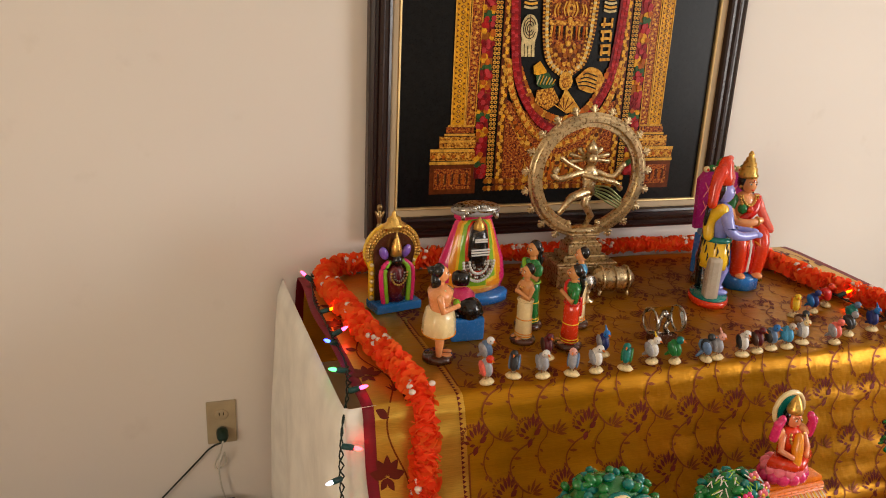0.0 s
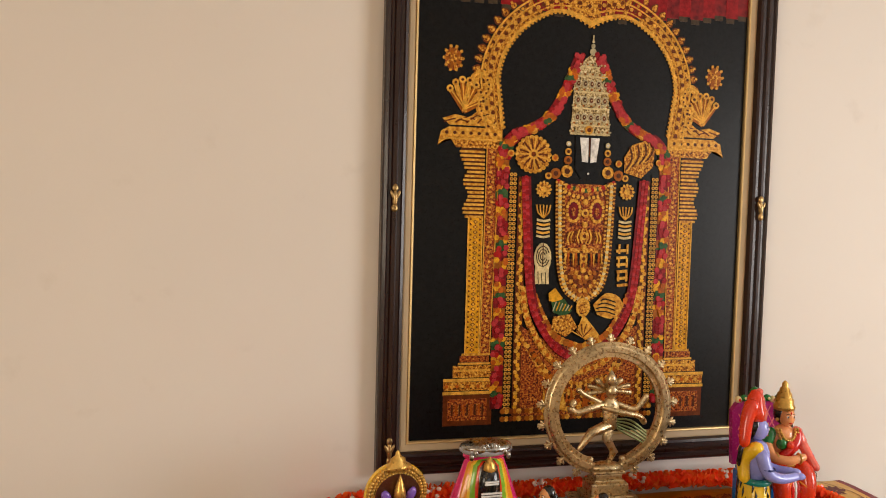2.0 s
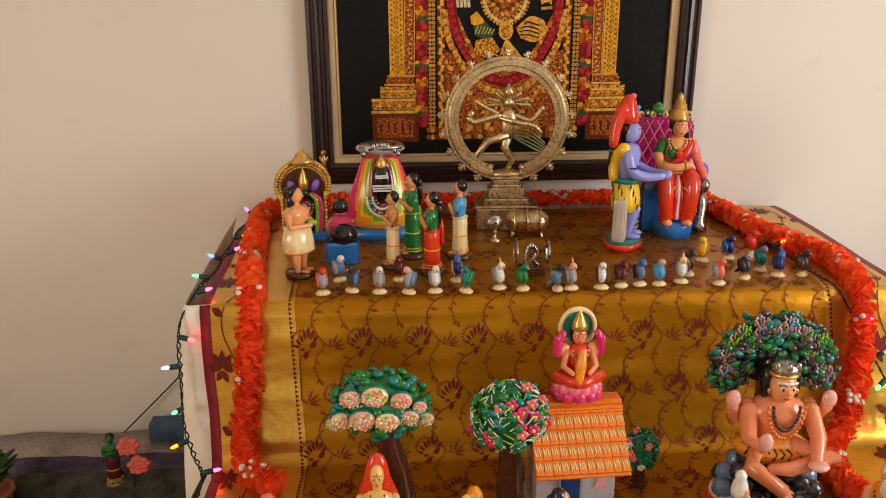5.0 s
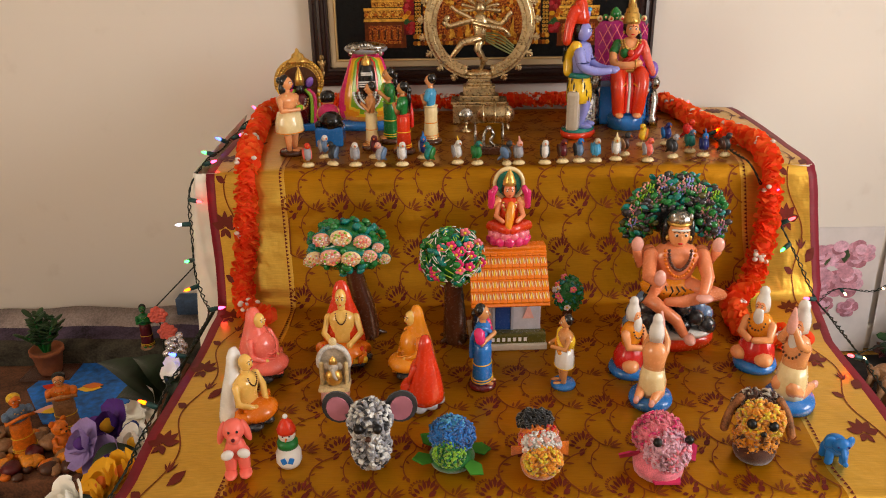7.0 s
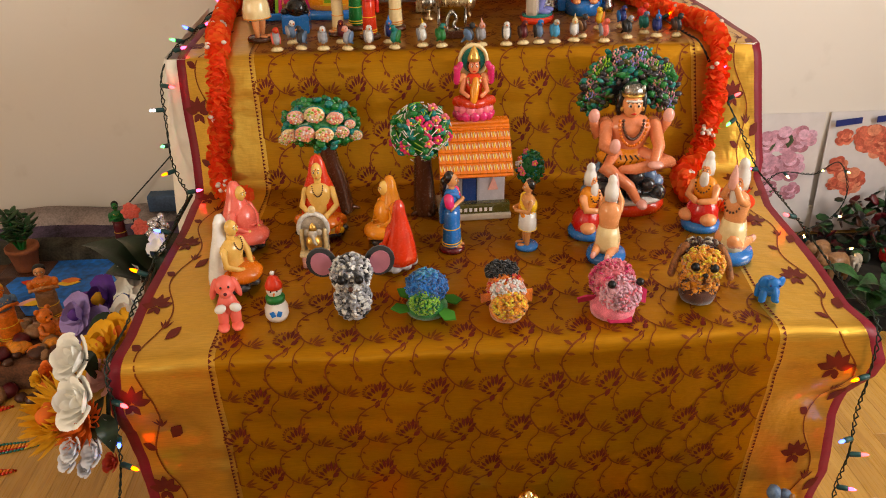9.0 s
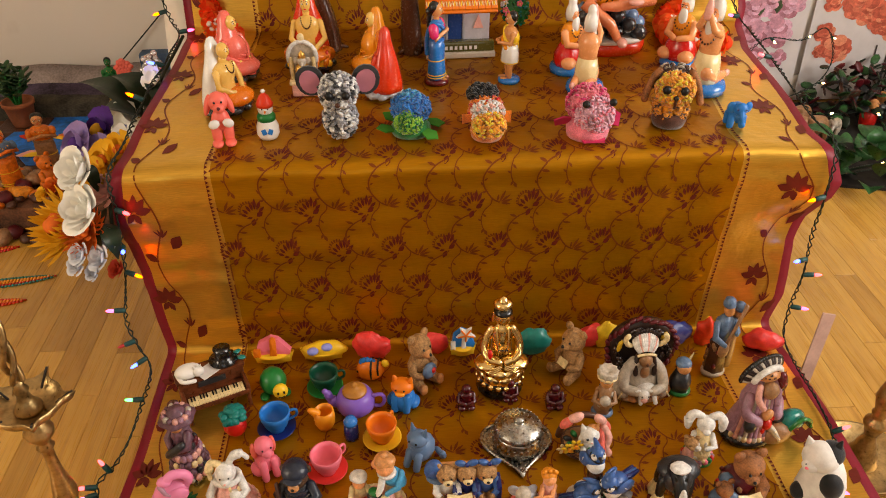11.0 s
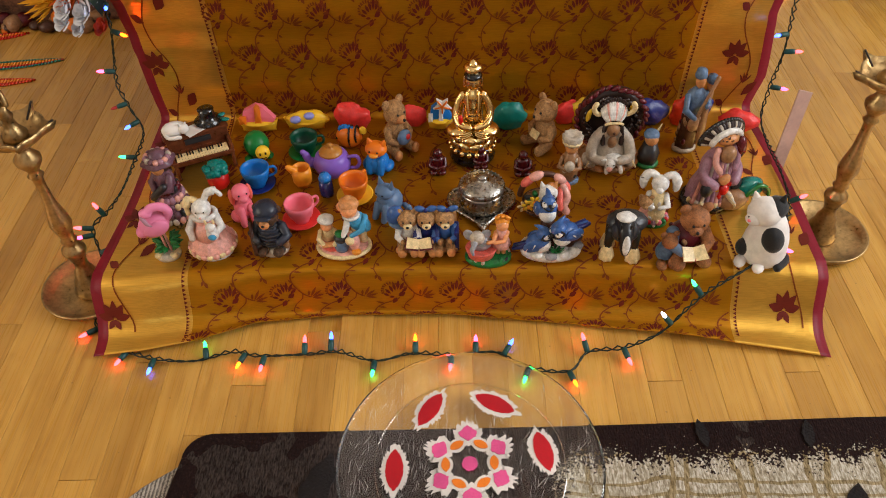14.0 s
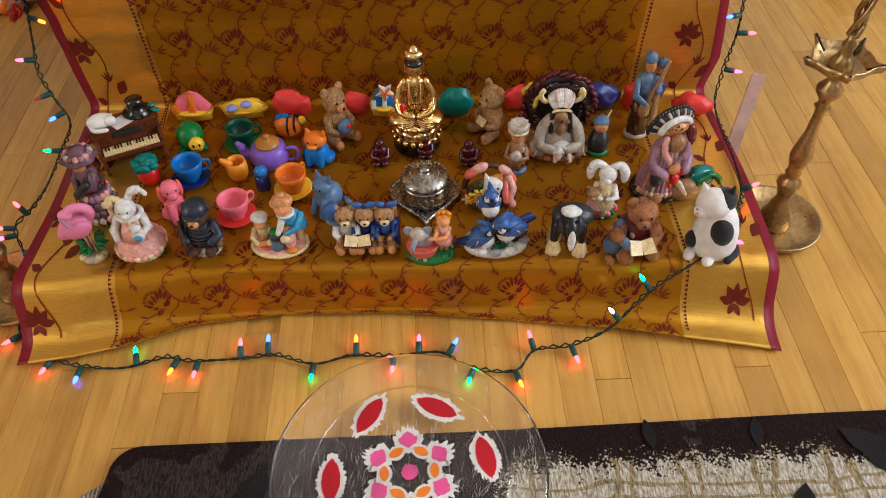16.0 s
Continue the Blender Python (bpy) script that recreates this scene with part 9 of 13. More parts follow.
for k in (-1, 1):
    b.tube([(0.012 * k, 0, 0.074), (0.015 * k, 0, 0.086)], (0.007, 0.002), pl("orange"), 6)
    b.tube([(0.010 * k, -0.010, 0.040), (0.010 * k, -0.019, 0.006)], (0.008, 0.007), pl("blue"), 8)
    b.ell((0.018 * k, 0.002, 0.012), (0.011, 0.016, 0.012), pl("blue"))
    b.ell((0.007 * k, -0.019, 0.066), 0.002, pl("black"), seg=6, rings=5)
put(b, "cat_toy", 0.725, 0.196, "orange cat toy in blue overalls", "toy", rz=-15, s=(1.08, 1.05, 0.82))
b = Build()                                        # teddy with plaid
blob_animal(b, (0, 0, 0), 0.142, FURT, muzzle=rp("tan"))
b.ell((0.0, -0.036, 0.052), (0.022, 0.012, 0.020), rp("slate"))
b.ell((0.004, -0.044, 0.056), (0.009, 0.006, 0.008), rp("red"))
put(b, "teddy_figurine", 0.757, 0.258, "tan resin teddy bear holding a posy", "figurine", rz=42, s=(0.72, 0.80, 0.86))
b = Build()                                        # blue cat
b.ell((0, 0.006, 0.030), (0.021, 0.026, 0.030), pl("slate"))
b.ell((0, -0.004, 0.066), (0.017, 0.017, 0.016), pl("slate"))
b.ell((0, -0.004, 0.047), (0.014, 0.013, 0.02), pl("slate"))
for k in (-1, 1):
    b.tube([(0.010 * k, 0, 0.076), (0.013 * k, 0, 0.096)], (0.006, 0.001), pl("slate"), 6)
    b.tube([(0.008 * k, -0.014, 0.036), (0.009 * k, -0.024, 0.005)], (0.007, 0.006), pl("slate"), 7)
    b.ell((0.006 * k, -0.019, 0.069), 0.002, pl("black"), seg=6, rings=5)
b.tube(smooth_path([(0.016, 0.026, 0.012), (0.034, 0.016, 0.016), (0.036, 0.010, 0.034)]), 0.005, pl("slate"), 7)
put(b, "cat_figurine", 0.750, 0.066, "blue-grey seated cat figurine", "figurine", rz=-35, s=(1.10, 1.05, 0.86))

b = Build()                                        # tea party group
turf(b, 0.050, 0.034, rp("rose"), 0.010)
b.tube([(0.049 * math.cos(t), 0.033 * math.sin(t), 0.006) for t in np.linspace(0, 6.28, 31)[:-1]], 0.0045, rp("cream"), 6, closed=True)
b.ell((-0.022, -0.006, 0.011), (0.018, 0.014, 0.004), rp("salmon"))
b.ell((-0.028, 0.010, 0.030), (0.015, 0.013, 0.022), rp("cream"), rough=0.08)   # small cook
b.ell((-0.028, 0.004, 0.058), (0.012, 0.012, 0.012), rp("peach"))
b.ell((-0.028, 0.006, 0.073), (0.015, 0.014, 0.009), rp("white"), rough=0.25, freq=60)
for k in (-1, 1):
    b.tube([(-0.028 + 0.013 * k, 0.006, 0.042), (-0.026 + 0.018 * k, -0.010, 0.034), (-0.024 + 0.010 * k, -0.020, 0.030)], 0.005, rp("cream"), 7)
b.box((-0.026, -0.020, 0.030), (0.022, 0.010, 0.005), rp("tan"), rot=(18, 0, 8), bevel=0.0015)
for k in (-1, 1):                                                               # taller child that leans over
    b.tube([(0.030 + 0.007 * k, 0.010, 0.008), (0.030 + 0.006 * k, 0.010, 0.050)], 0.008, rp("cream"), 8)
b.ell((0.030, 0.006, 0.068), (0.018, 0.016, 0.026), rp("sky"), rot=(14, -16, 0), rough=0.06)
b.ell((0.040, 0.008, 0.058), (0.012, 0.014, 0.020), rp("sky"), rot=(0, -30, 0))
b.ell((0.018, -0.002, 0.106), (0.016, 0.016, 0.017), rp("peach"))
b.ell((0.018, 0.003, 0.115), (0.019, 0.018, 0.014), rp("tan"), rough=0.15, freq=50)
b.ell((0.002, 0.004, 0.107), (0.007, 0.006, 0.010), rp("peach"))
b.lathe([(0.014, 0.094), (0.017, 0.091), (0.008, 0.098)], rp("white"), (0.021, -0.002, 0), 14)
b.ell((0.018, 0.004, 0.129), (0.007, 0.007, 0.006), rp("tan"))
for k in (-1, 1):
    b.tube([(0.030 + 0.015 * k, 0.002, 0.082), (0.024 + 0.015 * k, -0.014, 0.062), (0.012 + 0.008 * k, -0.018, 0.052)], (0.007, 0.006, 0.005), rp("sky" if k > 0 else "white"), 7)
b.lathe([(0.012, 0.010), (0.014, 0.020), (0.012, 0.036), (0.0, 0.040)], rp("slate"), (-0.002, -0.012, 0), 16)   # stove pot
b.lathe([(0.012, 0.036), (0.013, 0.044), (0.008, 0.050)], rp("dark"), (-0.002, -0.012, 0), 16)
b.ell((-0.002, -0.012, 0.052), (0.011, 0.010, 0.005), rp("green"), rough=0.3)
b.ell((0.022, -0.014, 0.030), (0.012, 0.012, 0.020), rp("rose"), rough=0.12)
b.ell((0.016, -0.022, 0.042), (0.009, 0.008, 0.009), rp("cream"))
b.ell((0.026, -0.024, 0.014), (0.011, 0.008, 0.006), rp("saffron"), rough=0.2)
put(b, "tea_party_figurine", 0.677, -0.020, "resin cooking group of two children on oval base", "figurine", s=(0.92, 0.95, 0.86))

b = Build()                                        # three reading bears
b.box((0, 0.006, 0.009), (0.098, 0.040, 0.018), rp("tanbrown"), bevel=0.006)
b.box((0, 0.022, 0.034), (0.098, 0.008, 0.050), rp("tan"), bevel=0.004)
for x, c, d in ((-0.030, "white", -8), (0.000, "navy", 4), (0.030, "jay", 14)):
    b.ell((x, 0.004, 0.032), (0.016, 0.015, 0.020), rp(c), rough=0.08)
    b.ell((x, -0.004, 0.064), (0.0165, 0.015, 0.0155), FURT, rough=0.10, freq=110, seg=16, rings=11)
    b.ell((x + 0.001, -0.018, 0.060), (0.0075, 0.006, 0.006), rp("cream"))
    b.ell((x + 0.001, -0.0242, 0.0625), (0.0028, 0.002, 0.002), rp("black"), seg=7, rings=5)
    for k in (-1, 1):
        b.ell((x + 0.013 * k, 0.000, 0.076), (0.0060, 0.004, 0.0060), FURT)
        b.ell((x + 0.006 * k, -0.0185, 0.0675), 0.0018, rp("black"), seg=6, rings=5)
        b.tube([(x + 0.014 * k, 0.0, 0.044), (x + 0.017 * k, -0.014, 0.034), (x + 0.008 * k, -0.024, 0.030)], (0.0062, 0.0058, 0.0046), rp(c), 8)
        b.ell((x + 0.008 * k, -0.024, 0.031), 0.0048, FURT)
        b.tube([(x + 0.008 * k, -0.006, 0.018), (x + 0.010 * k, -0.028, 0.012)], (0.0085, 0.0075), FURT, 8)
        b.ell((x + 0.010 * k, -0.031, 0.012), (0.0072, 0.005, 0.0085), rp("tan"))
for x in (0.000, 0.034):                                                        # blue bows
    for k in (-1, 1):
        b.ell((x + 0.009 * k, -0.002, 0.083), (0.0095, 0.005, 0.0055), rp("jay"), rot=(0, -18 * k, 0))
    b.ell((x, -0.005, 0.082), 0.0035, rp("navy"))
b.ell((-0.050, 0.004, 0.066), (0.014, 0.012, 0.019), rp("jay"), rot=(0, 14, 0), rough=0.06)
b.ell((-0.046, 0.000, 0.050), (0.016, 0.012, 0.005), rp("slate"), rot=(0, 14, 0))
b.box((0.049, -0.004, 0.026), (0.008, 0.030, 0.040), rp("navy"), bevel=0.003)
for k in (-1, 1):
    b.slab([(0, -0.010), (0.022 * k, -0.011), (0.022 * k, 0.010), (0, 0.010)][::k], (-0.012, -0.030, 0.030), 0.0030, rp("maroon"), rot=(42, -12 * k, 0))
    b.slab([(0, -0.008), (0.020 * k, -0.009), (0.020 * k, 0.009), (0, 0.008)][::k], (-0.012, -0.031, 0.0325), 0.0020, rp("cream"), rot=(42, -12 * k, 0))
for i in range(12):
    b.ell((-0.046 + i * 0.0084, -0.018, 0.008), (0.006, 0.005, 0.006), rp(("tan", "cream", "tanbrown")[i % 3]), rough=0.2, seg=7, rings=5)
put(b, "reading_bears_figurine", 0.822, -0.020, "three brown bears in blue reading on one bench", "figurine", s=(1.05, 1.0, 1.08))

# gilded figure on a lotus and dark foot
b = Build()
b.lathe([(0.043, 0), (0.045, 0.004), (0.042, 0.010), (0.038, 0.022), (0.044, 0.028), (0.044, 0.034)], gp("black"), seg=30)
for i in range(18):
    t = 2 * math.pi * i / 18
    b.ell((0.042 * math.cos(t), 0.042 * math.sin(t), 0.029), 0.0062, GOLD, seg=8, rings=6)
for z, r, n in ((0.042, 0.036, 9), (0.054, 0.033, 9)):
    for i in range(n):
        t = 2 * math.pi * (i + (0.5 if z > 0.045 else 0)) / n
        b.ell((r * math.cos(t), r * math.sin(t), z), (0.0095, 0.0165, 0.013), GOLD, rot=(0, 0, math.degrees(t)), seg=12, rings=8)
b.lathe([(0.040, 0.034), (0.040, 0.060), (0.0, 0.064)], GOLD, seg=24)
for k in (-1, 1):
    b.ell((0.024 * k, -0.012, 0.072), (0.027, 0.024, 0.011), GOLD, rot=(0, 8 * k, -14 * k), rough=0.10, freq=90, seg=18, rings=10)
    b.tube(smooth_path([(0.018 * k, 0.002, 0.140), (0.028 * k, -0.002, 0.122), (0.032 * k, -0.010, 0.100), (0.024 * k, -0.024, 0.088), (0.006 * k, -0.032, 0.086)], 4), list(np.linspace(0.0088, 0.0072, 17)), GOLD, 10)
    for i in range(4):
        b.tube(smooth_path([(0.034 * k, -0.004, 0.118 - 0.010 * i), (0.030 * k, -0.020, 0.104 - 0.008 * i), (0.018 * k, -0.031, 0.094 - 0.005 * i)], 3), 0.0022, GOLD, 6)
    b.tube(smooth_path([(0.011 * k, -0.008, 0.150), (0.010 * k, -0.019, 0.126), (0.007 * k, -0.023, 0.100)], 3), 0.0026, GOLD, 6)
    for i in range(3):
        b.tube(smooth_path([(0.004 * k, -0.034, 0.080 - 0.004 * i), (0.022 * k, -0.036, 0.074 - 0.005 * i), (0.044 * k, -0.018, 0.072 - 0.004 * i)], 3), 0.0022, GOLD, 6)
b.tube([(-0.022, -0.026, 0.090), (-0.024, -0.026, 0.108)], 0.0045, gp("red"), 8)
b.lathe([(0.028, 0.066), (0.020, 0.088), (0.018, 0.110), (0.020, 0.134), (0.014, 0.148), (0.008, 0.154), (0.0075, 0.162)], GOLD, seg=20, squash=(1, 0.74))
for i in range(5):
    b.ell((-0.008 + 0.004 * i, -0.0245, 0.108), 0.0019, gp("black"), seg=6, rings=4)
b.ell((0, -0.004, 0.173), (0.0160, 0.0165, 0.0195), GOLD)
b.ell((0, -0.003, 0.183), (0.0172, 0.0178, 0.0085), gp("black"))
b.ell((0, 0.002, 0.195), (0.0178, 0.0165, 0.011), GOLD, rough=0.15, freq=120)
b.lathe([(0.011, 0.199), (0.009, 0.206), (0.005, 0.212), (0, 0.214)], GOLD, seg=14)
for k in (-1, 1):
    b.tube([(0.0145 * k, 0.0, 0.178), (0.0165 * k, 0.0, 0.160)], (0.0035, 0.003), GOLD, 6)
put(b, "golden_seated_statue", 0.909, 0.236, "shiny gilt seated statue on lotus and black foot", "statue")

for x, y, s in ((0.841, 0.184, 0.055), (0.924, 0.199, 0.048), (1.003, 0.175, 0.054)):
    b = Build()
    b.x = Matrix.Scale(s, 4)
    m = mat("dark_red_resin", (0.10, 0.006, 0.012), 0.2, var=0.1, coat=0.4)
    b.lathe([(0.28, 0), (0.30, 0.1), (0.27, 0.3), (0.22, 0.5), (0.24, 0.62), (0.12, 0.70)], m, seg=18, squash=(1, 0.85))
    b.ell((0, -0.03, 0.82), (0.17, 0.17, 0.18), m)
    for k in (-1, 1):
        b.tube([(0.22 * k, 0, 0.58), (0.27 * k, -0.15, 0.36), (0.06 * k, -0.26, 0.34)], 0.08, m, 8)
        b.ell((0.16 * k, -0.2, 0.12), (0.14, 0.14, 0.10), m)
    put(b, "red_seated_figurine", x, y, "tiny dark red glossy seated figurine", "figurine", group="three red figurines")

# silver pot on a heart-shaped tray
st = thing("silver_tray", (0.921, 0.075, restz(0.07)), "engraved silver heart-shaped tray", "tray")
b = Build()
hs = []
for i in range(36):
    t = 2 * math.pi * i / 36
    hs.append((0.0038 * 16 * math.sin(t) ** 3, 0.0040 * (13 * math.cos(t) - 5 * math.cos(2 * t) - 2 * math.cos(3 * t) - math.cos(4 * t)) + 0.006))
b.slab([(x, y) for x, y in hs], (0, 0, 0.003), 0.004, SILVER)
b.obj("plate", st)
b = Build()
b.tube([(x, y, 0.006) for x, y in hs], 0.0035, SILVER, 8, closed=True)
for i in range(0, 36):
    b.ell((hs[i][0] * 0.86, hs[i][1] * 0.86, 0.006), 0.0022, SILVER, seg=6, rings=5)
b.obj("rim", st, "beaded silver rim")
sp = thing("silver_pot", (0.921, 0.082, restz(0.07) + 0.0055), "round engraved silver pot with domed lid", "pot")
b = Build()
b.lathe([(0.033, 0), (0.039, 0.003), (0.0415, 0.010), (0.0415, 0.036), (0.039, 0.040)], SILVER, seg=36)
for i in range(24):
    t = 2 * math.pi * i / 24
    b.ell((0.0412 * math.cos(t), 0.0412 * math.sin(t), 0.021), (0.0042, 0.0016, 0.008), SILVER, seg=6, rings=5)
b.obj("body", sp)
b = Build()
b.lathe([(0.041, 0.040), (0.0425, 0.043), (0.038, 0.050), (0.024, 0.056), (0.010, 0.058), (0.008, 0.060), (0.010, 0.064), (0.008, 0.067), (0, 0.068)], SILVER, seg=36)
for r, z, n in ((0.0385, 0.0495, 30), (0.0245, 0.056, 18)):
    for i in range(n):
        t = 2 * math.pi * i / n
        b.ell((r * math.cos(t), r * math.sin(t), z), 0.0016, SILVER, seg=6, rings=5)
b.obj("lid", sp, "domed silver lid with knob")

b = Build()                                        # beige teddy, side on
blob_animal(b, (0, 0, 0), 0.146, FURT, muzzle=FURT)
b.slab([(-0.014, -0.010), (0.014, -0.010), (0.014, 0.010), (-0.014, 0.010)], (0, -0.036, 0.050), 0.004, rp("cream"), rot=(60, 0, 0))
put(b, "teddy_figurine", 1.054, 0.262, "beige resin teddy bear reading", "figurine", rz=-58, s=(0.76, 0.76, 0.78))

b = Build()                                        # wreath with a seated figure and a white calf
turf(b, 0.062, 0.044, rp("tanbrown"), 0.011)
for i in range(26):
    t = 2 * math.pi * i / 26
    b.ell((0.058 * math.cos(t), 0.041 * math.sin(t), 0.007), (0.010, 0.007, 0.006), rp("tanbrown" if i % 3 else "tan"), rot=(0, 0, math.degrees(t) + 70), rough=0.2, seg=7, rings=5)
RING = lambda q, t, y: (q * math.cos(t), y, 0.086 + q * 1.04 * math.sin(t))
b.tube([RING(0.053, t, 0.022) for t in np.linspace(0, 6.28, 33)[:-1]], 0.0125, rp("bonnet"), 9, closed=True)
for i in range(96):
    t = 2 * math.pi * i / 96
    q = 0.053 + 0.012 * math.cos(i * 2.1)
    b.ell(RING(q, t, 0.013 + 0.005 * math.sin(i * 1.7)), (0.010, 0.005, 0.0045), gp("bonnet") if i % 3 else rp("maroon"), rot=(0, math.degrees(-t) + 62, 0), seg=6, rings=5)
for t, q in ((2.75, 0.047), (2.95, 0.046), (0.75, 0.048)):
    b.ell(RING(q, t, 0.006), (0.005, 0.003, 0.011), rp("yellow"), rot=(0, 20, 0), seg=7, rings=5)
b.slab([(0.046 * math.cos(t), 0.046 * math.sin(t)) for t in np.linspace(0, 6.28, 20)[:-1]], (0, 0.026, 0.086), 0.006, rp("bonnet"), rot=(90, 0, 0))
for i in range(13):                                # pale feathers of the headdress
    t = radians(42 + 96 * i / 12)
    d = (math.cos(t), math.sin(t))
    b.tube([(0.016 * d[0], -0.012, 0.092 + 0.012 * d[1]), (0.024 * d[0], -0.006, 0.095 + 0.020 * d[1]), (0.029 * d[0], 0.000, 0.095 + 0.032 * d[1]), (0.030 * d[0], 0.003, 0.095 + 0.038 * d[1])], (0.0040, 0.0052, 0.0040, 0.0012), rp("rose" if i % 4 == 1 else "white"), 6)
    b.ell((0.031 * d[0], 0.004, 0.095 + 0.040 * d[1]), (0.0035, 0.003, 0.006), rp("bonnet"), rot=(0, 90 - math.degrees(t), 0), seg=6, rings=4)
for k in (-1, 1):
    b.tube(smooth_path([(0.026 * k, 0.0, 0.106), (0.034 * k, -0.002, 0.112), (0.038 * k, -0.004, 0.124), (0.034 * k, -0.004, 0.132)], 4), (0.0050), rp("cream"), 7)
    b.tube(smooth_path([(0.0135 * k, -0.012, 0.092), (0.018 * k, -0.018, 0.074), (0.017 * k, -0.024, 0.056)], 3), 0.0048, rp("bonnet"), 7)
    b.tube(smooth_path([(0.016 * k, -0.010, 0.074), (0.032 * k, -0.016, 0.056), (0.036 * k, -0.030, 0.030), (0.014 * k, -0.044, 0.030)], 4), list(np.linspace(0.0125, 0.009, 13)), rp("stone"), 9)
    b.ell((0.038 * k, -0.020, 0.016), (0.014, 0.020, 0.013), rp("stone"), rough=0.2)
    for i in range(7):
        b.tube([(0.030 * k + 0.002 * i * k, -0.026 - 0.002 * i, 0.046 - 0.004 * i), (0.036 * k + 0.002 * i * k, -0.034 - 0.001 * i, 0.036 - 0.004 * i)], 0.0016, rp("cream"), 4)
b.ell((0, -0.018, 0.084), (0.0125, 0.012, 0.0145), rp("tanbrown"))
b.ell((0, -0.028, 0.083), (0.003, 0.004, 0.004), rp("brown"), seg=7, rings=5)
b.tube([(0.016 * math.cos(t), -0.020, 0.097 + 0.003 * math.sin(t)) for t in np.linspace(0, 3.14, 7)], 0.0026, rp("cream"), 6)
b.lathe([(0.036, 0.010), (0.036, 0.03), (0.026, 0.055), (0.018, 0.070), (0.010, 0.078)], rp("stone"), (0, -0.004, 0), 20, squash=(1, 0.8), wave=0.06, lobes=7)
b.ell((0, -0.024, 0.060), (0.009, 0.006, 0.014), rp("tanbrown"))
b.ell((0.004, -0.034, 0.026), (0.020, 0.015, 0.013), rp("white"), rough=0.08)
b.ell((-0.004, -0.050, 0.028), (0.010, 0.011, 0.010), rp("white"))
b.ell((-0.006, -0.060, 0.024), (0.006, 0.005, 0.005), rp("rose"))
for k in (-1, 1):
    b.ell((-0.004 + 0.012 * k, -0.047, 0.034), (0.007, 0.003, 0.004), rp("white"), rot=(0, 20 * k, 0), seg=7, rings=5)
    b.ell((-0.004 + 0.006 * k, -0.058, 0.031), 0.0015, rp("black"), seg=6, rings=4)
    b.tube([(0.004 + 0.012 * k, -0.046, 0.022), (0.004 + 0.014 * k, -0.056, 0.012)], (0.005, 0.004), rp("white"), 6)
put(b, "wreath_figurine", 1.170, 0.212, "resin seated figure in feathered wreath with white calf", "figurine")

b = Build()                                        # musician with a stringed instrument
turf(b, 0.034, 0.024, rp("stone"), 0.010)
b.lathe([(0.028, 0.010), (0.026, 0.04), (0.020, 0.085), (0.018, 0.10)], rp("brown"), (0, 0, 0), 20, squash=(1, 0.8), wave=0.07, lobes=6)
b.lathe([(0.021, 0.085), (0.024, 0.115), (0.026, 0.135), (0.010, 0.148)], rp("slate"), (0, 0, 0), 18, squash=(1, 0.72))
b.ell((0, -0.004, 0.163), (0.013, 0.014, 0.016), rp("tan"))
b.lathe([(0.015, 0.170), (0.016, 0.174), (0.013, 0.186), (0, 0.189)], rp("slate"), seg=14)
b.tube([(-0.01, -0.026, 0.07), (0.030, -0.020, 0.150), (0.044, -0.014, 0.168)], (0.005, 0.004, 0.006), rp("tanbrown"), 8)
b.ell((-0.008, -0.026, 0.075), (0.016, 0.010, 0.018), rp("tanbrown"))
for k in (-1, 1):
    b.tube([(0.024 * k, -0.002, 0.130), (0.034 * k, -0.016, 0.105), (0.014 * k + 0.004, -0.030, 0.115 if k > 0 else 0.09)], (0.010, 0.009, 0.006), rp("slate"), 8)
ruffle(b, [(0.028, 0.012), (0.021, 0.08)], ("brown", "tanbrown", "maroon"), 30, 0.006, 10)
b.lathe([(0.018, 0.010), (0.019, 0.05), (0.014, 0.10), (0.016, 0.128), (0.006, 0.136)], rp("tanbrown"), (0.036, 0.004, 0), 16, squash=(1, 0.8), wave=0.06, lobes=6)
b.ell((0.038, -0.002, 0.148), (0.012, 0.012, 0.014), rp("tan"))
b.lathe([(0.014, 0.154), (0.016, 0.158), (0.012, 0.168), (0, 0.170)], rp("slate"), (0.038, 0, 0), 14)
put(b, "musician_figurine", 1.328, 0.244, "pair of slim figures in blue caps and brown robes", "figurine", rz=14, s=(0.70, 0.78, 0.96))

b = Build()                                        # pair of children
turf(b, 0.020, 0.017, rp("slate"), 0.008)
b.lathe([(0.015, 0.008), (0.016, 0.03), (0.014, 0.058), (0.008, 0.070)], rp("tanbrown"), seg=16, wave=0.09, lobes=6)
b.ell((0, -0.003, 0.080), (0.012, 0.012, 0.013), rp("tan"))
b.lathe([(0.014, 0.085), (0.016, 0.089), (0.018, 0.106), (0.015, 0.107), (0.0, 0.100)], rp("stone"), seg=20, wave=0.10, lobes=10)
b.tube([(0.0165 * math.cos(t), 0.0165 * math.sin(t), 0.092) for t in np.linspace(0, 6.28, 17)[:-1]], 0.0024, rp("cream"), 6, closed=True)
ruffle(b, [(0.016, 0.014), (0.014, 0.06)], ("dark", "tan", "stone", "brown"), 20, 0.005, 33)
for k in (-1, 1):
    b.tube([(0.014 * k, -0.004, 0.056), (0.019 * k, -0.012, 0.040), (0.006 * k, -0.020, 0.040)], 0.005, rp("tanbrown"), 7)
b.ell((0, -0.018, 0.046), (0.010, 0.008, 0.012), rp("stone"))
put(b, "feather_child_figurine", 1.088, 0.152, "small resin child figurine in feather headdress", "figurine", rz=-10)
b = Build()
turf(b, 0.022, 0.020, rp("green"), 0.008)
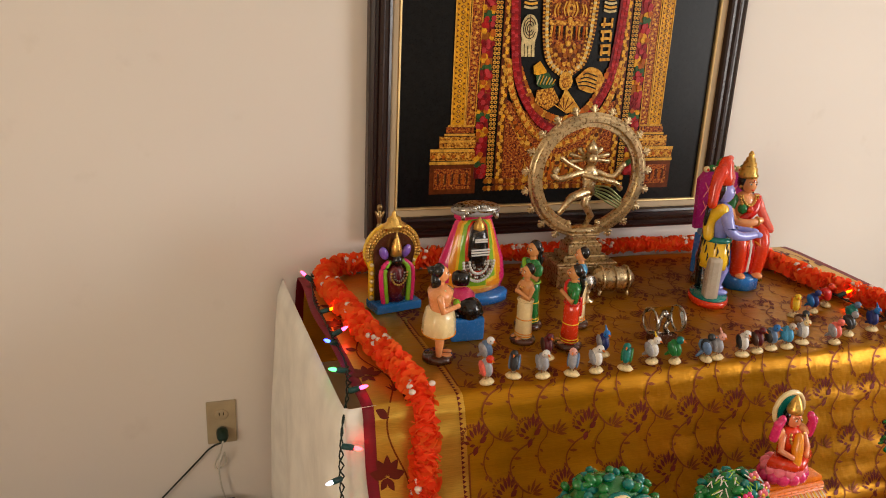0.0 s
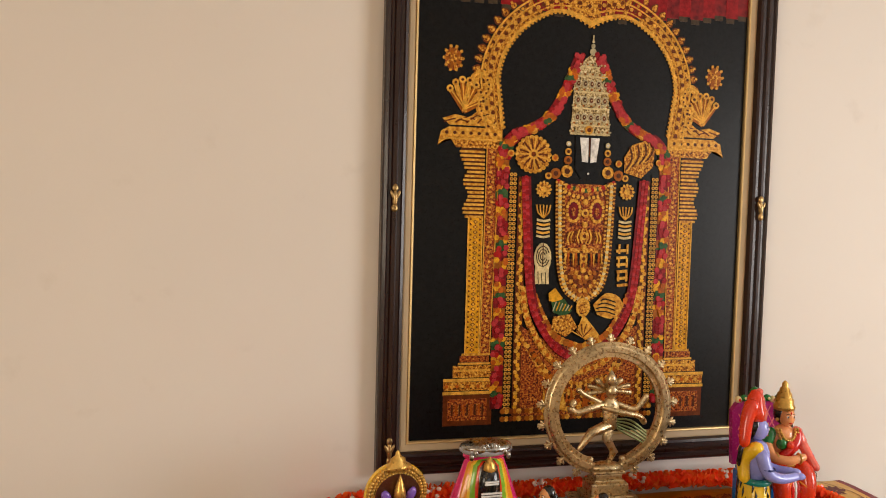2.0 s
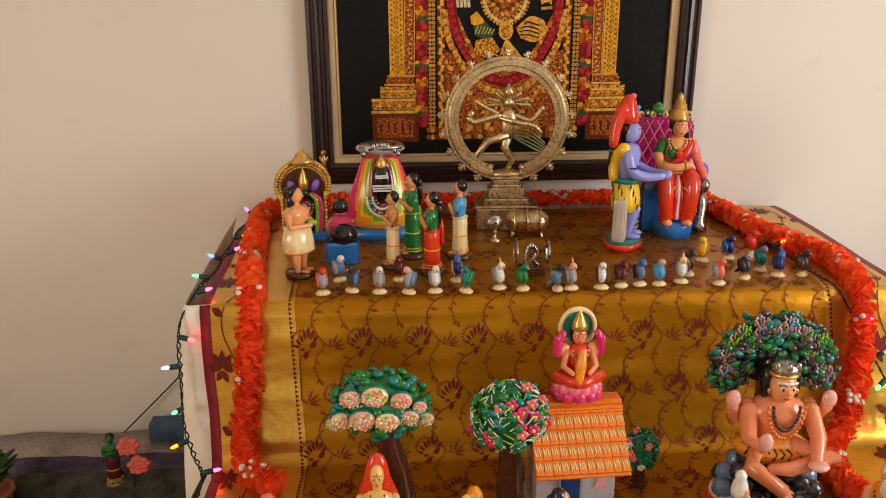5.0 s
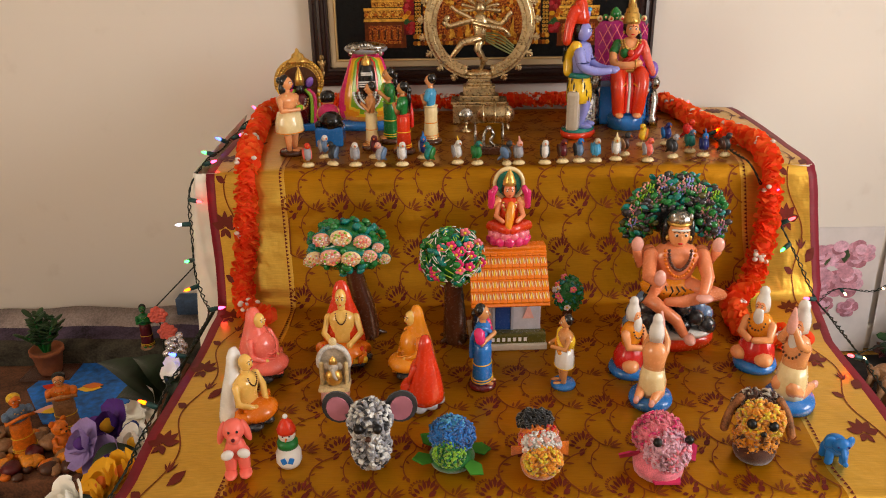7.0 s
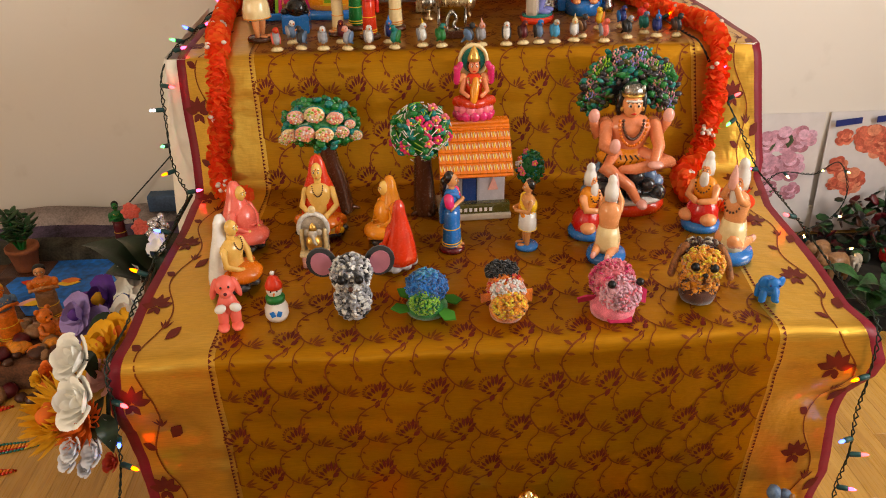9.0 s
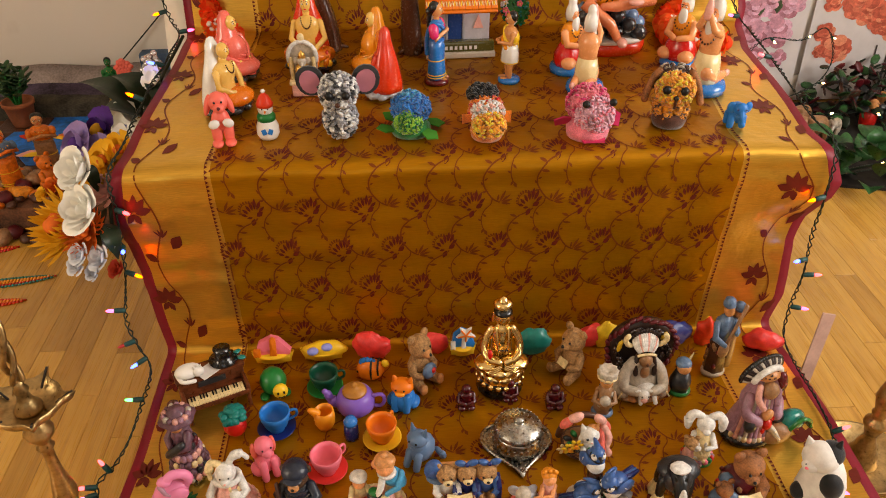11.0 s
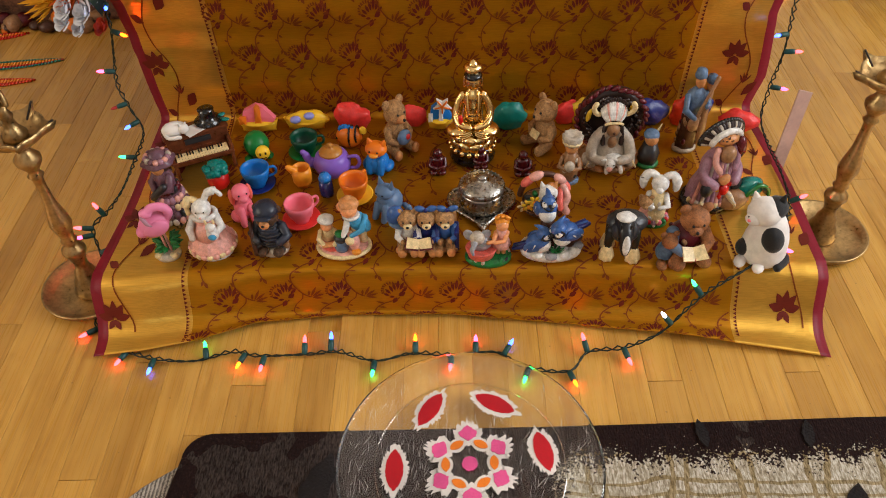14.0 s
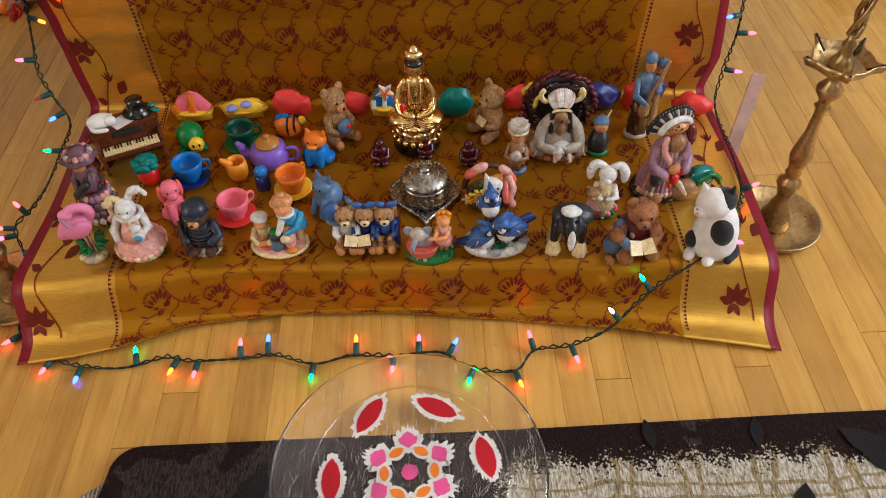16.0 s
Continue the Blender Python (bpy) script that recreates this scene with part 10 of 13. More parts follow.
b.lathe([(0.018, 0.008), (0.020, 0.025), (0.012, 0.050)], rp("dark"), seg=16, wave=0.06, lobes=5)
b.ell((0, -0.003, 0.060), (0.013, 0.013, 0.013), rp("tan"))
b.ell((0, 0.002, 0.067), (0.015, 0.015, 0.011), rp("slate"))
b.tube([(0.010, 0.006, 0.070), (0.016, 0.006, 0.088)], (0.003, 0.001), rp("cream"), 5)
put(b, "hat_child_figurine", 1.246, 0.198, "small child figurine in slate hat with feather", "figurine")

b = Build()                                        # chief with a feather bonnet
turf(b, 0.056, 0.046, gp("black"), 0.014)
b.lathe([(0.046, 0.013), (0.042, 0.034), (0.030, 0.064), (0.030, 0.090), (0.022, 0.110), (0.010, 0.118)], rp("mauve"), (0, 0, 0), 26, squash=(1, 0.86), wave=0.09, lobes=11)
for i in range(15):                                # hanging folds and fringe of the robe
    t = radians(190 + 160 * i / 14)
    c_, s_ = math.cos(t), 0.86 * math.sin(t)
    b.tube(smooth_path([(0.026 * c_, 0.026 * s_, 0.104), (0.033 * c_, 0.033 * s_, 0.066), (0.042 * c_, 0.042 * s_, 0.036), (0.048 * c_, 0.048 * s_, 0.016)], 3), (0.0042), rp(("mauve", "rose", "mauve", "stone", "mauve")[i % 5]), 6)
    b.ell((0.048 * c_, 0.048 * s_, 0.018), (0.006, 0.005, 0.007), rp(("cream", "rose", "stone")[i % 3]), rough=0.2, seg=7, rings=5)
for k in (-1, 1):
    b.tube(smooth_path([(0.024 * k, -0.006, 0.102), (0.038 * k, -0.018, 0.078), (0.022 * k, -0.036, 0.064)], 4), (0.0105), rp("mauve"), 9)
    b.ell((0.032 * k, -0.030, 0.054), (0.013, 0.012, 0.015), rp("dark"), rough=0.2)
    b.tube(smooth_path([(0.018 * k, -0.016, 0.132), (0.024 * k, -0.024, 0.112), (0.016 * k, -0.034, 0.094)], 4), (0.0062), rp("rose" if k < 0 else "mauve"), 7)
b.ell((0, -0.034, 0.072), (0.012, 0.008, 0.012), rp("tan"), rough=0.2)
b.ell((0, -0.024, 0.124), (0.0155, 0.015, 0.018), rp("tanbrown"))
b.ell((0, -0.034, 0.121), (0.004, 0.005, 0.006), rp("tan"), seg=8, rings=6)
b.tube([(-0.006, -0.033, 0.113), (0.006, -0.033, 0.113)], 0.0018, rp("maroon"), 5)
for k in (-1, 1):
    b.ell((0.006 * k, -0.033, 0.128), 0.0019, rp("black"), seg=6, rings=4)
b.ell((0.002, -0.006, 0.150), (0.024, 0.020, 0.013), rp("tan"), rough=0.08)      # spotted fur cap
rn = random.Random(15)
for i in range(34):
    t, a = math.acos(rn.uniform(0.05, 1)), rn.uniform(math.pi, 2 * math.pi)
    b.ell((0.002 + 0.0243 * math.sin(t) * math.cos(a), -0.006 + 0.0203 * math.sin(t) * math.sin(a), 0.150 + 0.0133 * math.cos(t)), 0.0016, rp("brown"), seg=5, rings=4)
b.ell((0.030, -0.018, 0.128), (0.012, 0.011, 0.025), gp("maroon"), rot=(0, -8, 0))
BON = lambda r, t, lean: (0.84 * r * math.cos(t), -0.002 - 0.006 * math.sin(t) + lean, 0.142 + 0.72 * r * math.sin(t))
b.tube([BON(0.036, t, -0.006) for t in np.linspace(0.05, 3.09, 18)], 0.0062, rp("white"), 8)
for i in range(25):
    t = radians(-4 + 188 * i / 24)
    b.tube([BON(0.036, t, 0.0), BON(0.045, t, 0.003), BON(0.053, t, 0.008)], (0.0038, 0.0042, 0.0036), rp("stone" if i % 3 == 0 else "bonnet"), 6)
    b.ell(BON(0.054, t, 0.009), (0.0050, 0.005, 0.0062), gp("black"), seg=6, rings=5)
b.tube([BON(0.048, t, 0.012) for t in np.linspace(-0.05, 3.19, 20)], 0.0052, gp("bonnet"), 7)
put(b, "chief_figurine", 1.335, 0.092, "resin chief figurine in a black and white feather bonnet", "figurine", rz=20, s=(0.92, 0.92, 0.96))
b = Build()                                        # rooster beside the chief
b.ell((0.002, 0, 0.026), (0.030, 0.020, 0.022), rp("tanbrown"), rot=(0, -10, 0), rough=0.1)
b.ell((0.032, 0.006, 0.044), (0.026, 0.019, 0.020), gp("teal"), rot=(0, 16, 0), rough=0.1)
for i in range(9):
    b.tube(smooth_path([(0.018, -0.012 + 0.003 * i, 0.040), (0.034, -0.014 + 0.004 * i, 0.062 - 0.002 * i), (0.054, -0.012 + 0.004 * i, 0.052 - 0.003 * i), (0.062, -0.010 + 0.004 * i, 0.034)], 3), (0.0042), gp("teal" if i % 3 else "green"), 6)
for i in range(17):
    a = radians(-80 + 160 * i / 16)
    b.tube([(-0.020, 0.0, 0.048), (-0.013 + 0.002 * math.cos(a), -0.013 * math.cos(a), 0.036 + 0.008 * math.sin(a)), (-0.004, -0.020 * math.cos(a), 0.026 + 0.012 * math.sin(a))], (0.0035, 0.004, 0.0012), rp("cream" if i % 2 else "stone"), 5)
b.ell((-0.024, 0, 0.052), (0.010, 0.009, 0.012), gp("red"))
for i in range(4):
    b.ell((-0.028 + 0.005 * i, 0, 0.066 - 0.001 * i), (0.0035, 0.0025, 0.006), gp("red"), seg=6, rings=5)
b.ell((-0.031, -0.003, 0.040), (0.005, 0.004, 0.008), gp("red"), seg=7, rings=5)
b.tube([(-0.032, 0, 0.052), (-0.040, 0, 0.049)], (0.0035, 0.0008), gp("yellow"), 6)
put(b, "rooster_figurine", 1.372, 0.066, "glazed rooster figurine with red head and green tail", "figurine", rz=10)

b = Build()                                        # kitten in a flower basket
b.lathe([(0.026, 0), (0.034, 0.010), (0.038, 0.026), (0.036, 0.032), (0.0, 0.030)], rp("tanbrown"), (0, 0.004, 0), 26, squash=(1, 0.8), wave=0.05, lobes=13)
for z, r in ((0.010, 0.0345), (0.020, 0.037), (0.030, 0.038)):
    b.tube([(r * math.cos(t), 0.004 + 0.8 * r * math.sin(t), z) for t in np.linspace(0, 6.28, 25)[:-1]], 0.0026, rp("brown"), 6, closed=True)
b.tube([(0.044 * math.cos(t), 0.012, 0.030 + 0.056 * math.sin(t)) for t in np.linspace(0.1, 3.04, 16)], 0.0060, rp("brown"), 8)
for k, t0 in ((-1, 2.35), (-1, 1.95), (1, 0.9), (1, 0.5)):              # pink ribbon wound on the handle
    q = Vector((0.045 * math.cos(t0), 0.008, 0.031 + 0.057 * math.sin(t0)))
    b.ell(q, (0.015, 0.009, 0.0085), rp("salmon" if t0 in (2.35, 0.5) else "rose"), rot=(0, 90 - math.degrees(t0), 0), rough=0.15)
b.tube(smooth_path([(0.034, 0.0, 0.064), (0.042, -0.010, 0.048), (0.036, -0.018, 0.032), (0.042, -0.022, 0.020)], 4), (0.0075), rp("rose"), 8)
b.tube(smooth_path([(0.030, -0.002, 0.060), (0.028, -0.018, 0.044), (0.030, -0.024, 0.030)], 4), (0.0060), rp("salmon"), 8)
for fx, fy, fz, c_ in ((-0.030, -0.022, 0.038, "yellow"), (-0.020, -0.024, 0.048, "yellow"), (-0.036, -0.012, 0.026, "cream")):
    for i in range(6):
        t = i * 1.047
        b.ell((fx + 0.009 * math.cos(t), fy, fz + 0.009 * math.sin(t)), (0.0058, 0.0020, 0.0036), rp(c_), rot=(0, -math.degrees(t), 0), seg=7, rings=5)
    b.lathe([(0.0030, 0), (0.0045, 0.006), (0.0036, 0.006)], rp("saffron"), (fx, fy - 0.001, fz), 8, rot=(90, 0, 0))
for i in range(10):
    t = i * 0.7
    b.ell((0.030 * math.cos(t), -0.004 + 0.020 * math.sin(t), 0.036), (0.009, 0.004, 0.006), rp("green" if i % 2 else "dark"), rot=(20, 0, 40 * i), seg=7, rings=5)
b.ell((0.004, -0.010, 0.042), (0.017, 0.015, 0.018), rp("white"), rough=0.06)
b.ell((0.006, -0.014, 0.062), (0.0175, 0.0155, 0.0155), rp("white"), rough=0.04)
b.ell((0.012, -0.008, 0.069), (0.011, 0.011, 0.009), rp("tan"), rough=0.06)
b.ell((0.006, -0.027, 0.058), (0.007, 0.005, 0.005), rp("white"))
b.ell((0.006, -0.0318, 0.060), (0.0018, 0.0014, 0.0012), rp("rose"), seg=6, rings=4)
for k in (-1, 1):
    b.tube([(0.006 + 0.011 * k, -0.010, 0.072), (0.006 + 0.0145 * k, -0.008, 0.084)], (0.0065, 0.001), rp("white" if k < 0 else "tan"), 6)
    b.ell((0.006 + 0.0072 * k, -0.0275, 0.0645), (0.0028, 0.002, 0.0026), rp("dark"), seg=7, rings=5)
    b.ell((0.004 + 0.010 * k, -0.024, 0.034), (0.006, 0.008, 0.007), rp("white"))
put(b, "kitten_basket_figurine", 1.031, 0.062, "white kitten figurine in a basket of flowers", "figurine", s=0.95)


def jay(b, x, y, z, s, rz, tilt=0):
    """Crested blue bird with white breast and face and barred wings, facing -y."""
    m = Matrix.Translation((x, y, z)) @ Euler((radians(tilt), 0, radians(rz))).to_matrix().to_4x4() @ Matrix.Scale(s, 4)
    keep = b.x
    b.x = keep @ m
    b.ell((0, 0, 0.48), (0.31, 0.44, 0.34), rp("jay"), rot=(-28, 0, 0), seg=18, rings=12)
    b.ell((0, -0.13, 0.41), (0.285, 0.33, 0.30), rp("white"), rot=(-28, 0, 0), seg=18, rings=12)
    b.ell((0, -0.24, 0.90), (0.23, 0.25, 0.22), rp("jay"), seg=16, rings=11)
    for k in (-1, 1):
        b.ell((0.11 * k, -0.34, 0.86), (0.12, 0.14, 0.13), rp("white"), rot=(0, 0, 20 * k), seg=12, rings=8)
        b.ell((0.155 * k, -0.42, 0.93), 0.036, rp("black"), seg=6, rings=5)
        b.tube(smooth_path([(0.20 * k, -0.30, 0.98), (0.22 * k, -0.22, 0.78), (0.10 * k, -0.42, 0.68), (0.0, -0.46, 0.66)], 3), 0.028, rp("black"), 5)
        b.ell((0.27 * k, 0.10, 0.50), (0.09, 0.38, 0.23), rp("jay"), rot=(-32, 0, -6 * k), seg=14, rings=9)
        for i in range(3):
            b.tube([(0.345 * k, 0.00 + 0.13 * i, 0.62 - 0.09 * i), (0.335 * k, 0.10 + 0.13 * i, 0.42 - 0.08 * i)], 0.022, rp("white" if i != 1 else "navy"), 5)
        b.tube([(0.09 * k, -0.34, 0.10), (0.09 * k, -0.40, 0.0)], 0.03, rp("dark"), 5)
    b.ell((0, -0.46, 0.89), (0.07, 0.05, 0.06), rp("jay"), seg=8, rings=6)
    b.tube([(0, -0.46, 0.87), (0, -0.66, 0.82)], (0.075, 0.012), rp("black"), 6)
    b.tube(smooth_path([(0, -0.26, 1.06), (0, -0.10, 1.18), (0, 0.06, 1.22)], 3), list(np.linspace(0.13, 0.02, 7)), rp("jay"), 7)
    for k in (-1, 0, 1):
        b.tube([(0.05 * k, 0.30, 0.36), (0.10 * k, 0.86, 0.14)], (0.12, 0.06), rp("navy" if k else "jay"), 6)
    b.x = keep


b = Build()
turf(b, 0.052, 0.030, rp("white"), 0.012)
for i in range(12):
    b.ell((0.044 * math.cos(i * 0.52), 0.024 * math.sin(i * 0.52), 0.010), (0.012, 0.010, 0.008), rp("white" if i % 3 else "grey"), rough=0.2, seg=8, rings=6)
b.tube(smooth_path([(0.004, 0.012, 0.006), (-0.004, 0.014, 0.030), (-0.008, 0.012, 0.056)], 4), list(np.linspace(0.017, 0.012, 9)), rp("brown"), 9)
b.tube(smooth_path([(0.030, 0.004, 0.006), (0.034, 0.004, 0.024), (0.044, 0.0, 0.034)], 4), 0.010, rp("brown"), 8)
for i in range(8):
    b.tube([(0.006, -0.018, 0.012), (0.006 + 0.014 * math.cos(i * 0.8), -0.018 + 0.012 * math.sin(i * 0.8), 0.024)], (0.0035, 0.001), rp("green"), 5)
jay(b, -0.022, -0.014, 0.010, 0.050, 72, -8)
jay(b, 0.026, -0.004, 0.024, 0.056, -52, 14)
jay(b, -0.010, 0.012, 0.054, 0.052, 6, -14)
put(b, "bluebirds_figurine", 1.034, -0.044, "three blue and white birds on a snowy stump", "figurine")

b = Build()                                        # girl bathing a small elephant
turf(b, 0.044, 0.030, rp("green"), 0.012)
b.lathe([(0.016, 0.010), (0.024, 0.016), (0.029, 0.032), (0.030, 0.036), (0.026, 0.034), (0, 0.030)], rp("salmon"), (-0.014, -0.008, 0), 22, squash=(1, 0.8))
b.ell((-0.014, -0.004, 0.046), (0.020, 0.016, 0.019), rp("grey"), rough=0.06)
b.ell((-0.022, -0.012, 0.064), (0.014, 0.013, 0.014), rp("stone"), rough=0.06)
b.tube([(-0.026, -0.022, 0.062), (-0.032, -0.030, 0.050), (-0.030, -0.032, 0.040)], (0.006, 0.005, 0.003), rp("grey"), 7)
for k in (-1, 1):
    b.ell((-0.022 + 0.015 * k, -0.006, 0.066), (0.011, 0.004, 0.013), rp("grey"), rot=(0, 20 * k, 15 * k))
    b.tube([(0.024 + 0.005 * k, 0, 0.012), (0.024 + 0.005 * k, 0, 0.036)], 0.0045, rp("peach"), 7)
    b.tube([(0.024 + 0.010 * k, -0.002, 0.068), (0.018 + 0.010 * k, -0.016, 0.058), (0.004 + 0.006 * k, -0.018, 0.056)], (0.005, 0.0045, 0.004), rp("peach"), 7)
b.lathe([(0.017, 0.034), (0.015, 0.044), (0.010, 0.060), (0.010, 0.072), (0.004, 0.078)], rp("rose"), (0.024, 0, 0), 18, wave=0.08, lobes=7)
b.ell((0.024, -0.003, 0.088), (0.012, 0.012, 0.013), rp("peach"))
b.ell((0.024, 0.002, 0.094), (0.014, 0.013, 0.012), rp("saffron"), rough=0.2)
for i in range(5):
    b.ell((0.024 + 0.011 * math.cos(i * 0.785), -0.002, 0.103 + 0.004 * math.sin(i * 0.785)), 0.004, rp("saffron"), seg=6, rings=5)
ruffle(b, [(0.041, 0.008), (0.036, 0.014)], ("green", "stone", "dark"), 18, 0.0055, 11, (0, 0), 0.66)
put(b, "elephant_bath_figurine", 0.927, -0.050, "girl figurine bathing a grey elephant in tub", "figurine", s=0.90)

b = Build()                                        # white rabbit pair with flowers
turf(b, 0.034, 0.026, rp("green"), 0.010)
for i in range(16):
    b.ell((0.030 * math.cos(i * 0.4), 0.023 * math.sin(i * 0.4), 0.016), (0.008, 0.007, 0.008), rp(("mauve", "pink", "green", "red")[i % 4]), seg=7, rings=5)
b.lathe([(0.024, 0.010), (0.026, 0.04), (0.020, 0.075), (0.014, 0.095), (0.008, 0.104)], rp("cream"), seg=18)
b.ell((0, -0.004, 0.120), (0.020, 0.020, 0.020), rp("white"))
b.ell((0, -0.022, 0.114), (0.009, 0.009, 0.008), rp("white"))
for k in (-1, 1):
    b.tube(smooth_path([(0.010 * k, 0.002, 0.136), (0.026 * k, 0.004, 0.140), (0.036 * k, 0.002, 0.124), (0.036 * k, -0.002, 0.104)], 4), list(np.linspace(0.008, 0.0115, 9)) + [0.010, 0.009, 0.008, 0.006], rp("white"), 9)
    b.tube([(0.018 * k, -0.002, 0.086), (0.026 * k, -0.018, 0.066), (0.008 * k, -0.028, 0.066)], (0.008, 0.008, 0.006), rp("white"), 7)
b.ell((-0.024, -0.016, 0.070), (0.016, 0.015, 0.016), FURT, rough=0.08)
b.ell((-0.024, -0.030, 0.066), (0.007, 0.005, 0.005), FURT)
for k in (-1, 1):
    b.ell((-0.024 + 0.012 * k, -0.014, 0.084), (0.006, 0.004, 0.006), FURT)
b.lathe([(0.014, 0.01), (0.015, 0.03), (0.010, 0.050)], rp("rose"), (-0.022, -0.012, 0), 14)
ruffle(b, [(0.026, 0.012), (0.021, 0.075)], ("cream", "white", "stone"), 30, 0.006, 13)
put(b, "white_rabbit_figurine", 1.224, 0.034, "white long-eared rabbit figurine among flowers", "figurine", rz=-12, s=0.76)

b = Build()                                        # dark draught horse, head lowered
b.ell((0.006, 0.010, 0.084), (0.037, 0.026, 0.021), rp("dark"), rot=(0, 4, 10), rough=0.04)
b.ell((0.002, -0.008, 0.078), (0.025, 0.020, 0.028), rp("dark"))
b.tube([(0.000, -0.002, 0.098), (0.000, -0.022, 0.104), (0.002, -0.036, 0.088), (0.003, -0.042, 0.066), (0.003, -0.044, 0.056)], (0.018, 0.015, 0.0125, 0.0095, 0.007), rp("black"), 12)
b.ell((0.003, -0.049, 0.080), (0.0066, 0.006, 0.021), rp("white"), rot=(-12, 0, 0))
b.ell((0.000, -0.016, 0.120), (0.017, 0.014, 0.007), rp("white"), rough=0.25)
for k in (-1, 1):
    b.tube([(0.006 * k, -0.030, 0.103), (0.010 * k, -0.030, 0.114)], (0.0045, 0.001), rp("black"), 6)
    b.ell((0.011 * k, -0.040, 0.086), 0.0022, rp("black"), seg=6, rings=5)
for x, y in ((-0.022, -0.008), (0.024, -0.008), (0.022, 0.022), (-0.020, 0.022)):
    b.tube([(x * 0.8, y * 0.7, 0.075), (x, y, 0.045), (x, y, 0.025)], (0.012, 0.0075, 0.006), rp("black"), 9)
    b.lathe([(0.0125, 0), (0.0135, 0.006), (0.011, 0.018), (0.008, 0.030), (0.006, 0.036)], rp("cream"), (x, y, 0), 14, wave=0.10, lobes=7)
put(b, "horse_figurine", 1.150, -0.050, "dark draught horse figurine with cream feathered hooves", "figurine", rz=-8, s=(0.95, 0.95, 0.86))

b = Build()                                        # big bear reading to a small one
b.ell((0.012, 0.006, 0.034), (0.030, 0.026, 0.034), rp("maroon"), rough=0.1)
b.ell((0.018, -0.004, 0.084), (0.025, 0.024, 0.024), FURR, rough=0.07)
b.ell((0.012, -0.026, 0.078), (0.012, 0.011, 0.009), FURR, rough=0.05)
b.ell((0.010, -0.036, 0.081), 0.0032, rp("black"), seg=7, rings=5)
for k in (-1, 1):
    b.ell((0.018 + 0.019 * k, 0.000, 0.104), (0.010, 0.006, 0.010), FURR)
    b.ell((0.014 + 0.009 * k, -0.027, 0.089), 0.0026, rp("black"), seg=6, rings=5)
    b.tube([(0.012 + 0.026 * k, 0.0, 0.056), (0.014 + 0.032 * k, -0.018, 0.040), (0.012 + 0.018 * k, -0.034, 0.036)], (0.012, 0.011, 0.008), FURR if k > 0 else rp("slate"), 9)
    b.tube([(0.014 + 0.014 * k, -0.010, 0.016), (0.014 + 0.024 * k, -0.038, 0.010)], (0.015, 0.012), FURR, 9)
    b.slab([(0, -0.012), (0.021 * k, -0.014), (0.021 * k, 0.012), (0, 0.012)][::k], (0.012, -0.040, 0.036), 0.003, rp("cream"), rot=(30, -14 * k, 0))
b.ell((0.012, -0.030, 0.022), (0.016, 0.012, 0.012), rp("red"), rough=0.15)
b.ell((-0.026, -0.010, 0.022), (0.015, 0.015, 0.022), rp("slate"), rough=0.12)
b.ell((-0.024, -0.016, 0.050), (0.014, 0.014, 0.014), FURR, rough=0.06)
for k in (-1, 1):
    b.ell((-0.024 + 0.011 * k, -0.012, 0.062), (0.006, 0.004, 0.006), FURR)
    b.ell((-0.026 + 0.010 * k, -0.030, 0.008), (0.009, 0.012, 0.008), FURR)
ruffle(b, [(0.031, 0.012), (0.028, 0.05)], ("maroon", "brown", "red", "tanbrown"), 26, 0.0055, 21, (0.010, 0.004), 0.9)
put(b, "reading_bear_figurine", 1.247, -0.050, "brown bear figurine in red reading to small bear", "figurine", rz=8, s=0.98)

CATW = mat("cat_white_fur", (0.80, 0.76, 0.72), 0.8, var=0.08, scale=60, fine=500, bump=0.6, sheen=0.3)
CATB = mat("cat_black_fur", (0.015, 0.014, 0.016), 0.75, var=0.2, scale=60, fine=500, bump=0.6, sheen=0.2)
b = Build()
b.lathe([(0.028, 0.0), (0.037, 0.006), (0.042, 0.026), (0.039, 0.056), (0.031, 0.084), (0.022, 0.102), (0.010, 0.112), (0, 0.114)], CATW, (0.006, 0, 0), 28, squash=(1, 0.95))
b.ell((-0.012, -0.010, 0.118), (0.031, 0.029, 0.027), CATW, rot=(0, -18, 0), seg=22, rings=15)
b.ell((-0.025, -0.030, 0.110), (0.015, 0.013, 0.012), CATW, seg=14, rings=10)
b.ell((0.003, -0.002, 0.128), (0.021, 0.025, 0.018), CATB, rot=(0, 18, 0), seg=16, rings=12)
b.ell((0.016, -0.021, 0.070), (0.021, 0.020, 0.029), CATB, rot=(0, -14, 0), seg=16, rings=12)
b.ell((-0.026, -0.018, 0.030), (0.015, 0.017, 0.017), CATB, seg=16, rings=12)
for k in (-1, 1):
    b.tube([(-0.012 + 0.019 * k, 0.0, 0.132 + 0.004 * k), (-0.014 + 0.025 * k, 0.002, 0.150 + 0.006 * k)], (0.011, 0.002), CATW if k < 0 else CATB, 8)
    b.ell((-0.006 + 0.017 * k, -0.036, 0.009), (0.011, 0.017, 0.009), CATW)
    b.tube([(-0.024 + 0.010 * k, -0.037 + 0.003 * k, 0.119), (-0.021 + 0.013 * k, -0.0375 + 0.003 * k, 0.1205)], 0.0013, pl("black"), 5)
b.ell((-0.031, -0.041, 0.112), (0.0035, 0.003, 0.0025), pl("pink"))
b.tube(smooth_path([(0.040, 0.020, 0.014), (0.050, 0.004, 0.010), (0.042, -0.024, 0.010)]), 0.008, CATB, 9)
put(b, "plush_cat", 1.384, -0.058, "large white cat with black patches, eyes closed", "toy", rz=-30, s=0.90)

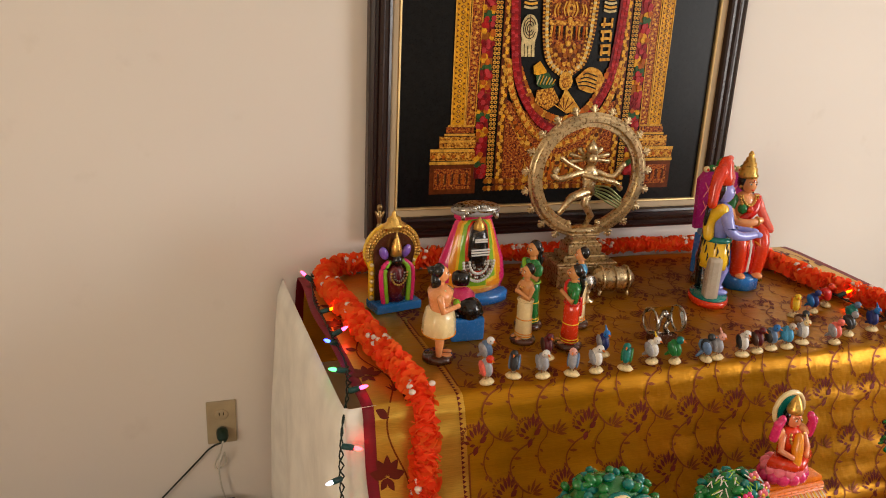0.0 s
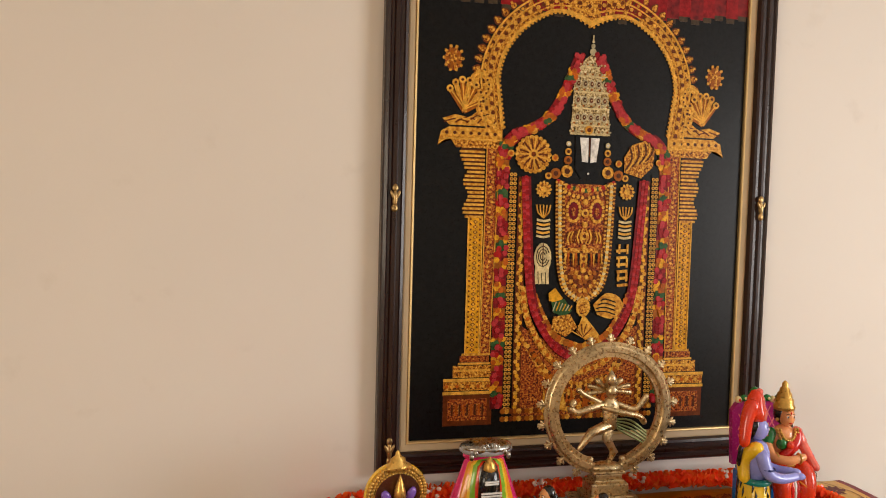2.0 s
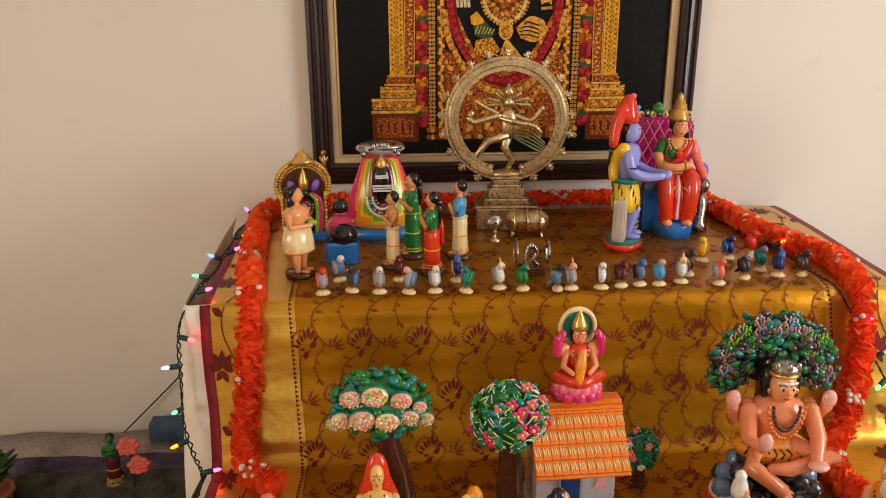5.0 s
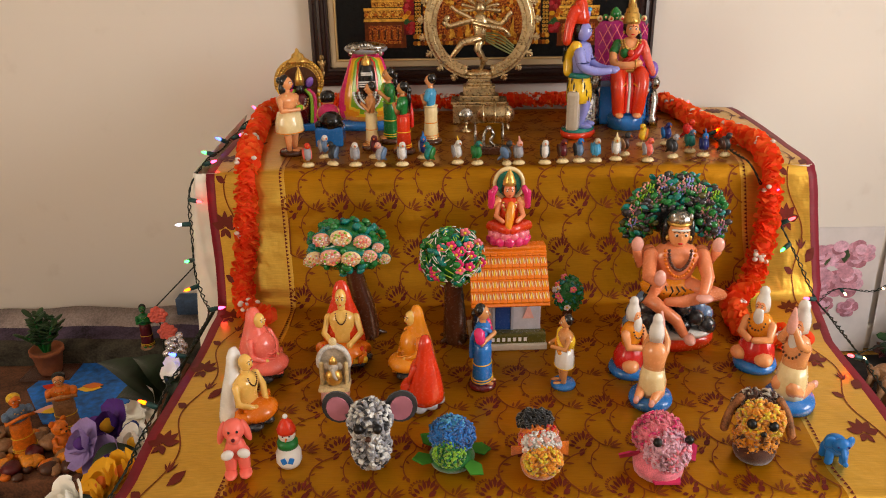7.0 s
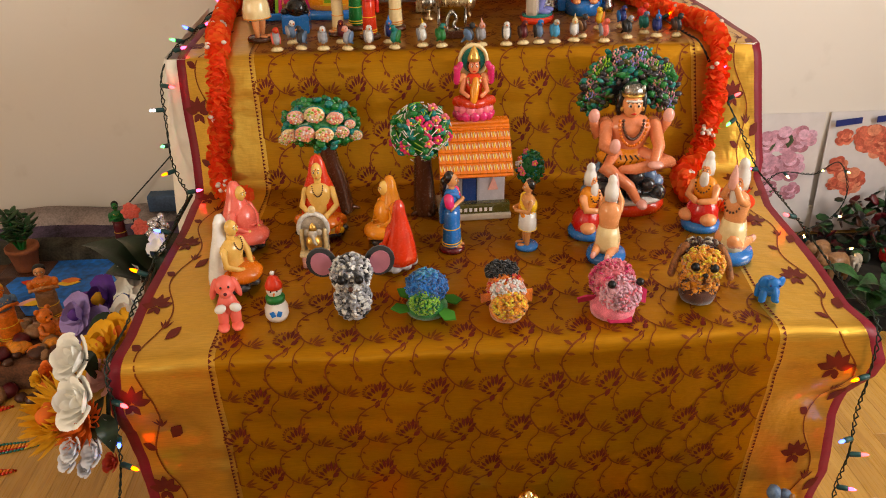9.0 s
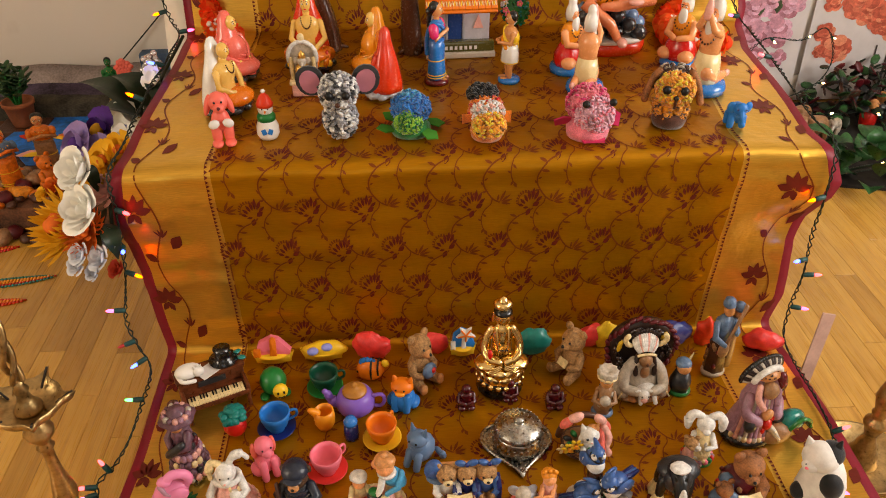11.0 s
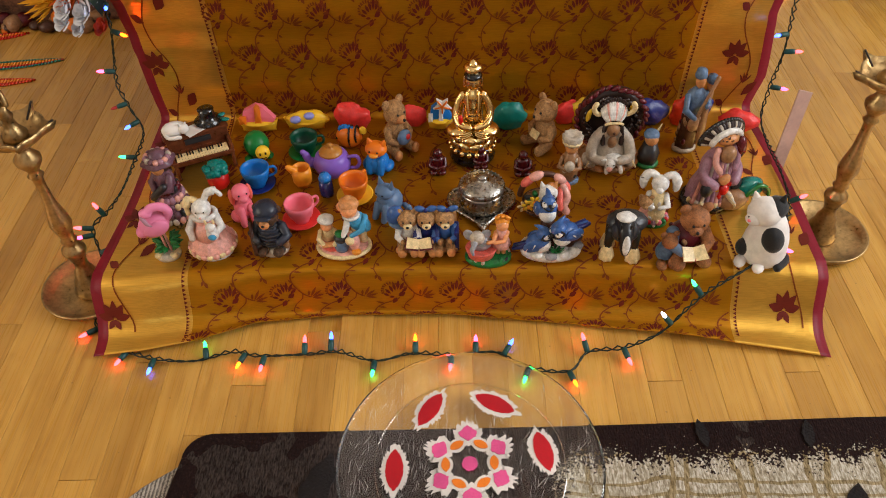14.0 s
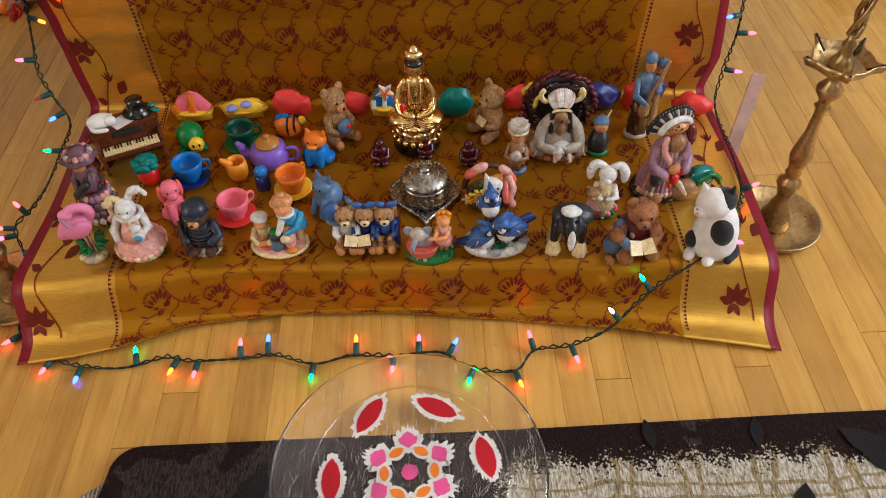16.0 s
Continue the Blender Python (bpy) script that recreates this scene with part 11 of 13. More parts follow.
# ---- flower garlands ----
CREPE = [mat("crepe_orange_" + str(i), c, 0.8, var=0.06, scale=60, bump=0.3) for i, c in enumerate(((1.0, 0.17, 0.030), (1.0, 0.11, 0.020), (1.0, 0.23, 0.045)))]
for _m, _c in zip(CREPE, ((1.0, 0.16, 0.02), (1.0, 0.11, 0.015), (1.0, 0.22, 0.03))):
    _nt = _m.node_tree                              # thin crepe lets light through
    _tr, _mx = _nt.nodes.new("ShaderNodeBsdfTranslucent"), _nt.nodes.new("ShaderNodeMixShader")
    _tr.inputs["Color"].default_value = (*_c, 1)
    _mx.inputs[0].default_value = 0.28
    _nt.links.new(_nt.nodes["Principled BSDF"].outputs[0], _mx.inputs[1])
    _nt.links.new(_tr.outputs[0], _mx.inputs[2])
    _nt.links.new(_mx.outputs[0], _nt.nodes["Material Output"].inputs["Surface"])
CREPEW = mat("crepe_white", (0.80, 0.70, 0.62), 0.85, var=0.1, bump=0.3)

_bud = Build()
_bud.ell((0, 0, 0), (0.006, 0.005, 0.0048), CREPEW, rough=0.3, seg=8, rings=6)
BUD = _bud.mesh("white_bud")


def garland(path, label, seed, r=0.0225, whites=7):
    P = smooth_path(path, 10)
    L = [0.0]
    for a, b_ in zip(P, P[1:]):
        L.append(L[-1] + (b_ - a).length)
    t = thing("flower_garland", P[0], label, "garland", group="garlands")
    o = P[0]
    rn = random.Random(seed)
    at = lambda d: Vector([float(np.interp(d, L, [p[k] for p in P])) for k in range(3)]) - o
    b = Build()
    b.tube([at(d) for d in np.arange(0, L[-1], 0.02)], r * 0.78, CREPE[1], 8)
    d = 0.0
    while d < L[-1]:
        c = at(d)
        tang = (at(min(d + 0.01, L[-1])) - at(max(d - 0.01, 0))).normalized()
        s1 = tang.orthogonal().normalized()
        s2 = tang.cross(s1)
        n = 9
        off = rn.uniform(0, 1)
        for k in range(n):
            g = 2 * math.pi * (k + off) / n
            rad = (s1 * math.cos(g) + s2 * math.sin(g))
            rr = r * rn.uniform(0.8, 1.25)
            e = c + rad * rr + tang * rn.uniform(-0.008, 0.008)
            if (e + o).z < restz((e + o).y) - 0.001:
                continue
            w = (rad.cross(tang)).normalized() * r * rn.uniform(0.28, 0.45)
            m = c + rad * rr * 0.6
            f = tang * rn.uniform(-0.004, 0.004)
            b.add([c + rad * r * 0.3 - w * 0.4, m - w + f, e - w * 0.75 + f * 2, e + rad * 0.002, e + w * 0.75 - f * 2, m + w - f, c + rad * r * 0.3 + w * 0.4], [(0, 1, 2, 3, 4, 5, 6)], rn.choice(CREPE))
        d += 0.0062
    tagged(b.obj("petals", t, "ruffled orange crepe petals"), kind="stuff")
    for i in range(whites):
        dd = L[-1] * (i + 0.6) / whites
        for k in range(9):
            o_ = new("white_bud", BUD)
            o_.parent = t
            o_.location = at(dd + rn.uniform(-0.007, 0.007)) + Vector((rn.uniform(-1, 1) * r * 0.9, rn.uniform(-1, 0.4) * r * 0.9, rn.uniform(0.2, 1) * r))
    return t


garland([(0.60, 1.688, 0.862), (0.46, 1.685, 0.862), (0.36, 1.68, 0.862), (0.285, 1.650, 0.860), (0.268, 1.56, 0.858), (0.285, 1.40, 0.858), (0.305, 1.22, 0.858), (0.325, 1.10, 0.855), (0.333, 1.045, 0.835),
         (0.330, 1.018, 0.765), (0.326, 1.000, 0.69), (0.318, 0.975, 0.62), (0.328, 0.935, 0.574), (0.385, 0.885, 0.570)], "orange crepe flower garland with white buds down the step", 1, whites=8)
garland([(0.62, 1.690, 0.862), (0.80, 1.692, 0.860), (1.00, 1.692, 0.862), (1.20, 1.69, 0.860), (1.36, 1.672, 0.860)], "orange crepe garland along the back of the table", 2, r=0.018, whites=3)
garland([(1.385, 1.655, 0.860), (1.402, 1.50, 0.860), (1.415, 1.36, 0.858), (1.445, 1.26, 0.858), (1.470, 1.18, 0.857), (1.462, 1.09, 0.853), (1.456, 1.040, 0.825), (1.452, 1.012, 0.75), (1.440, 0.990, 0.67), (1.412, 0.962, 0.60), (1.368, 0.925, 0.572),
         (1.350, 0.850, 0.570), (1.362, 0.790, 0.570), (1.452, 0.762, 0.570)], "orange crepe garland with white buds hanging over the step", 3, whites=8)

# ---- strings of coloured lights ----
LAMPS = {k: glow("bulb_" + k, c, s) for k, c, s in (("red", (1.0, 0.026, 0.030), 18), ("pink", (1.0, 0.030, 0.10), 18), ("blue", (0.035, 0.070, 1.0), 13), ("green", (0.045, 1.0, 0.12), 8), ("orange", (1.0, 0.060, 0.001), 18), ("white", (0.9, 0.85, 1.0), 4), ("warm", (1.0, 0.60, 0.24), 12), ("dim", (0.30, 0.02, 0.02), 0.5))}
SOCK = mat("socket_green_plastic", (0.025, 0.105, 0.105), 0.4, var=0.1)


def light_string(path, bulbs, label, n=8, twist=True):
    P = smooth_path(path, n)
    t = thing("string_lights", P[0], label, "string lights", group="coloured light strings")
    o = P[0]
    b = Build()
    L = [0.0]
    for a, c in zip(P, P[1:]):
        L.append(L[-1] + (c - a).length)
    S = np.arange(0, L[-1], 0.006)
    xyz = [np.interp(S, L, [p[k] for p in P]) for k in range(3)]
    for ph in (0, math.pi):
        pts = []
        for i, s in enumerate(S):
            w = 0.0026 + 0.0016 * math.sin(s * 37 + 1)
            a = s * 170 + ph
            pts.append(Vector((xyz[0][i] + w * math.cos(a), xyz[1][i] + w * math.sin(a) * 0.7, xyz[2][i] + w * (0.5 + 0.5 * math.sin(a)))) - o)
        b.tube(pts, 0.0014, WIREG, 5)
    b.obj("wire", t, "twisted dark green wire")
    for x, y, z, c in bulbs:
        tip = Vector((x, y, z))
        root = min(P, key=lambda p: (p - tip).length)
        d = tip - root
        if d.length < 0.012:
            d = Vector((0.01, -0.022, 0.012))
        d = d.normalized() if d.length < 0.05 else d.normalized()
        base = root - o
        q = d.to_track_quat('Z', 'Y').to_matrix().to_4x4()
        bs = Build()
        bs.x = Matrix.Translation(base) @ q
        bs.lathe([(0.0030, 0), (0.0050, 0.002), (0.0052, 0.014), (0.0045, 0.020), (0.0034, 0.0205)], SOCK, seg=10)
        s = bs.obj("bulb_socket", t, "dark green socket")
        bl = Build()
        bl.x = Matrix.Translation(base) @ q
        bl.lathe([(0.0029, 0.0205), (0.0035, 0.0245), (0.0028, 0.0300), (0.0012, 0.0335), (0.0002, 0.0345)], LAMPS[c], seg=9)
        bl.obj("bulb", s, f"glowing {c} bulb")
    return t


light_string([(0.25, 1.66, 0.846), (0.230, 1.5, 0.846), (0.237, 1.22, 0.846), (0.226, 1.12, 0.842), (0.203, 1.055, 0.80), (0.200, 1.035, 0.70), (0.202, 1.015, 0.62), (0.222, 0.985, 0.574), (0.250, 0.92, 0.560),
              (0.255, 0.75, 0.558), (0.255, 0.60, 0.556), (0.258, 0.45, 0.545), (0.252, 0.345, 0.53), (0.246, 0.340, 0.46), (0.240, 0.345, 0.40)],
             [(0.215, 1.63, 0.870, "pink"), (0.218, 1.27, 0.858, "blue"), (0.205, 1.17, 0.852, "green"), (0.262, 1.10, 0.853, "pink"), (0.245, 1.03, 0.775, "red"), (0.170, 1.02, 0.730, "white"), (0.190, 0.99, 0.655, "green"), (0.185, 0.985, 0.59, "orange"),
              (0.275, 0.95, 0.565, "pink"), (0.225, 0.74, 0.57, "blue"), (0.222, 0.58, 0.572, "orange"), (0.262, 0.33, 0.46, "red"), (0.30, 1.42, 0.87, "orange"), (0.29, 1.33, 0.87, "pink")],
             "string of coloured fairy lights down the cloth edge")
light_string([(0.240, 0.345, 0.40), (0.236, 0.335, 0.34), (0.224, 0.33, 0.28), (0.214, 0.325, 0.22), (0.226, 0.315, 0.17), (0.246, 0.29, 0.125), (0.244, 0.16, 0.112), (0.232, 0.085, 0.105), (0.206, 0.055, 0.088), (0.218, 0.02, 0.05),
              (0.224, -0.03, 0.020), (0.230, -0.08, 0.010), (0.240, -0.115, 0.007), (0.306, -0.166, 0.007), (0.373, -0.186, 0.007), (0.431, -0.189, 0.007), (0.490, -0.171, 0.007), (0.535, -0.181, 0.007), (0.621, -0.179, 0.007), (0.668, -0.174, 0.007),
              (0.732, -0.195, 0.007), (0.793, -0.181, 0.007), (0.846, -0.184, 0.007), (0.870, -0.186, 0.007), (0.937, -0.181, 0.007), (0.981, -0.212, 0.007), (1.055, -0.222, 0.007), (1.090, -0.186, 0.010),
              (1.150, -0.182, 0.016), (1.215, -0.163, 0.032), (1.280, -0.127, 0.082), (1.365, -0.088, 0.110), (1.425, -0.035, 0.112)],
             [(0.245, 0.325, 0.385, "blue"), (0.275, 0.32, 0.325, "orange"), (0.185, 0.32, 0.255, "pink"), (0.200, 0.31, 0.178, "dim"), (0.205, 0.28, 0.14, "blue"), (0.212, 0.22, 0.125, "green"), (0.210, 0.075, 0.140, "red"), (0.180, 0.045, 0.10, "red"), (0.186, 0.035, 0.085, "pink"),
              (0.248, 0.03, 0.065, "green"), (0.250, -0.03, 0.035, "orange"), (0.206, -0.14, 0.008, "red"), (0.294, -0.196, 0.008, "red"), (0.354, -0.214, 0.008, "blue"), (0.440, -0.160, 0.014, "green"), (0.498, -0.213, 0.008, "orange"), (0.541, -0.214, 0.008, "red"),
              (0.611, -0.152, 0.020, "red"), (0.656, -0.150, 0.020, "blue"), (0.729, -0.227, 0.008, "green"), (0.800, -0.152, 0.020, "orange"), (0.858, -0.218, 0.008, "red"), (0.903, -0.158, 0.012, "pink"), (0.968, -0.157, 0.015, "blue"),
              (0.980, -0.240, 0.008, "green"), (1.063, -0.248, 0.008, "orange"), (1.082, -0.155, 0.028, "red"), (1.158, -0.208, 0.010, "red"), (1.210, -0.150, 0.070, "white"), (1.255, -0.108, 0.115, "green"), (1.362, -0.075, 0.135, "orange"), (1.432, -0.060, 0.118, "pink")],
             "string of coloured fairy lights across the floor before the cloth")
light_string([(1.440, 1.65, 0.846), (1.408, 1.40, 0.846), (1.403, 1.12, 0.846), (1.418, 1.052, 0.835), (1.455, 1.025, 0.76), (1.489, 1.005, 0.70), (1.525, 0.98, 0.63), (1.545, 0.93, 0.572), (1.548, 0.86, 0.560), (1.528, 0.68, 0.556), (1.502, 0.45, 0.543),
              (1.498, 0.342, 0.535), (1.500, 0.330, 0.44), (1.502, 0.335, 0.36), (1.510, 0.335, 0.26), (1.506, 0.335, 0.17), (1.496, 0.30, 0.115), (1.490, 0.15, 0.112), (1.478, 0.06, 0.112), (1.450, 0.005, 0.112)],
             [(1.475, 1.0, 0.80, "pink"), (1.510, 1.0, 0.735, "red"), (1.430, 1.0, 0.70, "orange"), (1.470, 0.975, 0.66, "green"), (1.515, 0.92, 0.580, "pink"), (1.495, 0.70, 0.570, "red"), (1.470, 0.325, 0.435, "orange"), (1.482, 0.325, 0.30, "blue"), (1.545, 0.325, 0.265, "red"), (1.538, 0.325, 0.18, "pink"),
              (1.500, 0.06, 0.135, "red"), (1.43, 1.55, 0.88, "red"), (1.43, 1.27, 0.87, "orange")],
             "string of coloured fairy lights down the other cloth edge")

# ---- brass oil lamps on the floor ----


def oil_lamp(x, y, label, rz):
    t = thing("oil_lamp", (x, y, 0.0), label, "oil lamp", rz=rz, group="pair of brass oil lamps", scale=1.1)
    b = Build()
    b.lathe([(0.050, 0), (0.064, 0.003), (0.076, 0.010), (0.079, 0.019), (0.0755, 0.019), (0.069, 0.010), (0.044, 0.006), (0, 0.006)], OLDBRASS, seg=40)
    b.obj("base_dish", t, "round brass drip dish")
    b = Build()
    b.lathe([(0.028, 0.006), (0.029, 0.013), (0.025, 0.019), (0.023, 0.030), (0.018, 0.040), (0.016, 0.052), (0.012, 0.060), (0.010, 0.070), (0.012, 0.076), (0.015, 0.088), (0.019, 0.096), (0.018, 0.103), (0.011, 0.110), (0.010, 0.116), (0.013, 0.121), (0.010, 0.126),
             (0.013, 0.140), (0.017, 0.156), (0.015, 0.170), (0.009, 0.200), (0.0075, 0.230), (0.008, 0.246), (0.012, 0.252), (0.008, 0.258), (0.010, 0.264), (0.018, 0.276), (0.019, 0.284), (0.010, 0.296), (0.008, 0.304), (0.016, 0.312)], OLDBRASS, seg=24)
    b.obj("stem", t, "turned brass stem with knops")
    b = Build()
    seg = 45
    vs, fs = [], []
    prof = [(0.012, 0.312), (0.030, 0.316), (0.040, 0.324), (0.043, 0.336), (0.041, 0.3365), (0.038, 0.326), (0.028, 0.320), (0.0, 0.318)]
    for r, z in prof:
        for i in range(seg):
            a = 2 * math.pi * i / seg
            sp = max(0.0, math.cos(5 * a)) ** 6 * (r / 0.043) ** 3
            vs.append(((r * (1 + 0.42 * sp)) * math.cos(a), (r * (1 + 0.42 * sp)) * math.sin(a), z + 0.004 * sp))
    for k in range(len(prof) - 1):
        for i in range(seg):
            j = (i + 1) % seg
            fs.append((k * seg + i, k * seg + j, (k + 1) * seg + j, (k + 1) * seg + i))
    b.add(vs, fs, OLDBRASS)
    b.obj("oil_bowl", t, "five-spouted brass oil bowl")
    for i in range(5):
        b = Build()
        a = 2 * math.pi * i / 5
        b.tube([(0.034 * math.cos(a), 0.034 * math.sin(a), 0.326), (0.056 * math.cos(a), 0.056 * math.sin(a), 0.341)], 0.0016, mat("burnt_wick", (0.05, 0.04, 0.035), 0.9), 5)
        b.obj("wick", t, "burnt cotton wick")
    b = Build()
    b.lathe([(0.016, 0.318), (0.018, 0.326), (0.010, 0.338), (0.007, 0.350), (0.010, 0.356), (0.006, 0.364), (0.007, 0.372)], OLDBRASS, seg=18)
    for ph in (0, 2.09, 4.19):
        b.tube([(0.0065 * math.cos(ph + s * 5), 0.0065 * math.sin(ph + s * 5), 0.372 + s * 0.09) for s in np.linspace(0, 1, 14)], (0.004), OLDBRASS, 6)
    b.tube([(0, 0, 0.455), (0.004, -0.004, 0.485), (-0.003, 0.0, 0.505)], (0.007, 0.005, 0.002), OLDBRASS, 8)
    b.obj("finial", t, "twisted brass finial")
    return t


oil_lamp(0.201, -0.018, "tall aged brass oil lamp on a drip dish", 10)
oil_lamp(1.572, 0.088, "tall aged brass oil lamp, the bowl with dark wicks", 40)

# ---- rugs ----
PILE = bpy.data.materials.new("brown_pile_rug")
PILE.use_nodes = True
_nt = PILE.node_tree
_p = _nt.nodes["Principled BSDF"]
_tc = _nt.nodes.new("ShaderNodeTexCoord")
_sep = _nt.nodes.new("ShaderNodeSeparateXYZ")
_nt.links.new(_tc.outputs["Object"], _sep.inputs[0])


def _m(op, a, b=None, c=None):
    n = _nt.nodes.new("ShaderNodeMath")
    n.operation = op
    for k, v in enumerate((a, b, c)):
        if v is None:
            continue
        if isinstance(v, (int, float)):
            n.inputs[k].default_value = v
        else:
            _nt.links.new(v, n.inputs[k])
    return n.outputs[0]


_n1, _n2, _n3, _n4 = _noise(_nt, 26.0, 6), _noise(_nt, 240.0, 3), _noise(_nt, 7.0, 3), _noise(_nt, 1.0, 3, stretch=(420, 110, 300))
_edge = _m('ADD', _m('MULTIPLY', _m('SUBTRACT', _n1, 0.5), 0.10), _m('MULTIPLY', _m('SUBTRACT', _n2, 0.5), 0.15))
_mx = _m('GREATER_THAN', _m('ADD', _sep.outputs[0], _edge), 0.53)
_my = _m('LESS_THAN', _m('ADD', _sep.outputs[1], _edge), -0.058)
_area = _m('MULTIPLY', _mx, _my)
_lx = _m('LESS_THAN', _m('ABSOLUTE', _m('ADD', _m('SINE', _m('ADD', _m('MULTIPLY', _sep.outputs[0], 58.0), _m('MULTIPLY', _n3, 5.0))), 0.75)), 0.16)
_ly = _m('LESS_THAN', _m('ABSOLUTE', _m('ADD', _m('SINE', _m('ADD', _m('MULTIPLY', _sep.outputs[1], 95.0), _m('MULTIPLY', _n3, 4.0))), 0.6)), 0.18)
_lines = _m('MULTIPLY', _m('MAXIMUM', _lx, _ly), 0.88)
_cream = _mix(_nt, _lines, _ramp(_nt, _n4, ((0.34, (0.22, 0.18, 0.12)), (0.50, (0.40, 0.35, 0.26)), (0.68, (0.64, 0.60, 0.52)))), _ramp(_nt, _n4, ((0.34, (0.13, 0.09, 0.035)), (0.66, (0.36, 0.27, 0.13)))))
_brown = _ramp(_nt, _n2, ((0.3, (0.007, 0.003, 0.003)), (0.62, (0.017, 0.007, 0.006)), (0.82, (0.060, 0.038, 0.034))))
_patch = _mix(_nt, _m('MULTIPLY', _m('GREATER_THAN', _n3, 0.56), 0.55), _brown, _ramp(_nt, _n4, ((0.36, (0.010, 0.007, 0.006)), (0.66, (0.085, 0.068, 0.058)))))
_nt.links.new(_mix(_nt, _area, _patch, _cream), _p.inputs["Base Color"])
_p.inputs["Roughness"].default_value = 0.95
_p.inputs["Sheen Weight"].default_value = 0.0
_p.inputs["Specular IOR Level"].default_value = 0.15
_nt.links.new(_bump(_nt, _n4, 0.9, 0.004), _p.inputs["Normal"])


def rug(name, outline, z0, z1, m, label, rnd_e=0.004):
    b = Build()
    n = len(outline)
    cx, cy = sum(p[0] for p in outline) / n, sum(p[1] for p in outline) / n
    rings = [(1.0, z0), (1.0, z1 - rnd_e), (0.995, z1), (0.0, z1)]
    vs, fs = [], []
    for k, z in rings[:3]:
        for x, y in outline:
            d = Vector((cx - x, cy - y)).normalized() * (rnd_e if k < 1 else 0)
            vs.append((x + d.x, y + d.y, z))
    for r in range(2):
        for i in range(n):
            j = (i + 1) % n
            fs.append((r * n + i, r * n + j, (r + 1) * n + j, (r + 1) * n + i))
    fs.append(tuple(range(2 * n, 3 * n)))
    ox, oy = outline[0]
    b.add([(x - ox, y - oy, z) for x, y, z in vs], fs, m, flat=True)
    return b.obj(name, None, label, "rug", at=(ox, oy, 0))


GREYR = bpy.data.materials.new("grey_knitted_rug")
GREYR.use_nodes = True
_g = GREYR.node_tree
_gp = _g.nodes["Principled BSDF"]
_gt = _g.nodes.new("ShaderNodeTexCoord")
_gw = _g.nodes.new("ShaderNodeTexWave")
_gw.inputs["Scale"].default_value, _gw.inputs["Distortion"].default_value, _gw.inputs["Detail"].default_value, _gw.inputs["Detail Scale"].default_value = 55.0, 5.0, 3.0, 6.0
_g.links.new(_gt.outputs["Object"], _gw.inputs["Vector"])
_g.links.new(_ramp(_g, _gw.outputs["Fac"], ((0.25, (0.13, 0.115, 0.10)), (0.65, (0.52, 0.47, 0.41)))), _gp.inputs["Base Color"])
_gp.inputs["Roughness"].default_value = 0.95
_g.links.new(_bump(_g, _gw.outputs["Fac"], 0.8, 0.003), _gp.inputs["Normal"])
rug("grey_rug", [(0.47, -0.365), (0.40, -0.415), (0.315, -0.500), (0.20, -0.61), (0.02, -0.80), (0.02, -1.25), (1.2, -1.25), (1.2, -0.42)], 0.0005, 0.006, GREYR, "grey and white knitted rug under the brown one")
brug = rug(
    "brown_rug", [(0.490, -0.335)] + arc(0.490, -0.375, 0.040, 0.040, 95, 185, 6) + [(0.418, -0.60), (0.395, -1.20), (2.30, -1.20), (2.30, -0.318), (1.5, -0.323), (1.0, -0.331)], 0.006, 0.018, PILE, "dark brown and cream pile rug with leaf pattern")
for i, (x, y, l, a) in enumerate(((1.420, -0.500, 0.140, -20), (1.580, -0.40, 0.15, 50), (1.24, -0.350, 0.05, 5), (1.40, -0.352, 0.05, -10), (0.66, -0.43, 0.12, -20), (0.58, -0.50, 0.16, -62), (0.75, -0.56, 0.20, -75), (1.66, -0.50, 0.16, 70))):
    b = Build()
    _e = [l * 0.19 * math.sin(math.pi * t) ** 0.85 * (1 + 0.10 * math.sin(t * 23 + i)) for t in np.linspace(0, 1, 19)]
    b.slab([(w_, l * (k / 18 - 0.5)) for k, w_ in enumerate(_e)] + [(-w_ * 0.9, l * (0.5 - (k + 1) / 18)) for k, w_ in enumerate(_e[1:-1][::-1])], (0, 0, 0), 0.0022, mat("rug_pile_dark", (0.012, 0.005, 0.005), 0.95, var=0.3, fine=260, bump=0.9, dist=0.003), rot=(0, 0, a))
    o = b.obj("pile_leaf", brug, "dark leaf in the pile")
    o.location = (x - 0.490, y + 0.335, 0.0195 + 0.0007 * (i % 3))

# ---- clear tray with painted petals ----
tray = thing("clear_tray", (0.886, -0.397, 0.0185), "round clear plastic tray painted with red and pink petals", "tray")
b = Build()
b.lathe([(0.0, 0.0005), (0.143, 0.0005), (0.150, 0.004), (0.190, 0.012), (0.197, 0.013), (0.197, 0.0145), (0.189, 0.0138), (0.149, 0.0062), (0.142, 0.0027), (0.0, 0.0027)], clear("clear_acrylic", (0.985, 0.99, 0.99), 0.10, 1.55), seg=72)
b.obj("dish", tray, "clear acrylic dish").visible_shadow = False
b = Build()
b.tube([(0.1415 * math.cos(t), 0.1415 * math.sin(t), 0.0045) for t in np.linspace(0, 6.2832, 73)[:-1]], 0.0011, clear("clear_ridge", (1, 1, 1), 0.02, 1.5), 6, closed=True)
b.obj("ridge", tray, "clear moulded ring").visible_shadow = False
b = Build()
rn = random.Random(15)
SCR = mat("scratched_acrylic", (0.75, 0.74, 0.72), 0.4, var=0.05)
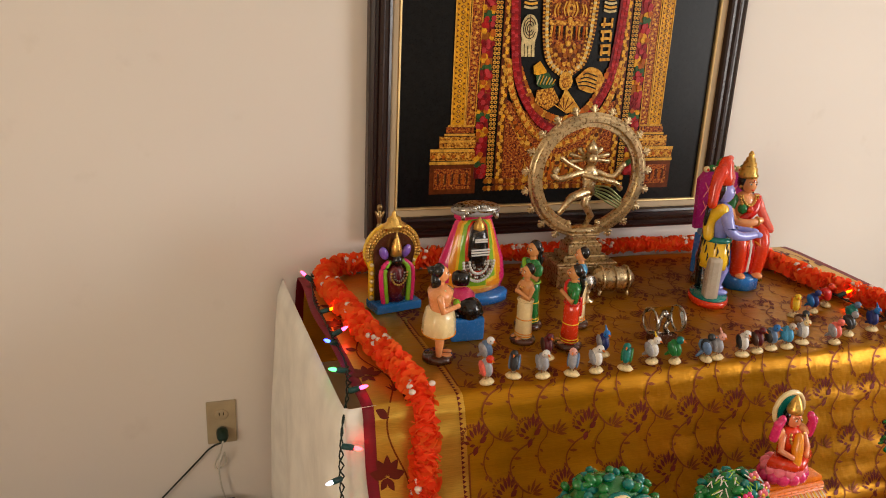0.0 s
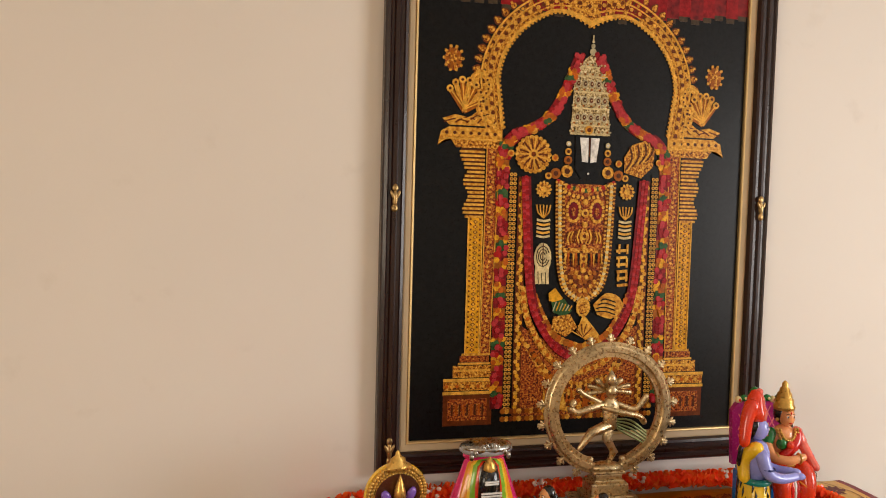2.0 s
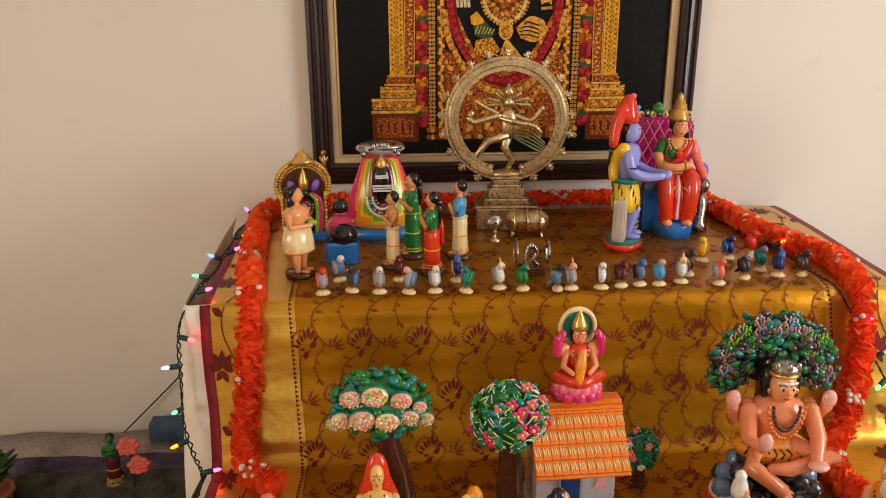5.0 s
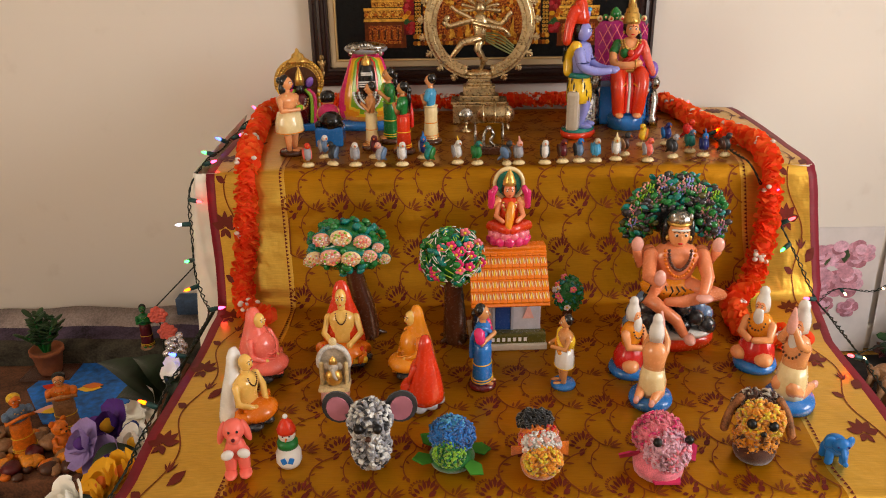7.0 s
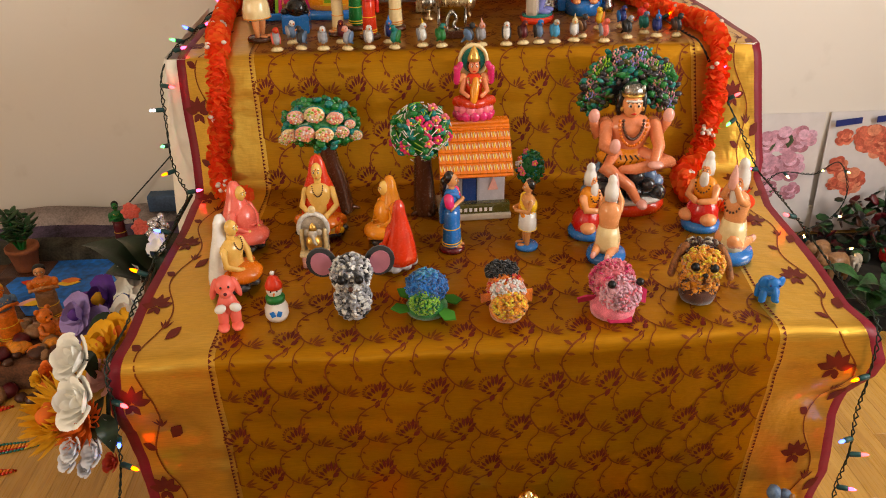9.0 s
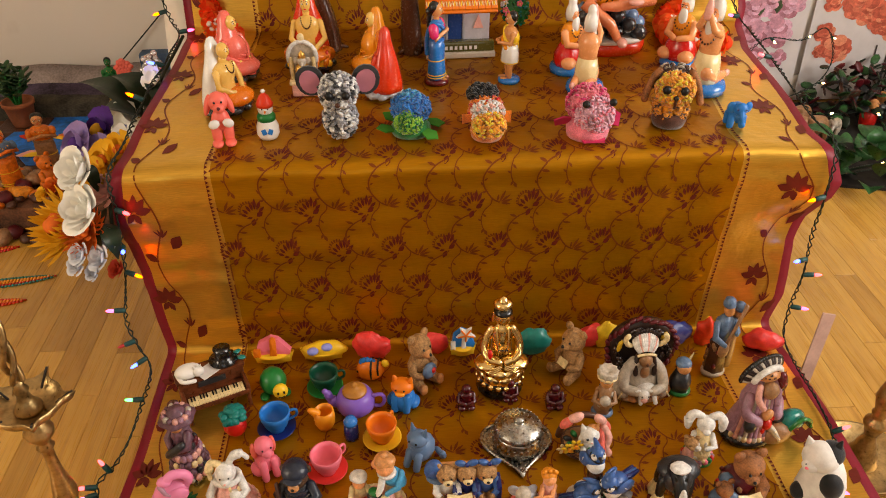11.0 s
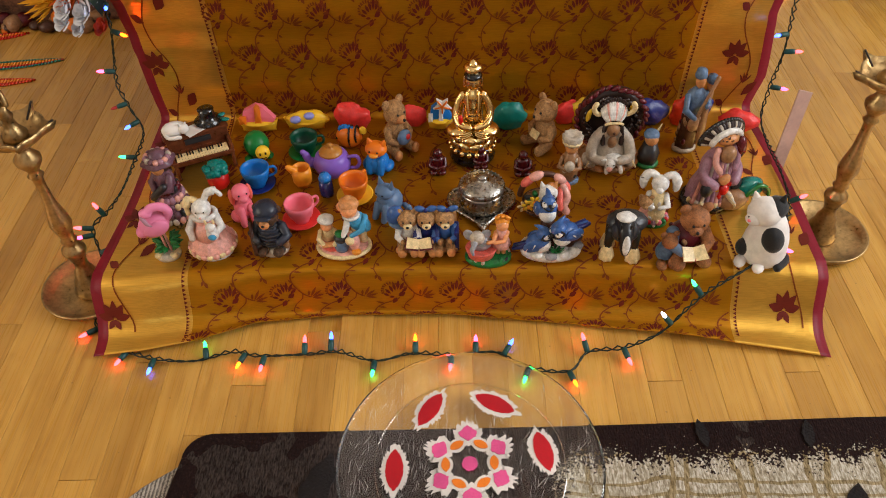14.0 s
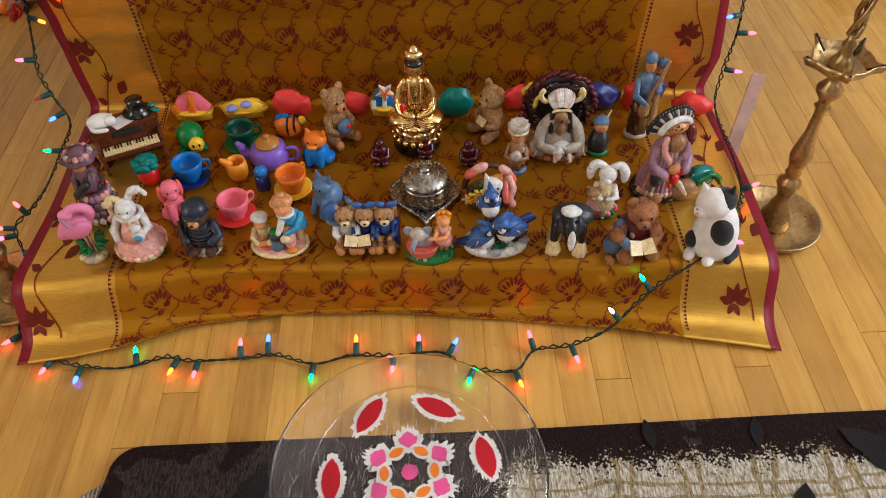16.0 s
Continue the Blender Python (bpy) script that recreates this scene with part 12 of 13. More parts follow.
for i in range(520):
    q, a, d = 0.185 * math.sqrt(rn.random()), rn.uniform(0, 6.283), rn.gauss(1.45, 0.35)
    l = rn.uniform(0.003, 0.011)
    zz = 0.0031 if q < 0.139 else 0.0066 + (q - 0.149) * 0.18
    if 0.135 < q < 0.152:
        continue
    x, y = q * math.cos(a), q * math.sin(a)
    b.tube([(x - l * math.cos(d), y - l * math.sin(d), zz), (x, y, zz + 0.0003), (x + l * math.cos(d), y + l * math.sin(d), zz)], 0.00022, SCR, 4)
b.obj("scratched_relief", tray, "fine scratches in the acrylic", kind="stuff").visible_shadow = False
RW = mat("paint_white_thick", (0.78, 0.75, 0.72), 0.7, var=0.1, fine=300, bump=0.6)
RR_ = mat("paint_red_thick", (0.55, 0.012, 0.03), 0.55, var=0.12, fine=300, bump=0.5)
RP = mat("paint_pink_thick", (0.78, 0.14, 0.36), 0.6, var=0.12, fine=300, bump=0.5)
RO = mat("paint_orange_thick", (0.85, 0.28, 0.03), 0.6, var=0.1, fine=300, bump=0.5)
rn = random.Random(3)


def jag(outline, j, seed):
    r_ = random.Random(seed)
    out = []
    for a, c in zip(outline, outline[1:] + outline[:1]):
        for k in range(5):
            p = (a[0] + (c[0] - a[0]) * k / 5, a[1] + (c[1] - a[1]) * k / 5)
            s = 1 + j * r_.uniform(-1, 1)
            out.append((p[0] * s, p[1] * s))
    return out


def almond(l, w):
    return [(w * math.sin(math.pi * i / 8) ** 0.65 * (1 if i else 0), -l + 2 * l * i / 8) for i in range(8)] + [(-w * math.sin(math.pi * i / 8) ** 0.65, l - 2 * l * i / 8) for i in range(8)]


def painted(name, outline, m, c, rot, z, label, seed, j=0.07):
    b = Build()
    b.slab(jag(outline, j, seed), (c[0], c[1], z), 0.0010, m, rot=(0, 0, rot))
    b.obj(name, tray, label)


b = Build()
b.box((-0.022, -0.108, 0.0032), (0.080, 0.052, 0.0006), mat("paper_white", (0.8, 0.78, 0.75), 0.8), rot=(0, 0, -18))
b.obj("paper_slip", tray, "slip of white paper")
for i, (a, tw) in enumerate(((122, -32), (68, 62), (10, 12), (-55, -38), (-110, 82), (184, 0))):
    c = (0.112 * math.cos(radians(a)), 0.112 * math.sin(radians(a)))
    painted("petal_edge", almond(0.042, 0.021), RW, c, tw, 0.0042, "jagged white edge", i + 1, 0.13)
    painted("red_petal", almond(0.034, 0.0135), RR_, c, tw, 0.0053, "red painted petal", i + 20, 0.04)
for i in range(6):
    a = 92 + i * 60
    c = (0.050 * math.cos(radians(a)), 0.050 * math.sin(radians(a)))
    painted("star_edge", [(x_, y_ + 0.004) for x_, y_ in leaf(0.046, 0.0235)], RW, (c[0] * 0.5, c[1] * 0.5), a - 90, 0.0042, "white star point edge", i + 40, 0.12)
    painted("pink_petal", [(x_, y_ - 0.012) for x_, y_ in leaf(0.026, 0.0145)], RP, c, a - 90, 0.0053, "pink painted star point", i + 50, 0.08)
    a += 30
    c = (0.036 * math.cos(radians(a)), 0.036 * math.sin(radians(a)))
    painted("orange_edge", almond(0.017, 0.011), RW, c, a, 0.0046, "white edge", i + 60, 0.08)
    painted("orange_petal", almond(0.012, 0.0065), RO, c, a, 0.0060, "orange painted petal", i + 70, 0.05)
painted("centre_dot", arc(0, 0, 0.012, 0.012, 0, 360, 12)[:-1], RP, (0, 0), 0, 0.0053, "pink painted centre", 99)

# ---- the little garden on the floor beside the display ----
MOUNT = mat("marbled_grey_paper", (0.42, 0.36, 0.35), 0.85, var=0.30, scale=9, bump=0.3)
MOUNTD = mat("dark_purple_paper", (0.12, 0.085, 0.14), 0.85, var=0.40, scale=12, bump=0.3)
MOSS = mat("dark_moss_paper", (0.085, 0.075, 0.055), 0.9, var=0.4, scale=20, bump=0.5)
b = Build()
vs, fs = [], []
n = 30
for i in range(n):
    x = -1.1 + 1.27 * i / (n - 1)
    h = 0.196 + 0.020 * noise.noise(Vector((x * 6, 1, 0)))
    for y, z in ((WALL - 0.185, 0.0), (WALL - 0.180, h * 0.62), (WALL - 0.12, h * 0.70), (WALL - 0.07, h * 0.80), (WALL - 0.022, h * 1.03), (WALL - 0.022, 0.0)):
        vs.append((x, y + 0.012 * noise.noise(Vector((x * 9, z * 14, 3))) * (1 if y < WALL - 0.05 else 0), z))
for i in range(n - 1):
    for j in range(5):
        fs.append((i * 6 + j, (i + 1) * 6 + j, (i + 1) * 6 + j + 1, i * 6 + j + 1))
b.add(vs, fs, MOUNT)
b.m = [b.slot((MOSS, MOSS, MOUNTD, MOUNT, MOUNT)[k % 5]) for k in range(len(fs))]
b.obj("paper_mountain", None, "crumpled grey-purple paper hills along the wall", "scenery")
b = Build()
b.box((-0.02, WALL - 0.05, 0.222), (0.16, 0.05, 0.055), mat("blue_grey_card", (0.10, 0.16, 0.26), 0.8, var=0.25), bevel=0.004)
b.obj("blue_box", None, "blue-grey card box on the paper hills", "box")
PAINTB = mat("poster_paint_blue", (0.02, 0.22, 0.68), 0.5, var=0.45, scale=9, fine=60, bump=0.4)
b = Build()
b.slab([(-0.475, 1.402), (-0.347, 1.228), (-0.216, 1.225), (-0.15, 1.30), (-0.14, 1.545), (-0.262, 1.55), (-0.44, 1.55)], (0, 0, 0.086), 0.003, PAINTB)
river = b.obj("painted_river", None, "sheet of card painted blue like a river", "painted card")
for i, (x, y, c, l, a) in enumerate(((-0.400, 1.412, "scarlet", 0.075, 80), (-0.290, 1.400, "yellow", 0.070, 95), (-0.355, 1.294, "rose", 0.085, 110), (-0.345, 1.286, "yellow", 0.060, 112), (-0.285, 1.412, "orange", 0.060, 95))):
    b = Build()
    b.slab([(p, q - l / 2) for p, q in leaf(l, l * 0.26)], (x, y, 0.0890 + 0.0007 * i), 0.0012, pl(c), rot=(0, 0, a))
    b.obj("painted_patch", river, f"{c} painted patch")
pf = Build()
pf.box((-0.60, 1.275, 0.041), (1.12, 0.56, 0.082), mat("brown_cloth_platform", (0.20, 0.095, 0.05), 0.9, var=0.4, scale=18, bump=0.5), bevel=0.01)
pf.obj("garden_platform", None, "low platform covered in dark brown cloth", "platform")
# bark and moss round the platform's edge, bulb warmth painted in as orange
b = Build()
rn = random.Random(9)
for i in range(190):
    x, y = rn.uniform(-0.75, -0.08), rn.uniform(0.93, 1.20)
    r = rn.uniform(0.010, 0.026)
    b.ell((x, y, r * 0.7 + (0.082 if y > 0.985 else 0)), (r, r, r * 0.75), rp(("tanbrown", "tanbrown", "maroon", "brown", "saffron", "orange")[i % 6]), rough=0.25, seg=9, rings=7)
tagged(b.obj("bark_and_pebbles", None, "brown bark, seeds and pebbles on the floor, tinted orange for bulb light", "pebbles"), kind="stuff")

pp = thing("potted_jade_plant", (-0.448, 1.500, 0.022), "green jade plant in a terracotta pot on a block", "potted plant", scale=0.76)
b = Build()
b.box((0, 0, 0.0305), (0.20, 0.13, 0.119), rp("brown"), bevel=0.008)
b.obj("block", pp, "dark brown block")
b = Build()
b.lathe([(0.040, 0.090), (0.044, 0.10), (0.058, 0.178), (0.064, 0.180), (0.064, 0.196), (0.058, 0.196), (0.052, 0.184), (0, 0.182)], CLAY, seg=28)
b.obj("pot", pp, "terracotta pot")
LEAFG = mat("succulent_leaf", (0.055, 0.12, 0.045), 0.45, var=0.25, scale=30)
LEAFD = mat("dark_leaf", (0.018, 0.045, 0.018), 0.4, var=0.25, scale=20)
for i in range(11):
    a, tilt = i * 2.4, rn.uniform(0.1, 0.8)
    top = Vector((0.10 * tilt * math.cos(a), 0.10 * tilt * math.sin(a), 0.30 + rn.uniform(-0.05, 0.05)))
    b = Build()
    b.tube([(0.01 * math.cos(a), 0.01 * math.sin(a), 0.182), (top.x * 0.5, top.y * 0.5, 0.24), top], (0.006, 0.005, 0.003), rp("green"), 7)
    st_ = b.obj("stem", pp, "green stem")
    for k in range(9):
        f = 0.25 + 0.75 * k / 8
        c = Vector((top.x * f, top.y * f, 0.19 + (top.z - 0.19) * f))
        g = k * 2.2 + i
        b = Build()
        b.ell((0.024 * math.cos(g), 0.024 * math.sin(g), 0.014), (0.027, 0.013, 0.0050), LEAFG, rot=(0, -32, math.degrees(g)), seg=9, rings=6)
        o = b.obj("leaf", st_)
        o.location = c


def leaf_blade(b, base, tip, w, m, bend=0.03, blunt=False):
    """One broad leaf with a midrib fold."""
    A, T = Vector(base), Vector(tip)
    d = T - A
    s = d.cross(Vector((0, 0, 1)))
    s = s.normalized() if s.length > 1e-4 else Vector((1, 0, 0))
    up = s.cross(d).normalized()
    vs, fs = [], []
    n_ = 8
    for i in range(n_ + 1):
        t = i / n_
        c = A + d * t + up * bend * math.sin(t * math.pi)
        hw = w * math.sin(math.pi * (t ** 0.75)) * 0.5 + 0.0006
        if blunt:
            hw = w * 0.5 * min(1.0, (t * 1.7 + 0.05) ** 0.7) * (math.sqrt(max(0.0, 1 - ((t - 0.5) / 0.5) ** 4)) if t > 0.5 else 1.0) + 0.0006
        for k in (-1, -0.5, 0, 0.5, 1):
            vs.append(c + s * hw * k + up * abs(k) * hw * 0.35)
    for i in range(n_):
        for j in range(4):
            fs.append((i * 5 + j, i * 5 + j + 1, (i + 1) * 5 + j + 1, (i + 1) * 5 + j))
    b.add(vs, fs, m)


put(standing(0.16, "tan", "tanbrown", "orange", "black", base="orange", arms="pray", G=rp), "garden_doll", -0.263, 1.205, "brown painted clay man doll with orange shawl", "doll", rz=20, z=0.083, s=(1.5, 1.4, 1.12))
put(standing(0.15, "orange", "orange", "slate", "yellow", base="orange", arms="pray", G=rp), "garden_doll", -0.330, 1.108, "clay doll with blue shirt and yellow turban", "doll", rz=50, z=0.082, s=(1.55, 1.4, 1.2))
b = Build()
at_scale(b, 0.10)
blob_animal(b, (0, 0, 0), 1.0, rp("orange"))
put(b, "garden_monkey_figurine", -0.235, 1.110, "small orange clay monkey figurine", "figurine", rz=60, z=0.082)
b = Build()
at_scale(b, 0.10)
blob_animal(b, (0, 0, 0), 0.9, rp("tanbrown"))
put(b, "garden_monkey_figurine", -0.430, 1.150, "small brown clay monkey figurine", "figurine", rz=30, z=0.082)
b = standing(0.155, "green", "maroon", "green", "black", base="tanbrown", arms="pray", bun=True, G=rp)
put(b, "green_lady_doll", -0.176, 1.585, "green-skinned clay lady doll in dark sari", "doll", rz=15, z=0.120)
fb = thing("pink_blossom_sprig", (-0.120, 1.560, 0.118), "sprig with two pink crepe blossoms", "artificial flower")
for k, (x, z) in enumerate(((0.0, 0.13), (0.022, 0.075))):
    b = Build()
    for i in range(22):
        a = i * 2.4
        q = 0.024 * math.sqrt(i / 22)
        b.ell((x + q * math.cos(a), -0.006, z + q * math.sin(a)), (0.009, 0.009, 0.008), pl("salmon"), rough=0.3, seg=7, rings=5)
    b.obj("blossom", fb, "pink blossom")
b = Build()
b.tube([(0, 0, 0), (0.004, 0, 0.06), (0, 0, 0.13)], 0.002, LEAFD, 6)
b.obj("stem", fb)

# ---- artificial flowers pinned along the cloth's edge ----
PETW = mat("petal_white", (0.93, 0.91, 0.86), 0.7, var=0.08, bump=0.3)
PETS = {"white": PETW, "lilac": mat("petal_lilac", (0.42, 0.32, 0.62), 0.7, var=0.15), "violet": mat("petal_violet", (0.13, 0.04, 0.30), 0.7, var=0.2), "yellow": mat("petal_yellow", (0.88, 0.52, 0.03), 0.7, var=0.12), "orange": mat("petal_orange", (0.75, 0.20, 0.02), 0.7, var=0.15),
        "pale": mat("petal_pale_blue", (0.70, 0.72, 0.78), 0.7, var=0.1), "pink": mat("petal_blush", (0.80, 0.48, 0.42), 0.7, var=0.1), "blue": mat("petal_blue", (0.10, 0.16, 0.50), 0.7, var=0.15), "red": mat("petal_red", (0.70, 0.10, 0.04), 0.7, var=0.1)}


def flower(t, c, r, k, layers, face=(-0.5, -0.6, 0.6), heart=None, seed=0):
    """Flower of cupped petals in whorls round a heart."""
    rn_ = random.Random(seed)
    r *= 1.0 if layers is ROSE else 1.22
    f = Vector(face).normalized()
    q = f.to_track_quat('Z', 'Y').to_matrix().to_4x4()
    b = Build()
    b.x = Matrix.Translation(Vector(c)) @ q
    if layers is ROSE:
        r *= 0.86
        for l, (R, H, n_) in enumerate(((0.30, 0.95, 3), (0.55, 1.02, 3), (0.80, 0.95, 4), (1.0, 0.72, 4))):
            for i in range(n_):
                a0, lip, hh = 2 * math.pi * i / n_ + l * 0.9 + rn_.uniform(-0.2, 0.2), rn_.uniform(0.10, 0.34) * (0.5 + l * 0.4), H * rn_.uniform(0.9, 1.08)
                vs, fs = [], []
                for u in range(9):
                    q = (u - 4) / 4
                    for v in range(8):
                        s_ = v / 7
                        top = hh * (1 - 0.28 * q * q)
                        rad = r * R * (0.25 + 0.75 * math.sin(min(1.0, s_ * 1.25) * math.pi / 2)) + r * lip * max(0.0, s_ - 0.72) ** 1.5 * 5 * (1 - 0.5 * q * q) + 0.0008 * (u % 2)
                        aa = a0 + q * (2.5 / n_) * 1.05
                        vs.append((rad * math.cos(aa), rad * math.sin(aa), r * (top * s_ - 0.55) - r * lip * max(0.0, s_ - 0.88) * 1.6))
                for u in range(8):
                    for v in range(7):
                        fs.append((u * 8 + v, (u + 1) * 8 + v, (u + 1) * 8 + v + 1, u * 8 + v + 1))
                b.add(vs, fs, PETS[k])
        b.obj("flower", t, f"{k} cloth rose")
        return
    for l, (n_, rad, open_, w) in enumerate(layers):
        for i in range(n_):
            a = 2 * math.pi * (i + 0.5 * l) / n_ + rn_.uniform(-0.15, 0.15)
            o = open_ * rn_.uniform(0.85, 1.15)
            rad_ = rad * (rn_.uniform(0.82, 1.16) if layers is ROSE else 1.0)
            tip = (r * rad_ * math.sin(o) * math.cos(a), r * rad_ * math.sin(o) * math.sin(a), r * rad_ * math.cos(o))
            leaf_blade(b, (0, 0, 0), tip, r * w * (rn_.uniform(1.0, 1.5) if layers is not DAISY else 1.0), PETS[k], bend=-r * (rn_.uniform(0.2, 0.45) if layers is ROSE else 0.22), blunt=layers is not DAISY)
    fl_ = b.obj("flower", t, f"{k} cloth flower")
    if heart:
        b = Build()
        b.x = Matrix.Translation(Vector(c)) @ q
        b.ell((0, 0, r * 0.22), (r * 0.26, r * 0.26, r * 0.18), PETS[heart], rough=0.3)
        b.obj("heart", fl_, f"{heart} heart")


ROSE = [(5, 1.05, 1.35, 0.95), (5, 0.95, 0.95, 0.85), (4, 0.85, 0.5, 0.75), (3, 0.75, 0.2, 0.55)]
DAISY = [(24, 1.0, 1.5, 0.22), (22, 0.92, 1.3, 0.22), (18, 0.78, 1.05, 0.22), (14, 0.6, 0.8, 0.2), (9, 0.42, 0.5, 0.18)]
ORCHID = [(5, 1.0, 1.3, 0.75), (3, 0.6, 0.8, 0.6)]
fs_ = thing("flower_spray", (0.235, 0.90, 0.55), "spray of artificial roses, sunflowers and orchids pinned along cloth", "artificial flowers")
fs_.matrix_basis = Matrix()
b = Build()
b.tube(smooth_path([(0.242, 0.98, 0.54), (0.20, 0.84, 0.47), (0.185, 0.68, 0.41), (0.215, 0.50, 0.46), (0.222, 0.40, 0.46), (0.222, 0.345, 0.38)]), 0.004, LEAFD, 8)
b.obj("vine", fs_, "dark green wired vine")
for c, r, k, lay, heart in (((0.179, 0.380, 0.520), 0.040, "white", ROSE, None), ((0.189, 0.330, 0.470), 0.042, "white", ROSE, None), ((0.208, 0.400, 0.465), 0.030, "pink", ROSE, None), ((0.130, 0.375, 0.408), 0.062, "yellow", DAISY, "orange"), ((0.182, 0.338, 0.423), 0.042, "orange", DAISY, "orange"),
                            ((0.111, 0.700, 0.435), 0.048, "violet", ORCHID, "yellow"), ((0.078, 0.650, 0.432), 0.042, "lilac", ORCHID, "violet"), ((0.134, 0.620, 0.415), 0.045, "lilac", ORCHID, "violet"), ((0.168, 0.660, 0.420), 0.040, "blue", ORCHID, "yellow"), ((0.178, 0.640, 0.440), 0.034, "white", ORCHID, "yellow"), ((0.198, 0.470, 0.485), 0.036, "yellow", ORCHID, "orange"),
                            ((0.228, 0.480, 0.500), 0.034, "yellow", ORCHID, "orange"), ((0.190, 0.440, 0.470), 0.034, "yellow", ORCHID, "orange"), ((0.129, 0.800, 0.405), 0.046, "white", ORCHID, None), ((0.232, 0.740, 0.535), 0.026, "white", ORCHID, None), ((0.150, 0.560, 0.420), 0.030, "lilac", ORCHID, None),
                            ((0.176, 0.305, 0.395), 0.021, "pale", ROSE, None), ((0.164, 0.310, 0.370), 0.020, "pale", ROSE, None), ((0.210, 0.300, 0.390), 0.022, "pale", ROSE, None), ((0.222, 0.335, 0.405), 0.021, "pale", ROSE, None), ((0.190, 0.305, 0.355), 0.016, "pale", ROSE, None), ((0.226, 0.320, 0.350), 0.017, "red", ROSE, None),
                            ((0.097, 0.450, 0.448), 0.018, "orange", ROSE, None), ((0.080, 0.440, 0.437), 0.014, "yellow", ROSE, None), ((0.110, 0.445, 0.440), 0.014, "orange", ROSE, None)):
    flower(fs_, c, r, k, lay, heart=heart, seed=int(c[1] * 1000))
for i, (p, q) in enumerate((((0.17, 0.80, 0.42), (0.014, 0.88, 0.473)), ((0.18, 0.82, 0.43), (0.100, 0.86, 0.495)), ((0.17, 0.80, 0.42), (0.05, 0.82, 0.40)), ((0.215, 0.38, 0.44), (0.205, 0.34, 0.37)), ((0.215, 0.36, 0.42), (0.235, 0.32, 0.37)), ((0.21, 0.42, 0.46), (0.14, 0.40, 0.45)), ((0.20, 0.40, 0.46), (0.150, 0.42, 0.49)), ((0.19, 0.62, 0.44), (0.11, 0.58, 0.41)), ((0.225, 0.76, 0.50), (0.235, 0.70, 0.49)))):
    b = Build()
    leaf_blade(b, p, q, 0.075 if i < 3 else 0.032, LEAFD)
    b.obj("leaf", fs_)
_bb = Build()
_bb.ell((0, 0, 0), 0.0072, mat("silver_berry", (0.62, 0.60, 0.62), 0.25, 0.8), seg=9, rings=7)
_bm = _bb.mesh("berry")
for c in ((0.120, 0.890, 0.405), (0.195, 0.850, 0.525)):
    b = Build()
    b.tube([(0.205, c[1] - 0.03, c[2] - 0.02), c], 0.002, LEAFD, 6)
    st_ = b.obj("berry_stalk", fs_, "stalk of silver berries")
    for i in range(30):
        a = i * 2.4
        o = new("berry", _bm)
        o.parent = st_
        o.location = (c[0] + 0.020 * math.cos(a) * rn.uniform(0.4, 1), c[1] + 0.022 * math.sin(a) * rn.uniform(0.4, 1), c[2] + rn.uniform(-0.036, 0.036) * (1 if c[2] < 0.5 else 0.5))

# beaded feathers on the floor
for i, (x, y, a, c1, c2) in enumerate(((-0.405, 0.895, 102, "red", "orange"), (-0.265, 0.765, 98, "teal", "saffron"), (-0.305, 0.680, 94, "scarlet", "orange"), (-0.42, 0.965, 110, "teal", "green"))):
    b = Build()
    for j, (c, off) in enumerate(((c1, 0.011), (c2, 0.0), (c1, -0.011), ("saffron", 0.005), ("red", -0.006))):
        for k in range(34):
            t = k / 33
            yy = -0.13 + 0.26 * t
            wv = math.sin(t * math.pi) ** 0.7
            b.ell((off * wv * 1.5 + 0.02 * (t - 0.5) ** 2, yy, 0.003), (0.0034, 0.0042, 0.003), gp(c), seg=6, rings=5)
    ob = b.obj("beaded_feather", None, f"beaded floor ornament in {c1} and {c2}", "floor ornament", "beaded feathers", at=(x, y, 0.0), rz=a)

# ---- the other side: printed flower posters, foliage, clay animals ----


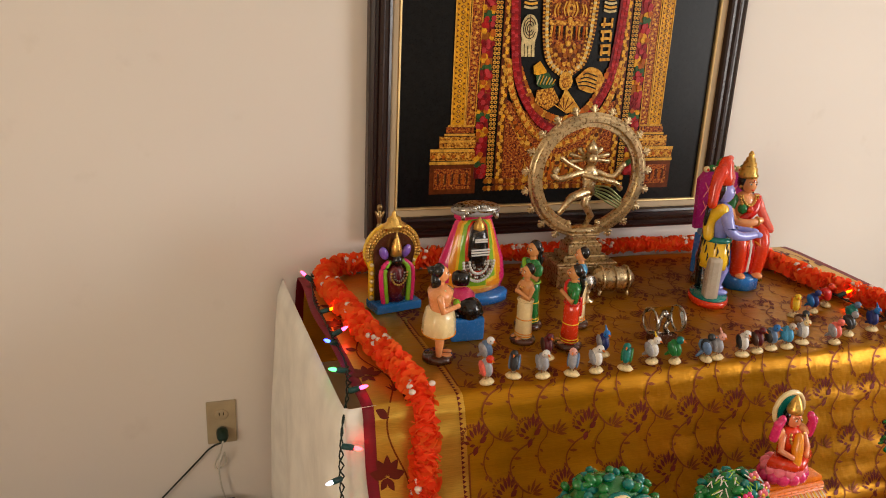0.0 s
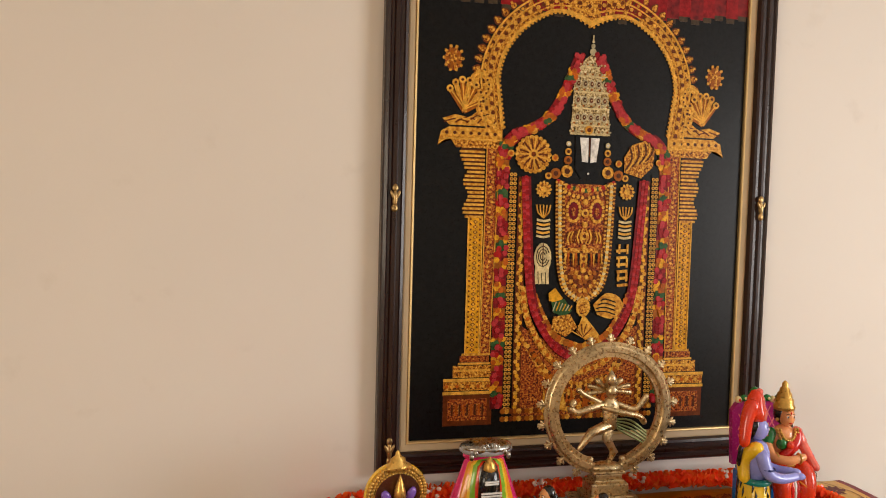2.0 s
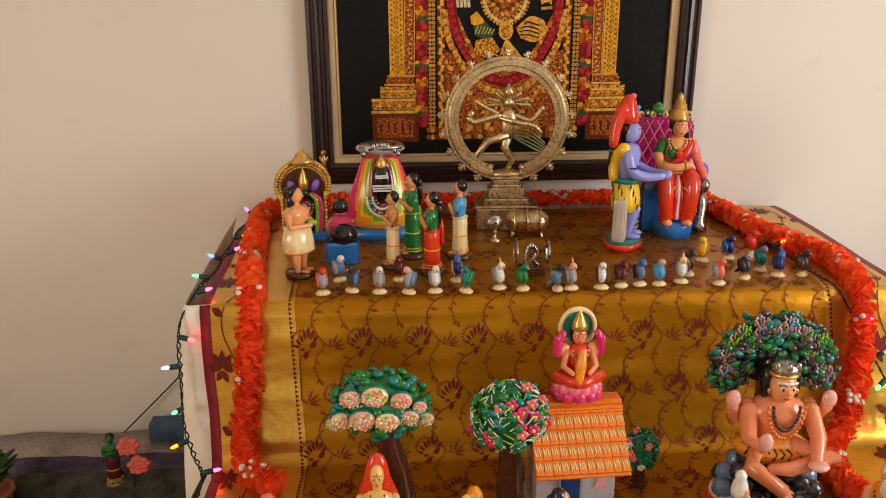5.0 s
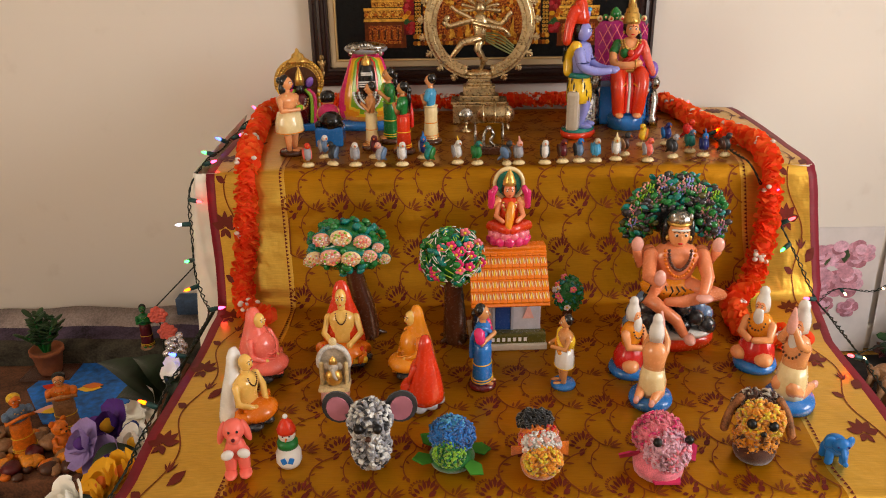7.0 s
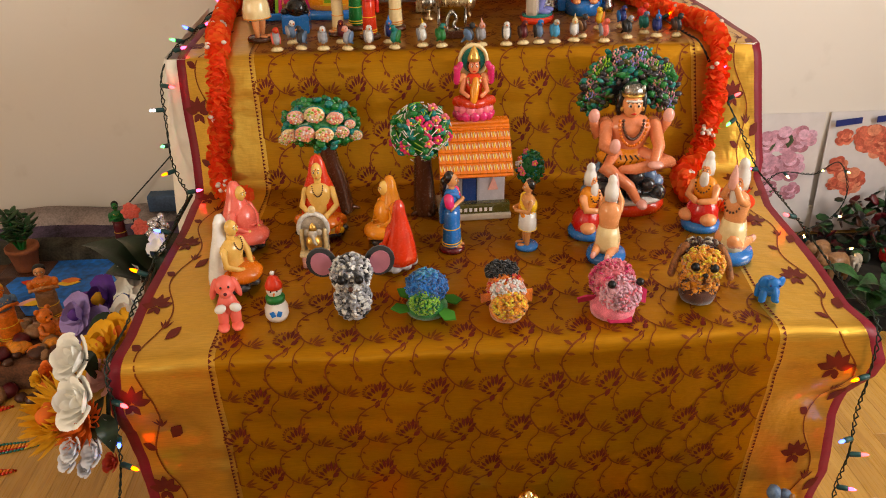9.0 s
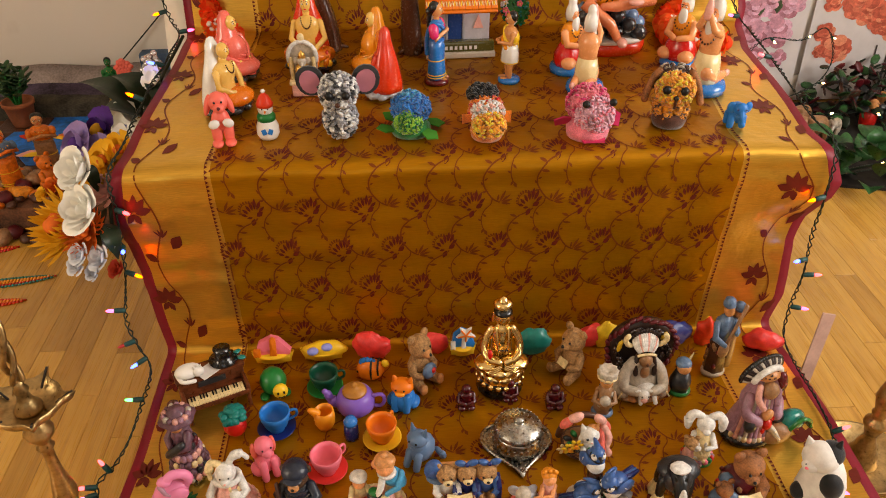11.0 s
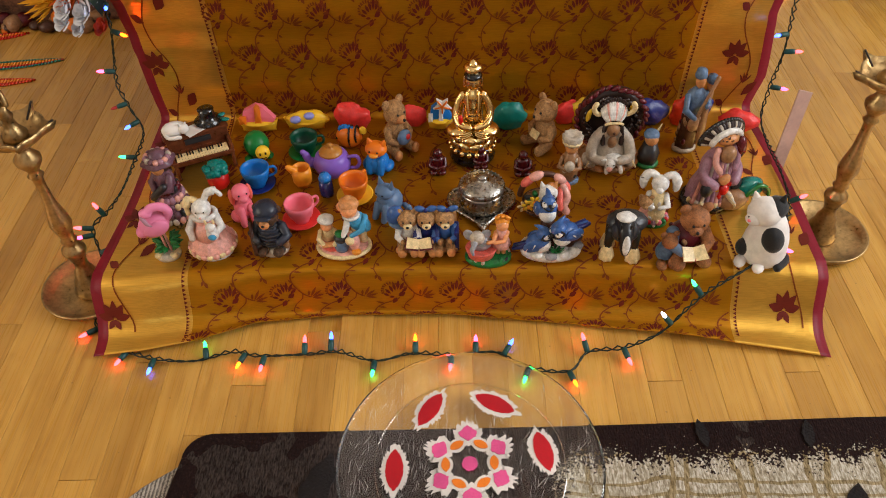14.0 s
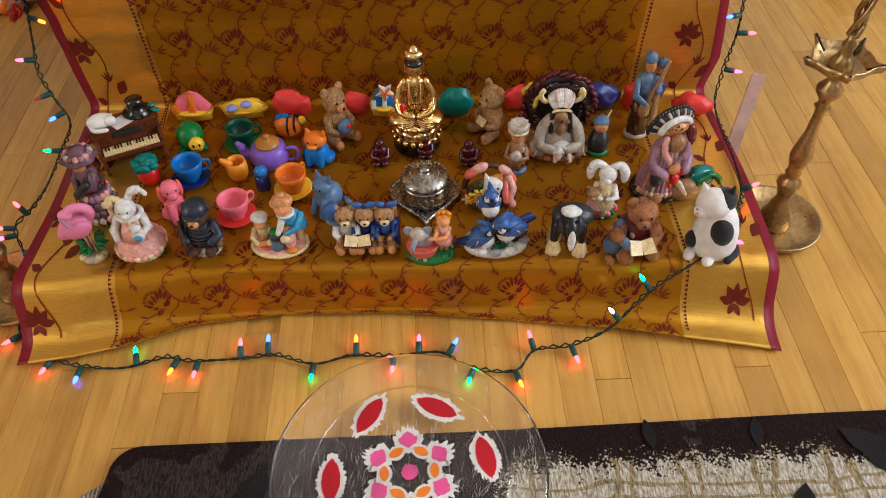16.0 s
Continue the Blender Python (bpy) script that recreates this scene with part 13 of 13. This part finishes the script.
def poster(x0, x1, y, z1, label, tint, seed, stems, blooms):
    t = thing("flower_poster", ((x0 + x1) / 2, y, 0.0), label, "poster", group="flower posters")
    b = Build()
    b.box((0, 0, z1 / 2), (x1 - x0, 0.004, z1), mat("poster_white", (0.74, 0.70, 0.70), 0.55, var=0.04), rot=(-3, 0, 0))
    b.obj("sheet", t, "white poster sheet")
    r_ = random.Random(seed)
    w = (x1 - x0) / 2
    lean = lambda z: math.sin(radians(3)) * (z - z1 / 2)
    for i, (fx, fz, fr) in enumerate(blooms):
        fx -= (x0 + x1) / 2
        b = Build()
        lay = 0
        for n_, q, s in ((7, 0.66, 0.50), (6, 0.42, 0.42), (5, 0.22, 0.32), (1, 0.0, 0.2)):
            for k in range(n_):
                a = 6.283 * k / n_ + r_.uniform(-0.3, 0.3) + q
                lay += 1
                sh = r_.uniform(0.55, 1.25)
                m = mat(f"print_{seed}_{int(sh * 7)}", tuple(min(1, c * sh ** (1 if e == 0 else 1.6)) for e, c in enumerate(tint)), 0.5, var=0.2, scale=50)
                b.slab(arc(0, 0, fr * s, fr * s * 0.82, 0, 360, 11)[:-1], (fx + fr * q * math.cos(a), -0.0028 - 0.0003 * (i % 6) - 0.00008 * lay + lean(fz), fz + fr * q * math.sin(a)), 0.0003, m, rot=(87, math.degrees(-a) * 0, 0))
        b.obj("printed_bloom", t, "printed blossom")
    for i in range(len(blooms) // 2):
        fx, fz, fr = blooms[i * 2]
        b = Build()
        b.slab([(p * 0.9, q) for p, q in leaf(fr * 1.3, fr * 0.4)], (fx - (x0 + x1) / 2 + fr * 0.5, -0.0026 + lean(fz - fr), fz - fr * 0.5), 0.0003, mat("printed_leaf", (0.10, 0.14, 0.06), 0.5, var=0.3), rot=(87, 0, 0))
        b.obj("printed_leaf", t, "printed green leaf")
    for i in range(stems):
        b = Build()
        x = r_.uniform(-0.3, 0.3) * w
        b.tube([(x, -0.006 - 0.010, z1 * 0.02), (x * 1.2, -0.006, z1 * 0.45)], 0.0025, mat("printed_stem", (0.12, 0.09, 0.08), 0.6), 5)
        b.obj("printed_stem", t)
    return t


poster(1.80, 2.155, WALL - 0.018, 0.435, "white poster printed with pale mauve roses", (0.72, 0.40, 0.50), 41, 0, [(2.017, 0.340, 0.050), (2.088, 0.345, 0.046), (1.960, 0.330, 0.045), (2.052, 0.248, 0.056), (1.975, 0.250, 0.045), (2.076, 0.160, 0.032), (1.99, 0.17, 0.035), (1.90, 0.28, 0.05)])
poster(2.175, 2.75, WALL - 0.018, 0.435, "white poster printed with coral bouquet", (0.85, 0.27, 0.17), 42, 9, [(2.255 + 0.34 * ((k * 0.618) % 1), 0.185 + 0.175 * ((k * 0.381 + 0.1) % 1), 0.030 + 0.010 * (k % 3)) for k in range(26)] + [(2.235, 0.345, 0.03), (2.230, 0.245, 0.034), (2.228, 0.180, 0.024)])
for i, (x, z) in enumerate(((2.23, 0.405), (2.37, 0.415))):
    b = Build()
    b.box((0, 0, 0), (0.09, 0.002, 0.022), mat("poster_navy_ink", (0.03, 0.05, 0.25), 0.6), rot=(0, -6, 0), bevel=0.0008)
    o = b.obj("ink_bar", [q for q in scene.objects if q.name.startswith("flower_poster")][1], "navy bar of writing")
    o.location = (x - 2.4625, -0.010, z)
light_string([(1.80, 1.66, 0.12), (1.92, 1.66, 0.18), (2.00, 1.66, 0.25), (2.12, 1.66, 0.24), (2.20, 1.66, 0.28), (2.24, 1.64, 0.18), (2.18, 1.60, 0.10), (2.05, 1.56, 0.06), (2.14, 1.45, 0.06), (2.30, 1.40, 0.08), (2.25, 1.20, 0.02), (2.0, 1.12, 0.008), (1.80, 1.05, 0.008), (1.72, 1.20, 0.008)],
             [(1.90, 1.62, 0.17, "warm"), (2.02, 1.62, 0.24, "warm"), (2.13, 1.62, 0.27, "warm"), (2.22, 1.60, 0.26, "warm"), (2.20, 1.57, 0.12, "warm"), (2.05, 1.52, 0.08, "warm"), (2.16, 1.42, 0.08, "warm"), (2.28, 1.37, 0.10, "warm"), (2.20, 1.16, 0.03, "warm"), (1.98, 1.08, 0.02, "warm"), (1.80, 1.02, 0.02, "warm"), (1.92, 1.12, 0.02, "warm")],
             "string of warm white fairy lights among the foliage")


def clay_beast(x, y, s, rz, c, label):
    b = Build()
    b.x = Matrix.Scale(s, 4)
    b.ell((0, 0.1, 0.55), (0.30, 0.48, 0.32), rp(c), rough=0.1, freq=5)
    b.ell((0, -0.45, 0.72), (0.20, 0.22, 0.22), rp(c))
    b.tube([(0, -0.60, 0.66), (0.02, -0.74, 0.46), (0, -0.72, 0.22)], (0.10, 0.08, 0.06), rp(c), 9)
    for kx in (-1, 1):
        b.ell((0.20 * kx, -0.38, 0.76), (0.16, 0.05, 0.18), rp(c), rot=(0, 0, 25 * kx))
        for ky in (-0.22, 0.36):
            b.tube([(0.17 * kx, ky, 0.45), (0.18 * kx, ky, 0.04)], (0.12, 0.10), rp(c), 9)
    put(b, "elephant_figurine", x, y, label, "figurine", rz=rz, z=0.012, group="clay elephants")


b = Build()
b.slab([(1.66, 1.66), (1.70, 1.28), (1.95, 1.10), (2.30, 1.02), (2.75, 1.05), (2.80, 1.66)], (0, 0, 0.006), 0.010, mat("dark_soil_sheet", (0.035, 0.028, 0.022), 0.9, var=0.4, scale=30, bump=0.8))
b.obj("soil_sheet", None, "dark brown crumpled sheet like soil", "scenery")
clay_beast(2.068, 1.451, 0.09, -60, "tanbrown", "grey-brown clay elephant standing on soil")
clay_beast(2.066, 1.352, 0.10, -75, "tanbrown", "larger grey-brown clay elephant on soil")
clay_beast(2.171, 1.402, 0.06, -40, "stone", "small pale clay elephant")
po = thing("trailing_plant", (2.14, 1.12, 0.010), "artificial trailing plant with broad green leaves", "plant")
LEAFP = mat("pothos_leaf", (0.05, 0.16, 0.05), 0.35, var=0.35, scale=25)
rn = random.Random(21)
for i in range(34):
    a = rn.uniform(0, 6.28)
    d = rn.uniform(0.05, 0.24)
    p = (d * 0.5 * math.cos(a), d * 0.4 * math.sin(a), rn.uniform(0.01, 0.10))
    q = (d * math.cos(a), d * 0.75 * math.sin(a), max(0.012, p[2] + rn.uniform(-0.04, 0.07)))
    b = Build()
    leaf_blade(b, p, q, 0.07, LEAFP, bend=0.012)
    b.obj("leaf", po)
b = Build()
b.tube(smooth_path([(-0.1, 0.02, 0.004), (0, 0, 0.04), (0.1, -0.02, 0.05), (0.2, 0.03, 0.02)]), 0.004, LEAFD, 7)
b.obj("vine", po)
b = Build()
rn = random.Random(22)
for i in range(420):
    x, y = rn.uniform(2.17, 2.75), rn.uniform(1.40, 1.68)
    z = rn.uniform(0.015, 0.16) * (1 if x > 2.2 else 0.5)
    b.ell((x, y, z), (0.024, 0.015, 0.0028), (LEAFD, LEAFP, rp("brown"), rp("dark"), rp("maroon"))[i % 5], rot=(rn.uniform(-60, 60), rn.uniform(-60, 60), rn.uniform(0, 180)), seg=7, rings=5)
tagged(b.obj("leaf_litter", None, "dark artificial foliage heaped by the wall", "foliage"), kind="stuff")
b = Build()
b.slab([(2.25, 1.02), (2.30, 1.22), (2.62, 1.24), (2.70, 1.04)], (0, 0, 0.013), 0.003, mat("teal_paper", (0.10, 0.42, 0.36), 0.5, var=0.3, scale=8))
b.obj("teal_sheet", None, "sheet of teal paper under the plant", "paper")
for k, (x, y) in enumerate(((2.30, 1.44), (2.36, 1.50))):
    b = Build()
    b.ell((x, y, 0.05), (0.03, 0.025, 0.04), rp("red" if k == 0 else "tanbrown"), rough=0.2)
    b.ell((x, y - 0.01, 0.10), (0.016, 0.016, 0.02), rp("tan"))
    b.obj("seated_doll", None, f"small seated clay doll in {('red', 'brown')[k]}", "doll")
# plastic pot liner glimpsed beside the lower step
b = Build()
b.slab([(0, 0), (0.030, 0.01), (0.034, 0.20), (0.004, 0.21)], (1.528, 0.27, 0.006), 0.003, mat("pink_card", (0.62, 0.44, 0.38), 0.7), rot=(90, 0, 8))
b.obj("card_offcut", None, "pale pink card leaning at the cloth edge", "card")

# ---- floor boards, each one a piece ----
STRIP = 0.0572
rn = random.Random(77)
_lens = (0.46, 0.62, 0.80, 1.02)
_pm = {}
for l in _lens:
    b = Build()
    w, g = STRIP - 0.0003, 0.0004
    vs = []
    for z, d in ((-0.008, 0), (-g, 0), (0.0, g)):
        for sx, sy in ((-1, -1), (1, -1), (1, 1), (-1, 1)):
            vs.append((sx * (w / 2 - d), sy * (l / 2 - 0.0005 - d), z))
    b.add(vs, [(0, 1, 5, 4), (1, 2, 6, 5), (2, 3, 7, 6), (3, 0, 4, 7), (4, 5, 9, 8), (5, 6, 10, 9), (6, 7, 11, 10), (7, 4, 8, 11), (8, 9, 10, 11)], M_WOOD, flat=True)
    _pm[l] = b.mesh("floor_board")
x = -1.02
while x < 2.50:
    y = -0.72 - rn.uniform(0, 0.5)
    while y < WALL - 0.02:
        l = rn.choice(_lens)
        if y + l > WALL - 0.016:
            l = max([q for q in _lens if y + q <= WALL - 0.016] or [0])
            if not l:
                break
        hidden = 0.30 < x < 1.46 and -0.14 < y and True
        if not hidden:
            o = new("floor_board", _pm[l])
            o.parent = floor
            o.location = (x, y + l / 2, 0.0)
        y += l
    x += STRIP
